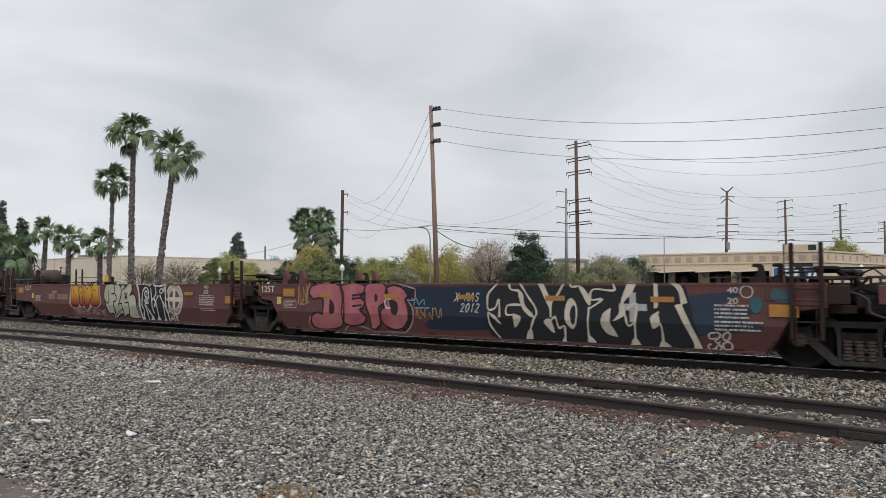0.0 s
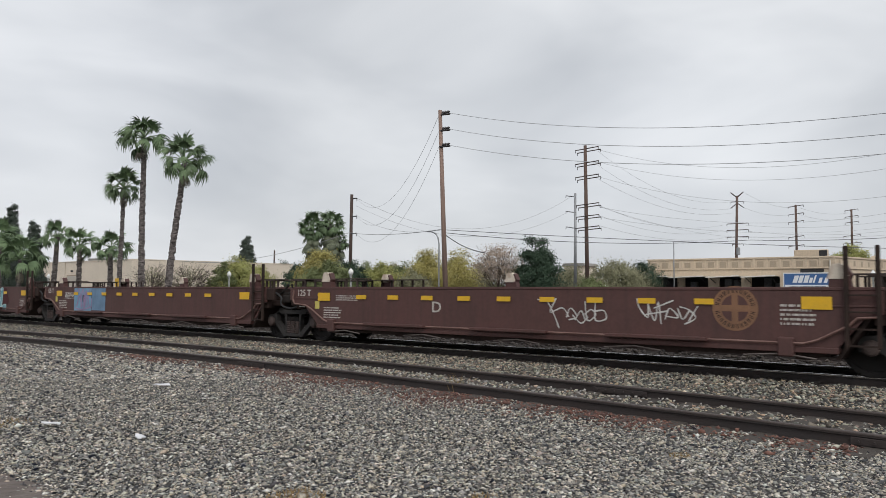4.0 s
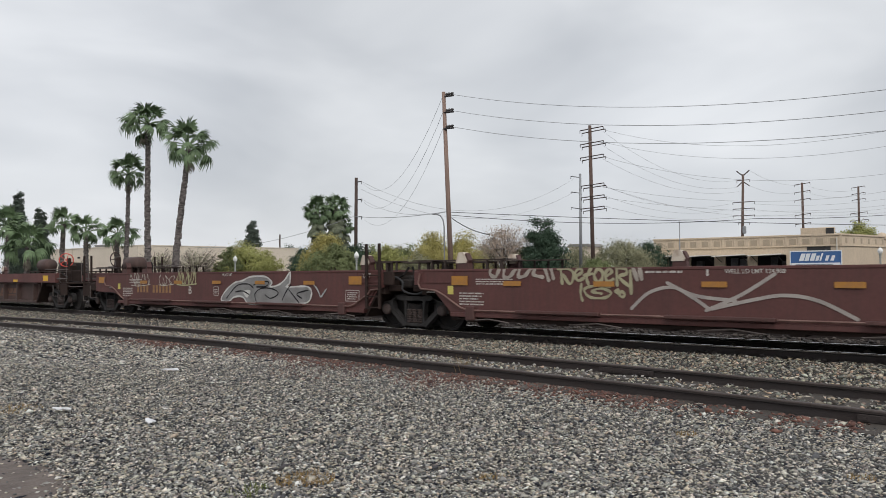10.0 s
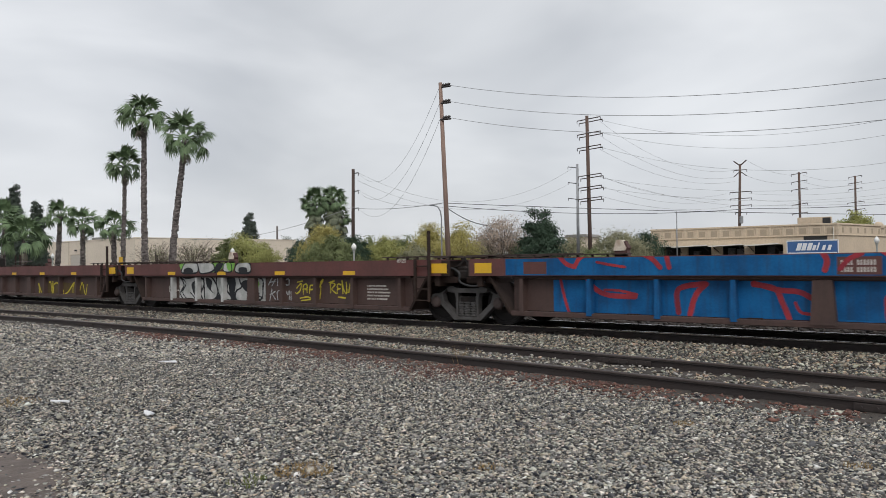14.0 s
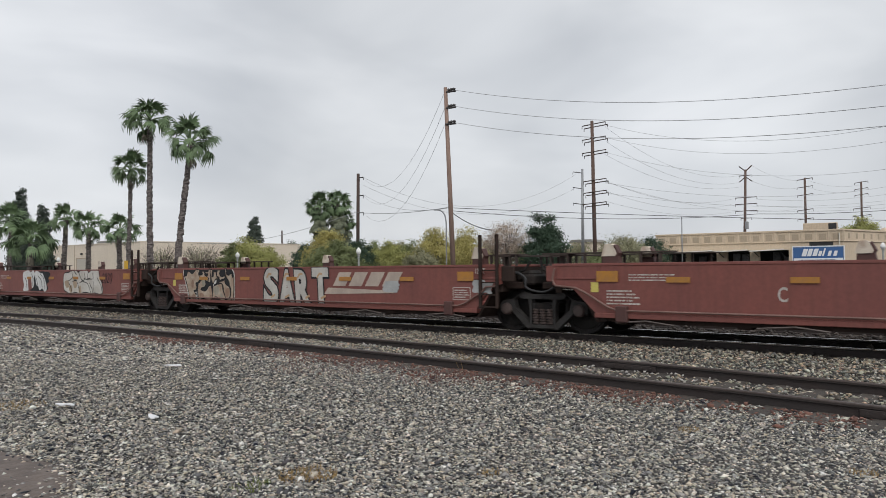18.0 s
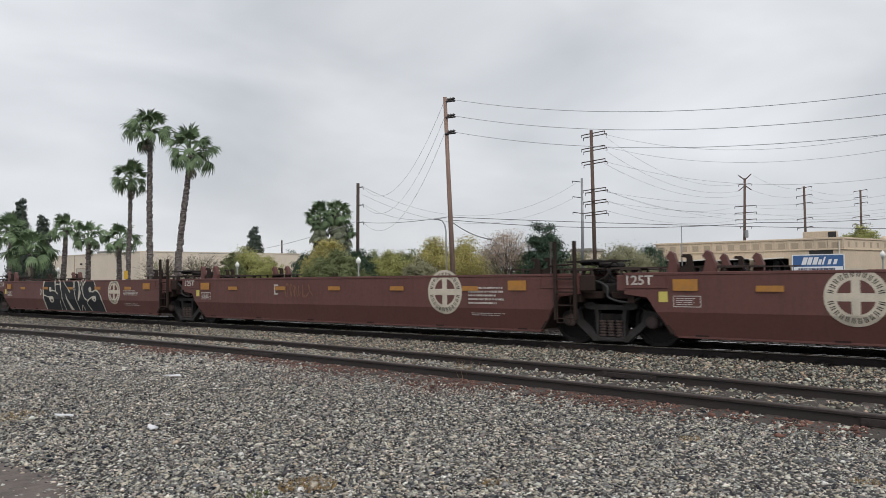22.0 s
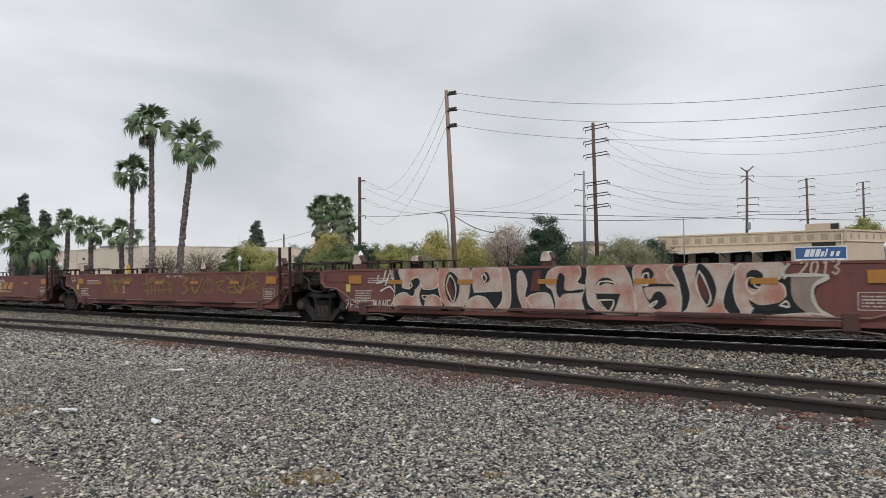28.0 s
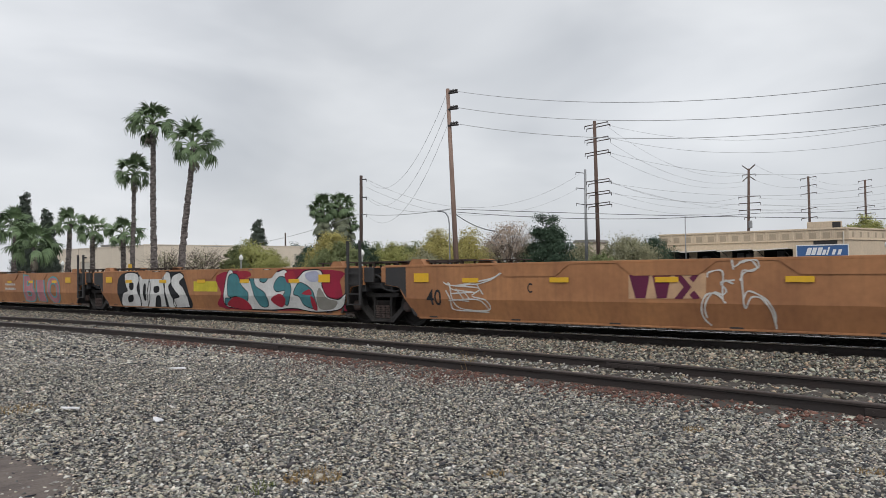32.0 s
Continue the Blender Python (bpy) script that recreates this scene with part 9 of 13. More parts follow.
trail(UNITS[2], 5, MURK, 0.03, "-2.96,1.24 -2.92,1.11", "-1.51,1.16 -1.43,1.22 -1.32,1.18", "-1.56,1.02 -1.46,0.90")
spread(UNITS[2], 2, PALE_MINT, "-0.73,1.21 -0.64,1.38 -0.47,1.42 -0.21,1.44 -0.05,1.41 0.18,1.43 0.35,1.35 0.51,1.43 0.64,1.34 0.88,1.45 1.04,1.42 1.09,1.23 1.00,1.06 1.16,1.10 1.34,0.95 1.46,0.67 1.49,0.36 1.32,0.28 0.94,0.30 0.72,0.41 0.48,0.32 0.36,0.41 -0.15,0.26 -0.19,0.42 -0.48,0.43 -0.60,0.62 -0.63,0.81 -0.75,0.97", edge=MURK, w=0.045)
trail(UNITS[2], 5, MURK, 0.045, "-0.43,1.18 -0.41,0.79 -0.61,0.83", "-0.22,1.09 -0.01,1.09 0.10,0.96 0.03,0.85 -0.10,0.83", "-0.07,1.42 -0.04,1.10", "-0.07,0.81 -0.10,0.40", "0.35,1.35 0.41,1.11 0.29,0.82 0.22,0.73 0.44,0.78 0.47,0.54 0.50,0.38", "0.66,0.79 0.87,0.80 0.87,0.55 0.75,0.35", "1.07,1.40 1.09,1.23 0.97,1.04 1.16,1.10 1.34,0.93 1.43,0.38", "0.48,1.23 0.68,1.32 0.88,1.45", "0.63,1.10 0.79,0.96", "0.71,1.15 0.71,0.92", "0.79,1.11 0.63,0.96")
trail(UNITS[2], 5, MURK, 0.03, "-0.02,0.58 -0.08,0.34 0.05,0.43 -0.04,0.49", "0.12,0.35 0.17,0.55 0.25,0.35 0.31,0.56", "0.35,0.36 0.39,0.56 0.52,0.56")
spread(UNITS[2], 3, COAL, "1.41,1.44* 3.10,1.42* 3.23,0.85 3.19,0.25* 1.56,0.23* 1.54,0.91")
trail(UNITS[2], 5, CHALK, 0.085, "1.39,1.42 1.54,1.07 1.60,0.34")
trail(UNITS[2], 5, CHALK, 0.06, "3.10,1.41 3.08,1.15 3.10,0.83 3.16,0.56 3.17,0.29")
trail(UNITS[2], 5, CHALK, 0.05, "1.44,1.43 2.00,1.41 2.17,1.43", "2.40,1.38 2.69,1.35 3.02,1.39", "2.11,0.95 2.09,1.19 1.94,1.31 1.77,1.19 1.72,0.92 1.74,0.72 1.81,0.57 1.70,0.37", "1.90,0.76 1.97,0.54 1.98,0.29", "1.99,0.71 2.15,0.50 2.24,0.31", "2.23,1.27 2.30,0.88 2.36,0.49", "2.12,1.35 2.29,1.44 2.46,1.38 2.54,1.15 2.44,0.99 2.30,0.91", "2.44,0.95 2.59,0.73 2.59,0.41", "2.66,1.05 2.57,0.92 2.47,0.72", "2.77,1.06 2.96,0.82 3.08,0.72", "2.99,0.72 2.94,0.30", "3.10,0.97 3.25,0.90 3.33,0.73 3.30,0.60 3.15,0.52 3.08,0.64")
trail(UNITS[2], 6, CHALK, 0.035, "2.04,1.14 1.91,1.19 1.88,1.05 2.07,0.90 2.08,0.80 1.94,0.81 1.85,0.92", "1.95,1.22 1.95,0.79", "2.02,1.22 2.02,0.79", "2.82,1.27 2.75,1.20 2.82,1.12 2.91,1.17 2.86,1.27", "2.91,1.15 2.94,1.31 2.99,1.17 3.03,1.33", "3.01,1.20 3.05,1.31 3.10,1.32")
spread(UNITS[2], 5, CHALK, "1.73,0.43* 1.55,0.25* 1.77,0.26*")
spread(UNITS[2], 5, CHALK, "2.24,0.43* 2.08,0.27* 2.33,0.27*")
spread(UNITS[2], 5, CHALK, "2.59,0.46* 2.46,0.27* 2.69,0.27*")
spread(UNITS[2], 5, CHALK, "2.95,0.39* 2.86,0.26* 3.02,0.27*")
trail(UNITS[2], 6, CHALK, 0.03, "3.35,0.45 3.27,0.26", "3.35,0.45 3.40,0.29", "3.26,0.34 3.44,0.35", "3.49,0.46 3.46,0.27", "3.43,0.45 3.55,0.46", "3.57,0.28 3.59,0.44 3.66,0.40 3.58,0.36 3.67,0.28")

# umber car: angular outlined letters and teal letters
trail(UNITS[7], 3, BONE, 0.045, "-4.67,1.21 -4.47,1.34 -4.34,1.25 -3.88,0.78 -3.83,0.61", "-4.94,0.57 -4.73,0.75 -4.44,0.78", "-4.27,1.15 -4.27,1.37 -4.03,1.39 -3.67,1.25", "-3.92,0.91 -3.92,1.09 -3.72,1.03 -3.55,0.91", "-3.92,1.09 -3.94,0.84 -3.80,0.72 -3.88,0.61", "-3.38,0.92 -3.34,0.74 -3.18,0.64 -3.34,0.59", "-3.92,1.38 -3.64,1.40 -3.37,1.22 -3.31,1.36 -2.82,1.38 -2.78,1.22 -2.64,1.05", "-2.58,1.36 -2.44,1.40 -2.13,1.33 -2.30,0.84 -2.08,0.85 -2.03,0.97 -1.75,0.97", "-2.54,0.87 -2.33,0.68 -2.47,0.61")
spread(UNITS[7], 3, BONE, "-4.67,1.06 -4.55,1.05 -4.34,0.77 -4.16,0.74 -4.44,0.61 -4.44,0.80")
spread(UNITS[7], 3, BONE, "-4.90,0.59 -4.68,0.74 -4.73,0.61")
spread(UNITS[7], 3, BONE, "-4.29,1.37 -4.18,1.34 -4.18,1.08 -4.27,1.15")
spread(UNITS[7], 3, BONE, "-3.58,0.91 -3.37,0.92 -3.32,1.23 -3.40,1.04")
spread(UNITS[7], 3, BONE, "-3.07,1.11* -3.01,0.92 -2.90,0.87 -2.54,0.88* -2.71,0.79 -2.71,0.72 -3.04,0.78 -3.12,0.92")
spread(UNITS[7], 3, BONE, "-2.61,1.38 -2.42,1.40 -2.48,1.05 -2.54,0.87 -2.67,0.87")
spread(UNITS[7], 3, BONE, "-2.08,0.98 -1.72,0.98 -1.51,0.78 -1.30,0.60 -1.35,0.54 -1.72,0.55 -1.53,0.70 -1.72,0.89 -2.03,0.91")
spread(UNITS[7], 2, spray(0.10, 0.032, 0.030), "-4.14,1.34 -3.67,1.23 -3.44,1.04 -3.55,0.94 -3.88,1.09 -4.11,1.05")
spread(UNITS[7], 2, spray(0.10, 0.032, 0.030), "-3.22,1.32 -2.87,1.33 -2.67,0.99 -2.90,0.90 -3.04,1.16")
spread(UNITS[7], 2, spray(0.10, 0.032, 0.030), "-2.41,1.34 -2.19,1.30 -2.36,0.88 -2.50,0.93")
spread(UNITS[7], 2, spray(0.10, 0.032, 0.030), "-1.99,0.88 -1.76,0.89 -1.58,0.70 -1.76,0.57 -2.19,0.57 -2.22,0.80")
trail(UNITS[7], 4, CHALK, 0.02, "-5.33,1.31 -5.23,1.37 -5.19,1.27", "-5.14,1.27 -5.14,1.35 -5.05,1.27", "-5.00,1.37 -4.95,1.30 -4.90,1.37 -4.92,1.28", "-4.83,1.38 -4.83,1.26", "-5.26,1.22 -5.24,1.07", "-5.16,1.22 -5.24,1.14 -5.14,1.07", "-5.07,1.21 -5.05,1.07", "-4.97,1.22 -4.95,1.07", "-4.85,1.22 -4.90,1.15 -4.82,1.10")
spread(UNITS[7], 0, spray(0.075, 0.020, 0.022), "1.03,1.34 2.02,1.39 4.05,1.39 4.25,1.22 4.24,0.64 1.17,0.52 1.05,0.79")
spread(UNITS[7], 3, LAGOON, "1.56,1.42 1.81,1.37 1.78,1.28 1.80,1.13 1.92,1.09 2.00,0.95 2.00,0.76 1.92,0.53 1.76,0.43 1.47,0.43 1.36,0.58 1.33,0.84 1.43,0.90 1.64,0.94* 1.63,0.81 1.68,0.74 1.75,0.79 1.72,0.91 1.64,0.95 1.48,0.92 1.32,0.95 1.29,1.05 1.40,1.11 1.48,1.27", edge=ICE, w=0.035)
spread(UNITS[7], 3, LAGOON, "1.92,1.34 2.10,1.37 2.11,1.20 2.16,1.15 2.18,1.32 2.29,1.37 2.36,1.28 2.34,1.19 2.47,1.14 2.58,1.06 2.61,0.92 2.52,0.74 2.48,0.64 2.53,0.57 2.40,0.57 2.23,0.64 2.08,0.82 1.99,0.96 1.94,1.15", edge=ICE, w=0.035)
spread(UNITS[7], 3, LAGOON, "2.55,1.32 2.65,1.35 2.74,1.32 2.74,1.11 2.69,0.84 2.78,0.70 2.80,0.56 2.49,0.57 2.48,0.69 2.53,0.81 2.61,0.88 2.61,1.11 2.54,1.17", edge=ICE, w=0.035)
spread(UNITS[7], 3, LAGOON, "2.77,1.15 2.89,1.24 3.03,1.11 2.98,1.02 2.97,0.89 3.07,0.71 3.16,0.62 3.10,0.58 2.81,0.58 2.77,0.70 2.83,0.89 2.78,1.02", edge=ICE, w=0.035)
spread(UNITS[7], 3, LAGOON, "3.33,1.39 3.59,1.35* 3.53,1.12 3.47,1.03 3.47,0.93 3.37,0.89 3.49,0.86 3.67,0.86 3.75,0.73 3.77,0.60 3.32,0.59 3.14,0.70 3.12,0.84 3.21,0.94 3.14,1.02 3.10,1.08 3.17,1.23", edge=ICE, w=0.035)
spread(UNITS[7], 3, LAGOON, "3.66,1.36 3.82,1.40 3.90,1.32 3.85,1.00 3.82,0.65 3.82,0.50 3.73,0.73 3.65,0.86 3.61,0.99 3.65,1.21", edge=ICE, w=0.035)
spread(UNITS[7], 3, LAGOON, "3.84,0.61 4.03,0.70 4.24,0.69* 4.24,0.49* 3.87,0.49", edge=ICE, w=0.035)
spread(UNITS[7], 4, NIGHT, "2.24,0.93 2.33,0.95 2.36,0.86 2.29,0.80 2.23,0.84")
spread(UNITS[7], 4, NIGHT, "3.27,1.09 3.47,1.09 3.47,1.03 3.27,1.00")
spread(UNITS[7], 4, NIGHT, "3.28,0.83 3.37,0.86 3.37,0.76 3.30,0.73")
trail(UNITS[7], 2, NIGHT, 0.07, "1.97,0.96 2.08,0.79 2.23,0.60 2.41,0.53", "1.35,0.88 1.64,0.93", "3.11,1.07 3.21,0.94", "3.62,0.97 3.75,0.73 3.77,0.59", "2.61,0.87 2.80,0.66")
trail(UNITS[7], 5, ICE, 0.05, "1.50,1.32 1.65,1.35", "1.42,0.70 1.45,0.53", "1.96,1.30 2.05,1.32", "2.58,1.28 2.67,1.29", "2.84,1.12 2.93,1.14", "3.37,1.32 3.50,1.31", "3.70,1.30 3.80,1.32", "1.82,1.01 1.91,0.86")

# oxide car: a throw-up of hatched bubbles, and gold outlined letters
for k, (x, z, rx, rz) in enumerate(((-3.68, 1.27, 0.25, 0.19), (-3.34, 1.32, 0.16, 0.12), (-3.05, 1.29, 0.19, 0.16), (-2.78, 1.32, 0.16, 0.15), (-2.39, 1.32, 0.2, 0.15), (-1.96, 1.32, 0.2, 0.16), (-1.66, 1.35, 0.15, 0.12), (-1.42, 1.32, 0.18, 0.16), (-3.82, 0.97, 0.18, 0.16), (-3.43, 1.03, 0.23, 0.15), (-3.06, 1.04, 0.19, 0.15), (-2.67, 1.04, 0.24, 0.15), (-2.24, 1.01, 0.21, 0.15), (-1.94, 1.05, 0.17, 0.16), (-1.68, 1.08, 0.12, 0.1), (-1.29, 1.06, 0.17, 0.12), (-3.56, 0.65, 0.34, 0.28), (-3.02, 0.69, 0.21, 0.29), (-2.6, 0.68, 0.24, 0.25), (-2.09, 0.71, 0.21, 0.27), (-1.64, 0.7, 0.22, 0.28), (-1.19, 0.67, 0.21, 0.27))):
    hatched(UNITS[9], x, z, rx, rz, k)
spread(UNITS[9], 4, CHALK, "-1.28,1.29 -1.14,1.41 -0.91,1.39 -0.81,1.26 -0.94,1.11 -1.14,1.17")
spread(UNITS[9], 4, CHALK, "-1.15,1.02 -0.91,1.04 -0.78,0.89 -0.79,0.76 -0.94,0.83")
trail(UNITS[9], 3, GOLD_LINE, 0.04, "1.16,1.03 1.30,1.05 1.43,0.93 1.39,0.81 1.47,0.70 1.51,0.46 1.31,0.48 1.24,0.56 0.97,0.53 0.91,0.64 1.07,0.68 1.01,0.96 0.96,1.11 1.07,1.12 1.11,1.02 1.16,1.03", "1.94,1.04 2.04,0.98 2.33,0.88 2.35,0.69 2.22,0.51 1.96,0.51 1.93,0.78 2.02,0.93 1.94,1.04", "2.30,1.06 2.48,1.00 2.73,0.98 2.67,0.85 2.68,0.70 2.73,0.52 2.34,0.56 2.34,0.84 2.30,1.06", "1.95,0.73 1.89,0.54 1.73,0.45 1.58,0.52 1.52,0.72 1.59,0.92 1.74,1.00 1.89,0.93 1.95,0.73 1.90,0.93", "3.15,0.76 3.07,0.55 2.90,0.46 2.73,0.54 2.66,0.75 2.74,0.97 2.91,1.06 3.08,0.97 3.15,0.76 3.09,0.95")
spread(UNITS[9], 2, spray(0.24, 0.13, 0.05), "1.23,0.98 1.40,0.92 1.36,0.79 1.45,0.64 1.31,0.55 1.27,0.71")
spread(UNITS[9], 2, spray(0.24, 0.13, 0.05), "2.52,0.90 2.69,0.87 2.63,0.75 2.69,0.63 2.53,0.73")
trail(UNITS[9], 4, INK, 0.025, "1.17,0.71 1.24,0.90", "1.31,0.70 1.24,0.90", "1.15,0.83 1.33,0.82", "1.15,0.83 1.31,0.70", "1.33,0.82 1.17,0.71")
trail(UNITS[9], 4, INK, 0.025, "1.63,0.68 1.70,0.87", "1.76,0.68 1.70,0.87", "1.61,0.80 1.78,0.79", "1.61,0.80 1.76,0.68", "1.78,0.79 1.63,0.68")
trail(UNITS[9], 4, INK, 0.025, "2.06,0.68 2.12,0.87", "2.18,0.68 2.12,0.87", "2.04,0.79 2.21,0.79", "2.04,0.79 2.18,0.68", "2.21,0.79 2.06,0.68")
trail(UNITS[9], 4, INK, 0.025, "2.45,0.69 2.51,0.87", "2.57,0.68 2.51,0.87", "2.43,0.79 2.59,0.79", "2.43,0.79 2.57,0.68", "2.59,0.79 2.45,0.69")
trail(UNITS[9], 4, INK, 0.025, "2.84,0.69 2.90,0.86", "2.95,0.68 2.90,0.86", "2.82,0.79 2.98,0.79", "2.82,0.79 2.95,0.68", "2.98,0.79 2.84,0.69")
trail(UNITS[9], 3, CHALK, 0.025, "-0.70,0.66 -0.60,0.84 -0.51,0.46", "-0.74,0.57 -0.54,0.67 -0.41,0.84 -0.46,0.72 -0.34,0.90 -0.30,0.56", "-0.21,0.84 -0.28,0.56 -0.15,0.68 -0.02,0.68", "-0.43,0.84 -0.38,0.90")

# oxide car: pale waves and loose letters
trail(UNITS[11], 3, spray(0.42, 0.37, 0.32), 0.075, "-4.78,1.47 -4.82,1.33 -4.67,1.27 -4.56,1.45 -4.45,1.45 -4.46,1.27 -4.31,1.27 -4.15,1.44 -4.06,1.44 -4.09,1.27 -3.93,1.29 -3.78,1.44 -3.68,1.44 -3.72,1.31 -3.50,1.26", "-3.45,1.44 -3.36,1.19", "-3.31,1.44 -3.25,1.23", "-1.41,1.44 -1.37,1.22", "-1.54,1.45 -1.46,1.21")
trail(UNITS[11], 3, HAY, 0.06, "-3.08,1.40 -3.05,1.13", "-3.14,1.42 -2.93,1.43 -2.79,1.32 -2.87,1.12 -3.02,1.30", "-2.71,1.29 -2.60,1.36 -2.66,1.43 -2.76,1.33 -2.70,1.19 -2.56,1.24", "-2.40,1.44 -2.50,1.26 -2.47,1.12", "-2.56,1.29 -2.38,1.32", "-2.27,1.42 -2.34,1.29 -2.28,1.17 -2.18,1.21 -2.17,1.36 -2.27,1.42", "-2.08,1.28 -1.97,1.35 -2.03,1.41 -2.11,1.31 -2.06,1.17 -1.94,1.22", "-1.87,1.42 -1.86,1.10", "-1.87,1.42 -1.70,1.42 -1.67,1.32 -1.82,1.26 -1.63,1.09", "-1.59,1.37 -1.58,0.95")
trail(UNITS[11], 3, HAY, 0.05, "-2.62,1.12 -2.64,0.93 -2.60,0.80", "-2.01,1.07 -2.31,1.09 -2.56,1.02 -2.44,0.87 -2.13,0.86 -1.99,0.96 -2.19,1.04 -2.40,0.98 -2.19,0.94", "-1.85,1.02 -1.90,0.99 -1.85,0.95 -1.82,1.00 -1.85,1.02", "-1.77,0.99 -1.82,0.93 -1.76,0.88 -1.71,0.93 -1.77,0.99")

# oxide car: grey winged letters with a white edge
spread(UNITS[12], 2, ASH, "0.20,0.61 0.43,0.88 0.85,1.11 1.26,1.18 1.66,1.29 2.31,1.29 2.61,1.13 2.51,1.02 2.86,1.05 3.18,1.21 3.40,1.44* 3.39,1.13 3.25,1.01 4.00,1.03 4.23,0.96 4.27,0.82 4.11,0.61 3.53,0.56 2.56,0.54 2.05,0.53 1.53,0.53 1.26,0.71 0.85,0.70 0.57,0.56", edge=CHALK, w=0.045)
trail(UNITS[12], 4, INK, 0.035, "0.48,0.66 0.99,1.03 1.53,1.08 1.77,0.97", "0.93,0.85 1.26,0.88 1.56,0.79", "1.79,1.05 2.05,1.13 2.46,1.15 2.36,1.02 1.92,1.00", "1.92,0.56 1.85,0.81 2.18,0.97 2.69,0.94 2.89,0.82 2.56,0.69 2.31,0.78", "3.06,0.65 3.25,0.90 3.44,1.07", "3.35,0.93 3.77,0.59", "3.88,0.71 3.68,0.83 4.14,0.93")
spread(UNITS[12], 4, CHALK, "1.29,0.87 1.64,0.90 1.48,0.69")
trail(UNITS[12], 4, SILVER, 0.04, "4.34,1.09 4.50,0.96 4.63,0.76", "4.85,0.96 4.67,0.77")

# brick car: angular blue letters with a white rim
spread(UNITS[18], 1, INK, "-2.80,1.49* -1.76,1.46 -0.80,1.47* -0.68,1.13 -0.61,0.85 -0.53,0.46* -1.30,0.34 -2.31,0.33 -2.67,0.47* -2.26,0.91* -2.53,0.91*", sharp=True)
spread(UNITS[18], 2, WHITE_RIM, "-2.76,1.46* -1.86,1.42* -0.83,1.45* -0.71,1.13* -0.64,0.85* -0.56,0.48* -1.30,0.38* -2.29,0.36* -2.60,0.48* -2.15,0.94* -2.49,0.94*", sharp=True)
spread(UNITS[18], 3, PETROL, "-2.61,1.42* -1.81,1.37* -0.90,1.40* -0.84,1.03 -0.77,0.89 -0.70,0.57* -1.39,0.42 -2.27,0.40* -2.44,0.51* -1.97,0.99* -2.41,1.01*", sharp=True)
spread(UNITS[18], 4, AZURE_TOP, "-1.85,1.37* -0.90,1.40* -0.84,1.03* -0.96,0.94 -1.29,0.96 -1.75,0.99 -1.89,1.16")
spread(UNITS[18], 5, WHITE_RIM, "-1.61,1.01* -1.35,1.02* -1.46,0.95* -1.68,0.87*", sharp=True)
spread(UNITS[18], 5, WHITE_RIM, "-1.18,0.89* -0.99,0.94* -0.84,1.01* -0.75,0.96* -0.96,0.91*", sharp=True)
spread(UNITS[18], 5, WHITE_RIM, "-1.69,0.83* -1.66,0.75* -1.21,0.77* -1.48,0.70* -1.81,0.60*", sharp=True)
trail(UNITS[18], 6, spray(0.50, 0.10, 0.10), 0.03, "-1.63,0.61 -1.59,0.49 -1.54,0.38", "-1.62,0.61 -1.52,0.63 -1.47,0.39", "-1.46,0.64 -1.36,0.66 -1.29,0.43 -1.41,0.38 -1.46,0.62")
spread(UNITS[18], 1.5, spray(0.62, 0.43, 0.04), "-3.00,0.96 -2.92,1.08 -2.75,1.15 -2.63,1.14 -2.84,1.36 -2.80,1.44 -2.49,0.96 -2.45,0.75 -2.60,0.50 -2.76,0.52 -2.95,0.70")
spread(UNITS[18], 3, spray(0.40, 0.03, 0.03), "-2.87,0.64 -2.77,0.71 -2.68,0.65 -2.72,0.55 -2.84,0.53")
spread(UNITS[18], 3, spray(0.40, 0.03, 0.03), "-3.07,1.04 -3.02,1.09 -2.95,1.05 -3.01,0.99")
spread(UNITS[18], 3, INK, "-0.82,1.45* -0.65,1.48* -0.66,1.01* -0.77,1.01*", sharp=True)
spread(UNITS[18], 4, spray(0.55, 0.36, 0.05), "-0.79,1.42* -0.66,1.45* -0.68,1.03* -0.74,1.04*", sharp=True)
spread(UNITS[18], 5, spray(0.38, 0.05, 0.03), "-0.75,1.36 -0.69,1.39 -0.68,1.27 -0.72,1.24")
spread(UNITS[18], 2, WHITE_RIM, "-0.62,1.43* -0.04,1.45* 0.29,1.40* 0.36,1.16* 0.70,0.82* 0.83,0.62 0.78,0.35* -0.47,0.34* -0.55,0.57 -0.47,0.85 -0.35,1.03* -0.63,1.13*", edge=INK, w=0.03, sharp=True)
spread(UNITS[18], 3, AZURE_TOP, "-0.58,1.38* -0.12,1.38* -0.36,1.16* -0.58,1.16*", sharp=True)
spread(UNITS[18], 3, PETROL, "-0.06,1.39* 0.25,1.36* 0.33,1.12* 0.67,0.79 0.76,0.58 0.73,0.36* -0.44,0.38* -0.50,0.59 -0.44,0.85 -0.36,1.00* -0.20,0.95* -0.26,1.13*")
spread(UNITS[18], 4, AZURE_TOP, "-0.06,1.39* 0.25,1.36* 0.33,1.12* 0.47,0.96 0.20,0.92 -0.01,0.95 -0.26,1.10*")
trail(UNITS[18], 5, WHITE_RIM, 0.06, "-0.37,1.14 -0.28,1.12 -0.01,0.89 0.01,0.73")
spread(UNITS[18], 5, WHITE_RIM, "0.07,1.04* 0.19,0.76 0.17,0.64 0.08,0.61 -0.01,0.68 -0.00,0.83")
spread(UNITS[18], 6, INK, "0.10,0.82* 0.14,0.73 0.09,0.69")
trail(UNITS[18], 5, WHITE_RIM, 0.035, "0.11,0.62 0.10,0.35")
trail(UNITS[18], 5, WHITE_RIM, 0.014, "-0.44,0.61 0.29,0.60")
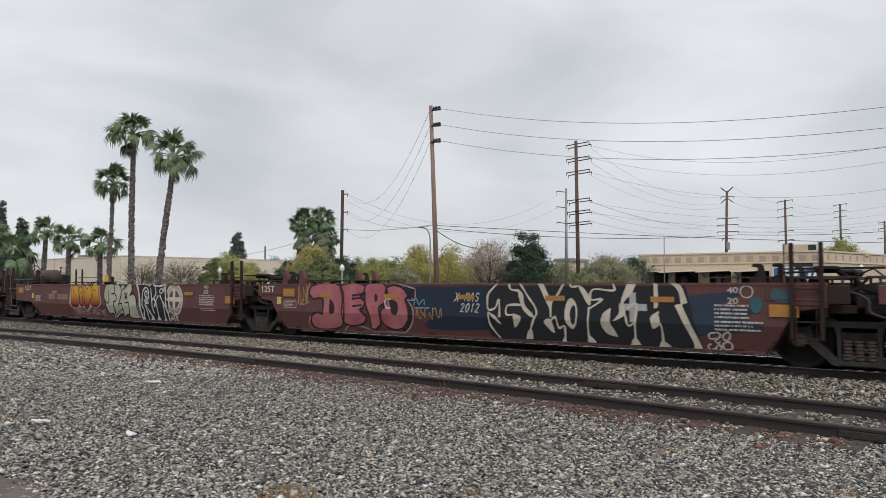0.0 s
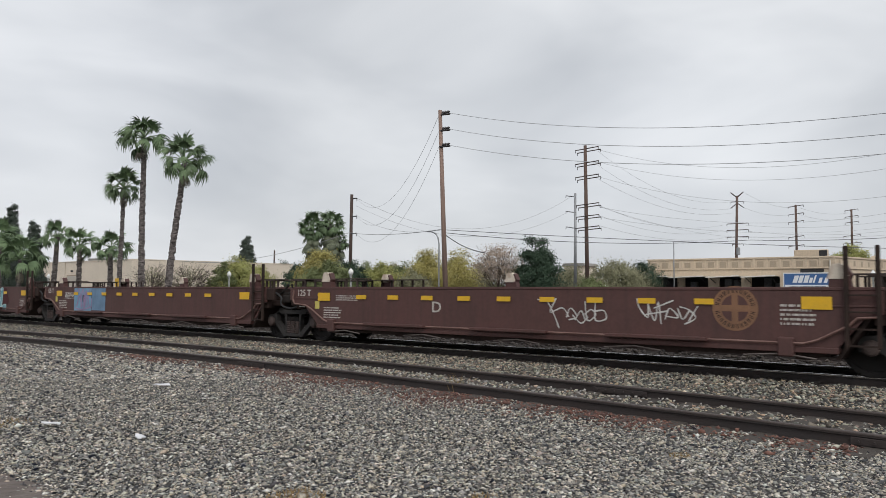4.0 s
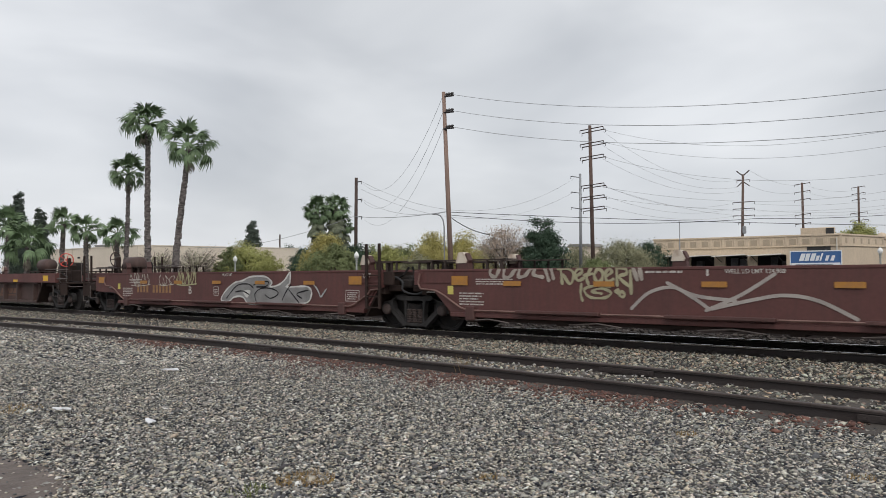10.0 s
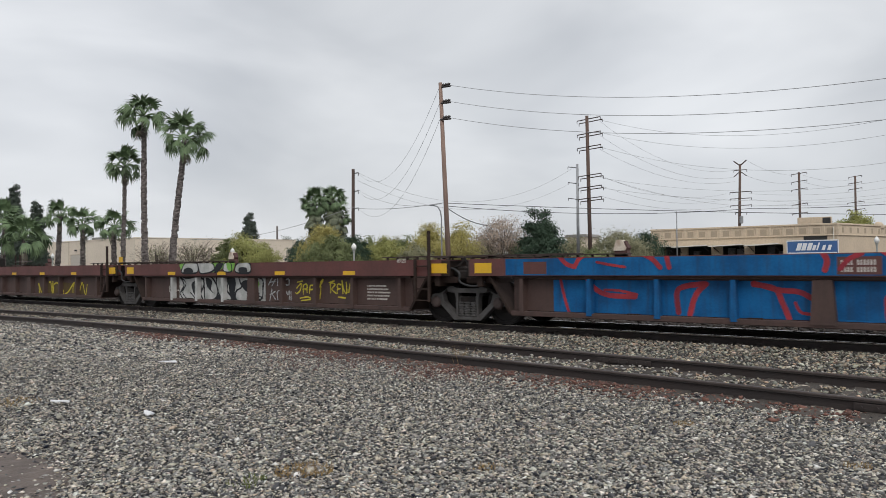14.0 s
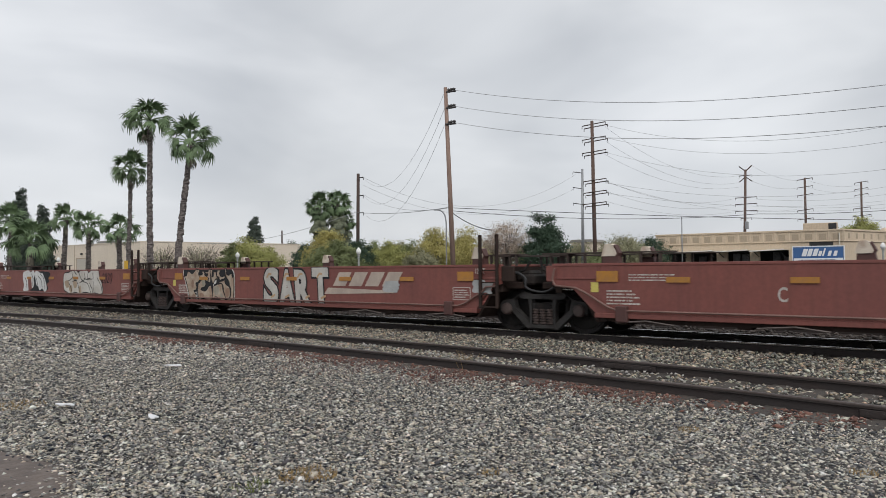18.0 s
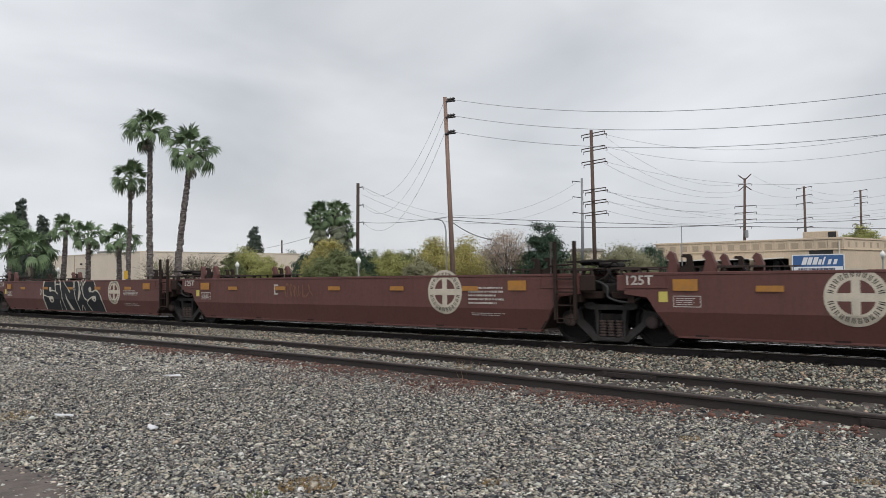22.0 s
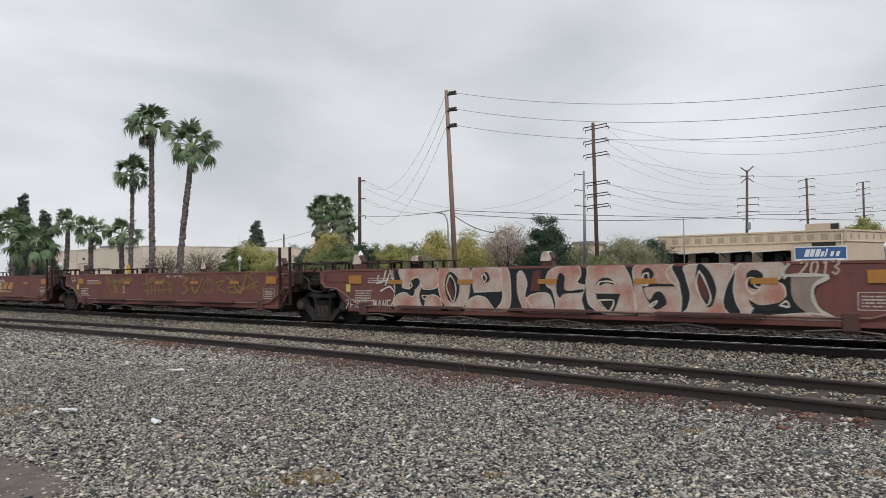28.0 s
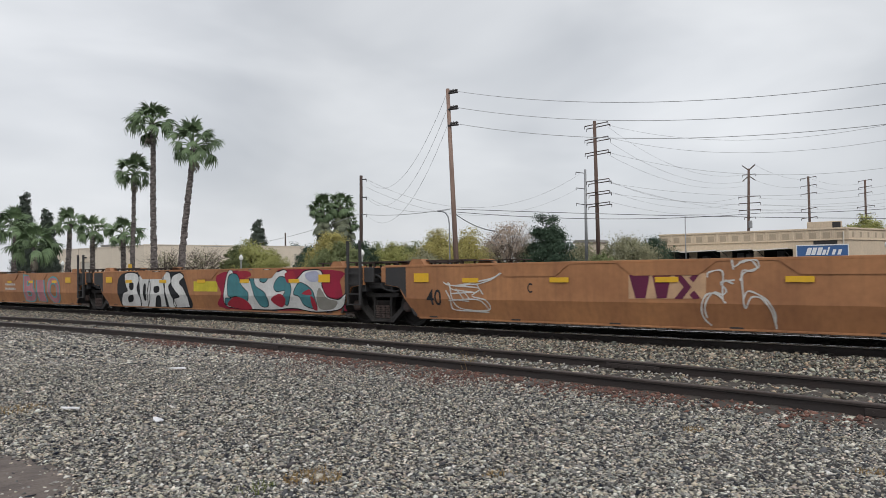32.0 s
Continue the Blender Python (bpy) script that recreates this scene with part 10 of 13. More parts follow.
trail(UNITS[18], 6, spray(0.45, 0.12, 0.14), 0.03, "0.22,0.78 0.52,0.99 0.71,0.68 0.23,0.73")
spread(UNITS[18], 5, INK, "-0.70,1.05* -0.41,1.04* -0.59,0.69*", sharp=True)
spread(UNITS[18], 6, spray(0.55, 0.36, 0.05), "-0.65,1.01* -0.48,1.00* -0.59,0.79*", sharp=True)
trail(UNITS[18], 4, WHITE_RIM, 0.05, "0.40,1.35 0.52,1.34 0.57,1.05", "0.60,1.35 0.64,1.22 0.59,0.96", "0.68,1.40 0.83,1.31", "0.36,1.13 0.48,1.05 0.67,1.07")
spread(UNITS[18], 3, PETROL, "0.38,1.36 0.51,1.33 0.53,1.09 0.44,1.13")
spread(UNITS[18], 3, AZURE_TOP, "0.72,1.38* 0.89,1.32* 0.88,1.09* 0.76,1.14")

# brick car: white throw-ups with thin black lines
spread(UNITS[21], 3, FRESH_WHITE, "-2.76,1.35 -2.51,1.40* -2.26,1.46 -2.02,1.35 -1.78,1.44 -1.59,1.27 -1.73,1.12 -1.68,0.89 -1.80,0.72 -2.09,0.67 -2.34,0.59 -2.76,0.60 -2.69,0.80 -2.79,1.11")
spread(UNITS[21], 3, FRESH_WHITE, "-1.59,1.34 -1.35,1.40 -1.08,1.31 -0.89,1.31 -0.69,1.12 -0.54,0.90 -0.48,0.68 -0.68,0.57 -0.90,0.70 -1.15,0.62 -1.31,0.80 -1.47,0.86")
spread(UNITS[21], 4, PAINT["brick"], "-2.29,1.07* -1.95,1.07* -1.88,0.66* -2.22,0.62*", sharp=True)
trail(UNITS[21], 5, INK, 0.03, "-1.26,1.19 -1.01,1.04 -0.88,0.75", "-1.05,1.27 -0.76,1.10 -0.63,0.66", "-2.58,1.13 -2.41,0.97 -2.46,0.71", "-1.94,1.28 -1.78,1.10 -1.83,0.81", "-1.45,1.12 -1.31,0.82")
spread(UNITS[21], 2, CHROME_WHITE, "1.08,0.68 1.01,1.05 1.09,1.30 1.29,1.33 1.52,1.35 1.75,1.45 2.05,1.48 2.27,1.33 2.50,1.45 2.70,1.52 2.94,1.47 3.11,1.33 3.37,1.44 3.62,1.48 3.88,1.41 3.97,1.12 4.13,0.94 4.20,0.62 3.96,0.54 3.60,0.58 3.27,0.56 2.84,0.59 2.40,0.54 2.04,0.58 1.66,0.52 1.37,0.57", edge=INK, w=0.03)
spread(UNITS[21], 3, spray(0.40, 0.31, 0.22), "1.13,0.98 1.44,1.02 1.51,0.81 1.28,0.75")
spread(UNITS[21], 3, spray(0.40, 0.31, 0.22), "1.51,0.81 1.74,0.84 1.78,0.62 1.59,0.57")
spread(UNITS[21], 3, spray(0.40, 0.31, 0.22), "1.85,0.99 2.11,1.00 2.15,0.79 1.93,0.76")
spread(UNITS[21], 3, spray(0.40, 0.31, 0.22), "2.33,0.79 2.47,0.82 2.53,0.59 2.33,0.58")
trail(UNITS[21], 5, INK, 0.03, "1.71,1.42 1.82,1.19 1.67,1.07 1.44,1.02", "1.51,0.92 1.66,0.78 1.76,0.56", "1.86,1.43 2.14,1.26", "2.30,1.37 2.50,1.12 2.67,1.03 2.85,1.12 2.77,1.33", "2.67,1.03 2.40,0.94", "1.82,0.99 2.13,1.03 2.31,0.79 2.40,0.58", "2.76,1.12 3.02,1.06 3.24,1.12", "2.67,0.99 3.02,0.92 3.24,0.67 3.27,0.56", "3.08,1.33 3.04,1.12 3.36,1.08", "3.19,0.93 3.37,0.74 3.44,0.57", "3.45,1.31 3.48,1.08", "3.48,1.01 3.47,0.65", "3.78,1.14 4.06,0.87 4.17,0.62")

# brick car: camouflage-coloured bubble letters
spread(UNITS[20], 1, COAL, "-5.38,1.32 -5.34,1.42 -5.18,1.43 -4.91,1.45 -4.72,1.49 -4.57,1.46 -4.36,1.43 -4.14,1.44 -4.02,1.47 -3.94,1.45 -3.83,1.43 -3.58,1.47 -3.48,1.44 -3.37,1.46 -3.24,1.43 -3.13,1.46 -2.99,1.44 -2.81,1.45 -2.76,1.38 -2.66,1.19 -2.68,0.43 -2.89,0.42 -2.99,0.40 -3.14,0.43 -3.28,0.40 -3.51,0.45 -3.69,0.42 -3.86,0.40 -4.12,0.40 -4.28,0.44 -4.47,0.41 -4.69,0.38 -4.88,0.39 -5.09,0.40 -5.12,0.68 -5.16,0.79 -5.25,0.98 -5.32,1.14", edge=CHALK, w=0.035)
spread(UNITS[20], 3, CAMO, "-5.34,1.22 -5.21,1.20 -5.12,1.34 -4.99,1.32 -4.95,1.28 -4.84,1.28 -4.76,1.33 -4.61,1.41 -4.51,1.22 -4.47,1.10 -4.55,1.01 -4.68,0.97 -4.63,0.86 -4.68,0.76 -4.78,0.74 -4.69,0.65 -4.65,0.53 -4.75,0.46 -4.86,0.45 -4.99,0.49 -5.06,0.60 -5.14,0.85 -5.23,1.06", edge=INK, w=0.03)
spread(UNITS[20], 3, CAMO, "-4.58,1.39 -4.47,1.37 -4.49,1.24 -4.31,1.25 -4.34,1.33 -4.22,1.33 -4.20,1.24 -4.08,1.18 -3.98,1.11 -4.02,1.01 -4.14,1.07 -4.21,1.11 -4.33,1.10 -4.42,1.05 -4.44,1.12 -4.49,1.22", edge=INK, w=0.03)
spread(UNITS[20], 3, CAMO, "-4.55,0.95 -4.46,1.01 -4.33,1.10 -4.17,1.05 -4.14,0.94 -4.23,0.84 -4.35,0.84 -4.37,0.77 -4.13,0.75 -3.98,0.89 -3.86,0.91 -3.82,0.82 -3.77,0.62 -3.82,0.49 -4.00,0.45 -4.13,0.48 -4.27,0.51 -4.47,0.47 -4.54,0.56 -4.57,0.76", edge=INK, w=0.035)
spread(UNITS[20], 3, CAMO, "-4.15,1.33 -4.01,1.33 -3.95,1.42 -3.90,1.34 -3.89,1.18 -3.88,1.03 -3.96,1.00 -4.03,1.03 -4.00,1.12 -4.06,1.18 -4.01,1.25 -4.11,1.27", edge=INK, w=0.03)
spread(UNITS[20], 3, CAMO, "-3.89,1.38 -3.80,1.38 -3.79,1.27 -3.81,1.18 -3.71,1.20 -3.72,1.31 -3.60,1.32 -3.57,1.27 -3.57,1.20 -3.51,1.18 -3.41,1.14 -3.56,1.11 -3.66,1.07 -3.73,0.96 -3.78,1.00 -3.86,1.18", edge=INK, w=0.03)
spread(UNITS[20], 3, CAMO, "-3.75,0.89 -3.65,0.91 -3.53,0.95 -3.43,0.96 -3.30,0.97 -3.26,0.88 -3.23,0.76 -3.14,0.64 -3.12,0.51 -3.20,0.44 -3.35,0.47 -3.47,0.54 -3.64,0.57 -3.74,0.53 -3.77,0.67 -3.75,0.78", edge=INK, w=0.035)
spread(UNITS[20], 3, CAMO, "-3.54,1.32 -3.45,1.38 -3.37,1.36 -3.41,1.27 -3.36,1.20 -3.25,1.18 -3.14,1.20 -3.14,1.13 -3.27,1.09 -3.36,1.07 -3.46,1.13 -3.54,1.18", edge=INK, w=0.03)
spread(UNITS[20], 3, CAMO, "-3.43,1.00 -3.38,1.04 -3.24,1.05 -3.16,1.09 -3.11,0.99 -3.03,0.93 -2.93,0.88 -2.87,0.78 -2.87,0.64 -2.92,0.55 -3.05,0.52 -3.12,0.58 -3.20,0.76 -3.24,0.93", edge=INK, w=0.035)
spread(UNITS[20], 3, CAMO, "-3.13,1.41 -3.07,1.41 -3.06,1.28 -3.00,1.23 -2.90,1.23 -2.81,1.28 -2.75,1.16 -2.68,1.14 -2.70,0.46 -2.80,0.49 -2.92,0.43 -3.03,0.46 -3.01,0.52 -2.89,0.54 -2.84,0.66 -2.84,0.83 -2.91,0.92 -2.91,1.00 -3.01,1.11 -3.09,1.21", edge=INK, w=0.035)
spread(UNITS[20], 4, CHALK, "-3.75,0.89 -3.68,1.02 -3.59,1.09 -3.54,1.07 -3.59,0.96 -3.66,0.96 -3.71,0.89", edge=INK, w=0.02)
spread(UNITS[20], 3.5, CAMO_GREY, "-4.35,1.05 -4.26,1.10 -4.17,1.05 -4.18,0.92 -4.25,0.86 -4.33,0.96")
spread(UNITS[20], 3.5, CAMO_GREY, "-3.71,0.82 -3.60,0.89 -3.47,0.88 -3.42,0.75 -3.52,0.64 -3.65,0.64")
spread(UNITS[20], 3.5, CAMO_GREY, "-3.37,0.65 -3.28,0.68 -3.22,0.60 -3.28,0.51 -3.36,0.54")
spread(UNITS[20], 3.5, CAMO_TAN, "-4.92,1.03 -4.83,1.08 -4.77,0.99 -4.81,0.85 -4.91,0.87")
spread(UNITS[20], 3.5, CAMO_TAN, "-4.89,0.60 -4.78,0.65 -4.71,0.55 -4.80,0.47 -4.90,0.51")
spread(UNITS[20], 3.5, CAMO_TAN, "-3.92,0.58 -3.82,0.65 -3.81,0.53 -3.89,0.47")
spread(UNITS[20], 3.5, CAMO_TAN, "-3.10,0.78 -2.96,0.85 -2.89,0.75 -2.93,0.61 -3.06,0.57")
spread(UNITS[20], 3.5, CAMO_TAN, "-4.47,0.65 -4.32,0.68 -4.22,0.60 -4.33,0.53 -4.45,0.56")
trail(UNITS[20], 4, CHALK, 0.028, "-4.69,0.68 -4.61,0.70 -4.60,0.56 -4.56,0.42", "-4.73,0.42 -4.65,0.48 -4.63,0.61", "-4.94,0.41 -4.84,0.43 -4.73,0.40", "-4.29,0.40 -4.20,0.44 -4.12,0.40", "-3.86,0.40 -3.69,0.42 -3.56,0.46 -3.45,0.41", "-3.20,0.41 -3.09,0.44 -3.02,0.41")

# brick car: white outlined letters, and a dark red throw-up with a white edge
spread(UNITS[22], 2, DEEP_RED, "1.28,0.89 1.21,1.13 1.39,1.26 1.64,1.22 1.74,1.35 1.95,1.43 2.16,1.33 2.33,1.45 2.54,1.37 2.67,1.43 2.82,1.44 3.01,1.33 3.34,1.30 3.41,1.13 3.50,1.01 3.68,0.92 3.81,0.71 3.77,0.60 3.25,0.59 2.61,0.55 1.77,0.53", edge=FRESH_WHITE, w=0.06)
spread(UNITS[22], 3, spray(0.045, 0.018, 0.020), "1.69,1.27 1.88,1.37 2.04,1.32 1.98,1.13 1.78,1.13")
spread(UNITS[22], 3, spray(0.045, 0.018, 0.020), "2.26,1.37 2.46,1.40 2.54,1.19 2.34,1.17")
spread(UNITS[22], 3, spray(0.045, 0.018, 0.020), "2.67,1.37 2.85,1.39 3.04,1.25 3.26,1.24 3.35,1.13 2.94,1.13")
trail(UNITS[22], 4, FRESH_WHITE, 0.045, "1.74,1.23 1.78,1.00", "1.95,1.39 2.03,1.06 2.03,0.57", "2.21,1.41 2.26,1.13 2.15,0.97 2.37,0.94 2.45,0.75 2.32,0.57", "2.58,1.39 2.62,1.13 2.54,1.04 2.75,0.94 2.81,0.75 2.66,0.57", "2.82,1.41 3.10,0.94 3.19,0.76 3.01,0.58", "3.33,0.95 3.38,0.76 3.25,0.59", "3.41,1.13 3.38,0.95 3.59,0.89", "2.37,0.78 2.57,0.81", "1.47,0.82 1.60,0.60", "3.04,0.89 3.03,0.79", "1.81,0.78 1.87,0.57")
trail(UNITS[22], 4, FRESH_WHITE, 0.022, "1.41,1.19 1.51,1.19 1.44,1.06", "1.57,1.21 1.60,1.06", "1.39,1.03 1.49,1.01 1.44,0.93")
trail(UNITS[22], 3, CHALK, 0.03, "3.76,1.01 3.89,0.93", "3.72,1.05 3.69,1.13", "1.10,0.95 1.02,0.79", "1.17,0.79 1.13,0.66")

# russet car: black letters with thin pale lines
spread(UNITS[25], 1, COAL, "-2.37,1.44* 1.88,1.43* 2.00,1.09 2.29,0.97 2.50,0.69 2.57,0.26* -0.40,0.27 -2.42,0.27* -2.43,0.67 -2.49,1.03 -2.44,1.25")
trail(UNITS[25], 3, BONE, 0.085, "-2.33,1.44 -2.46,1.18 -2.44,0.89 -2.38,0.58 -2.34,0.29")
trail(UNITS[25], 3, BONE, 0.045, "-2.38,0.85 -1.96,0.78 -1.69,0.78", "-1.81,1.02 -1.44,1.02 -1.14,0.90", "-1.32,1.28 -0.88,1.28", "-0.90,1.21 -0.75,0.77 -0.62,0.30", "-0.96,0.65 -0.98,0.27", "-0.61,1.45 -0.54,1.31 -0.22,1.08", "0.19,1.44 0.27,1.05 0.45,0.59 0.54,0.28", "0.36,1.05 0.31,1.38 0.54,1.40 0.65,1.27", "0.80,1.24 0.89,1.40 0.94,1.24 0.74,0.83 0.59,0.66", "0.72,0.29 0.87,0.48 0.98,0.30", "1.41,0.67 1.27,0.57 1.50,0.31", "1.41,0.68 1.66,0.78 1.87,0.82", "1.83,1.42 1.95,1.24 1.98,1.05")
trail(UNITS[25], 3, BONE, 0.055, "1.23,1.41 1.02,1.24 1.00,0.93 1.17,0.74 1.42,0.67", "1.55,1.01 1.79,1.00 2.03,1.05 2.34,0.87 2.50,0.57 2.56,0.28")
spread(UNITS[25], 3, BONE, "-1.89,0.77 -1.60,0.80 -1.49,0.67 -1.63,0.56 -1.84,0.59")
spread(UNITS[25], 3, BONE, "-1.91,1.14 -1.81,1.18 -1.72,1.11 -1.73,0.98 -1.89,1.02")
spread(UNITS[25], 3, BONE, "-1.42,1.46* -1.31,1.46* -1.32,1.11 -1.22,0.96* -1.38,1.02")
spread(UNITS[25], 3, BONE, "-1.00,1.46* -0.90,1.45* -0.83,1.14 -0.90,1.08")
spread(UNITS[25], 3, BONE, "-0.28,1.14 -0.13,1.06 -0.04,0.92* -0.20,1.02")
spread(UNITS[25], 3, BONE, "-0.48,0.92* -0.26,0.69 0.08,0.29* -0.14,0.29* -0.25,0.43")
spread(UNITS[25], 3, BONE, "0.59,1.37 0.70,1.35 0.73,1.18 0.78,0.92 0.61,0.68* 0.60,0.79 0.66,1.11")
spread(UNITS[25], 3, BONE, "1.71,0.80 1.95,0.84 2.04,0.73 1.94,0.63 1.78,0.67")
spread(UNITS[25], 3, BONE, "1.45,1.12 1.57,1.18 1.66,1.09 1.66,1.00 1.50,0.98")
spread(UNITS[25], 4, COAL, "-1.76,0.67 -1.57,0.67 -1.66,0.60")
spread(UNITS[25], 4, COAL, "1.84,0.73 1.98,0.73 1.92,0.67")

# rosewood car: pink and cream block letters on black
spread(UNITS[30], 1, COAL, "-4.30,1.47* 4.52,1.43* 4.58,1.19 5.19,1.20 4.98,1.01 5.01,0.69 5.41,0.46* 3.95,0.42 1.92,0.42 -1.01,0.40 -4.36,0.37* -4.40,0.64 -4.24,0.98")
spread(UNITS[30], 3, BLUSH, "-4.08,1.45 -3.63,1.48 -3.03,1.43 -2.93,1.14 -3.02,0.98 -3.38,0.96 -3.46,1.11 -3.55,1.23 -3.74,1.17 -3.80,0.98 -4.06,1.01 -4.16,1.25", edge=BONE, w=0.025)
spread(UNITS[30], 3, BLUSH, "-3.64,1.14 -3.45,1.09 -3.52,0.79 -3.39,0.51 -3.05,0.43 -4.01,0.41 -4.29,0.50 -4.34,0.66 -4.19,0.83 -3.95,0.87 -3.75,0.78 -3.64,0.88", edge=BONE, w=0.025)
spread(UNITS[30], 3, BLUSH, "-3.34,0.53 -3.30,0.75 -3.12,0.83 -2.91,0.77 -2.83,0.60 -2.96,0.46 -3.22,0.43", edge=BONE, w=0.025)
spread(UNITS[30], 3, BLUSH, "-2.89,1.41 -2.53,1.44 -2.05,1.41 -2.01,1.11 -2.09,0.74 -2.30,0.51 -2.53,0.43 -2.79,0.67 -2.92,0.98", edge=BONE, w=0.025)
spread(UNITS[30], 3, BLUSH, "-1.95,1.39 -1.43,1.42 -1.17,1.35 -1.18,0.93* -1.90,0.90*", edge=BONE, w=0.025)
spread(UNITS[30], 3, BLUSH, "-1.21,1.41 -1.02,1.41 -0.94,1.11 -0.97,0.63 -1.16,0.44 -1.43,0.42 -1.18,0.69 -1.15,0.99", edge=BONE, w=0.025)
spread(UNITS[30], 3, BLUSH, "-2.12,0.45 -2.09,0.68 -1.90,0.80 -1.67,0.80 -1.51,0.69 -1.41,0.46", edge=BONE, w=0.025)
spread(UNITS[30], 3, BLUSH, "-0.75,1.28 -0.64,1.33 -0.53,1.11 -0.58,0.82 -0.40,0.57 -0.52,0.40 -0.67,0.64 -0.76,0.93", edge=BONE, w=0.025)
spread(UNITS[30], 3, BLUSH, "-0.56,0.57 -0.51,0.80 -0.30,0.88 -0.03,0.88 0.08,0.71 0.07,0.53 -0.11,0.43 -0.38,0.44", edge=BONE, w=0.025)
spread(UNITS[30], 3, BLUSH, "-0.05,1.22 0.11,1.39 0.63,1.44 0.74,1.27 0.65,1.11 0.82,1.05* 0.80,0.94 0.74,0.77 0.84,0.43* 0.35,0.42 0.09,0.47 0.16,0.65 0.08,0.94 -0.05,1.05", edge=BONE, w=0.025)
spread(UNITS[30], 3, BLUSH, "0.94,1.43 1.54,1.45 1.71,1.32 1.82,1.00 1.87,0.52* 1.46,0.49 1.28,0.50 1.10,0.55 0.89,0.71 0.85,1.05 0.88,1.28", edge=BONE, w=0.025)
spread(UNITS[30], 3, BLUSH, "1.89,1.42 2.49,1.43 2.60,1.31 2.70,1.10 2.75,0.80 2.69,0.49 2.46,0.45 1.97,0.47 1.88,0.74 1.86,1.05", edge=BONE, w=0.025)
spread(UNITS[30], 3, BLUSH, "2.86,1.40 3.60,1.42 3.68,1.30 3.54,1.00 3.49,0.71 3.63,0.52 3.78,0.47 2.73,0.44 2.87,0.65 2.92,0.90 2.85,1.20", edge=BONE, w=0.025)
spread(UNITS[30], 3, BLUSH, "3.74,1.39 3.89,1.43 4.43,1.42 4.48,1.28 4.39,1.14 4.11,1.09 4.42,1.09 4.51,0.96 4.48,0.77 4.32,0.67 4.10,0.71 3.96,0.62 4.05,0.53 4.92,0.60 5.41,0.45 5.32,0.40 4.00,0.43 3.77,0.66 3.68,0.91 3.71,1.20", edge=BONE, w=0.025)
spread(UNITS[30], 3, spray(0.30, 0.24, 0.20), "4.60,1.18* 5.14,1.20* 4.94,1.04 4.92,0.87 5.02,0.66 5.21,0.53 4.92,0.56 4.69,0.72 4.60,0.91")
spread(UNITS[30], 4, COAL, "-2.53,1.34 -2.34,1.17 -2.33,0.86 -2.48,0.66 -2.66,0.76 -2.73,1.05 -2.66,1.28")
spread(UNITS[30], 4, COAL, "-1.69,1.29 -1.55,1.33 -1.47,1.17 -1.59,1.10 -1.68,1.15")
spread(UNITS[30], 4, COAL, "0.24,1.28 0.37,1.22 0.38,0.95 0.77,0.97 0.74,0.91 0.36,0.88 0.24,0.80 0.17,0.99")
spread(UNITS[30], 4, COAL, "1.06,1.07 1.18,1.18 1.36,1.18 1.51,1.04* 1.30,1.09 1.14,1.05")
spread(UNITS[30], 4, COAL, "1.05,0.89* 1.57,0.89* 1.49,0.68 1.40,0.54 1.23,0.61 1.11,0.72")
spread(UNITS[30], 4, COAL, "2.02,1.31 2.14,1.37 2.25,1.26 2.21,1.10 2.63,1.07* 2.64,1.03* 2.11,1.02 2.05,0.94 2.15,0.78 2.26,0.92 2.39,0.92 2.48,0.74 2.36,0.63 2.23,0.63 2.06,0.87 2.01,1.10")
spread(UNITS[30], 4, COAL, "3.06,1.40 3.17,1.40 3.32,1.20 3.38,0.95 3.31,0.71 3.21,0.68 3.10,0.85 3.02,1.10")
spread(UNITS[30], 4, COAL, "3.90,1.24 4.02,1.31 4.16,1.24 4.14,1.10 4.07,0.99 3.92,1.04")
spread(UNITS[30], 4, COAL, "3.92,0.81 4.10,0.72 4.41,0.77 4.55,0.88 4.58,0.67 4.09,0.62")
spread(UNITS[30], 4, COAL, "-3.76,1.15 -3.55,1.21 -3.48,1.11 -3.62,0.96 -3.77,0.98")
spread(UNITS[30], 4, COAL, "-4.27,1.41 -4.12,1.25 -4.06,0.95 -4.28,0.85")
spread(UNITS[30], 2, spray(0.12, 0.045, 0.04), "-0.36,1.34* -0.18,1.36* -0.22,0.93* -0.46,0.93*")
spread(UNITS[30], 5, spray(0.12, 0.045, 0.04), "-2.60,1.18 -2.49,0.96 -2.49,0.73 -2.62,0.86 -2.67,1.05")
spread(UNITS[30], 5, spray(0.12, 0.045, 0.04), "3.09,1.20 3.17,1.10 3.24,0.81 3.14,0.85 3.06,1.08")
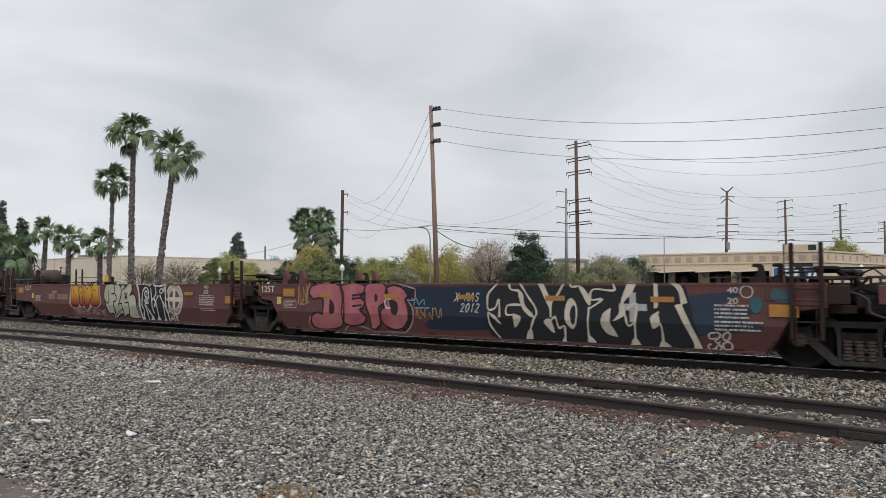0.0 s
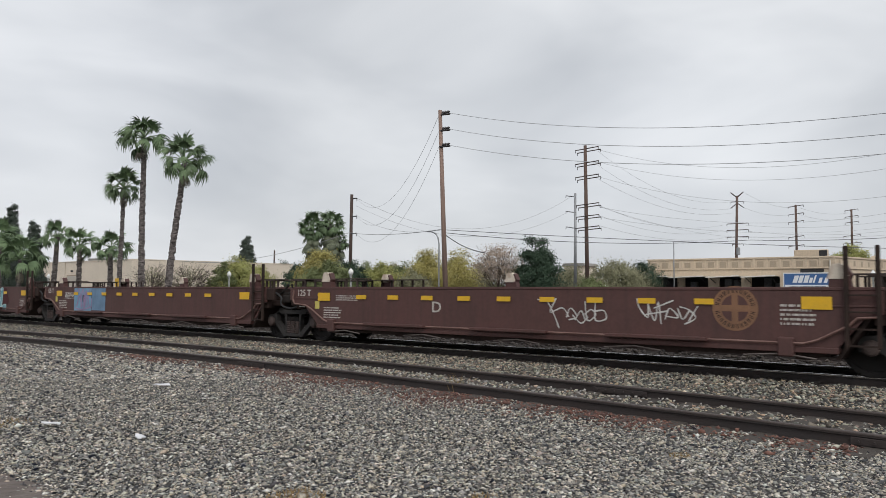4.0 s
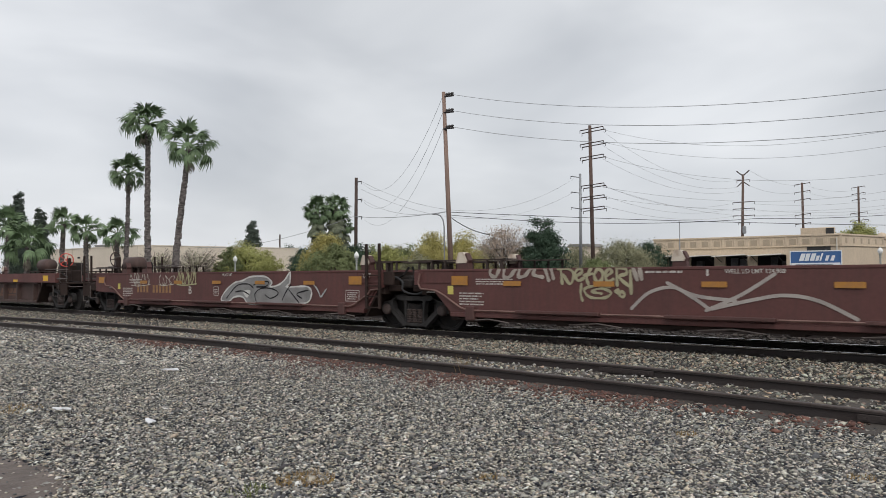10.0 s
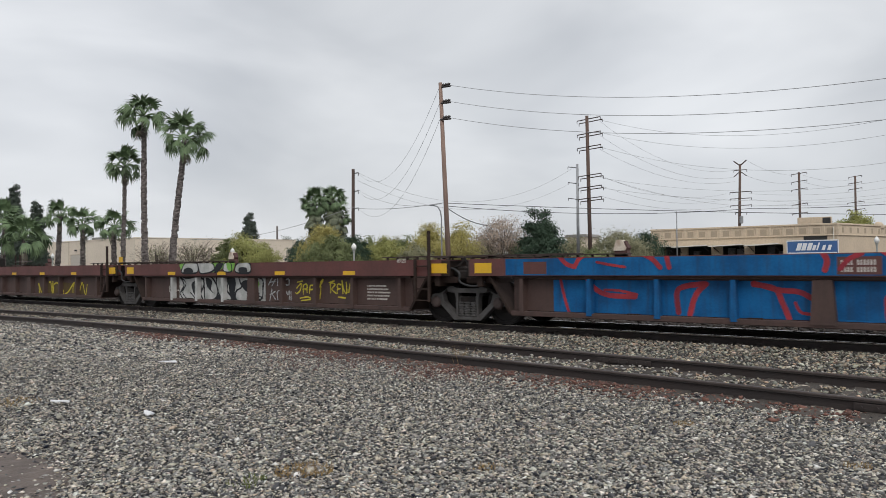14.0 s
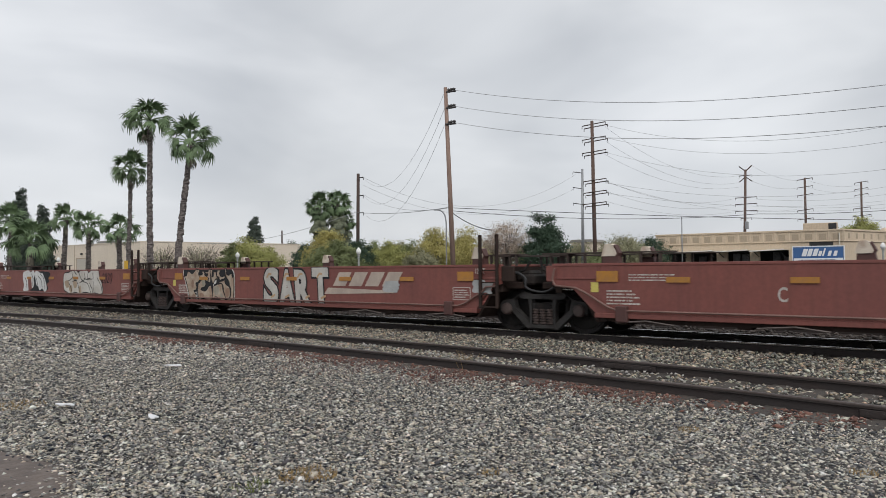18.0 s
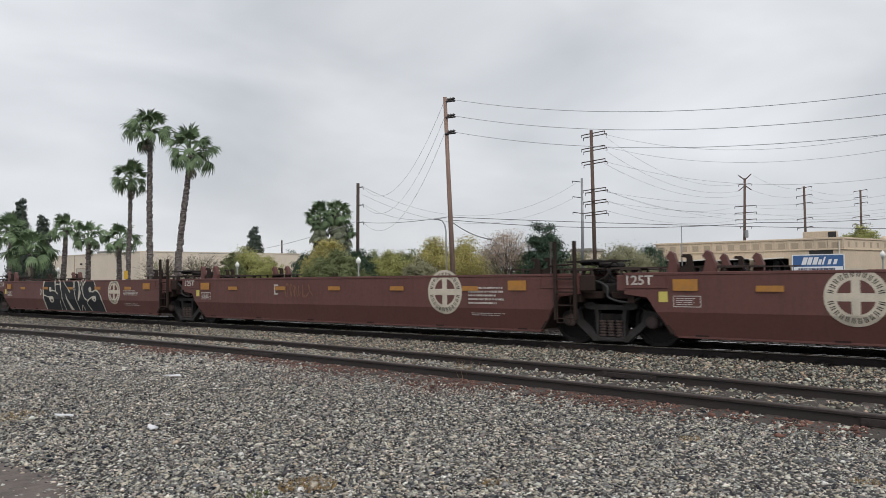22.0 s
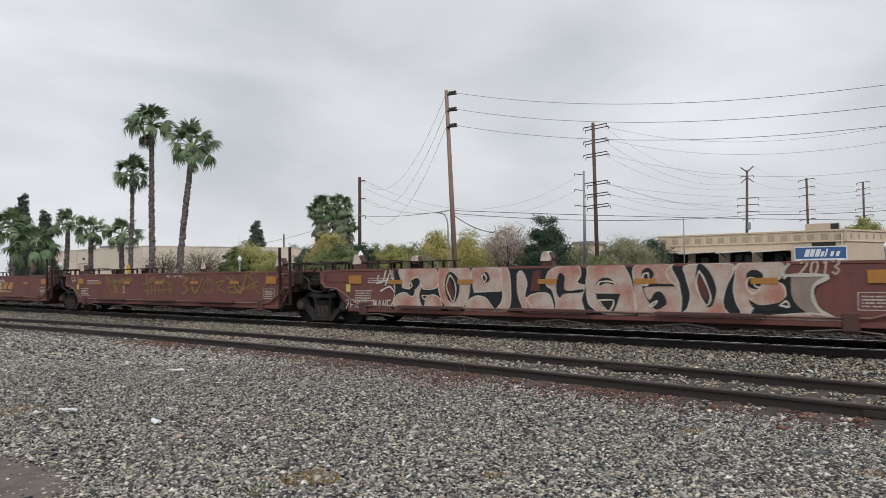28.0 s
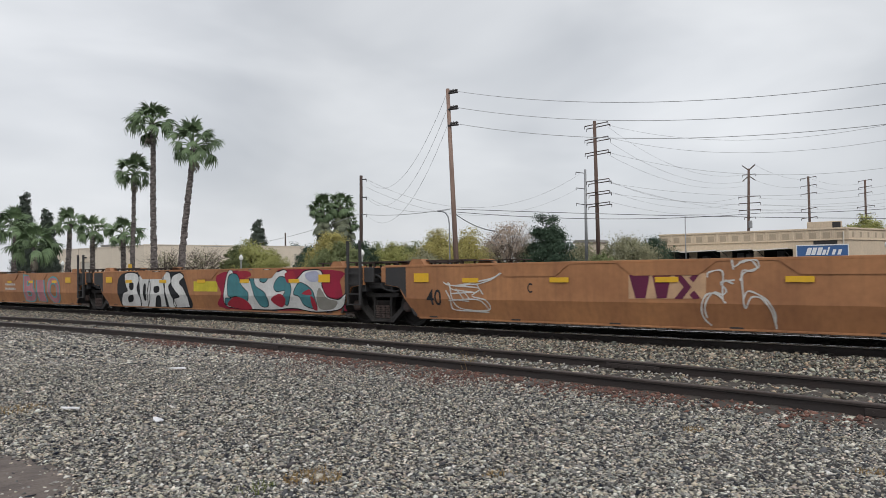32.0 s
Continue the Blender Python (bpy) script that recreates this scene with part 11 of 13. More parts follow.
trail(UNITS[30], 5, CREAM, 0.03, "-2.58,1.28 -2.68,1.05 -2.62,0.86 -2.49,0.68 -2.41,0.92 -2.45,1.14 -2.58,1.28", "-1.62,1.31 -1.68,1.23 -1.62,1.12 -1.56,1.20 -1.62,1.31", "1.11,0.76 1.43,0.76 1.32,0.56 1.11,0.76", "1.09,1.05 1.18,1.12 1.42,1.11 1.47,1.04", "2.05,1.26 2.14,1.26 2.13,1.07 2.01,1.07 2.04,1.24", "2.62,1.43 2.49,1.31 2.54,1.15 2.71,1.00 2.76,0.81", "3.09,1.30 3.03,1.10 3.10,0.85 3.21,0.70 3.28,0.85 3.18,1.15 3.09,1.30", "4.02,1.17 3.93,1.17 3.89,1.02 4.00,0.91 4.11,0.99 4.02,1.05 4.06,1.12", "2.15,0.67 2.23,0.74 2.30,0.76 2.23,0.68 2.15,0.67", "4.42,0.72 4.52,0.79 4.56,0.70 4.42,0.72", "-3.42,0.81 -3.24,0.81 -3.35,0.72 -3.42,0.81", "-3.82,1.05 -3.75,1.11 -3.73,1.02 -3.82,0.96", "-4.36,1.39 -4.28,0.98 -4.32,0.71 -4.44,0.47 -4.20,0.34")
trail(UNITS[30], 5, BONE, 0.055, "4.57,1.39 4.48,1.28 4.52,1.17 4.56,1.21 5.15,1.20 4.95,1.05 4.93,0.83 5.05,0.63 5.33,0.50 5.52,0.47 5.55,0.42 5.36,0.34")
trail(UNITS[30], 4, CHALK, 0.04, "-4.82,1.28 -4.84,1.16 -4.69,1.12 -4.57,1.39", "-4.88,1.09 -4.50,1.18", "-4.46,1.32 -4.59,1.05", "-4.42,1.39 -4.33,1.12", "-4.75,0.91 -4.46,1.01 -4.32,0.91")

# rosewood car: broad olive strokes
trail(UNITS[31], 3, OLIVE, 0.09, "-3.66,1.38 -3.23,0.74 -2.45,1.27", "-3.13,1.30 -2.92,0.79", "-3.44,1.15 -1.85,1.24", "-0.83,1.36 -0.74,0.73", "-0.78,1.12 -0.32,1.29 -0.28,0.76", "0.22,1.26 0.26,0.81", "1.35,1.28 1.69,1.25 1.39,1.07 1.72,0.91 1.39,0.77", "2.01,1.27 1.93,0.96 2.17,0.82 2.49,1.23", "4.01,1.20 4.47,0.82 4.79,1.38")
trail(UNITS[31], 2.6, OLIVE, 0.05, "-3.55,1.28 -2.61,0.77 -2.10,1.30", "-1.11,1.07 -0.04,1.21 0.75,1.07", "-0.55,1.31 -0.51,0.74", "-0.04,1.24 -0.10,0.76", "0.54,1.26 0.62,0.79 0.88,1.23", "-1.02,0.85 0.75,0.91", "2.69,1.18 2.57,0.92 2.88,0.81 3.11,1.01 2.96,1.20 2.69,1.18", "3.23,1.11 3.72,1.18 3.34,0.96 3.75,0.83", "4.08,1.30 4.54,0.96 5.30,1.01", "4.76,1.38 5.13,1.13 5.03,0.93", "4.97,1.38 5.74,1.39 5.40,0.78 5.10,1.15", "5.30,1.15 4.26,0.84 3.90,0.86", "3.79,1.28 4.26,1.07 3.83,0.96")

# amber car: white letters, then a wild style piece in teal, white and dark red
spread(UNITS[35], 1, COAL, "-5.33,0.37* -5.05,1.39 -1.90,1.46 -1.15,1.38 -0.68,0.55 -0.76,0.26* -5.26,0.17*")
spread(UNITS[35], 3, FRESH_WHITE, "-4.80,1.39 -4.09,1.42 -3.83,1.21 -3.99,0.90 -3.82,0.51 -4.06,0.23 -5.20,0.25 -4.97,0.70 -4.65,0.80 -4.77,1.00", edge=INK, w=0.04)
spread(UNITS[35], 3, FRESH_WHITE, "-3.83,1.29 -3.41,1.38 -3.12,1.09 -3.17,0.62 -3.52,0.24 -3.90,0.24 -3.80,0.71", edge=INK, w=0.04)
spread(UNITS[35], 3, FRESH_WHITE, "-3.12,1.28 -2.78,1.47 -2.32,1.37 -2.19,0.91 -2.27,0.27* -2.63,0.26* -2.52,0.61 -2.74,0.60 -2.99,0.25* -3.44,0.25*", edge=INK, w=0.04)
spread(UNITS[35], 3, FRESH_WHITE, "-2.32,1.37 -1.90,1.42 -1.80,1.09 -1.94,0.91 -1.65,0.34 -2.10,0.27 -2.12,0.63 -2.25,1.00", edge=INK, w=0.04)
spread(UNITS[35], 3, FRESH_WHITE, "-1.73,1.27 -1.29,1.40 -1.02,1.27 -1.29,1.09 -1.06,0.91 -0.86,0.64 -0.87,0.30* -1.71,0.28 -1.72,0.54 -1.33,0.64 -1.57,0.82 -1.77,1.00", edge=INK, w=0.04)
spread(UNITS[35], 4, INK, "-4.49,1.09 -4.22,1.06 -4.26,0.84 -4.49,0.86")
spread(UNITS[35], 4, INK, "-4.63,0.60 -4.28,0.66 -4.37,0.45 -4.70,0.40")
spread(UNITS[35], 4, INK, "-2.86,0.94 -2.54,0.96 -2.54,0.79 -2.83,0.75")
spread(UNITS[35], 4, INK, "-3.53,1.00 -3.38,1.00 -3.45,0.52 -3.60,0.52")
spread(UNITS[35], 1, spray(0.30, 0.02, 0.05), "1.13,1.39 6.04,1.40 6.30,1.08 6.41,0.43 5.91,0.35 1.08,0.30 1.03,0.75")
spread(UNITS[35], 2, FRESH_WHITE, "1.15,0.75 1.33,1.32 1.56,1.46 1.84,1.17 2.39,1.09 2.53,1.41 2.93,1.31 3.20,1.48 3.71,1.38 4.08,1.43 4.44,1.16 4.68,1.24 4.92,1.39 5.49,1.41 5.67,1.23 5.60,1.01 5.81,0.72 6.23,0.65 6.52,0.80 6.25,0.41 5.22,0.29 4.31,0.37 3.28,0.30 1.66,0.32 1.13,0.41", edge=INK, w=0.03)
spread(UNITS[35], 3, spray(0.07, 0.22, 0.25), "1.41,1.26 1.84,1.32 2.06,1.00 2.39,0.76 2.19,0.49 1.82,0.67 1.39,0.67", edge=INK, w=0.022)
spread(UNITS[35], 3, spray(0.07, 0.22, 0.25), "2.40,1.41 2.62,1.44 2.72,1.01 3.19,0.77 3.23,0.43 2.86,0.42 2.61,0.84", edge=INK, w=0.022)
spread(UNITS[35], 3, spray(0.07, 0.22, 0.25), "2.93,1.15 3.20,1.37 3.40,1.32 3.19,1.09", edge=INK, w=0.022)
spread(UNITS[35], 3, spray(0.07, 0.22, 0.25), "3.57,0.99 3.83,1.24 4.20,1.16 4.34,0.85 4.09,0.45 3.91,0.62 4.07,0.85 3.70,0.83", edge=INK, w=0.022)
spread(UNITS[35], 3, spray(0.07, 0.22, 0.25), "4.43,0.78 4.68,1.08 5.14,0.93 5.30,0.71 5.28,0.39 4.82,0.46 4.67,0.70", edge=INK, w=0.022)
spread(UNITS[35], 3, spray(0.07, 0.22, 0.25), "1.22,0.61 1.56,0.59 1.36,0.41 1.15,0.44", edge=INK, w=0.022)
spread(UNITS[35], 3, spray(0.40, 0.42, 0.55), "4.92,1.30 5.38,1.38 5.58,1.16 5.15,1.10")
spread(UNITS[35], 3, spray(0.28, 0.27, 0.24), "5.48,0.94 5.80,0.67 6.16,0.59 5.92,0.39 5.38,0.41")
spread(UNITS[35], 4, spray(0.36, 0.03, 0.05), "1.27,0.39 1.67,0.65 2.20,0.58 2.38,0.30")
spread(UNITS[35], 4, spray(0.36, 0.03, 0.05), "3.40,0.59 3.82,0.77 4.06,0.62 3.82,0.39")
spread(UNITS[35], 4, spray(0.36, 0.03, 0.05), "1.84,1.39 2.40,1.41 2.53,1.28 2.12,1.20")
spread(UNITS[35], 4, spray(0.36, 0.03, 0.05), "4.08,1.32 4.45,1.39 4.51,1.16 4.20,1.07")
spread(UNITS[35], 4, spray(0.36, 0.03, 0.05), "5.14,0.71 5.28,0.64 5.31,0.35 5.14,0.39")
spread(UNITS[35], 4, spray(0.36, 0.03, 0.05), "4.79,0.78 5.10,0.90 5.18,0.75")

# amber car: thin white lines and the plain emblem panel
spread(UNITS[34], 1, spray(0.56, 0.36, 0.22), "-0.78,1.21* 0.69,1.23* 0.67,0.79* -0.79,0.77*", sharp=True)
spread(UNITS[34], 2, spray(0.13, 0.022, 0.06), "-0.77,1.21* -0.36,1.21* -0.45,0.78* -0.65,0.78*", sharp=True)
spread(UNITS[34], 2, spray(0.13, 0.022, 0.06), "-0.31,1.22* 0.05,1.22* -0.04,0.79* -0.23,0.78*", sharp=True)
spread(UNITS[34], 2, spray(0.13, 0.022, 0.06), "0.09,1.22* 0.24,1.21* 0.42,0.99* 0.25,0.78* 0.10,0.78* 0.28,0.99*", sharp=True)
spread(UNITS[34], 2, spray(0.13, 0.022, 0.06), "0.45,1.21* 0.57,1.22* 0.46,1.07* 0.38,1.15*", sharp=True)
spread(UNITS[34], 2, spray(0.13, 0.022, 0.06), "0.47,0.93* 0.58,0.79* 0.44,0.78* 0.38,0.85*", sharp=True)
trail(UNITS[34], 3, CHALK, 0.028, "-5.31,1.08 -5.15,1.02 -4.82,1.00 -4.59,1.04 -4.35,1.04 -3.97,1.14 -3.74,1.26 -3.64,1.27", "-5.18,1.08 -5.07,0.93 -4.75,0.89 -4.43,0.86", "-4.94,0.93 -4.75,0.73", "-4.75,0.89 -4.56,0.71", "-4.35,1.02 -4.20,0.82", "-5.24,0.89 -5.12,0.70 -5.10,0.49 -4.82,0.45 -4.10,0.43", "-5.15,0.67 -4.59,0.71 -4.26,0.67 -4.08,0.48", "0.71,1.17 0.74,1.25 0.97,1.27 0.97,1.02 0.97,0.78 1.02,0.72", "0.97,0.78 0.88,0.86 0.73,0.88 0.63,0.78 0.58,0.57 0.62,0.42 0.72,0.32", "1.30,1.41 1.46,1.44 1.55,1.32 1.46,1.26 1.31,1.26 1.31,0.93 1.34,0.63 1.45,0.82 1.63,0.79 1.76,0.58 1.81,0.30", "1.14,1.46 1.16,1.30")

# oxide car: the same thin word three times
trail(UNITS[9], 3, BONE, 0.03, "1.26,1.45 1.30,1.29 1.37,1.11", "1.26,1.43 1.33,1.47 1.37,1.39 1.30,1.31 1.44,1.29 1.50,1.19 1.44,1.10 1.28,1.13", "1.49,1.47 1.55,1.13", "1.76,1.45 1.65,1.43 1.58,1.29 1.65,1.16 1.76,1.18 1.76,1.28 1.66,1.28", "1.89,1.45 1.78,1.41 1.86,1.32 1.96,1.29 1.89,1.08 1.78,1.22", "2.11,1.42 2.01,1.36 1.98,1.22 2.06,1.11 2.17,1.16 2.19,1.31 2.11,1.42", "2.20,1.26 2.34,1.31 2.33,1.41 2.25,1.41 2.19,1.26 2.25,1.12 2.42,1.20")
trail(UNITS[9], 3, BONE, 0.03, "2.55,1.44 2.59,1.28 2.67,1.11", "2.54,1.42 2.62,1.46 2.67,1.38 2.59,1.30 2.74,1.28 2.82,1.18 2.74,1.11 2.56,1.13", "2.79,1.46 2.87,1.13", "3.10,1.44 2.98,1.42 2.91,1.28 2.97,1.16 3.10,1.18 3.10,1.27 3.00,1.27", "3.25,1.44 3.13,1.40 3.21,1.31 3.33,1.28 3.25,1.07 3.13,1.22", "3.50,1.42 3.38,1.36 3.35,1.22 3.45,1.11 3.56,1.16 3.59,1.30 3.50,1.42", "3.59,1.25 3.75,1.30 3.74,1.40 3.64,1.41 3.59,1.25 3.66,1.12 3.84,1.20")
trail(UNITS[9], 3, BONE, 0.03, "4.02,1.43 4.07,1.26 4.15,1.05", "4.02,1.41 4.10,1.46 4.15,1.36 4.07,1.27 4.23,1.26 4.31,1.13 4.22,1.04 4.04,1.07", "4.28,1.46 4.36,1.06", "4.62,1.43 4.48,1.41 4.41,1.26 4.48,1.09 4.61,1.12 4.61,1.24 4.50,1.24", "4.77,1.43 4.64,1.38 4.73,1.29 4.86,1.26 4.77,1.01 4.64,1.17", "5.03,1.41 4.91,1.34 4.88,1.17 4.98,1.05 5.10,1.10 5.13,1.28 5.03,1.41", "5.14,1.22 5.30,1.28 5.29,1.39 5.20,1.39 5.13,1.22 5.20,1.06 5.39,1.16")

# oxide car: black lines over the emblem
trail(UNITS[10], 5, INK, 0.05, "1.06,1.16 1.02,0.97 0.93,0.67", "1.08,1.15 1.21,1.12 1.17,1.00 1.03,0.93", "1.35,1.09 1.33,0.83 1.29,0.65", "1.35,1.09 1.50,1.05 1.51,0.94 1.36,0.82 1.47,0.67", "1.63,1.07 1.73,1.06 1.68,0.88 1.63,0.67", "1.77,1.06 1.82,0.68", "1.67,0.85 1.82,0.89", "1.95,1.03 1.91,0.68", "1.93,0.98 2.12,0.96 2.14,0.82 2.02,0.65", "2.38,1.07 2.32,0.69", "2.38,1.07 2.44,0.70", "2.34,0.80 2.44,0.82")

# oxide car: a quick white tag
trail(UNITS[8], 3, CHALK, 0.04, "4.17,1.35 4.51,1.49 4.74,1.44", "4.32,1.43 4.22,1.11 4.15,0.92", "4.51,1.45 4.60,1.30 4.48,1.02", "4.41,1.28 4.69,1.35 4.64,1.07", "4.74,1.42 4.70,1.02", "4.78,1.28 4.91,1.40 4.85,1.12 4.95,0.98", "5.00,1.40 5.18,1.41 5.04,1.26 5.15,1.17 4.97,1.07", "4.86,0.88 5.12,0.89", "4.95,0.93 5.08,0.83", "5.18,1.44 5.27,1.44 5.22,1.29")

# rosewood car: pale yellow letters on blue
spread(UNITS[28], 1, spray(0.03, 0.075, 0.24), "0.68,0.32 0.77,0.95 1.18,1.23 1.30,1.41 2.09,1.45 4.65,1.45 4.83,1.16 4.99,0.86 5.01,0.42")
spread(UNITS[28], 1.5, spray(0.10, 0.045, 0.05), "1.67,1.16 2.63,1.42 2.95,1.32 2.89,0.39 1.66,0.36")
spread(UNITS[28], 3, spray(0.48, 0.43, 0.20), "1.18,1.16 1.47,1.41 1.95,1.42 2.09,1.24 1.67,1.14 1.53,0.86 1.75,0.74 2.03,0.89 2.11,0.37* 1.41,0.34 1.18,0.57", edge=INK, w=0.035)
spread(UNITS[28], 3, spray(0.48, 0.43, 0.20), "2.19,0.36* 2.42,1.16 2.63,1.34 2.82,1.16 3.05,0.38* 2.76,0.37* 2.63,0.67 2.49,0.36*", edge=INK, w=0.035)
spread(UNITS[28], 3, spray(0.48, 0.43, 0.20), "3.00,1.29 3.42,1.41 3.70,1.25 3.62,1.13 3.29,1.06 3.18,0.84 3.41,0.75 3.69,0.86 3.64,0.44 3.15,0.38 2.90,0.80", edge=INK, w=0.035)
spread(UNITS[28], 3, spray(0.48, 0.43, 0.20), "3.82,0.75 4.16,1.00 4.04,1.14 3.87,1.22 4.29,1.39 4.55,1.31 4.45,1.06 4.21,0.85 4.19,0.69 4.95,0.70* 4.99,0.42* 3.86,0.39*", edge=INK, w=0.035)
trail(UNITS[28], 4, spray(0.03, 0.075, 0.24), 0.07, "1.38,0.96 1.58,0.86 1.87,0.99", "3.11,0.97 3.36,0.87 3.62,1.03")
trail(UNITS[28], 3, CHALK, 0.03, "5.11,1.38 5.02,1.16 5.30,1.16 5.23,1.38", "5.23,1.01 5.11,0.78 5.38,0.79 5.29,1.01", "-1.58,0.61 -1.18,0.71", "-0.59,0.72 -0.85,0.41 -0.43,0.45")

# rosewood car: grey and tan letters
spread(UNITS[29], 1, COAL, "-4.61,0.61 -4.34,1.06 -4.08,1.39 -3.30,1.46 -2.63,1.49 -2.40,1.35 -2.21,1.38 -1.72,1.42 -1.62,1.46 -1.34,1.46 -1.29,1.23 -1.06,1.05 -0.90,1.27 -0.75,1.30 -0.73,0.92 -0.53,0.47 -3.14,0.33 -4.61,0.40")
spread(UNITS[29], 3, CHROME_WHITE, "-4.54,0.63 -4.28,1.04 -4.08,1.33 -3.95,1.40 -3.78,1.39 -3.70,1.24 -3.85,0.94 -4.02,0.65 -3.39,0.64 -3.31,0.43 -4.13,0.43 -4.07,0.62 -3.90,0.99 -3.93,1.14 -4.01,1.04 -4.21,0.51 -4.48,0.45", edge=INK, w=0.035)
spread(UNITS[29], 3, CHROME_WHITE, "-3.69,1.29 -3.58,1.36 -3.47,1.29 -3.28,0.84 -3.33,0.71 -3.44,0.75 -3.51,0.99 -3.69,1.08", edge=INK, w=0.035)
spread(UNITS[29], 3, CHROME_WHITE, "-2.47,0.41 -2.48,0.68 -2.36,0.95 -2.21,1.33 -2.12,1.35 -2.03,1.27 -1.99,1.34 -1.89,1.34 -1.77,1.05 -1.64,0.82 -1.61,0.45 -2.01,0.48 -2.23,0.45", edge=INK, w=0.035)
spread(UNITS[29], 3, CHROME_WHITE, "-0.98,1.14 -0.90,1.23 -0.77,1.27 -0.82,1.14 -0.75,0.88 -0.63,0.62 -0.56,0.48 -0.88,0.43 -0.91,0.70", edge=INK, w=0.035)
spread(UNITS[29], 3, spray(0.44, 0.30, 0.215), "-3.30,1.38 -3.22,1.46 -2.63,1.45 -2.45,1.35 -2.44,1.14 -2.59,1.00 -2.69,0.95 -2.54,0.76 -2.50,0.57 -2.55,0.41 -2.80,0.40 -2.79,0.70 -2.87,0.90 -2.93,0.75 -2.96,0.40 -3.19,0.39 -3.25,0.74 -3.28,1.04", edge=BONE, w=0.03)
spread(UNITS[29], 3, spray(0.44, 0.30, 0.215), "-1.62,1.32 -1.53,1.46 -1.38,1.43 -1.31,1.23 -1.35,0.78 -1.32,0.58 -1.20,0.60 -1.14,0.74 -1.16,0.89 -1.08,0.98 -0.99,0.92 -0.90,0.70 -0.93,0.43 -1.49,0.40 -1.53,0.68 -1.58,0.96", edge=BONE, w=0.03)
spread(UNITS[29], 4, COAL, "-3.01,1.26 -2.78,1.29 -2.64,1.22 -2.67,1.13 -3.01,1.11")
spread(UNITS[29], 4, spray(0.14, 0.055, 0.05), "-2.10,1.14 -1.99,1.16 -1.91,0.95 -1.84,0.62* -2.24,0.60*", edge=CHALK, w=0.025)
spread(UNITS[29], 4, COAL, "-3.93,1.14 -3.83,1.02 -4.02,0.68 -4.13,0.64")
spread(UNITS[29], 5, spray(0.50, 0.33, 0.30), "-4.59,1.35 -4.52,1.41 -4.43,1.37 -4.48,1.27 -4.57,1.27")
spread(UNITS[29], 5, spray(0.50, 0.33, 0.30), "-4.56,0.93 -4.49,0.99 -4.40,0.95 -4.42,0.85 -4.54,0.84")
spread(UNITS[29], 5, spray(0.50, 0.33, 0.30), "-4.91,0.71 -4.81,0.80 -4.75,0.71 -4.82,0.58")
spread(UNITS[29], 5, spray(0.50, 0.33, 0.30), "-2.13,0.90 -2.04,0.95 -2.00,0.88 -2.07,0.80")
trail(UNITS[29], 5, CREAM, 0.04, "-2.47,0.99 -2.55,0.97 -2.53,0.81 -2.46,0.81", "-1.39,1.23 -1.41,0.87 -1.35,0.63 -1.19,0.55 -1.07,0.68")

# brick car: the rest of the blue letters
spread(UNITS[18], 1, INK, "2.21,1.50* 3.86,1.49* 3.90,1.15* 4.03,1.26* 4.58,1.24* 4.41,0.79* 4.67,0.38* 1.73,0.31* 1.75,1.48* 2.01,1.50*", sharp=True)
spread(UNITS[18], 2, WHITE_RIM, "2.26,1.44* 3.81,1.45* 3.88,1.06* 4.04,1.23* 4.53,1.20* 4.35,0.80* 4.60,0.41* 1.79,0.35* 1.78,1.43* 2.04,1.45*", sharp=True)
spread(UNITS[18], 3, AZURE_TOP, "2.33,1.38* 3.77,1.39* 3.80,1.02* 2.56,1.01*", sharp=True)
spread(UNITS[18], 3, PETROL, "2.56,1.01* 3.80,1.02* 3.90,0.77* 4.18,0.51* 3.67,0.41* 3.29,0.75* 3.11,0.41* 2.76,0.39* 2.64,0.92*", sharp=True)
spread(UNITS[18], 4, WHITE_RIM, "3.12,0.98* 3.37,0.99* 3.17,0.87*", sharp=True)
spread(UNITS[18], 3, PETROL, "4.03,1.14* 4.47,1.17* 4.31,0.83* 4.09,0.93* 3.92,0.82*", sharp=True)
spread(UNITS[18], 3, PETROL, "4.23,0.71* 4.53,0.44* 3.92,0.42*", sharp=True)
spread(UNITS[18], 3, AZURE_TOP, "1.81,1.36* 1.96,1.38* 2.26,0.97* 2.05,0.67* 1.80,0.76*", sharp=True)
spread(UNITS[18], 3, PETROL, "1.81,0.73* 2.08,0.65* 1.94,0.40* 1.81,0.40*", sharp=True)
spread(UNITS[18], 2, spray(0.62, 0.40, 0.03), "4.41,0.88 4.49,0.99 4.78,1.02 4.95,0.95 5.01,0.69 4.92,0.51 4.60,0.49 4.43,0.66")
spread(UNITS[18], 3, spray(0.38, 0.04, 0.03), "4.64,0.77 4.76,0.80 4.82,0.68 4.69,0.64")
spread(UNITS[18], 2, spray(0.62, 0.40, 0.03), "3.89,1.45* 4.36,1.45* 4.38,1.26* 3.98,1.30")
spread(UNITS[18], 2, spray(0.38, 0.04, 0.03), "4.57,1.15 4.70,1.13 4.68,0.99 4.59,1.01")
spread(UNITS[18], 2, spray(0.62, 0.40, 0.03), "5.12,0.95 5.25,0.97 5.29,0.83 5.20,0.74 5.13,0.81")
spread(UNITS[18], 4, AZURE_TOP, "4.73,1.33* 4.94,1.44* 4.93,1.35 4.84,1.30 4.95,1.20 4.93,1.06 4.75,0.99* 4.82,1.15 4.73,1.24", edge=ICE, w=0.035)
spread(UNITS[18], 4, AZURE_TOP, "5.01,1.43* 5.13,1.43* 5.22,1.26* 5.26,1.44* 5.39,1.44* 5.33,1.02* 5.21,1.10 5.12,1.24 5.08,1.04* 4.95,1.06*", edge=ICE, w=0.035)
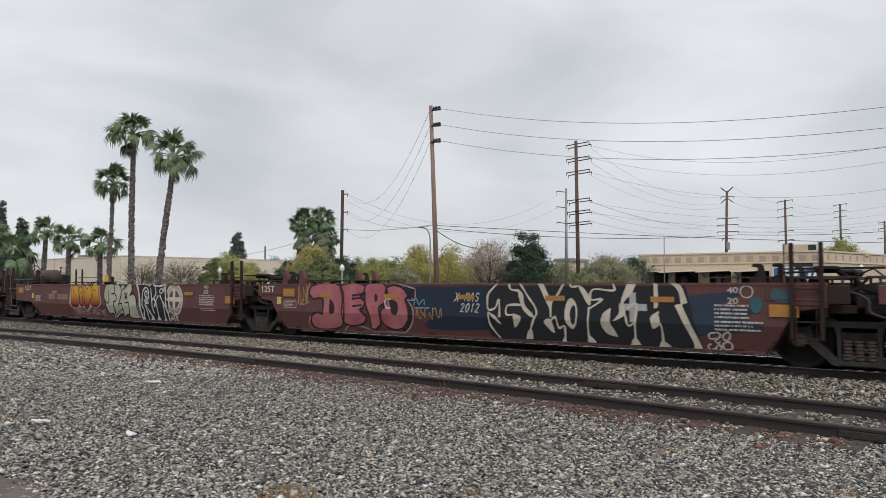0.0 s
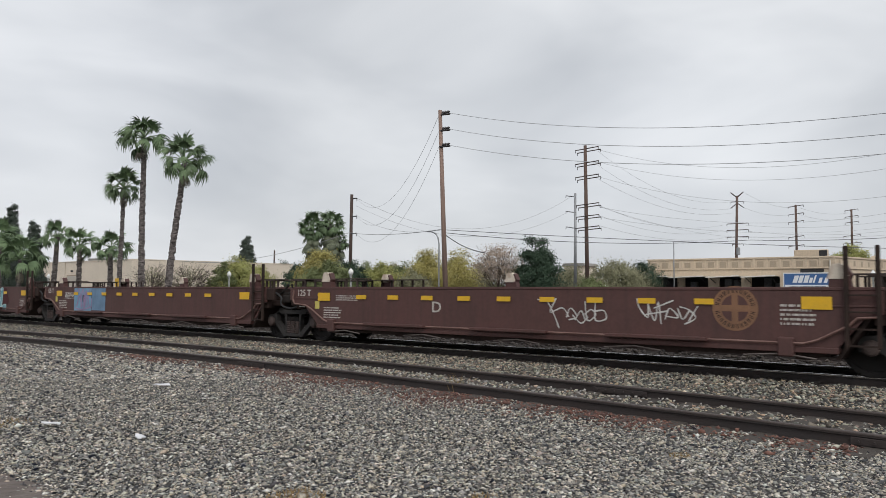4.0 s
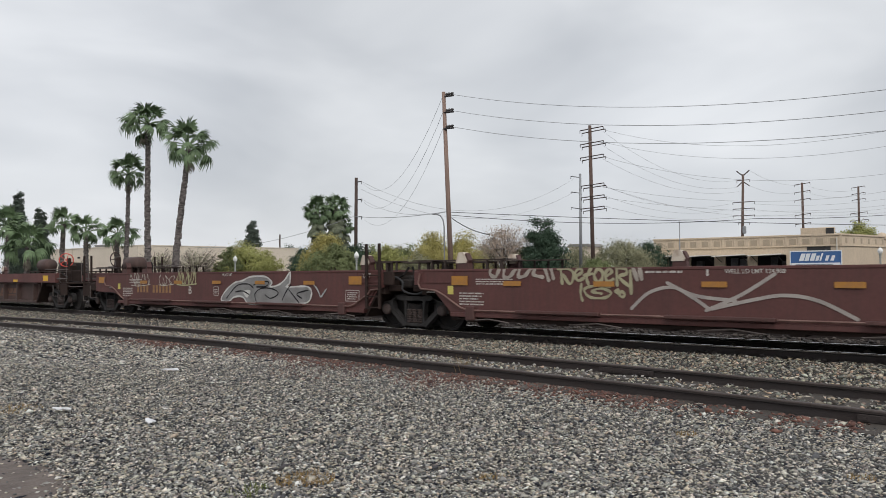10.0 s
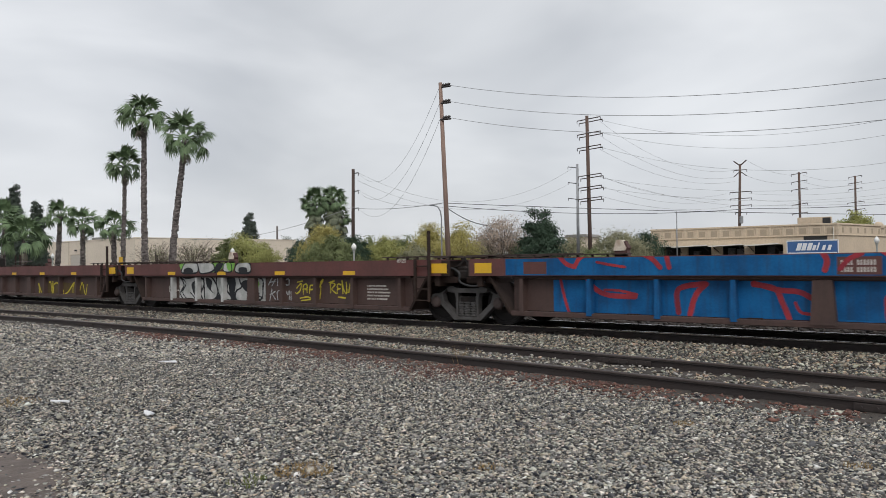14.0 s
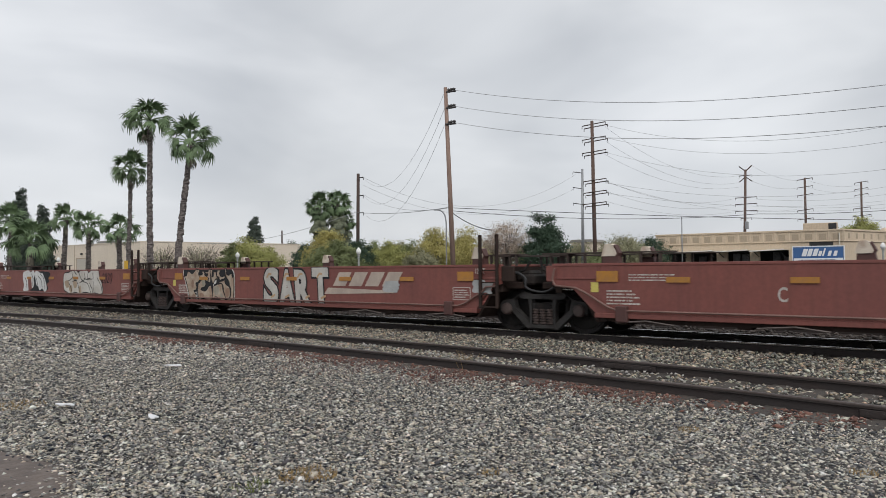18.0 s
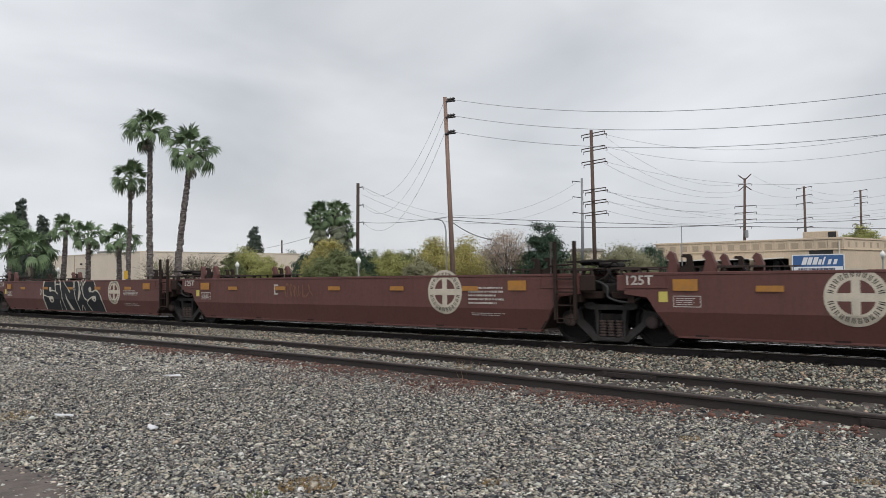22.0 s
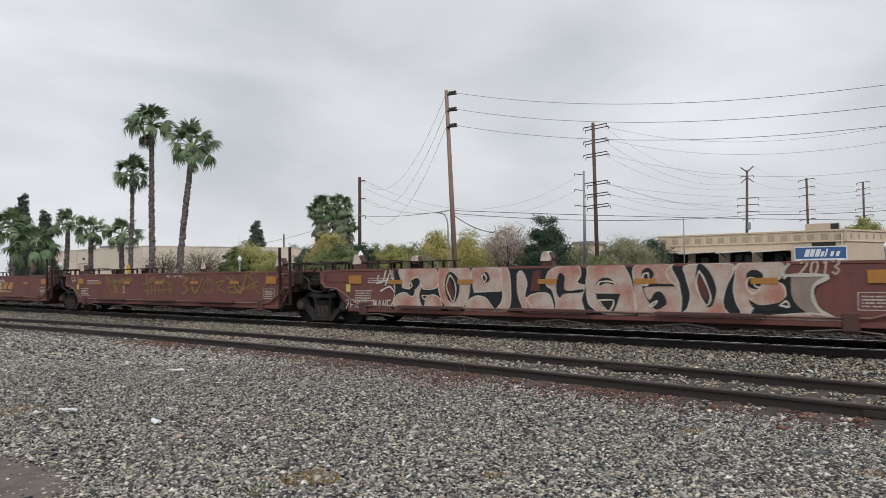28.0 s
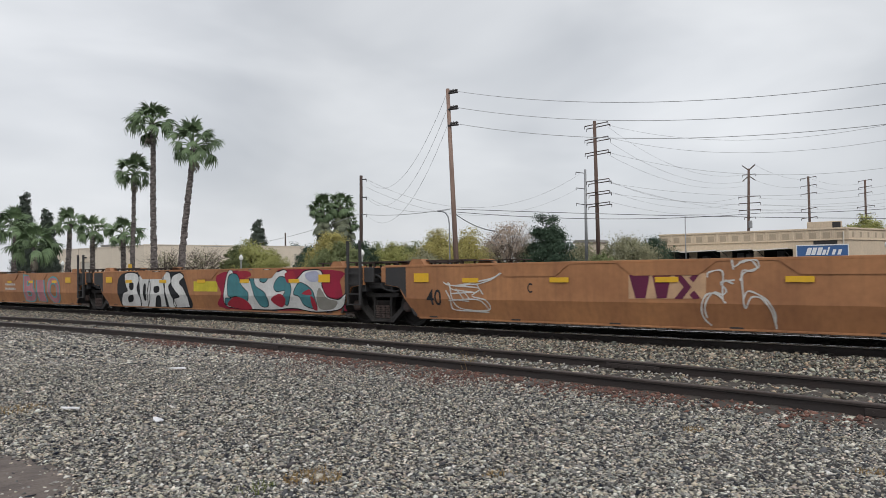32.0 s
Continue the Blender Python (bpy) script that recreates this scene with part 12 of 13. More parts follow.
spread(UNITS[18], 4, AZURE_TOP, "5.42,1.43* 5.87,1.44* 5.75,1.31 5.60,1.30 5.68,1.18 5.57,1.16 5.65,1.03* 5.38,1.02*", edge=ICE, w=0.035)
trail(UNITS[18], 4, ICE, 0.04, "4.68,1.34 4.59,1.28 4.64,1.21 4.71,1.26 4.68,1.34", "5.83,1.26 5.76,1.18 5.82,1.11 5.89,1.18 5.83,1.26")

APPLE, MUSTARD, HAZE = spray(0.20, 0.42, 0.09), spray(0.36, 0.26, 0.10), spray(0.33, 0.27, 0.24)
# rosewood car: tags along the top, a yellow oval
trail(UNITS[32], 3, BONE, 0.04, "-5.45,1.46 -5.35,1.36 -5.46,1.26 -5.46,1.14", "-5.45,1.41 -5.27,1.33 -5.18,1.38", "-5.27,1.31 -5.40,1.21", "-5.24,1.46 -5.00,1.36 -5.09,1.16", "-4.97,1.45 -4.82,1.35 -4.76,1.23 -4.79,1.33", "-4.73,1.45 -4.59,1.26 -4.53,1.45 -4.46,1.28 -4.60,1.23", "-4.56,1.37 -4.32,1.40 -4.28,1.25 -4.46,1.23 -4.59,1.30", "-4.36,1.44 -4.19,1.25 -4.00,1.39", "-4.83,1.11 -4.68,1.21 -4.53,1.18 -4.61,1.11", "-4.68,1.17 -4.62,1.21")
trail(UNITS[32], 3, CHALK, 0.05, "-3.51,1.47 -3.63,1.46 -3.86,1.32 -4.08,1.20", "-3.51,1.47 -3.70,1.21 -3.81,1.00", "-4.08,1.20 -3.84,1.15 -3.76,1.07", "-4.08,1.09 -3.92,1.04 -3.81,0.98 -3.73,1.04", "-4.16,1.39 -4.08,1.25 -4.05,1.18", "-3.43,1.39 -3.25,1.26", "-3.35,1.41 -3.30,1.34", "-3.37,1.09 -3.23,1.07 -3.14,1.14 -3.10,1.27 -3.15,1.43 -3.05,1.34 -3.09,1.18 -2.98,1.07", "-2.98,1.07 -3.00,1.25 -2.89,1.38 -2.82,1.25 -2.88,1.05", "-2.79,1.42 -2.85,1.29 -2.80,1.20 -2.70,1.27 -2.69,1.38 -2.74,1.43 -2.79,1.40", "-2.82,1.22 -2.75,1.05 -2.65,1.22 -2.50,1.42 -2.55,1.24 -2.65,1.07", "-2.65,1.07 -2.50,1.14 -2.39,1.24 -2.45,1.33 -2.47,1.42 -2.38,1.37", "-2.43,1.14 -2.46,1.01 -2.41,0.90", "-2.33,1.20 -2.28,1.42", "-2.24,1.24 -2.12,1.37", "-2.27,1.07 -2.22,1.16 -2.12,1.16 -2.08,1.09 -2.13,1.02 -2.22,1.02 -2.27,1.07", "-2.16,1.12 -2.21,1.09 -2.16,1.05 -2.12,1.09", "-2.23,1.24 -2.20,1.18")
trail(UNITS[32], 3, CHALK, 0.05, "-2.00,1.26 -1.89,1.33 -1.82,1.41 -1.87,1.26 -1.96,1.22 -1.98,1.14 -1.89,1.07 -1.80,1.13", "-2.01,1.09 -1.92,1.01 -1.85,0.92 -1.78,0.86 -1.74,1.01 -1.67,1.13", "-1.77,1.41 -1.80,1.24 -1.73,1.16 -1.64,1.24", "-1.66,1.41 -1.64,1.22 -1.55,1.18 -1.53,1.36 -1.57,1.43", "-1.51,1.26 -1.42,1.36 -1.31,1.38 -1.26,1.32", "-1.45,1.13 -1.49,1.09 -1.55,1.11", "-1.47,1.24 -1.38,1.16 -1.29,1.07 -1.34,1.01", "-1.24,1.22 -1.16,1.28 -1.05,1.28", "-1.31,1.34 -1.24,1.24", "-1.03,1.38 -1.11,1.32 -1.18,1.24", "-1.16,1.20 -1.23,1.07 -1.16,0.95 -1.02,0.91 -0.87,0.97 -0.80,1.07 -0.86,1.17 -1.01,1.22 -1.16,1.20", "-0.87,0.93 -0.76,0.97 -0.66,1.11 -0.60,1.17 -0.54,1.19", "-0.72,1.25 -0.62,1.19 -0.52,1.19 -0.60,1.07")
trail(UNITS[32], 3, BONE, 0.04, "-0.04,1.25 -0.10,1.21 -0.23,1.29 -0.29,1.31 -0.34,1.17 -0.32,1.04 -0.24,0.96 -0.07,0.98 0.07,1.00 0.13,1.02", "-0.06,1.08 0.03,1.13 0.11,1.09 -0.03,1.08", "-0.13,1.43 0.02,1.33 0.17,1.21 0.30,1.19 0.43,1.27 0.56,1.32", "-0.10,1.43 0.03,1.21 0.11,1.08 0.14,0.96", "0.38,1.42 0.30,1.32 0.28,1.19", "0.30,1.19 0.26,1.11 0.33,1.02 0.37,1.08", "0.34,1.21 0.46,1.10", "0.63,1.38 0.65,1.30 0.79,1.11 0.94,0.95 1.06,0.80", "0.30,1.19 0.50,1.15 0.68,1.08 0.89,0.98", "0.39,0.98 0.59,0.98 0.78,0.93 0.94,0.95 1.11,0.99 1.34,1.02", "0.40,0.89 0.55,0.93 0.78,0.93 0.94,0.87 0.90,0.78 0.73,0.74 0.55,0.77 0.40,0.85", "0.58,0.87 0.73,0.85 0.71,0.74", "0.81,1.45 0.83,1.30 0.86,1.13", "0.96,1.11 0.93,1.24 1.00,1.35 1.09,1.37 1.12,1.28 1.08,1.19 1.00,1.19", "1.12,1.21 1.23,1.02 1.35,0.88 1.28,0.95 1.18,1.00", "1.21,1.35 1.31,1.17 1.42,0.95 1.50,0.81", "1.33,1.37 1.44,1.11 1.55,0.92 1.64,0.74", "1.44,1.26 1.67,1.24 1.91,1.17 1.83,1.24 1.67,1.33", "1.44,1.26 1.47,1.13 1.52,1.02")
trail(UNITS[32], 3, MUSTARD, 0.055, "-6.06,1.31 -5.83,1.34 -5.67,1.39 -5.64,1.24 -5.62,1.04 -5.59,0.84 -5.68,0.67 -5.88,0.61 -6.03,0.69", "-6.06,1.31 -6.16,1.21 -6.19,1.09 -6.10,0.94 -6.00,0.79 -5.88,0.64", "-5.99,1.26 -5.93,1.06 -5.84,0.86 -5.75,0.72 -5.71,0.84 -5.77,1.04 -5.86,1.24 -5.99,1.26")
trail(UNITS[32], 3, BONE, 0.03, "-1.61,0.76 -1.56,0.68 -1.59,0.58")

# soot car: chrome letters, grey and yellow tags
spread(UNITS[16], 1, CHROME, "-4.02,1.16 -3.63,1.01 -2.87,1.05 -2.57,0.88 -2.76,0.53 -2.70,0.32 -3.58,0.30 -3.90,0.51 -3.70,0.80", edge=COAL, w=0.06)
spread(UNITS[16], 2, COAL, "-3.25,0.84 -2.88,0.98 -2.72,0.77 -2.76,0.53 -3.01,0.42 -3.22,0.63")
spread(UNITS[16], 1, CHROME, "-2.57,1.05 -2.15,1.02 -1.86,0.68 -1.92,0.47 -2.16,0.33 -2.52,0.32 -2.57,0.70", edge=COAL, w=0.06)
spread(UNITS[16], 2, COAL, "-2.45,1.02 -2.15,0.92 -2.21,0.67 -2.03,0.54 -2.27,0.64 -2.45,0.81")
spread(UNITS[16], 2, COAL, "-1.98,0.37 -1.80,0.51 -1.63,0.34")
spread(UNITS[16], 1, CHROME, "-1.91,1.05 -1.50,1.09 -1.33,0.89 -1.39,0.65 -1.17,0.45 -1.23,0.35 -1.68,0.44 -1.86,0.64", edge=COAL, w=0.06)
spread(UNITS[16], 2, COAL, "-1.33,1.12 -1.05,1.09 -0.94,0.86 -1.00,0.56 -0.89,0.36 -1.17,0.39 -1.28,0.68")
spread(UNITS[16], 1, CHROME, "-0.77,1.06 -0.18,1.09 0.30,0.99 0.34,0.74 0.24,0.41 -0.35,0.34 -0.89,0.36 -0.94,0.62 -0.67,0.76", edge=COAL, w=0.06)
spread(UNITS[16], 2, COAL, "-0.66,0.89 -0.39,0.96 -0.07,0.86 -0.13,0.70 -0.34,0.60 -0.61,0.73")
spread(UNITS[16], 2, APPLE, "-0.18,0.93 0.04,0.99 0.19,0.83 -0.02,0.70 -0.18,0.76")
spread(UNITS[16], 2.5, COAL, "-0.24,0.63 -0.02,0.67 0.19,0.57 -0.08,0.47")
trail(UNITS[16], 3, COAL, 0.04, "-3.89,1.05 -3.57,0.84 -3.77,0.55 -3.45,0.30", "-3.32,0.55 -3.01,0.35", "-0.02,0.57 0.34,0.45")
trail(UNITS[16], 3, SILVER, 0.035, "0.60,0.83 0.76,1.03", "0.75,0.80 0.91,0.99", "0.65,0.90 0.90,0.93", "1.00,0.81 1.00,1.00", "1.15,0.81 1.15,1.01 1.30,0.93 1.15,0.89", "1.35,0.97 1.49,1.00 1.49,0.84 1.35,0.84", "0.65,0.39 0.75,0.71", "0.67,0.55 0.90,0.65", "0.75,0.58 0.90,0.43", "1.00,0.43 1.00,0.65 1.20,0.68", "1.14,0.43 1.25,0.65", "1.34,0.42 1.37,0.66 1.44,0.56 1.51,0.67 1.51,0.44", "1.58,0.43 1.58,0.66")
trail(UNITS[16], 3, LEMON, 0.035, "1.82,0.75 2.01,0.88 1.96,0.69 1.82,0.60", "1.85,0.91 2.06,0.94", "2.10,0.60 2.10,0.82 2.24,0.85 2.24,0.64", "2.15,0.73 2.24,0.73", "2.33,0.61 2.38,0.82 2.52,0.82", "2.36,0.71 2.49,0.73", "2.60,0.61 2.61,0.85 2.72,0.73 2.79,0.88 2.78,0.62 2.73,0.44", "2.79,0.91 2.88,1.00 2.83,0.88", "1.96,0.48 2.28,0.52 2.37,0.46 2.01,0.42", "1.77,0.63 1.80,0.60")
trail(UNITS[16], 3, LEMON, 0.035, "3.18,0.65 3.18,0.89 3.35,0.86 3.22,0.74 3.39,0.63", "3.43,0.63 3.44,0.86 3.56,0.86", "3.43,0.74 3.54,0.76", "3.64,0.63 3.61,0.98 3.65,0.77 3.77,0.63 3.77,0.92", "3.85,0.66 3.94,0.95 4.02,0.66", "3.47,0.54 3.73,0.52", "3.94,0.78 4.06,0.47", "3.12,0.91 3.31,0.95")
spread(CHORD[16], 1, APPLE, "-3.49,1.52 -2.25,1.52 -1.04,1.51 -1.15,1.36 -1.78,1.19 -2.56,1.23 -3.24,1.20 -3.56,1.30")
spread(CHORD[16], 2, CHROME, "-3.50,1.20 -3.30,1.48 -2.93,1.55 -2.62,1.44 -2.62,1.20 -3.06,1.16", edge=COAL, w=0.05)
spread(CHORD[16], 3, COAL, "-3.37,1.27 -3.12,1.34 -2.87,1.27 -2.93,1.16 -3.31,1.16")
spread(CHORD[16], 2, CHROME, "-2.56,1.51 -1.90,1.50 -1.72,1.29 -1.96,1.19 -2.44,1.16 -2.56,1.33", edge=COAL, w=0.05)
spread(CHORD[16], 3, COAL, "-1.73,1.19 -1.61,1.43 -1.26,1.51 -1.32,1.36 -1.55,1.19")
spread(CHORD[16], 2, CHROME, "-1.26,1.23 -1.20,1.46 -0.92,1.49 -0.87,1.22", edge=COAL, w=0.04)
spread(CHORD[16], 2, APPLE, "-1.09,1.49 -0.70,1.49 -0.82,1.22 -1.04,1.26")
spread(CHORD[16], 2, CHROME, "-0.65,1.19 -0.65,1.39 -0.38,1.48 -0.00,1.45 0.05,1.22 -0.17,1.16", edge=COAL, w=0.05)
spread(CHORD[16], 3, COAL, "-0.49,1.19 -0.49,1.32 -0.16,1.32 -0.11,1.19 -0.33,1.16")

# oxide car: thin tags
trail(CHORD[8], 3, CHALK, 0.03, "4.27,1.38 4.57,1.45 4.52,1.28", "4.57,1.45 4.82,1.42 4.76,1.07", "4.28,1.07 4.58,1.25 4.88,1.28", "4.34,0.97 4.52,1.21", "4.62,0.94 4.70,1.28", "4.82,1.18 5.00,1.32 5.12,1.21 4.94,1.04", "5.07,0.94 5.18,1.18 5.23,1.42 5.35,1.28", "4.95,0.84 5.19,0.84", "5.29,1.42 5.35,1.35")
trail(CHORD[8], 3, HAZE, 0.035, "-0.95,1.03 -0.80,1.31 -0.55,1.03", "-0.64,1.31 -0.40,1.11 -0.17,1.31 -0.24,1.00", "-0.01,1.04 0.45,1.08 0.61,0.85 0.08,0.77 -0.01,1.00", "0.75,0.93 0.97,1.08 1.27,0.93 0.90,0.89", "1.26,1.12 1.48,0.97")

# umber car: small tag
trail(CHORD[7], 3, CHALK, 0.03, "-5.35,1.22 -5.28,1.33 -5.23,1.22", "-5.33,1.26 -5.24,1.26", "-5.18,1.22 -5.18,1.30 -5.11,1.30", "-5.07,1.22 -5.04,1.31", "-4.97,1.22 -4.97,1.30", "-4.90,1.22 -4.90,1.31 -4.83,1.25", "-5.28,1.04 -5.24,1.17 -5.14,1.20", "-5.24,1.12 -5.14,1.04", "-5.07,1.04 -5.07,1.17", "-5.00,1.04 -5.00,1.20 -4.97,1.04")
FAINT, STAIN_YELLOW = spray(0.205, 0.105, 0.085), spray(0.46, 0.29, 0.04)
# amber car: pale tags
trail(UNITS[33], 3, BONE, 0.02, "3.80,1.21 3.90,1.24 4.07,1.22 4.17,1.17", "4.02,1.35 4.16,1.37 4.21,1.29 4.12,1.22 4.02,1.15 4.15,1.13 4.25,1.18", "4.09,1.28 4.14,1.17 4.18,1.09", "4.29,1.20 4.32,1.31 4.35,1.16 4.42,1.29 4.43,1.15 4.53,1.32", "4.63,1.36 4.56,1.30 4.63,1.22 4.72,1.25", "4.72,1.32 4.80,1.35 4.85,1.28 4.80,1.20 4.74,1.25 4.72,1.32", "4.88,1.20 4.91,1.33 4.97,1.21 5.02,1.35", "5.08,1.31 5.12,1.18")
trail(UNITS[33], 3, BONE, 0.02, "4.15,0.97 4.06,0.93 4.04,0.84 4.12,0.80 4.19,0.84", "4.20,0.99 4.22,0.82 4.31,0.97", "4.35,1.00 4.32,0.86 4.41,0.83 4.47,0.93", "4.52,1.00 4.52,0.83", "4.46,0.92 4.59,0.95", "4.63,0.99 4.73,1.02 4.74,0.93 4.66,0.86 4.63,0.93", "4.79,0.85 4.82,0.99 4.90,0.87 4.95,1.02", "5.01,1.02 5.07,0.92 5.02,0.85")
trail(UNITS[33], 3, BONE, 0.02, "4.17,0.79 4.09,0.75 4.06,0.64 4.15,0.64 4.21,0.73", "4.23,0.63 4.26,0.77 4.32,0.74 4.27,0.68 4.35,0.63", "4.38,0.63 4.45,0.79 4.49,0.63", "4.55,0.77 4.54,0.63", "4.50,0.72 4.63,0.76", "4.80,0.79 4.91,0.81 5.01,0.75 4.98,0.64 4.88,0.60 4.83,0.67 4.82,0.76", "4.66,0.78 4.65,0.65 4.73,0.67")
spread(UNITS[33], 1, STAIN_YELLOW, "4.35,1.08 4.64,1.11 5.15,1.14 5.15,1.06 4.71,1.02 4.36,1.02")

# russet car: faint ghost letters
trail(UNITS[27], 3, FAINT, 0.02, "1.80,1.40 1.39,1.32 1.21,1.10 1.18,0.87 1.26,0.58 1.35,0.46", "1.93,1.43 2.22,1.44 2.35,1.22 2.39,0.88 2.28,0.52", "2.01,1.08 2.01,1.15 1.82,1.15 1.63,1.06 1.57,0.87 1.65,0.71 1.81,0.69 1.95,0.79 1.98,0.88 2.21,0.86 2.31,0.77 2.35,0.63", "2.63,1.24 2.55,1.11 2.57,0.84 2.69,0.69 2.80,0.84 2.80,1.11 2.71,1.26 2.63,1.24", "3.03,1.43 3.10,1.22 3.16,0.89 3.09,0.45", "0.96,1.27 1.12,0.92 1.20,0.70")

# umber car: chalky tag
trail(UNITS[5], 3, CHALK, 0.025, "0.75,1.19 1.04,1.15 1.18,1.21", "0.94,1.21 1.09,0.97 1.24,0.64", "1.18,1.21 1.04,0.94 1.32,1.03 1.46,0.86", "1.41,0.85 1.50,1.03 1.64,0.86 1.46,0.80", "1.60,0.80 1.73,0.98 1.82,0.80", "1.82,1.16 1.87,0.80 2.04,0.90 1.95,1.01 1.82,0.92", "1.55,0.89 1.73,0.74 1.87,0.86", "2.04,1.13 2.04,0.81 2.26,0.84 2.22,0.99 2.04,0.98")
trail(UNITS[5], 3, CHALK, 0.025, "2.89,1.22 2.94,1.05 3.10,0.89 3.10,1.20", "3.10,1.14 3.23,0.83 3.30,1.17 3.35,0.78", "3.06,0.94 3.47,1.01", "3.43,0.87 3.51,1.06 3.67,0.90 3.43,0.92", "3.66,1.06 3.75,0.87 3.86,1.01", "3.79,0.79 3.98,0.90 3.86,1.04 3.70,1.09", "3.86,0.85 4.02,1.10", "3.22,1.06 3.58,1.20")

# amber car: thin white lines
trail(UNITS[34], 3, CHALK, 0.028, "-5.13,1.05 -5.07,0.72 -4.92,0.52 -4.50,0.46 -4.06,0.49 -4.13,0.69 -4.50,0.78 -4.28,0.93 -4.55,0.98 -4.97,1.00", "-5.07,0.83 -4.49,0.86", "-4.97,1.00 -4.03,1.15 -3.73,1.27", "-4.60,0.66 -5.04,0.70")
trail(UNITS[34], 3, CHALK, 0.028, "1.13,1.48 1.18,1.34 1.33,1.44 1.54,1.45 1.57,1.32 1.35,1.24 1.27,1.11", "1.17,1.11 0.94,1.07 1.03,0.94 0.97,0.86 0.82,0.90 0.70,0.78 0.64,0.60 0.66,0.46", "1.32,0.80 1.39,0.92 1.54,0.88 1.72,0.75 1.81,0.55 1.80,0.36", "1.02,1.11 1.15,1.05")
SEA = spray(0.045, 0.12, 0.15)
# brick car: white hollow letters and two tags
trail(UNITS[22], 3, CHALK, 0.035, "-5.66,1.23 -5.46,1.36 -5.07,1.42", "-5.63,0.96 -5.52,1.13 -5.57,1.26", "-5.41,1.06 -5.30,1.29", "-5.24,1.16 -5.13,1.39 -4.97,1.46", "-5.58,0.86 -5.63,0.53", "-5.52,1.20 -5.02,1.26")
trail(UNITS[22], 3, CHALK, 0.04, "-4.97,1.46 -4.91,1.26 -4.97,1.00 -4.91,0.58", "-4.91,1.03 -4.75,0.97 -4.54,0.87 -4.43,0.68 -4.43,0.49", "-4.91,1.20 -4.80,1.39 -4.59,1.45 -4.38,1.36 -4.33,1.19 -4.54,1.16 -4.80,1.16", "-4.38,1.42 -4.27,1.26 -4.22,1.42 -4.07,1.45 -3.91,1.35 -3.81,1.19", "-4.27,1.19 -4.07,1.23 -3.91,1.13 -4.02,0.97 -4.17,0.94 -4.27,1.07", "-4.12,0.94 -3.92,0.75 -3.97,0.50", "-3.81,1.26 -3.81,1.38 -3.61,1.44 -3.46,1.35 -3.41,1.19 -3.41,0.88 -3.41,0.57", "-3.81,1.01 -3.61,0.98 -3.46,0.85", "-3.81,1.01 -3.92,0.72 -3.87,0.50", "-3.41,1.10 -3.26,1.16 -3.02,1.13 -2.88,1.01 -2.83,0.80 -2.88,0.61 -3.12,0.52", "-3.31,1.04 -3.31,0.70", "-5.69,0.53 -4.97,0.48 -4.17,0.48 -3.46,0.51")
trail(UNITS[22], 3, CHALK, 0.03, "-3.16,1.38 -3.31,1.32 -3.21,1.24 -3.34,1.19", "-3.12,1.35 -3.07,1.21 -2.97,1.35", "-2.83,1.35 -2.95,1.29 -2.92,1.19 -2.80,1.21")
trail(UNITS[22], 3, CHALK, 0.03, "-2.08,1.22 -1.90,1.34 -1.77,1.31", "-2.04,1.07 -1.86,1.22 -1.95,0.90", "-1.99,0.96 -2.13,0.87", "-1.86,1.34 -1.72,1.13 -1.81,0.90", "-1.72,1.31 -1.55,1.34 -1.59,1.11 -1.72,1.02", "-1.55,0.93 -1.64,0.81 -1.46,0.78", "-1.46,1.31 -1.33,1.16 -1.42,0.99 -1.29,0.90", "-1.33,1.34 -1.20,1.28 -1.24,1.11 -1.11,1.22", "-1.73,0.75 -1.55,0.87 -1.37,0.90", "-1.24,1.37 -1.16,1.19 -0.99,1.25", "-1.12,0.90 -1.07,1.34")
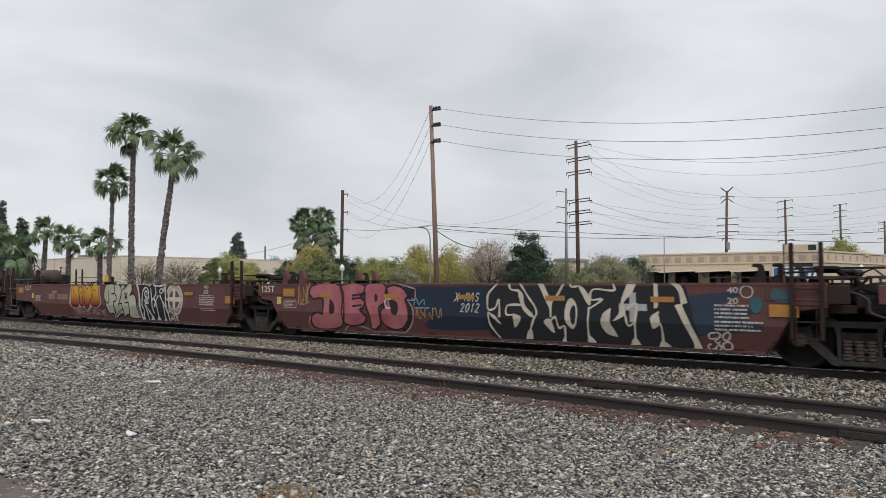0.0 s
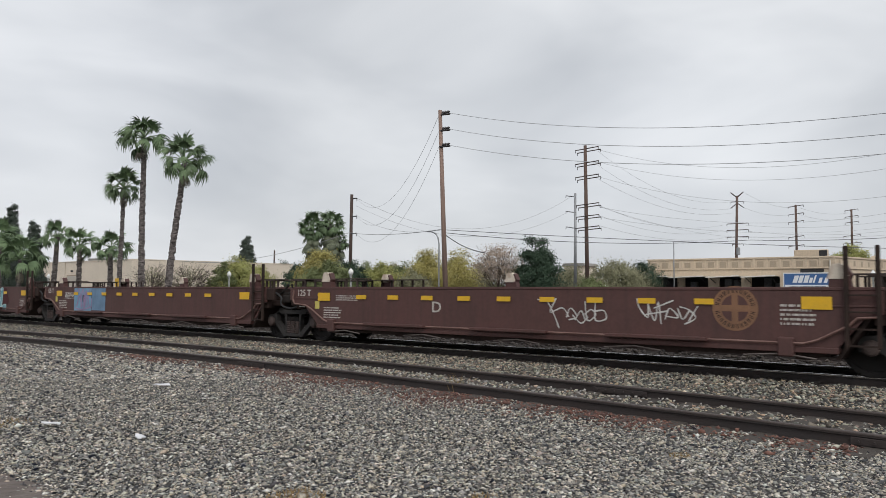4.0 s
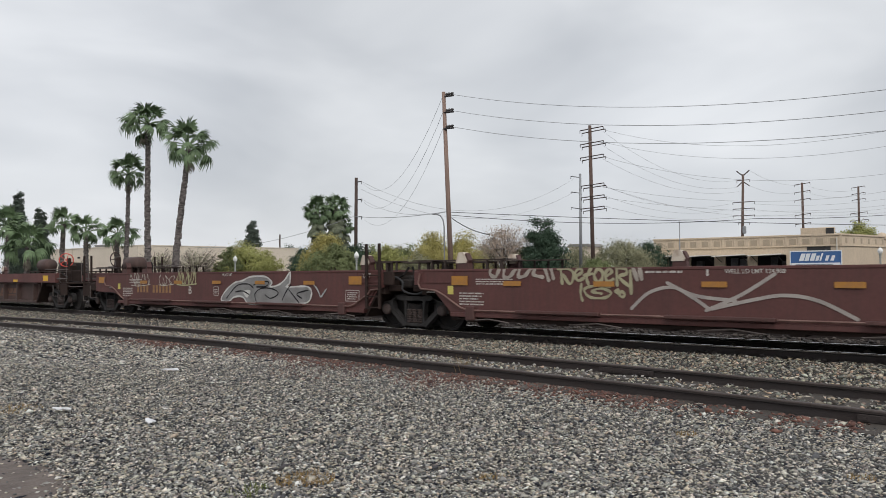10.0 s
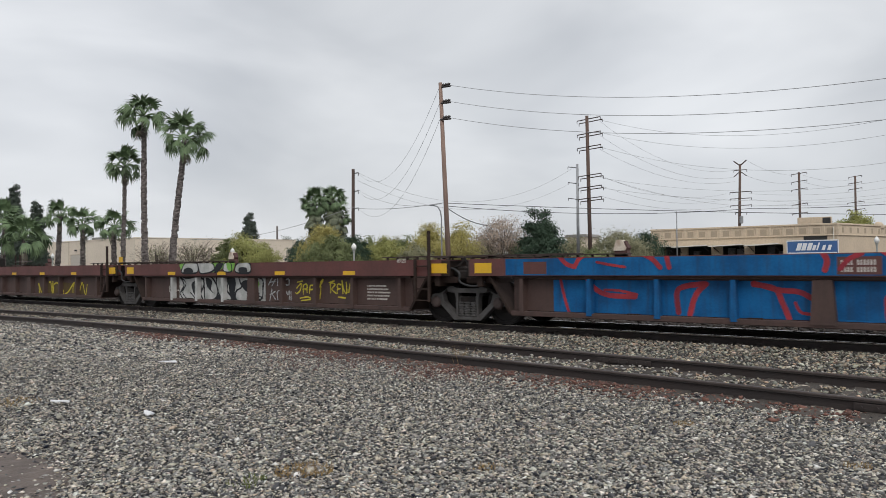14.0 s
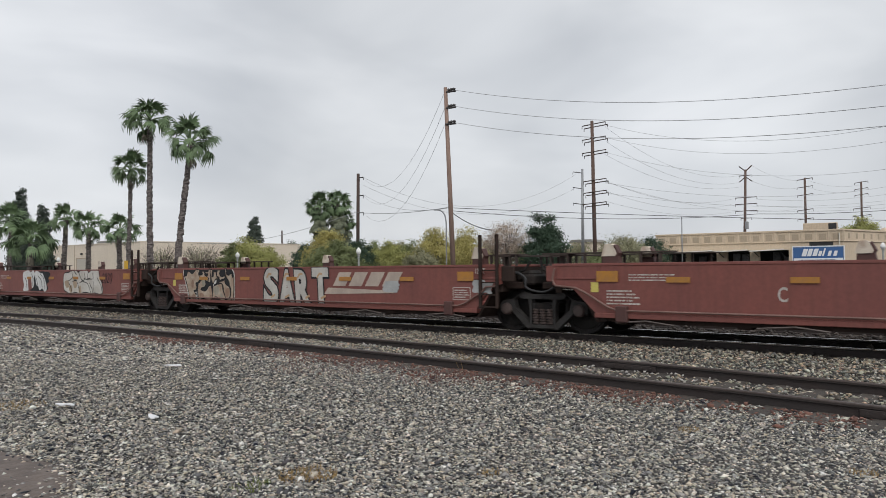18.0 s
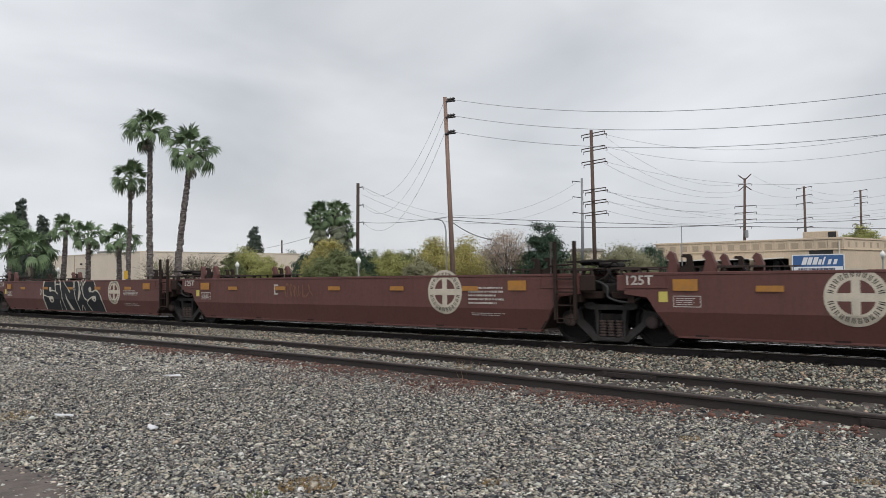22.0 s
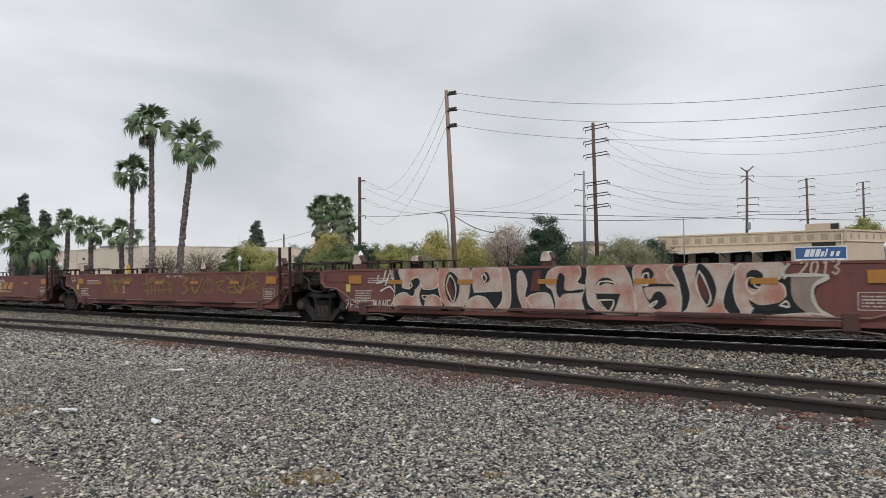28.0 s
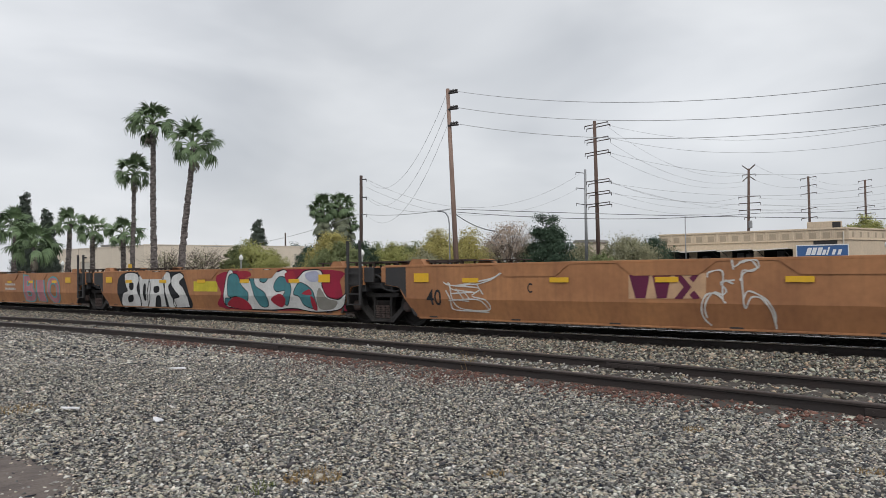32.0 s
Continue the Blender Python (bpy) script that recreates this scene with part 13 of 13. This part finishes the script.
trail(UNITS[22], 3, CHALK, 0.03, "-0.86,1.16 -0.90,0.91 -0.82,0.76", "-0.82,1.02 -0.65,1.19 -0.70,0.94", "-0.61,1.16 -0.53,0.97 -0.41,1.17", "-0.49,0.91 -0.41,1.08 -0.29,1.02 -0.41,0.91", "-0.28,1.19 -0.33,0.86 -0.21,0.97", "-0.16,1.17 -0.13,0.89 -0.05,1.05", "-0.57,0.77 -0.41,0.83 -0.29,0.74", "-0.04,1.19 0.03,0.94 -0.05,0.78", "-0.74,1.11 -0.12,1.19", "-0.01,1.00 0.11,0.94")

# maroon car: small pale tag
trail(UNITS[1], 4, BONE, 0.03, "5.27,0.56 5.19,0.55 5.16,0.48 5.21,0.45 5.28,0.47", "5.18,0.36 5.13,0.32 5.17,0.26 5.25,0.29", "5.31,0.57 5.36,0.54 5.33,0.47 5.27,0.43 5.30,0.38 5.34,0.40", "5.26,0.28 5.31,0.35 5.36,0.31 5.33,0.25", "5.42,0.54 5.49,0.58 5.53,0.53 5.49,0.45 5.43,0.44 5.40,0.49 5.42,0.54", "5.39,0.37 5.46,0.41 5.53,0.39 5.54,0.31 5.47,0.27 5.40,0.30 5.39,0.37")
spread(UNITS[1], 0.5, SEA, "6.24,1.31 6.39,1.29 6.50,1.27 6.53,1.17 6.48,1.09 6.32,1.10 6.21,1.16")
spread(UNITS[1], 0.5, SEA, "5.89,1.17 6.02,1.18 6.07,1.08 6.04,0.96 5.95,0.91 5.88,1.02")


def motions():
    """The train rolls past; each well car is keyed along the track, and its wheels turn while it passes."""
    for u in UNITS:
        walk(u, [(t, pose(train_at(t) - u["offset"], TRACK_Y, TRACK_Z)) for t, _ in TRAIN])
    for u, ws, x, r in WHEELS:
        for w in ws:
            o = w.matrix_basis.translation.copy()
            rows = []
            for i in range(0, 32 * FPS + 1):
                at_x = train_at(i / FPS) - u["offset"] + x
                if i in (0, 32 * FPS) or -48 < at_x < 4:
                    rows.append((i / FPS, max(min(at_x, 4), -48)))
            walk(w, [(t, pose(o.x, o.y, o.z, 0, math.degrees(p / r) % 360, 0)) for t, p in rows])


motions()
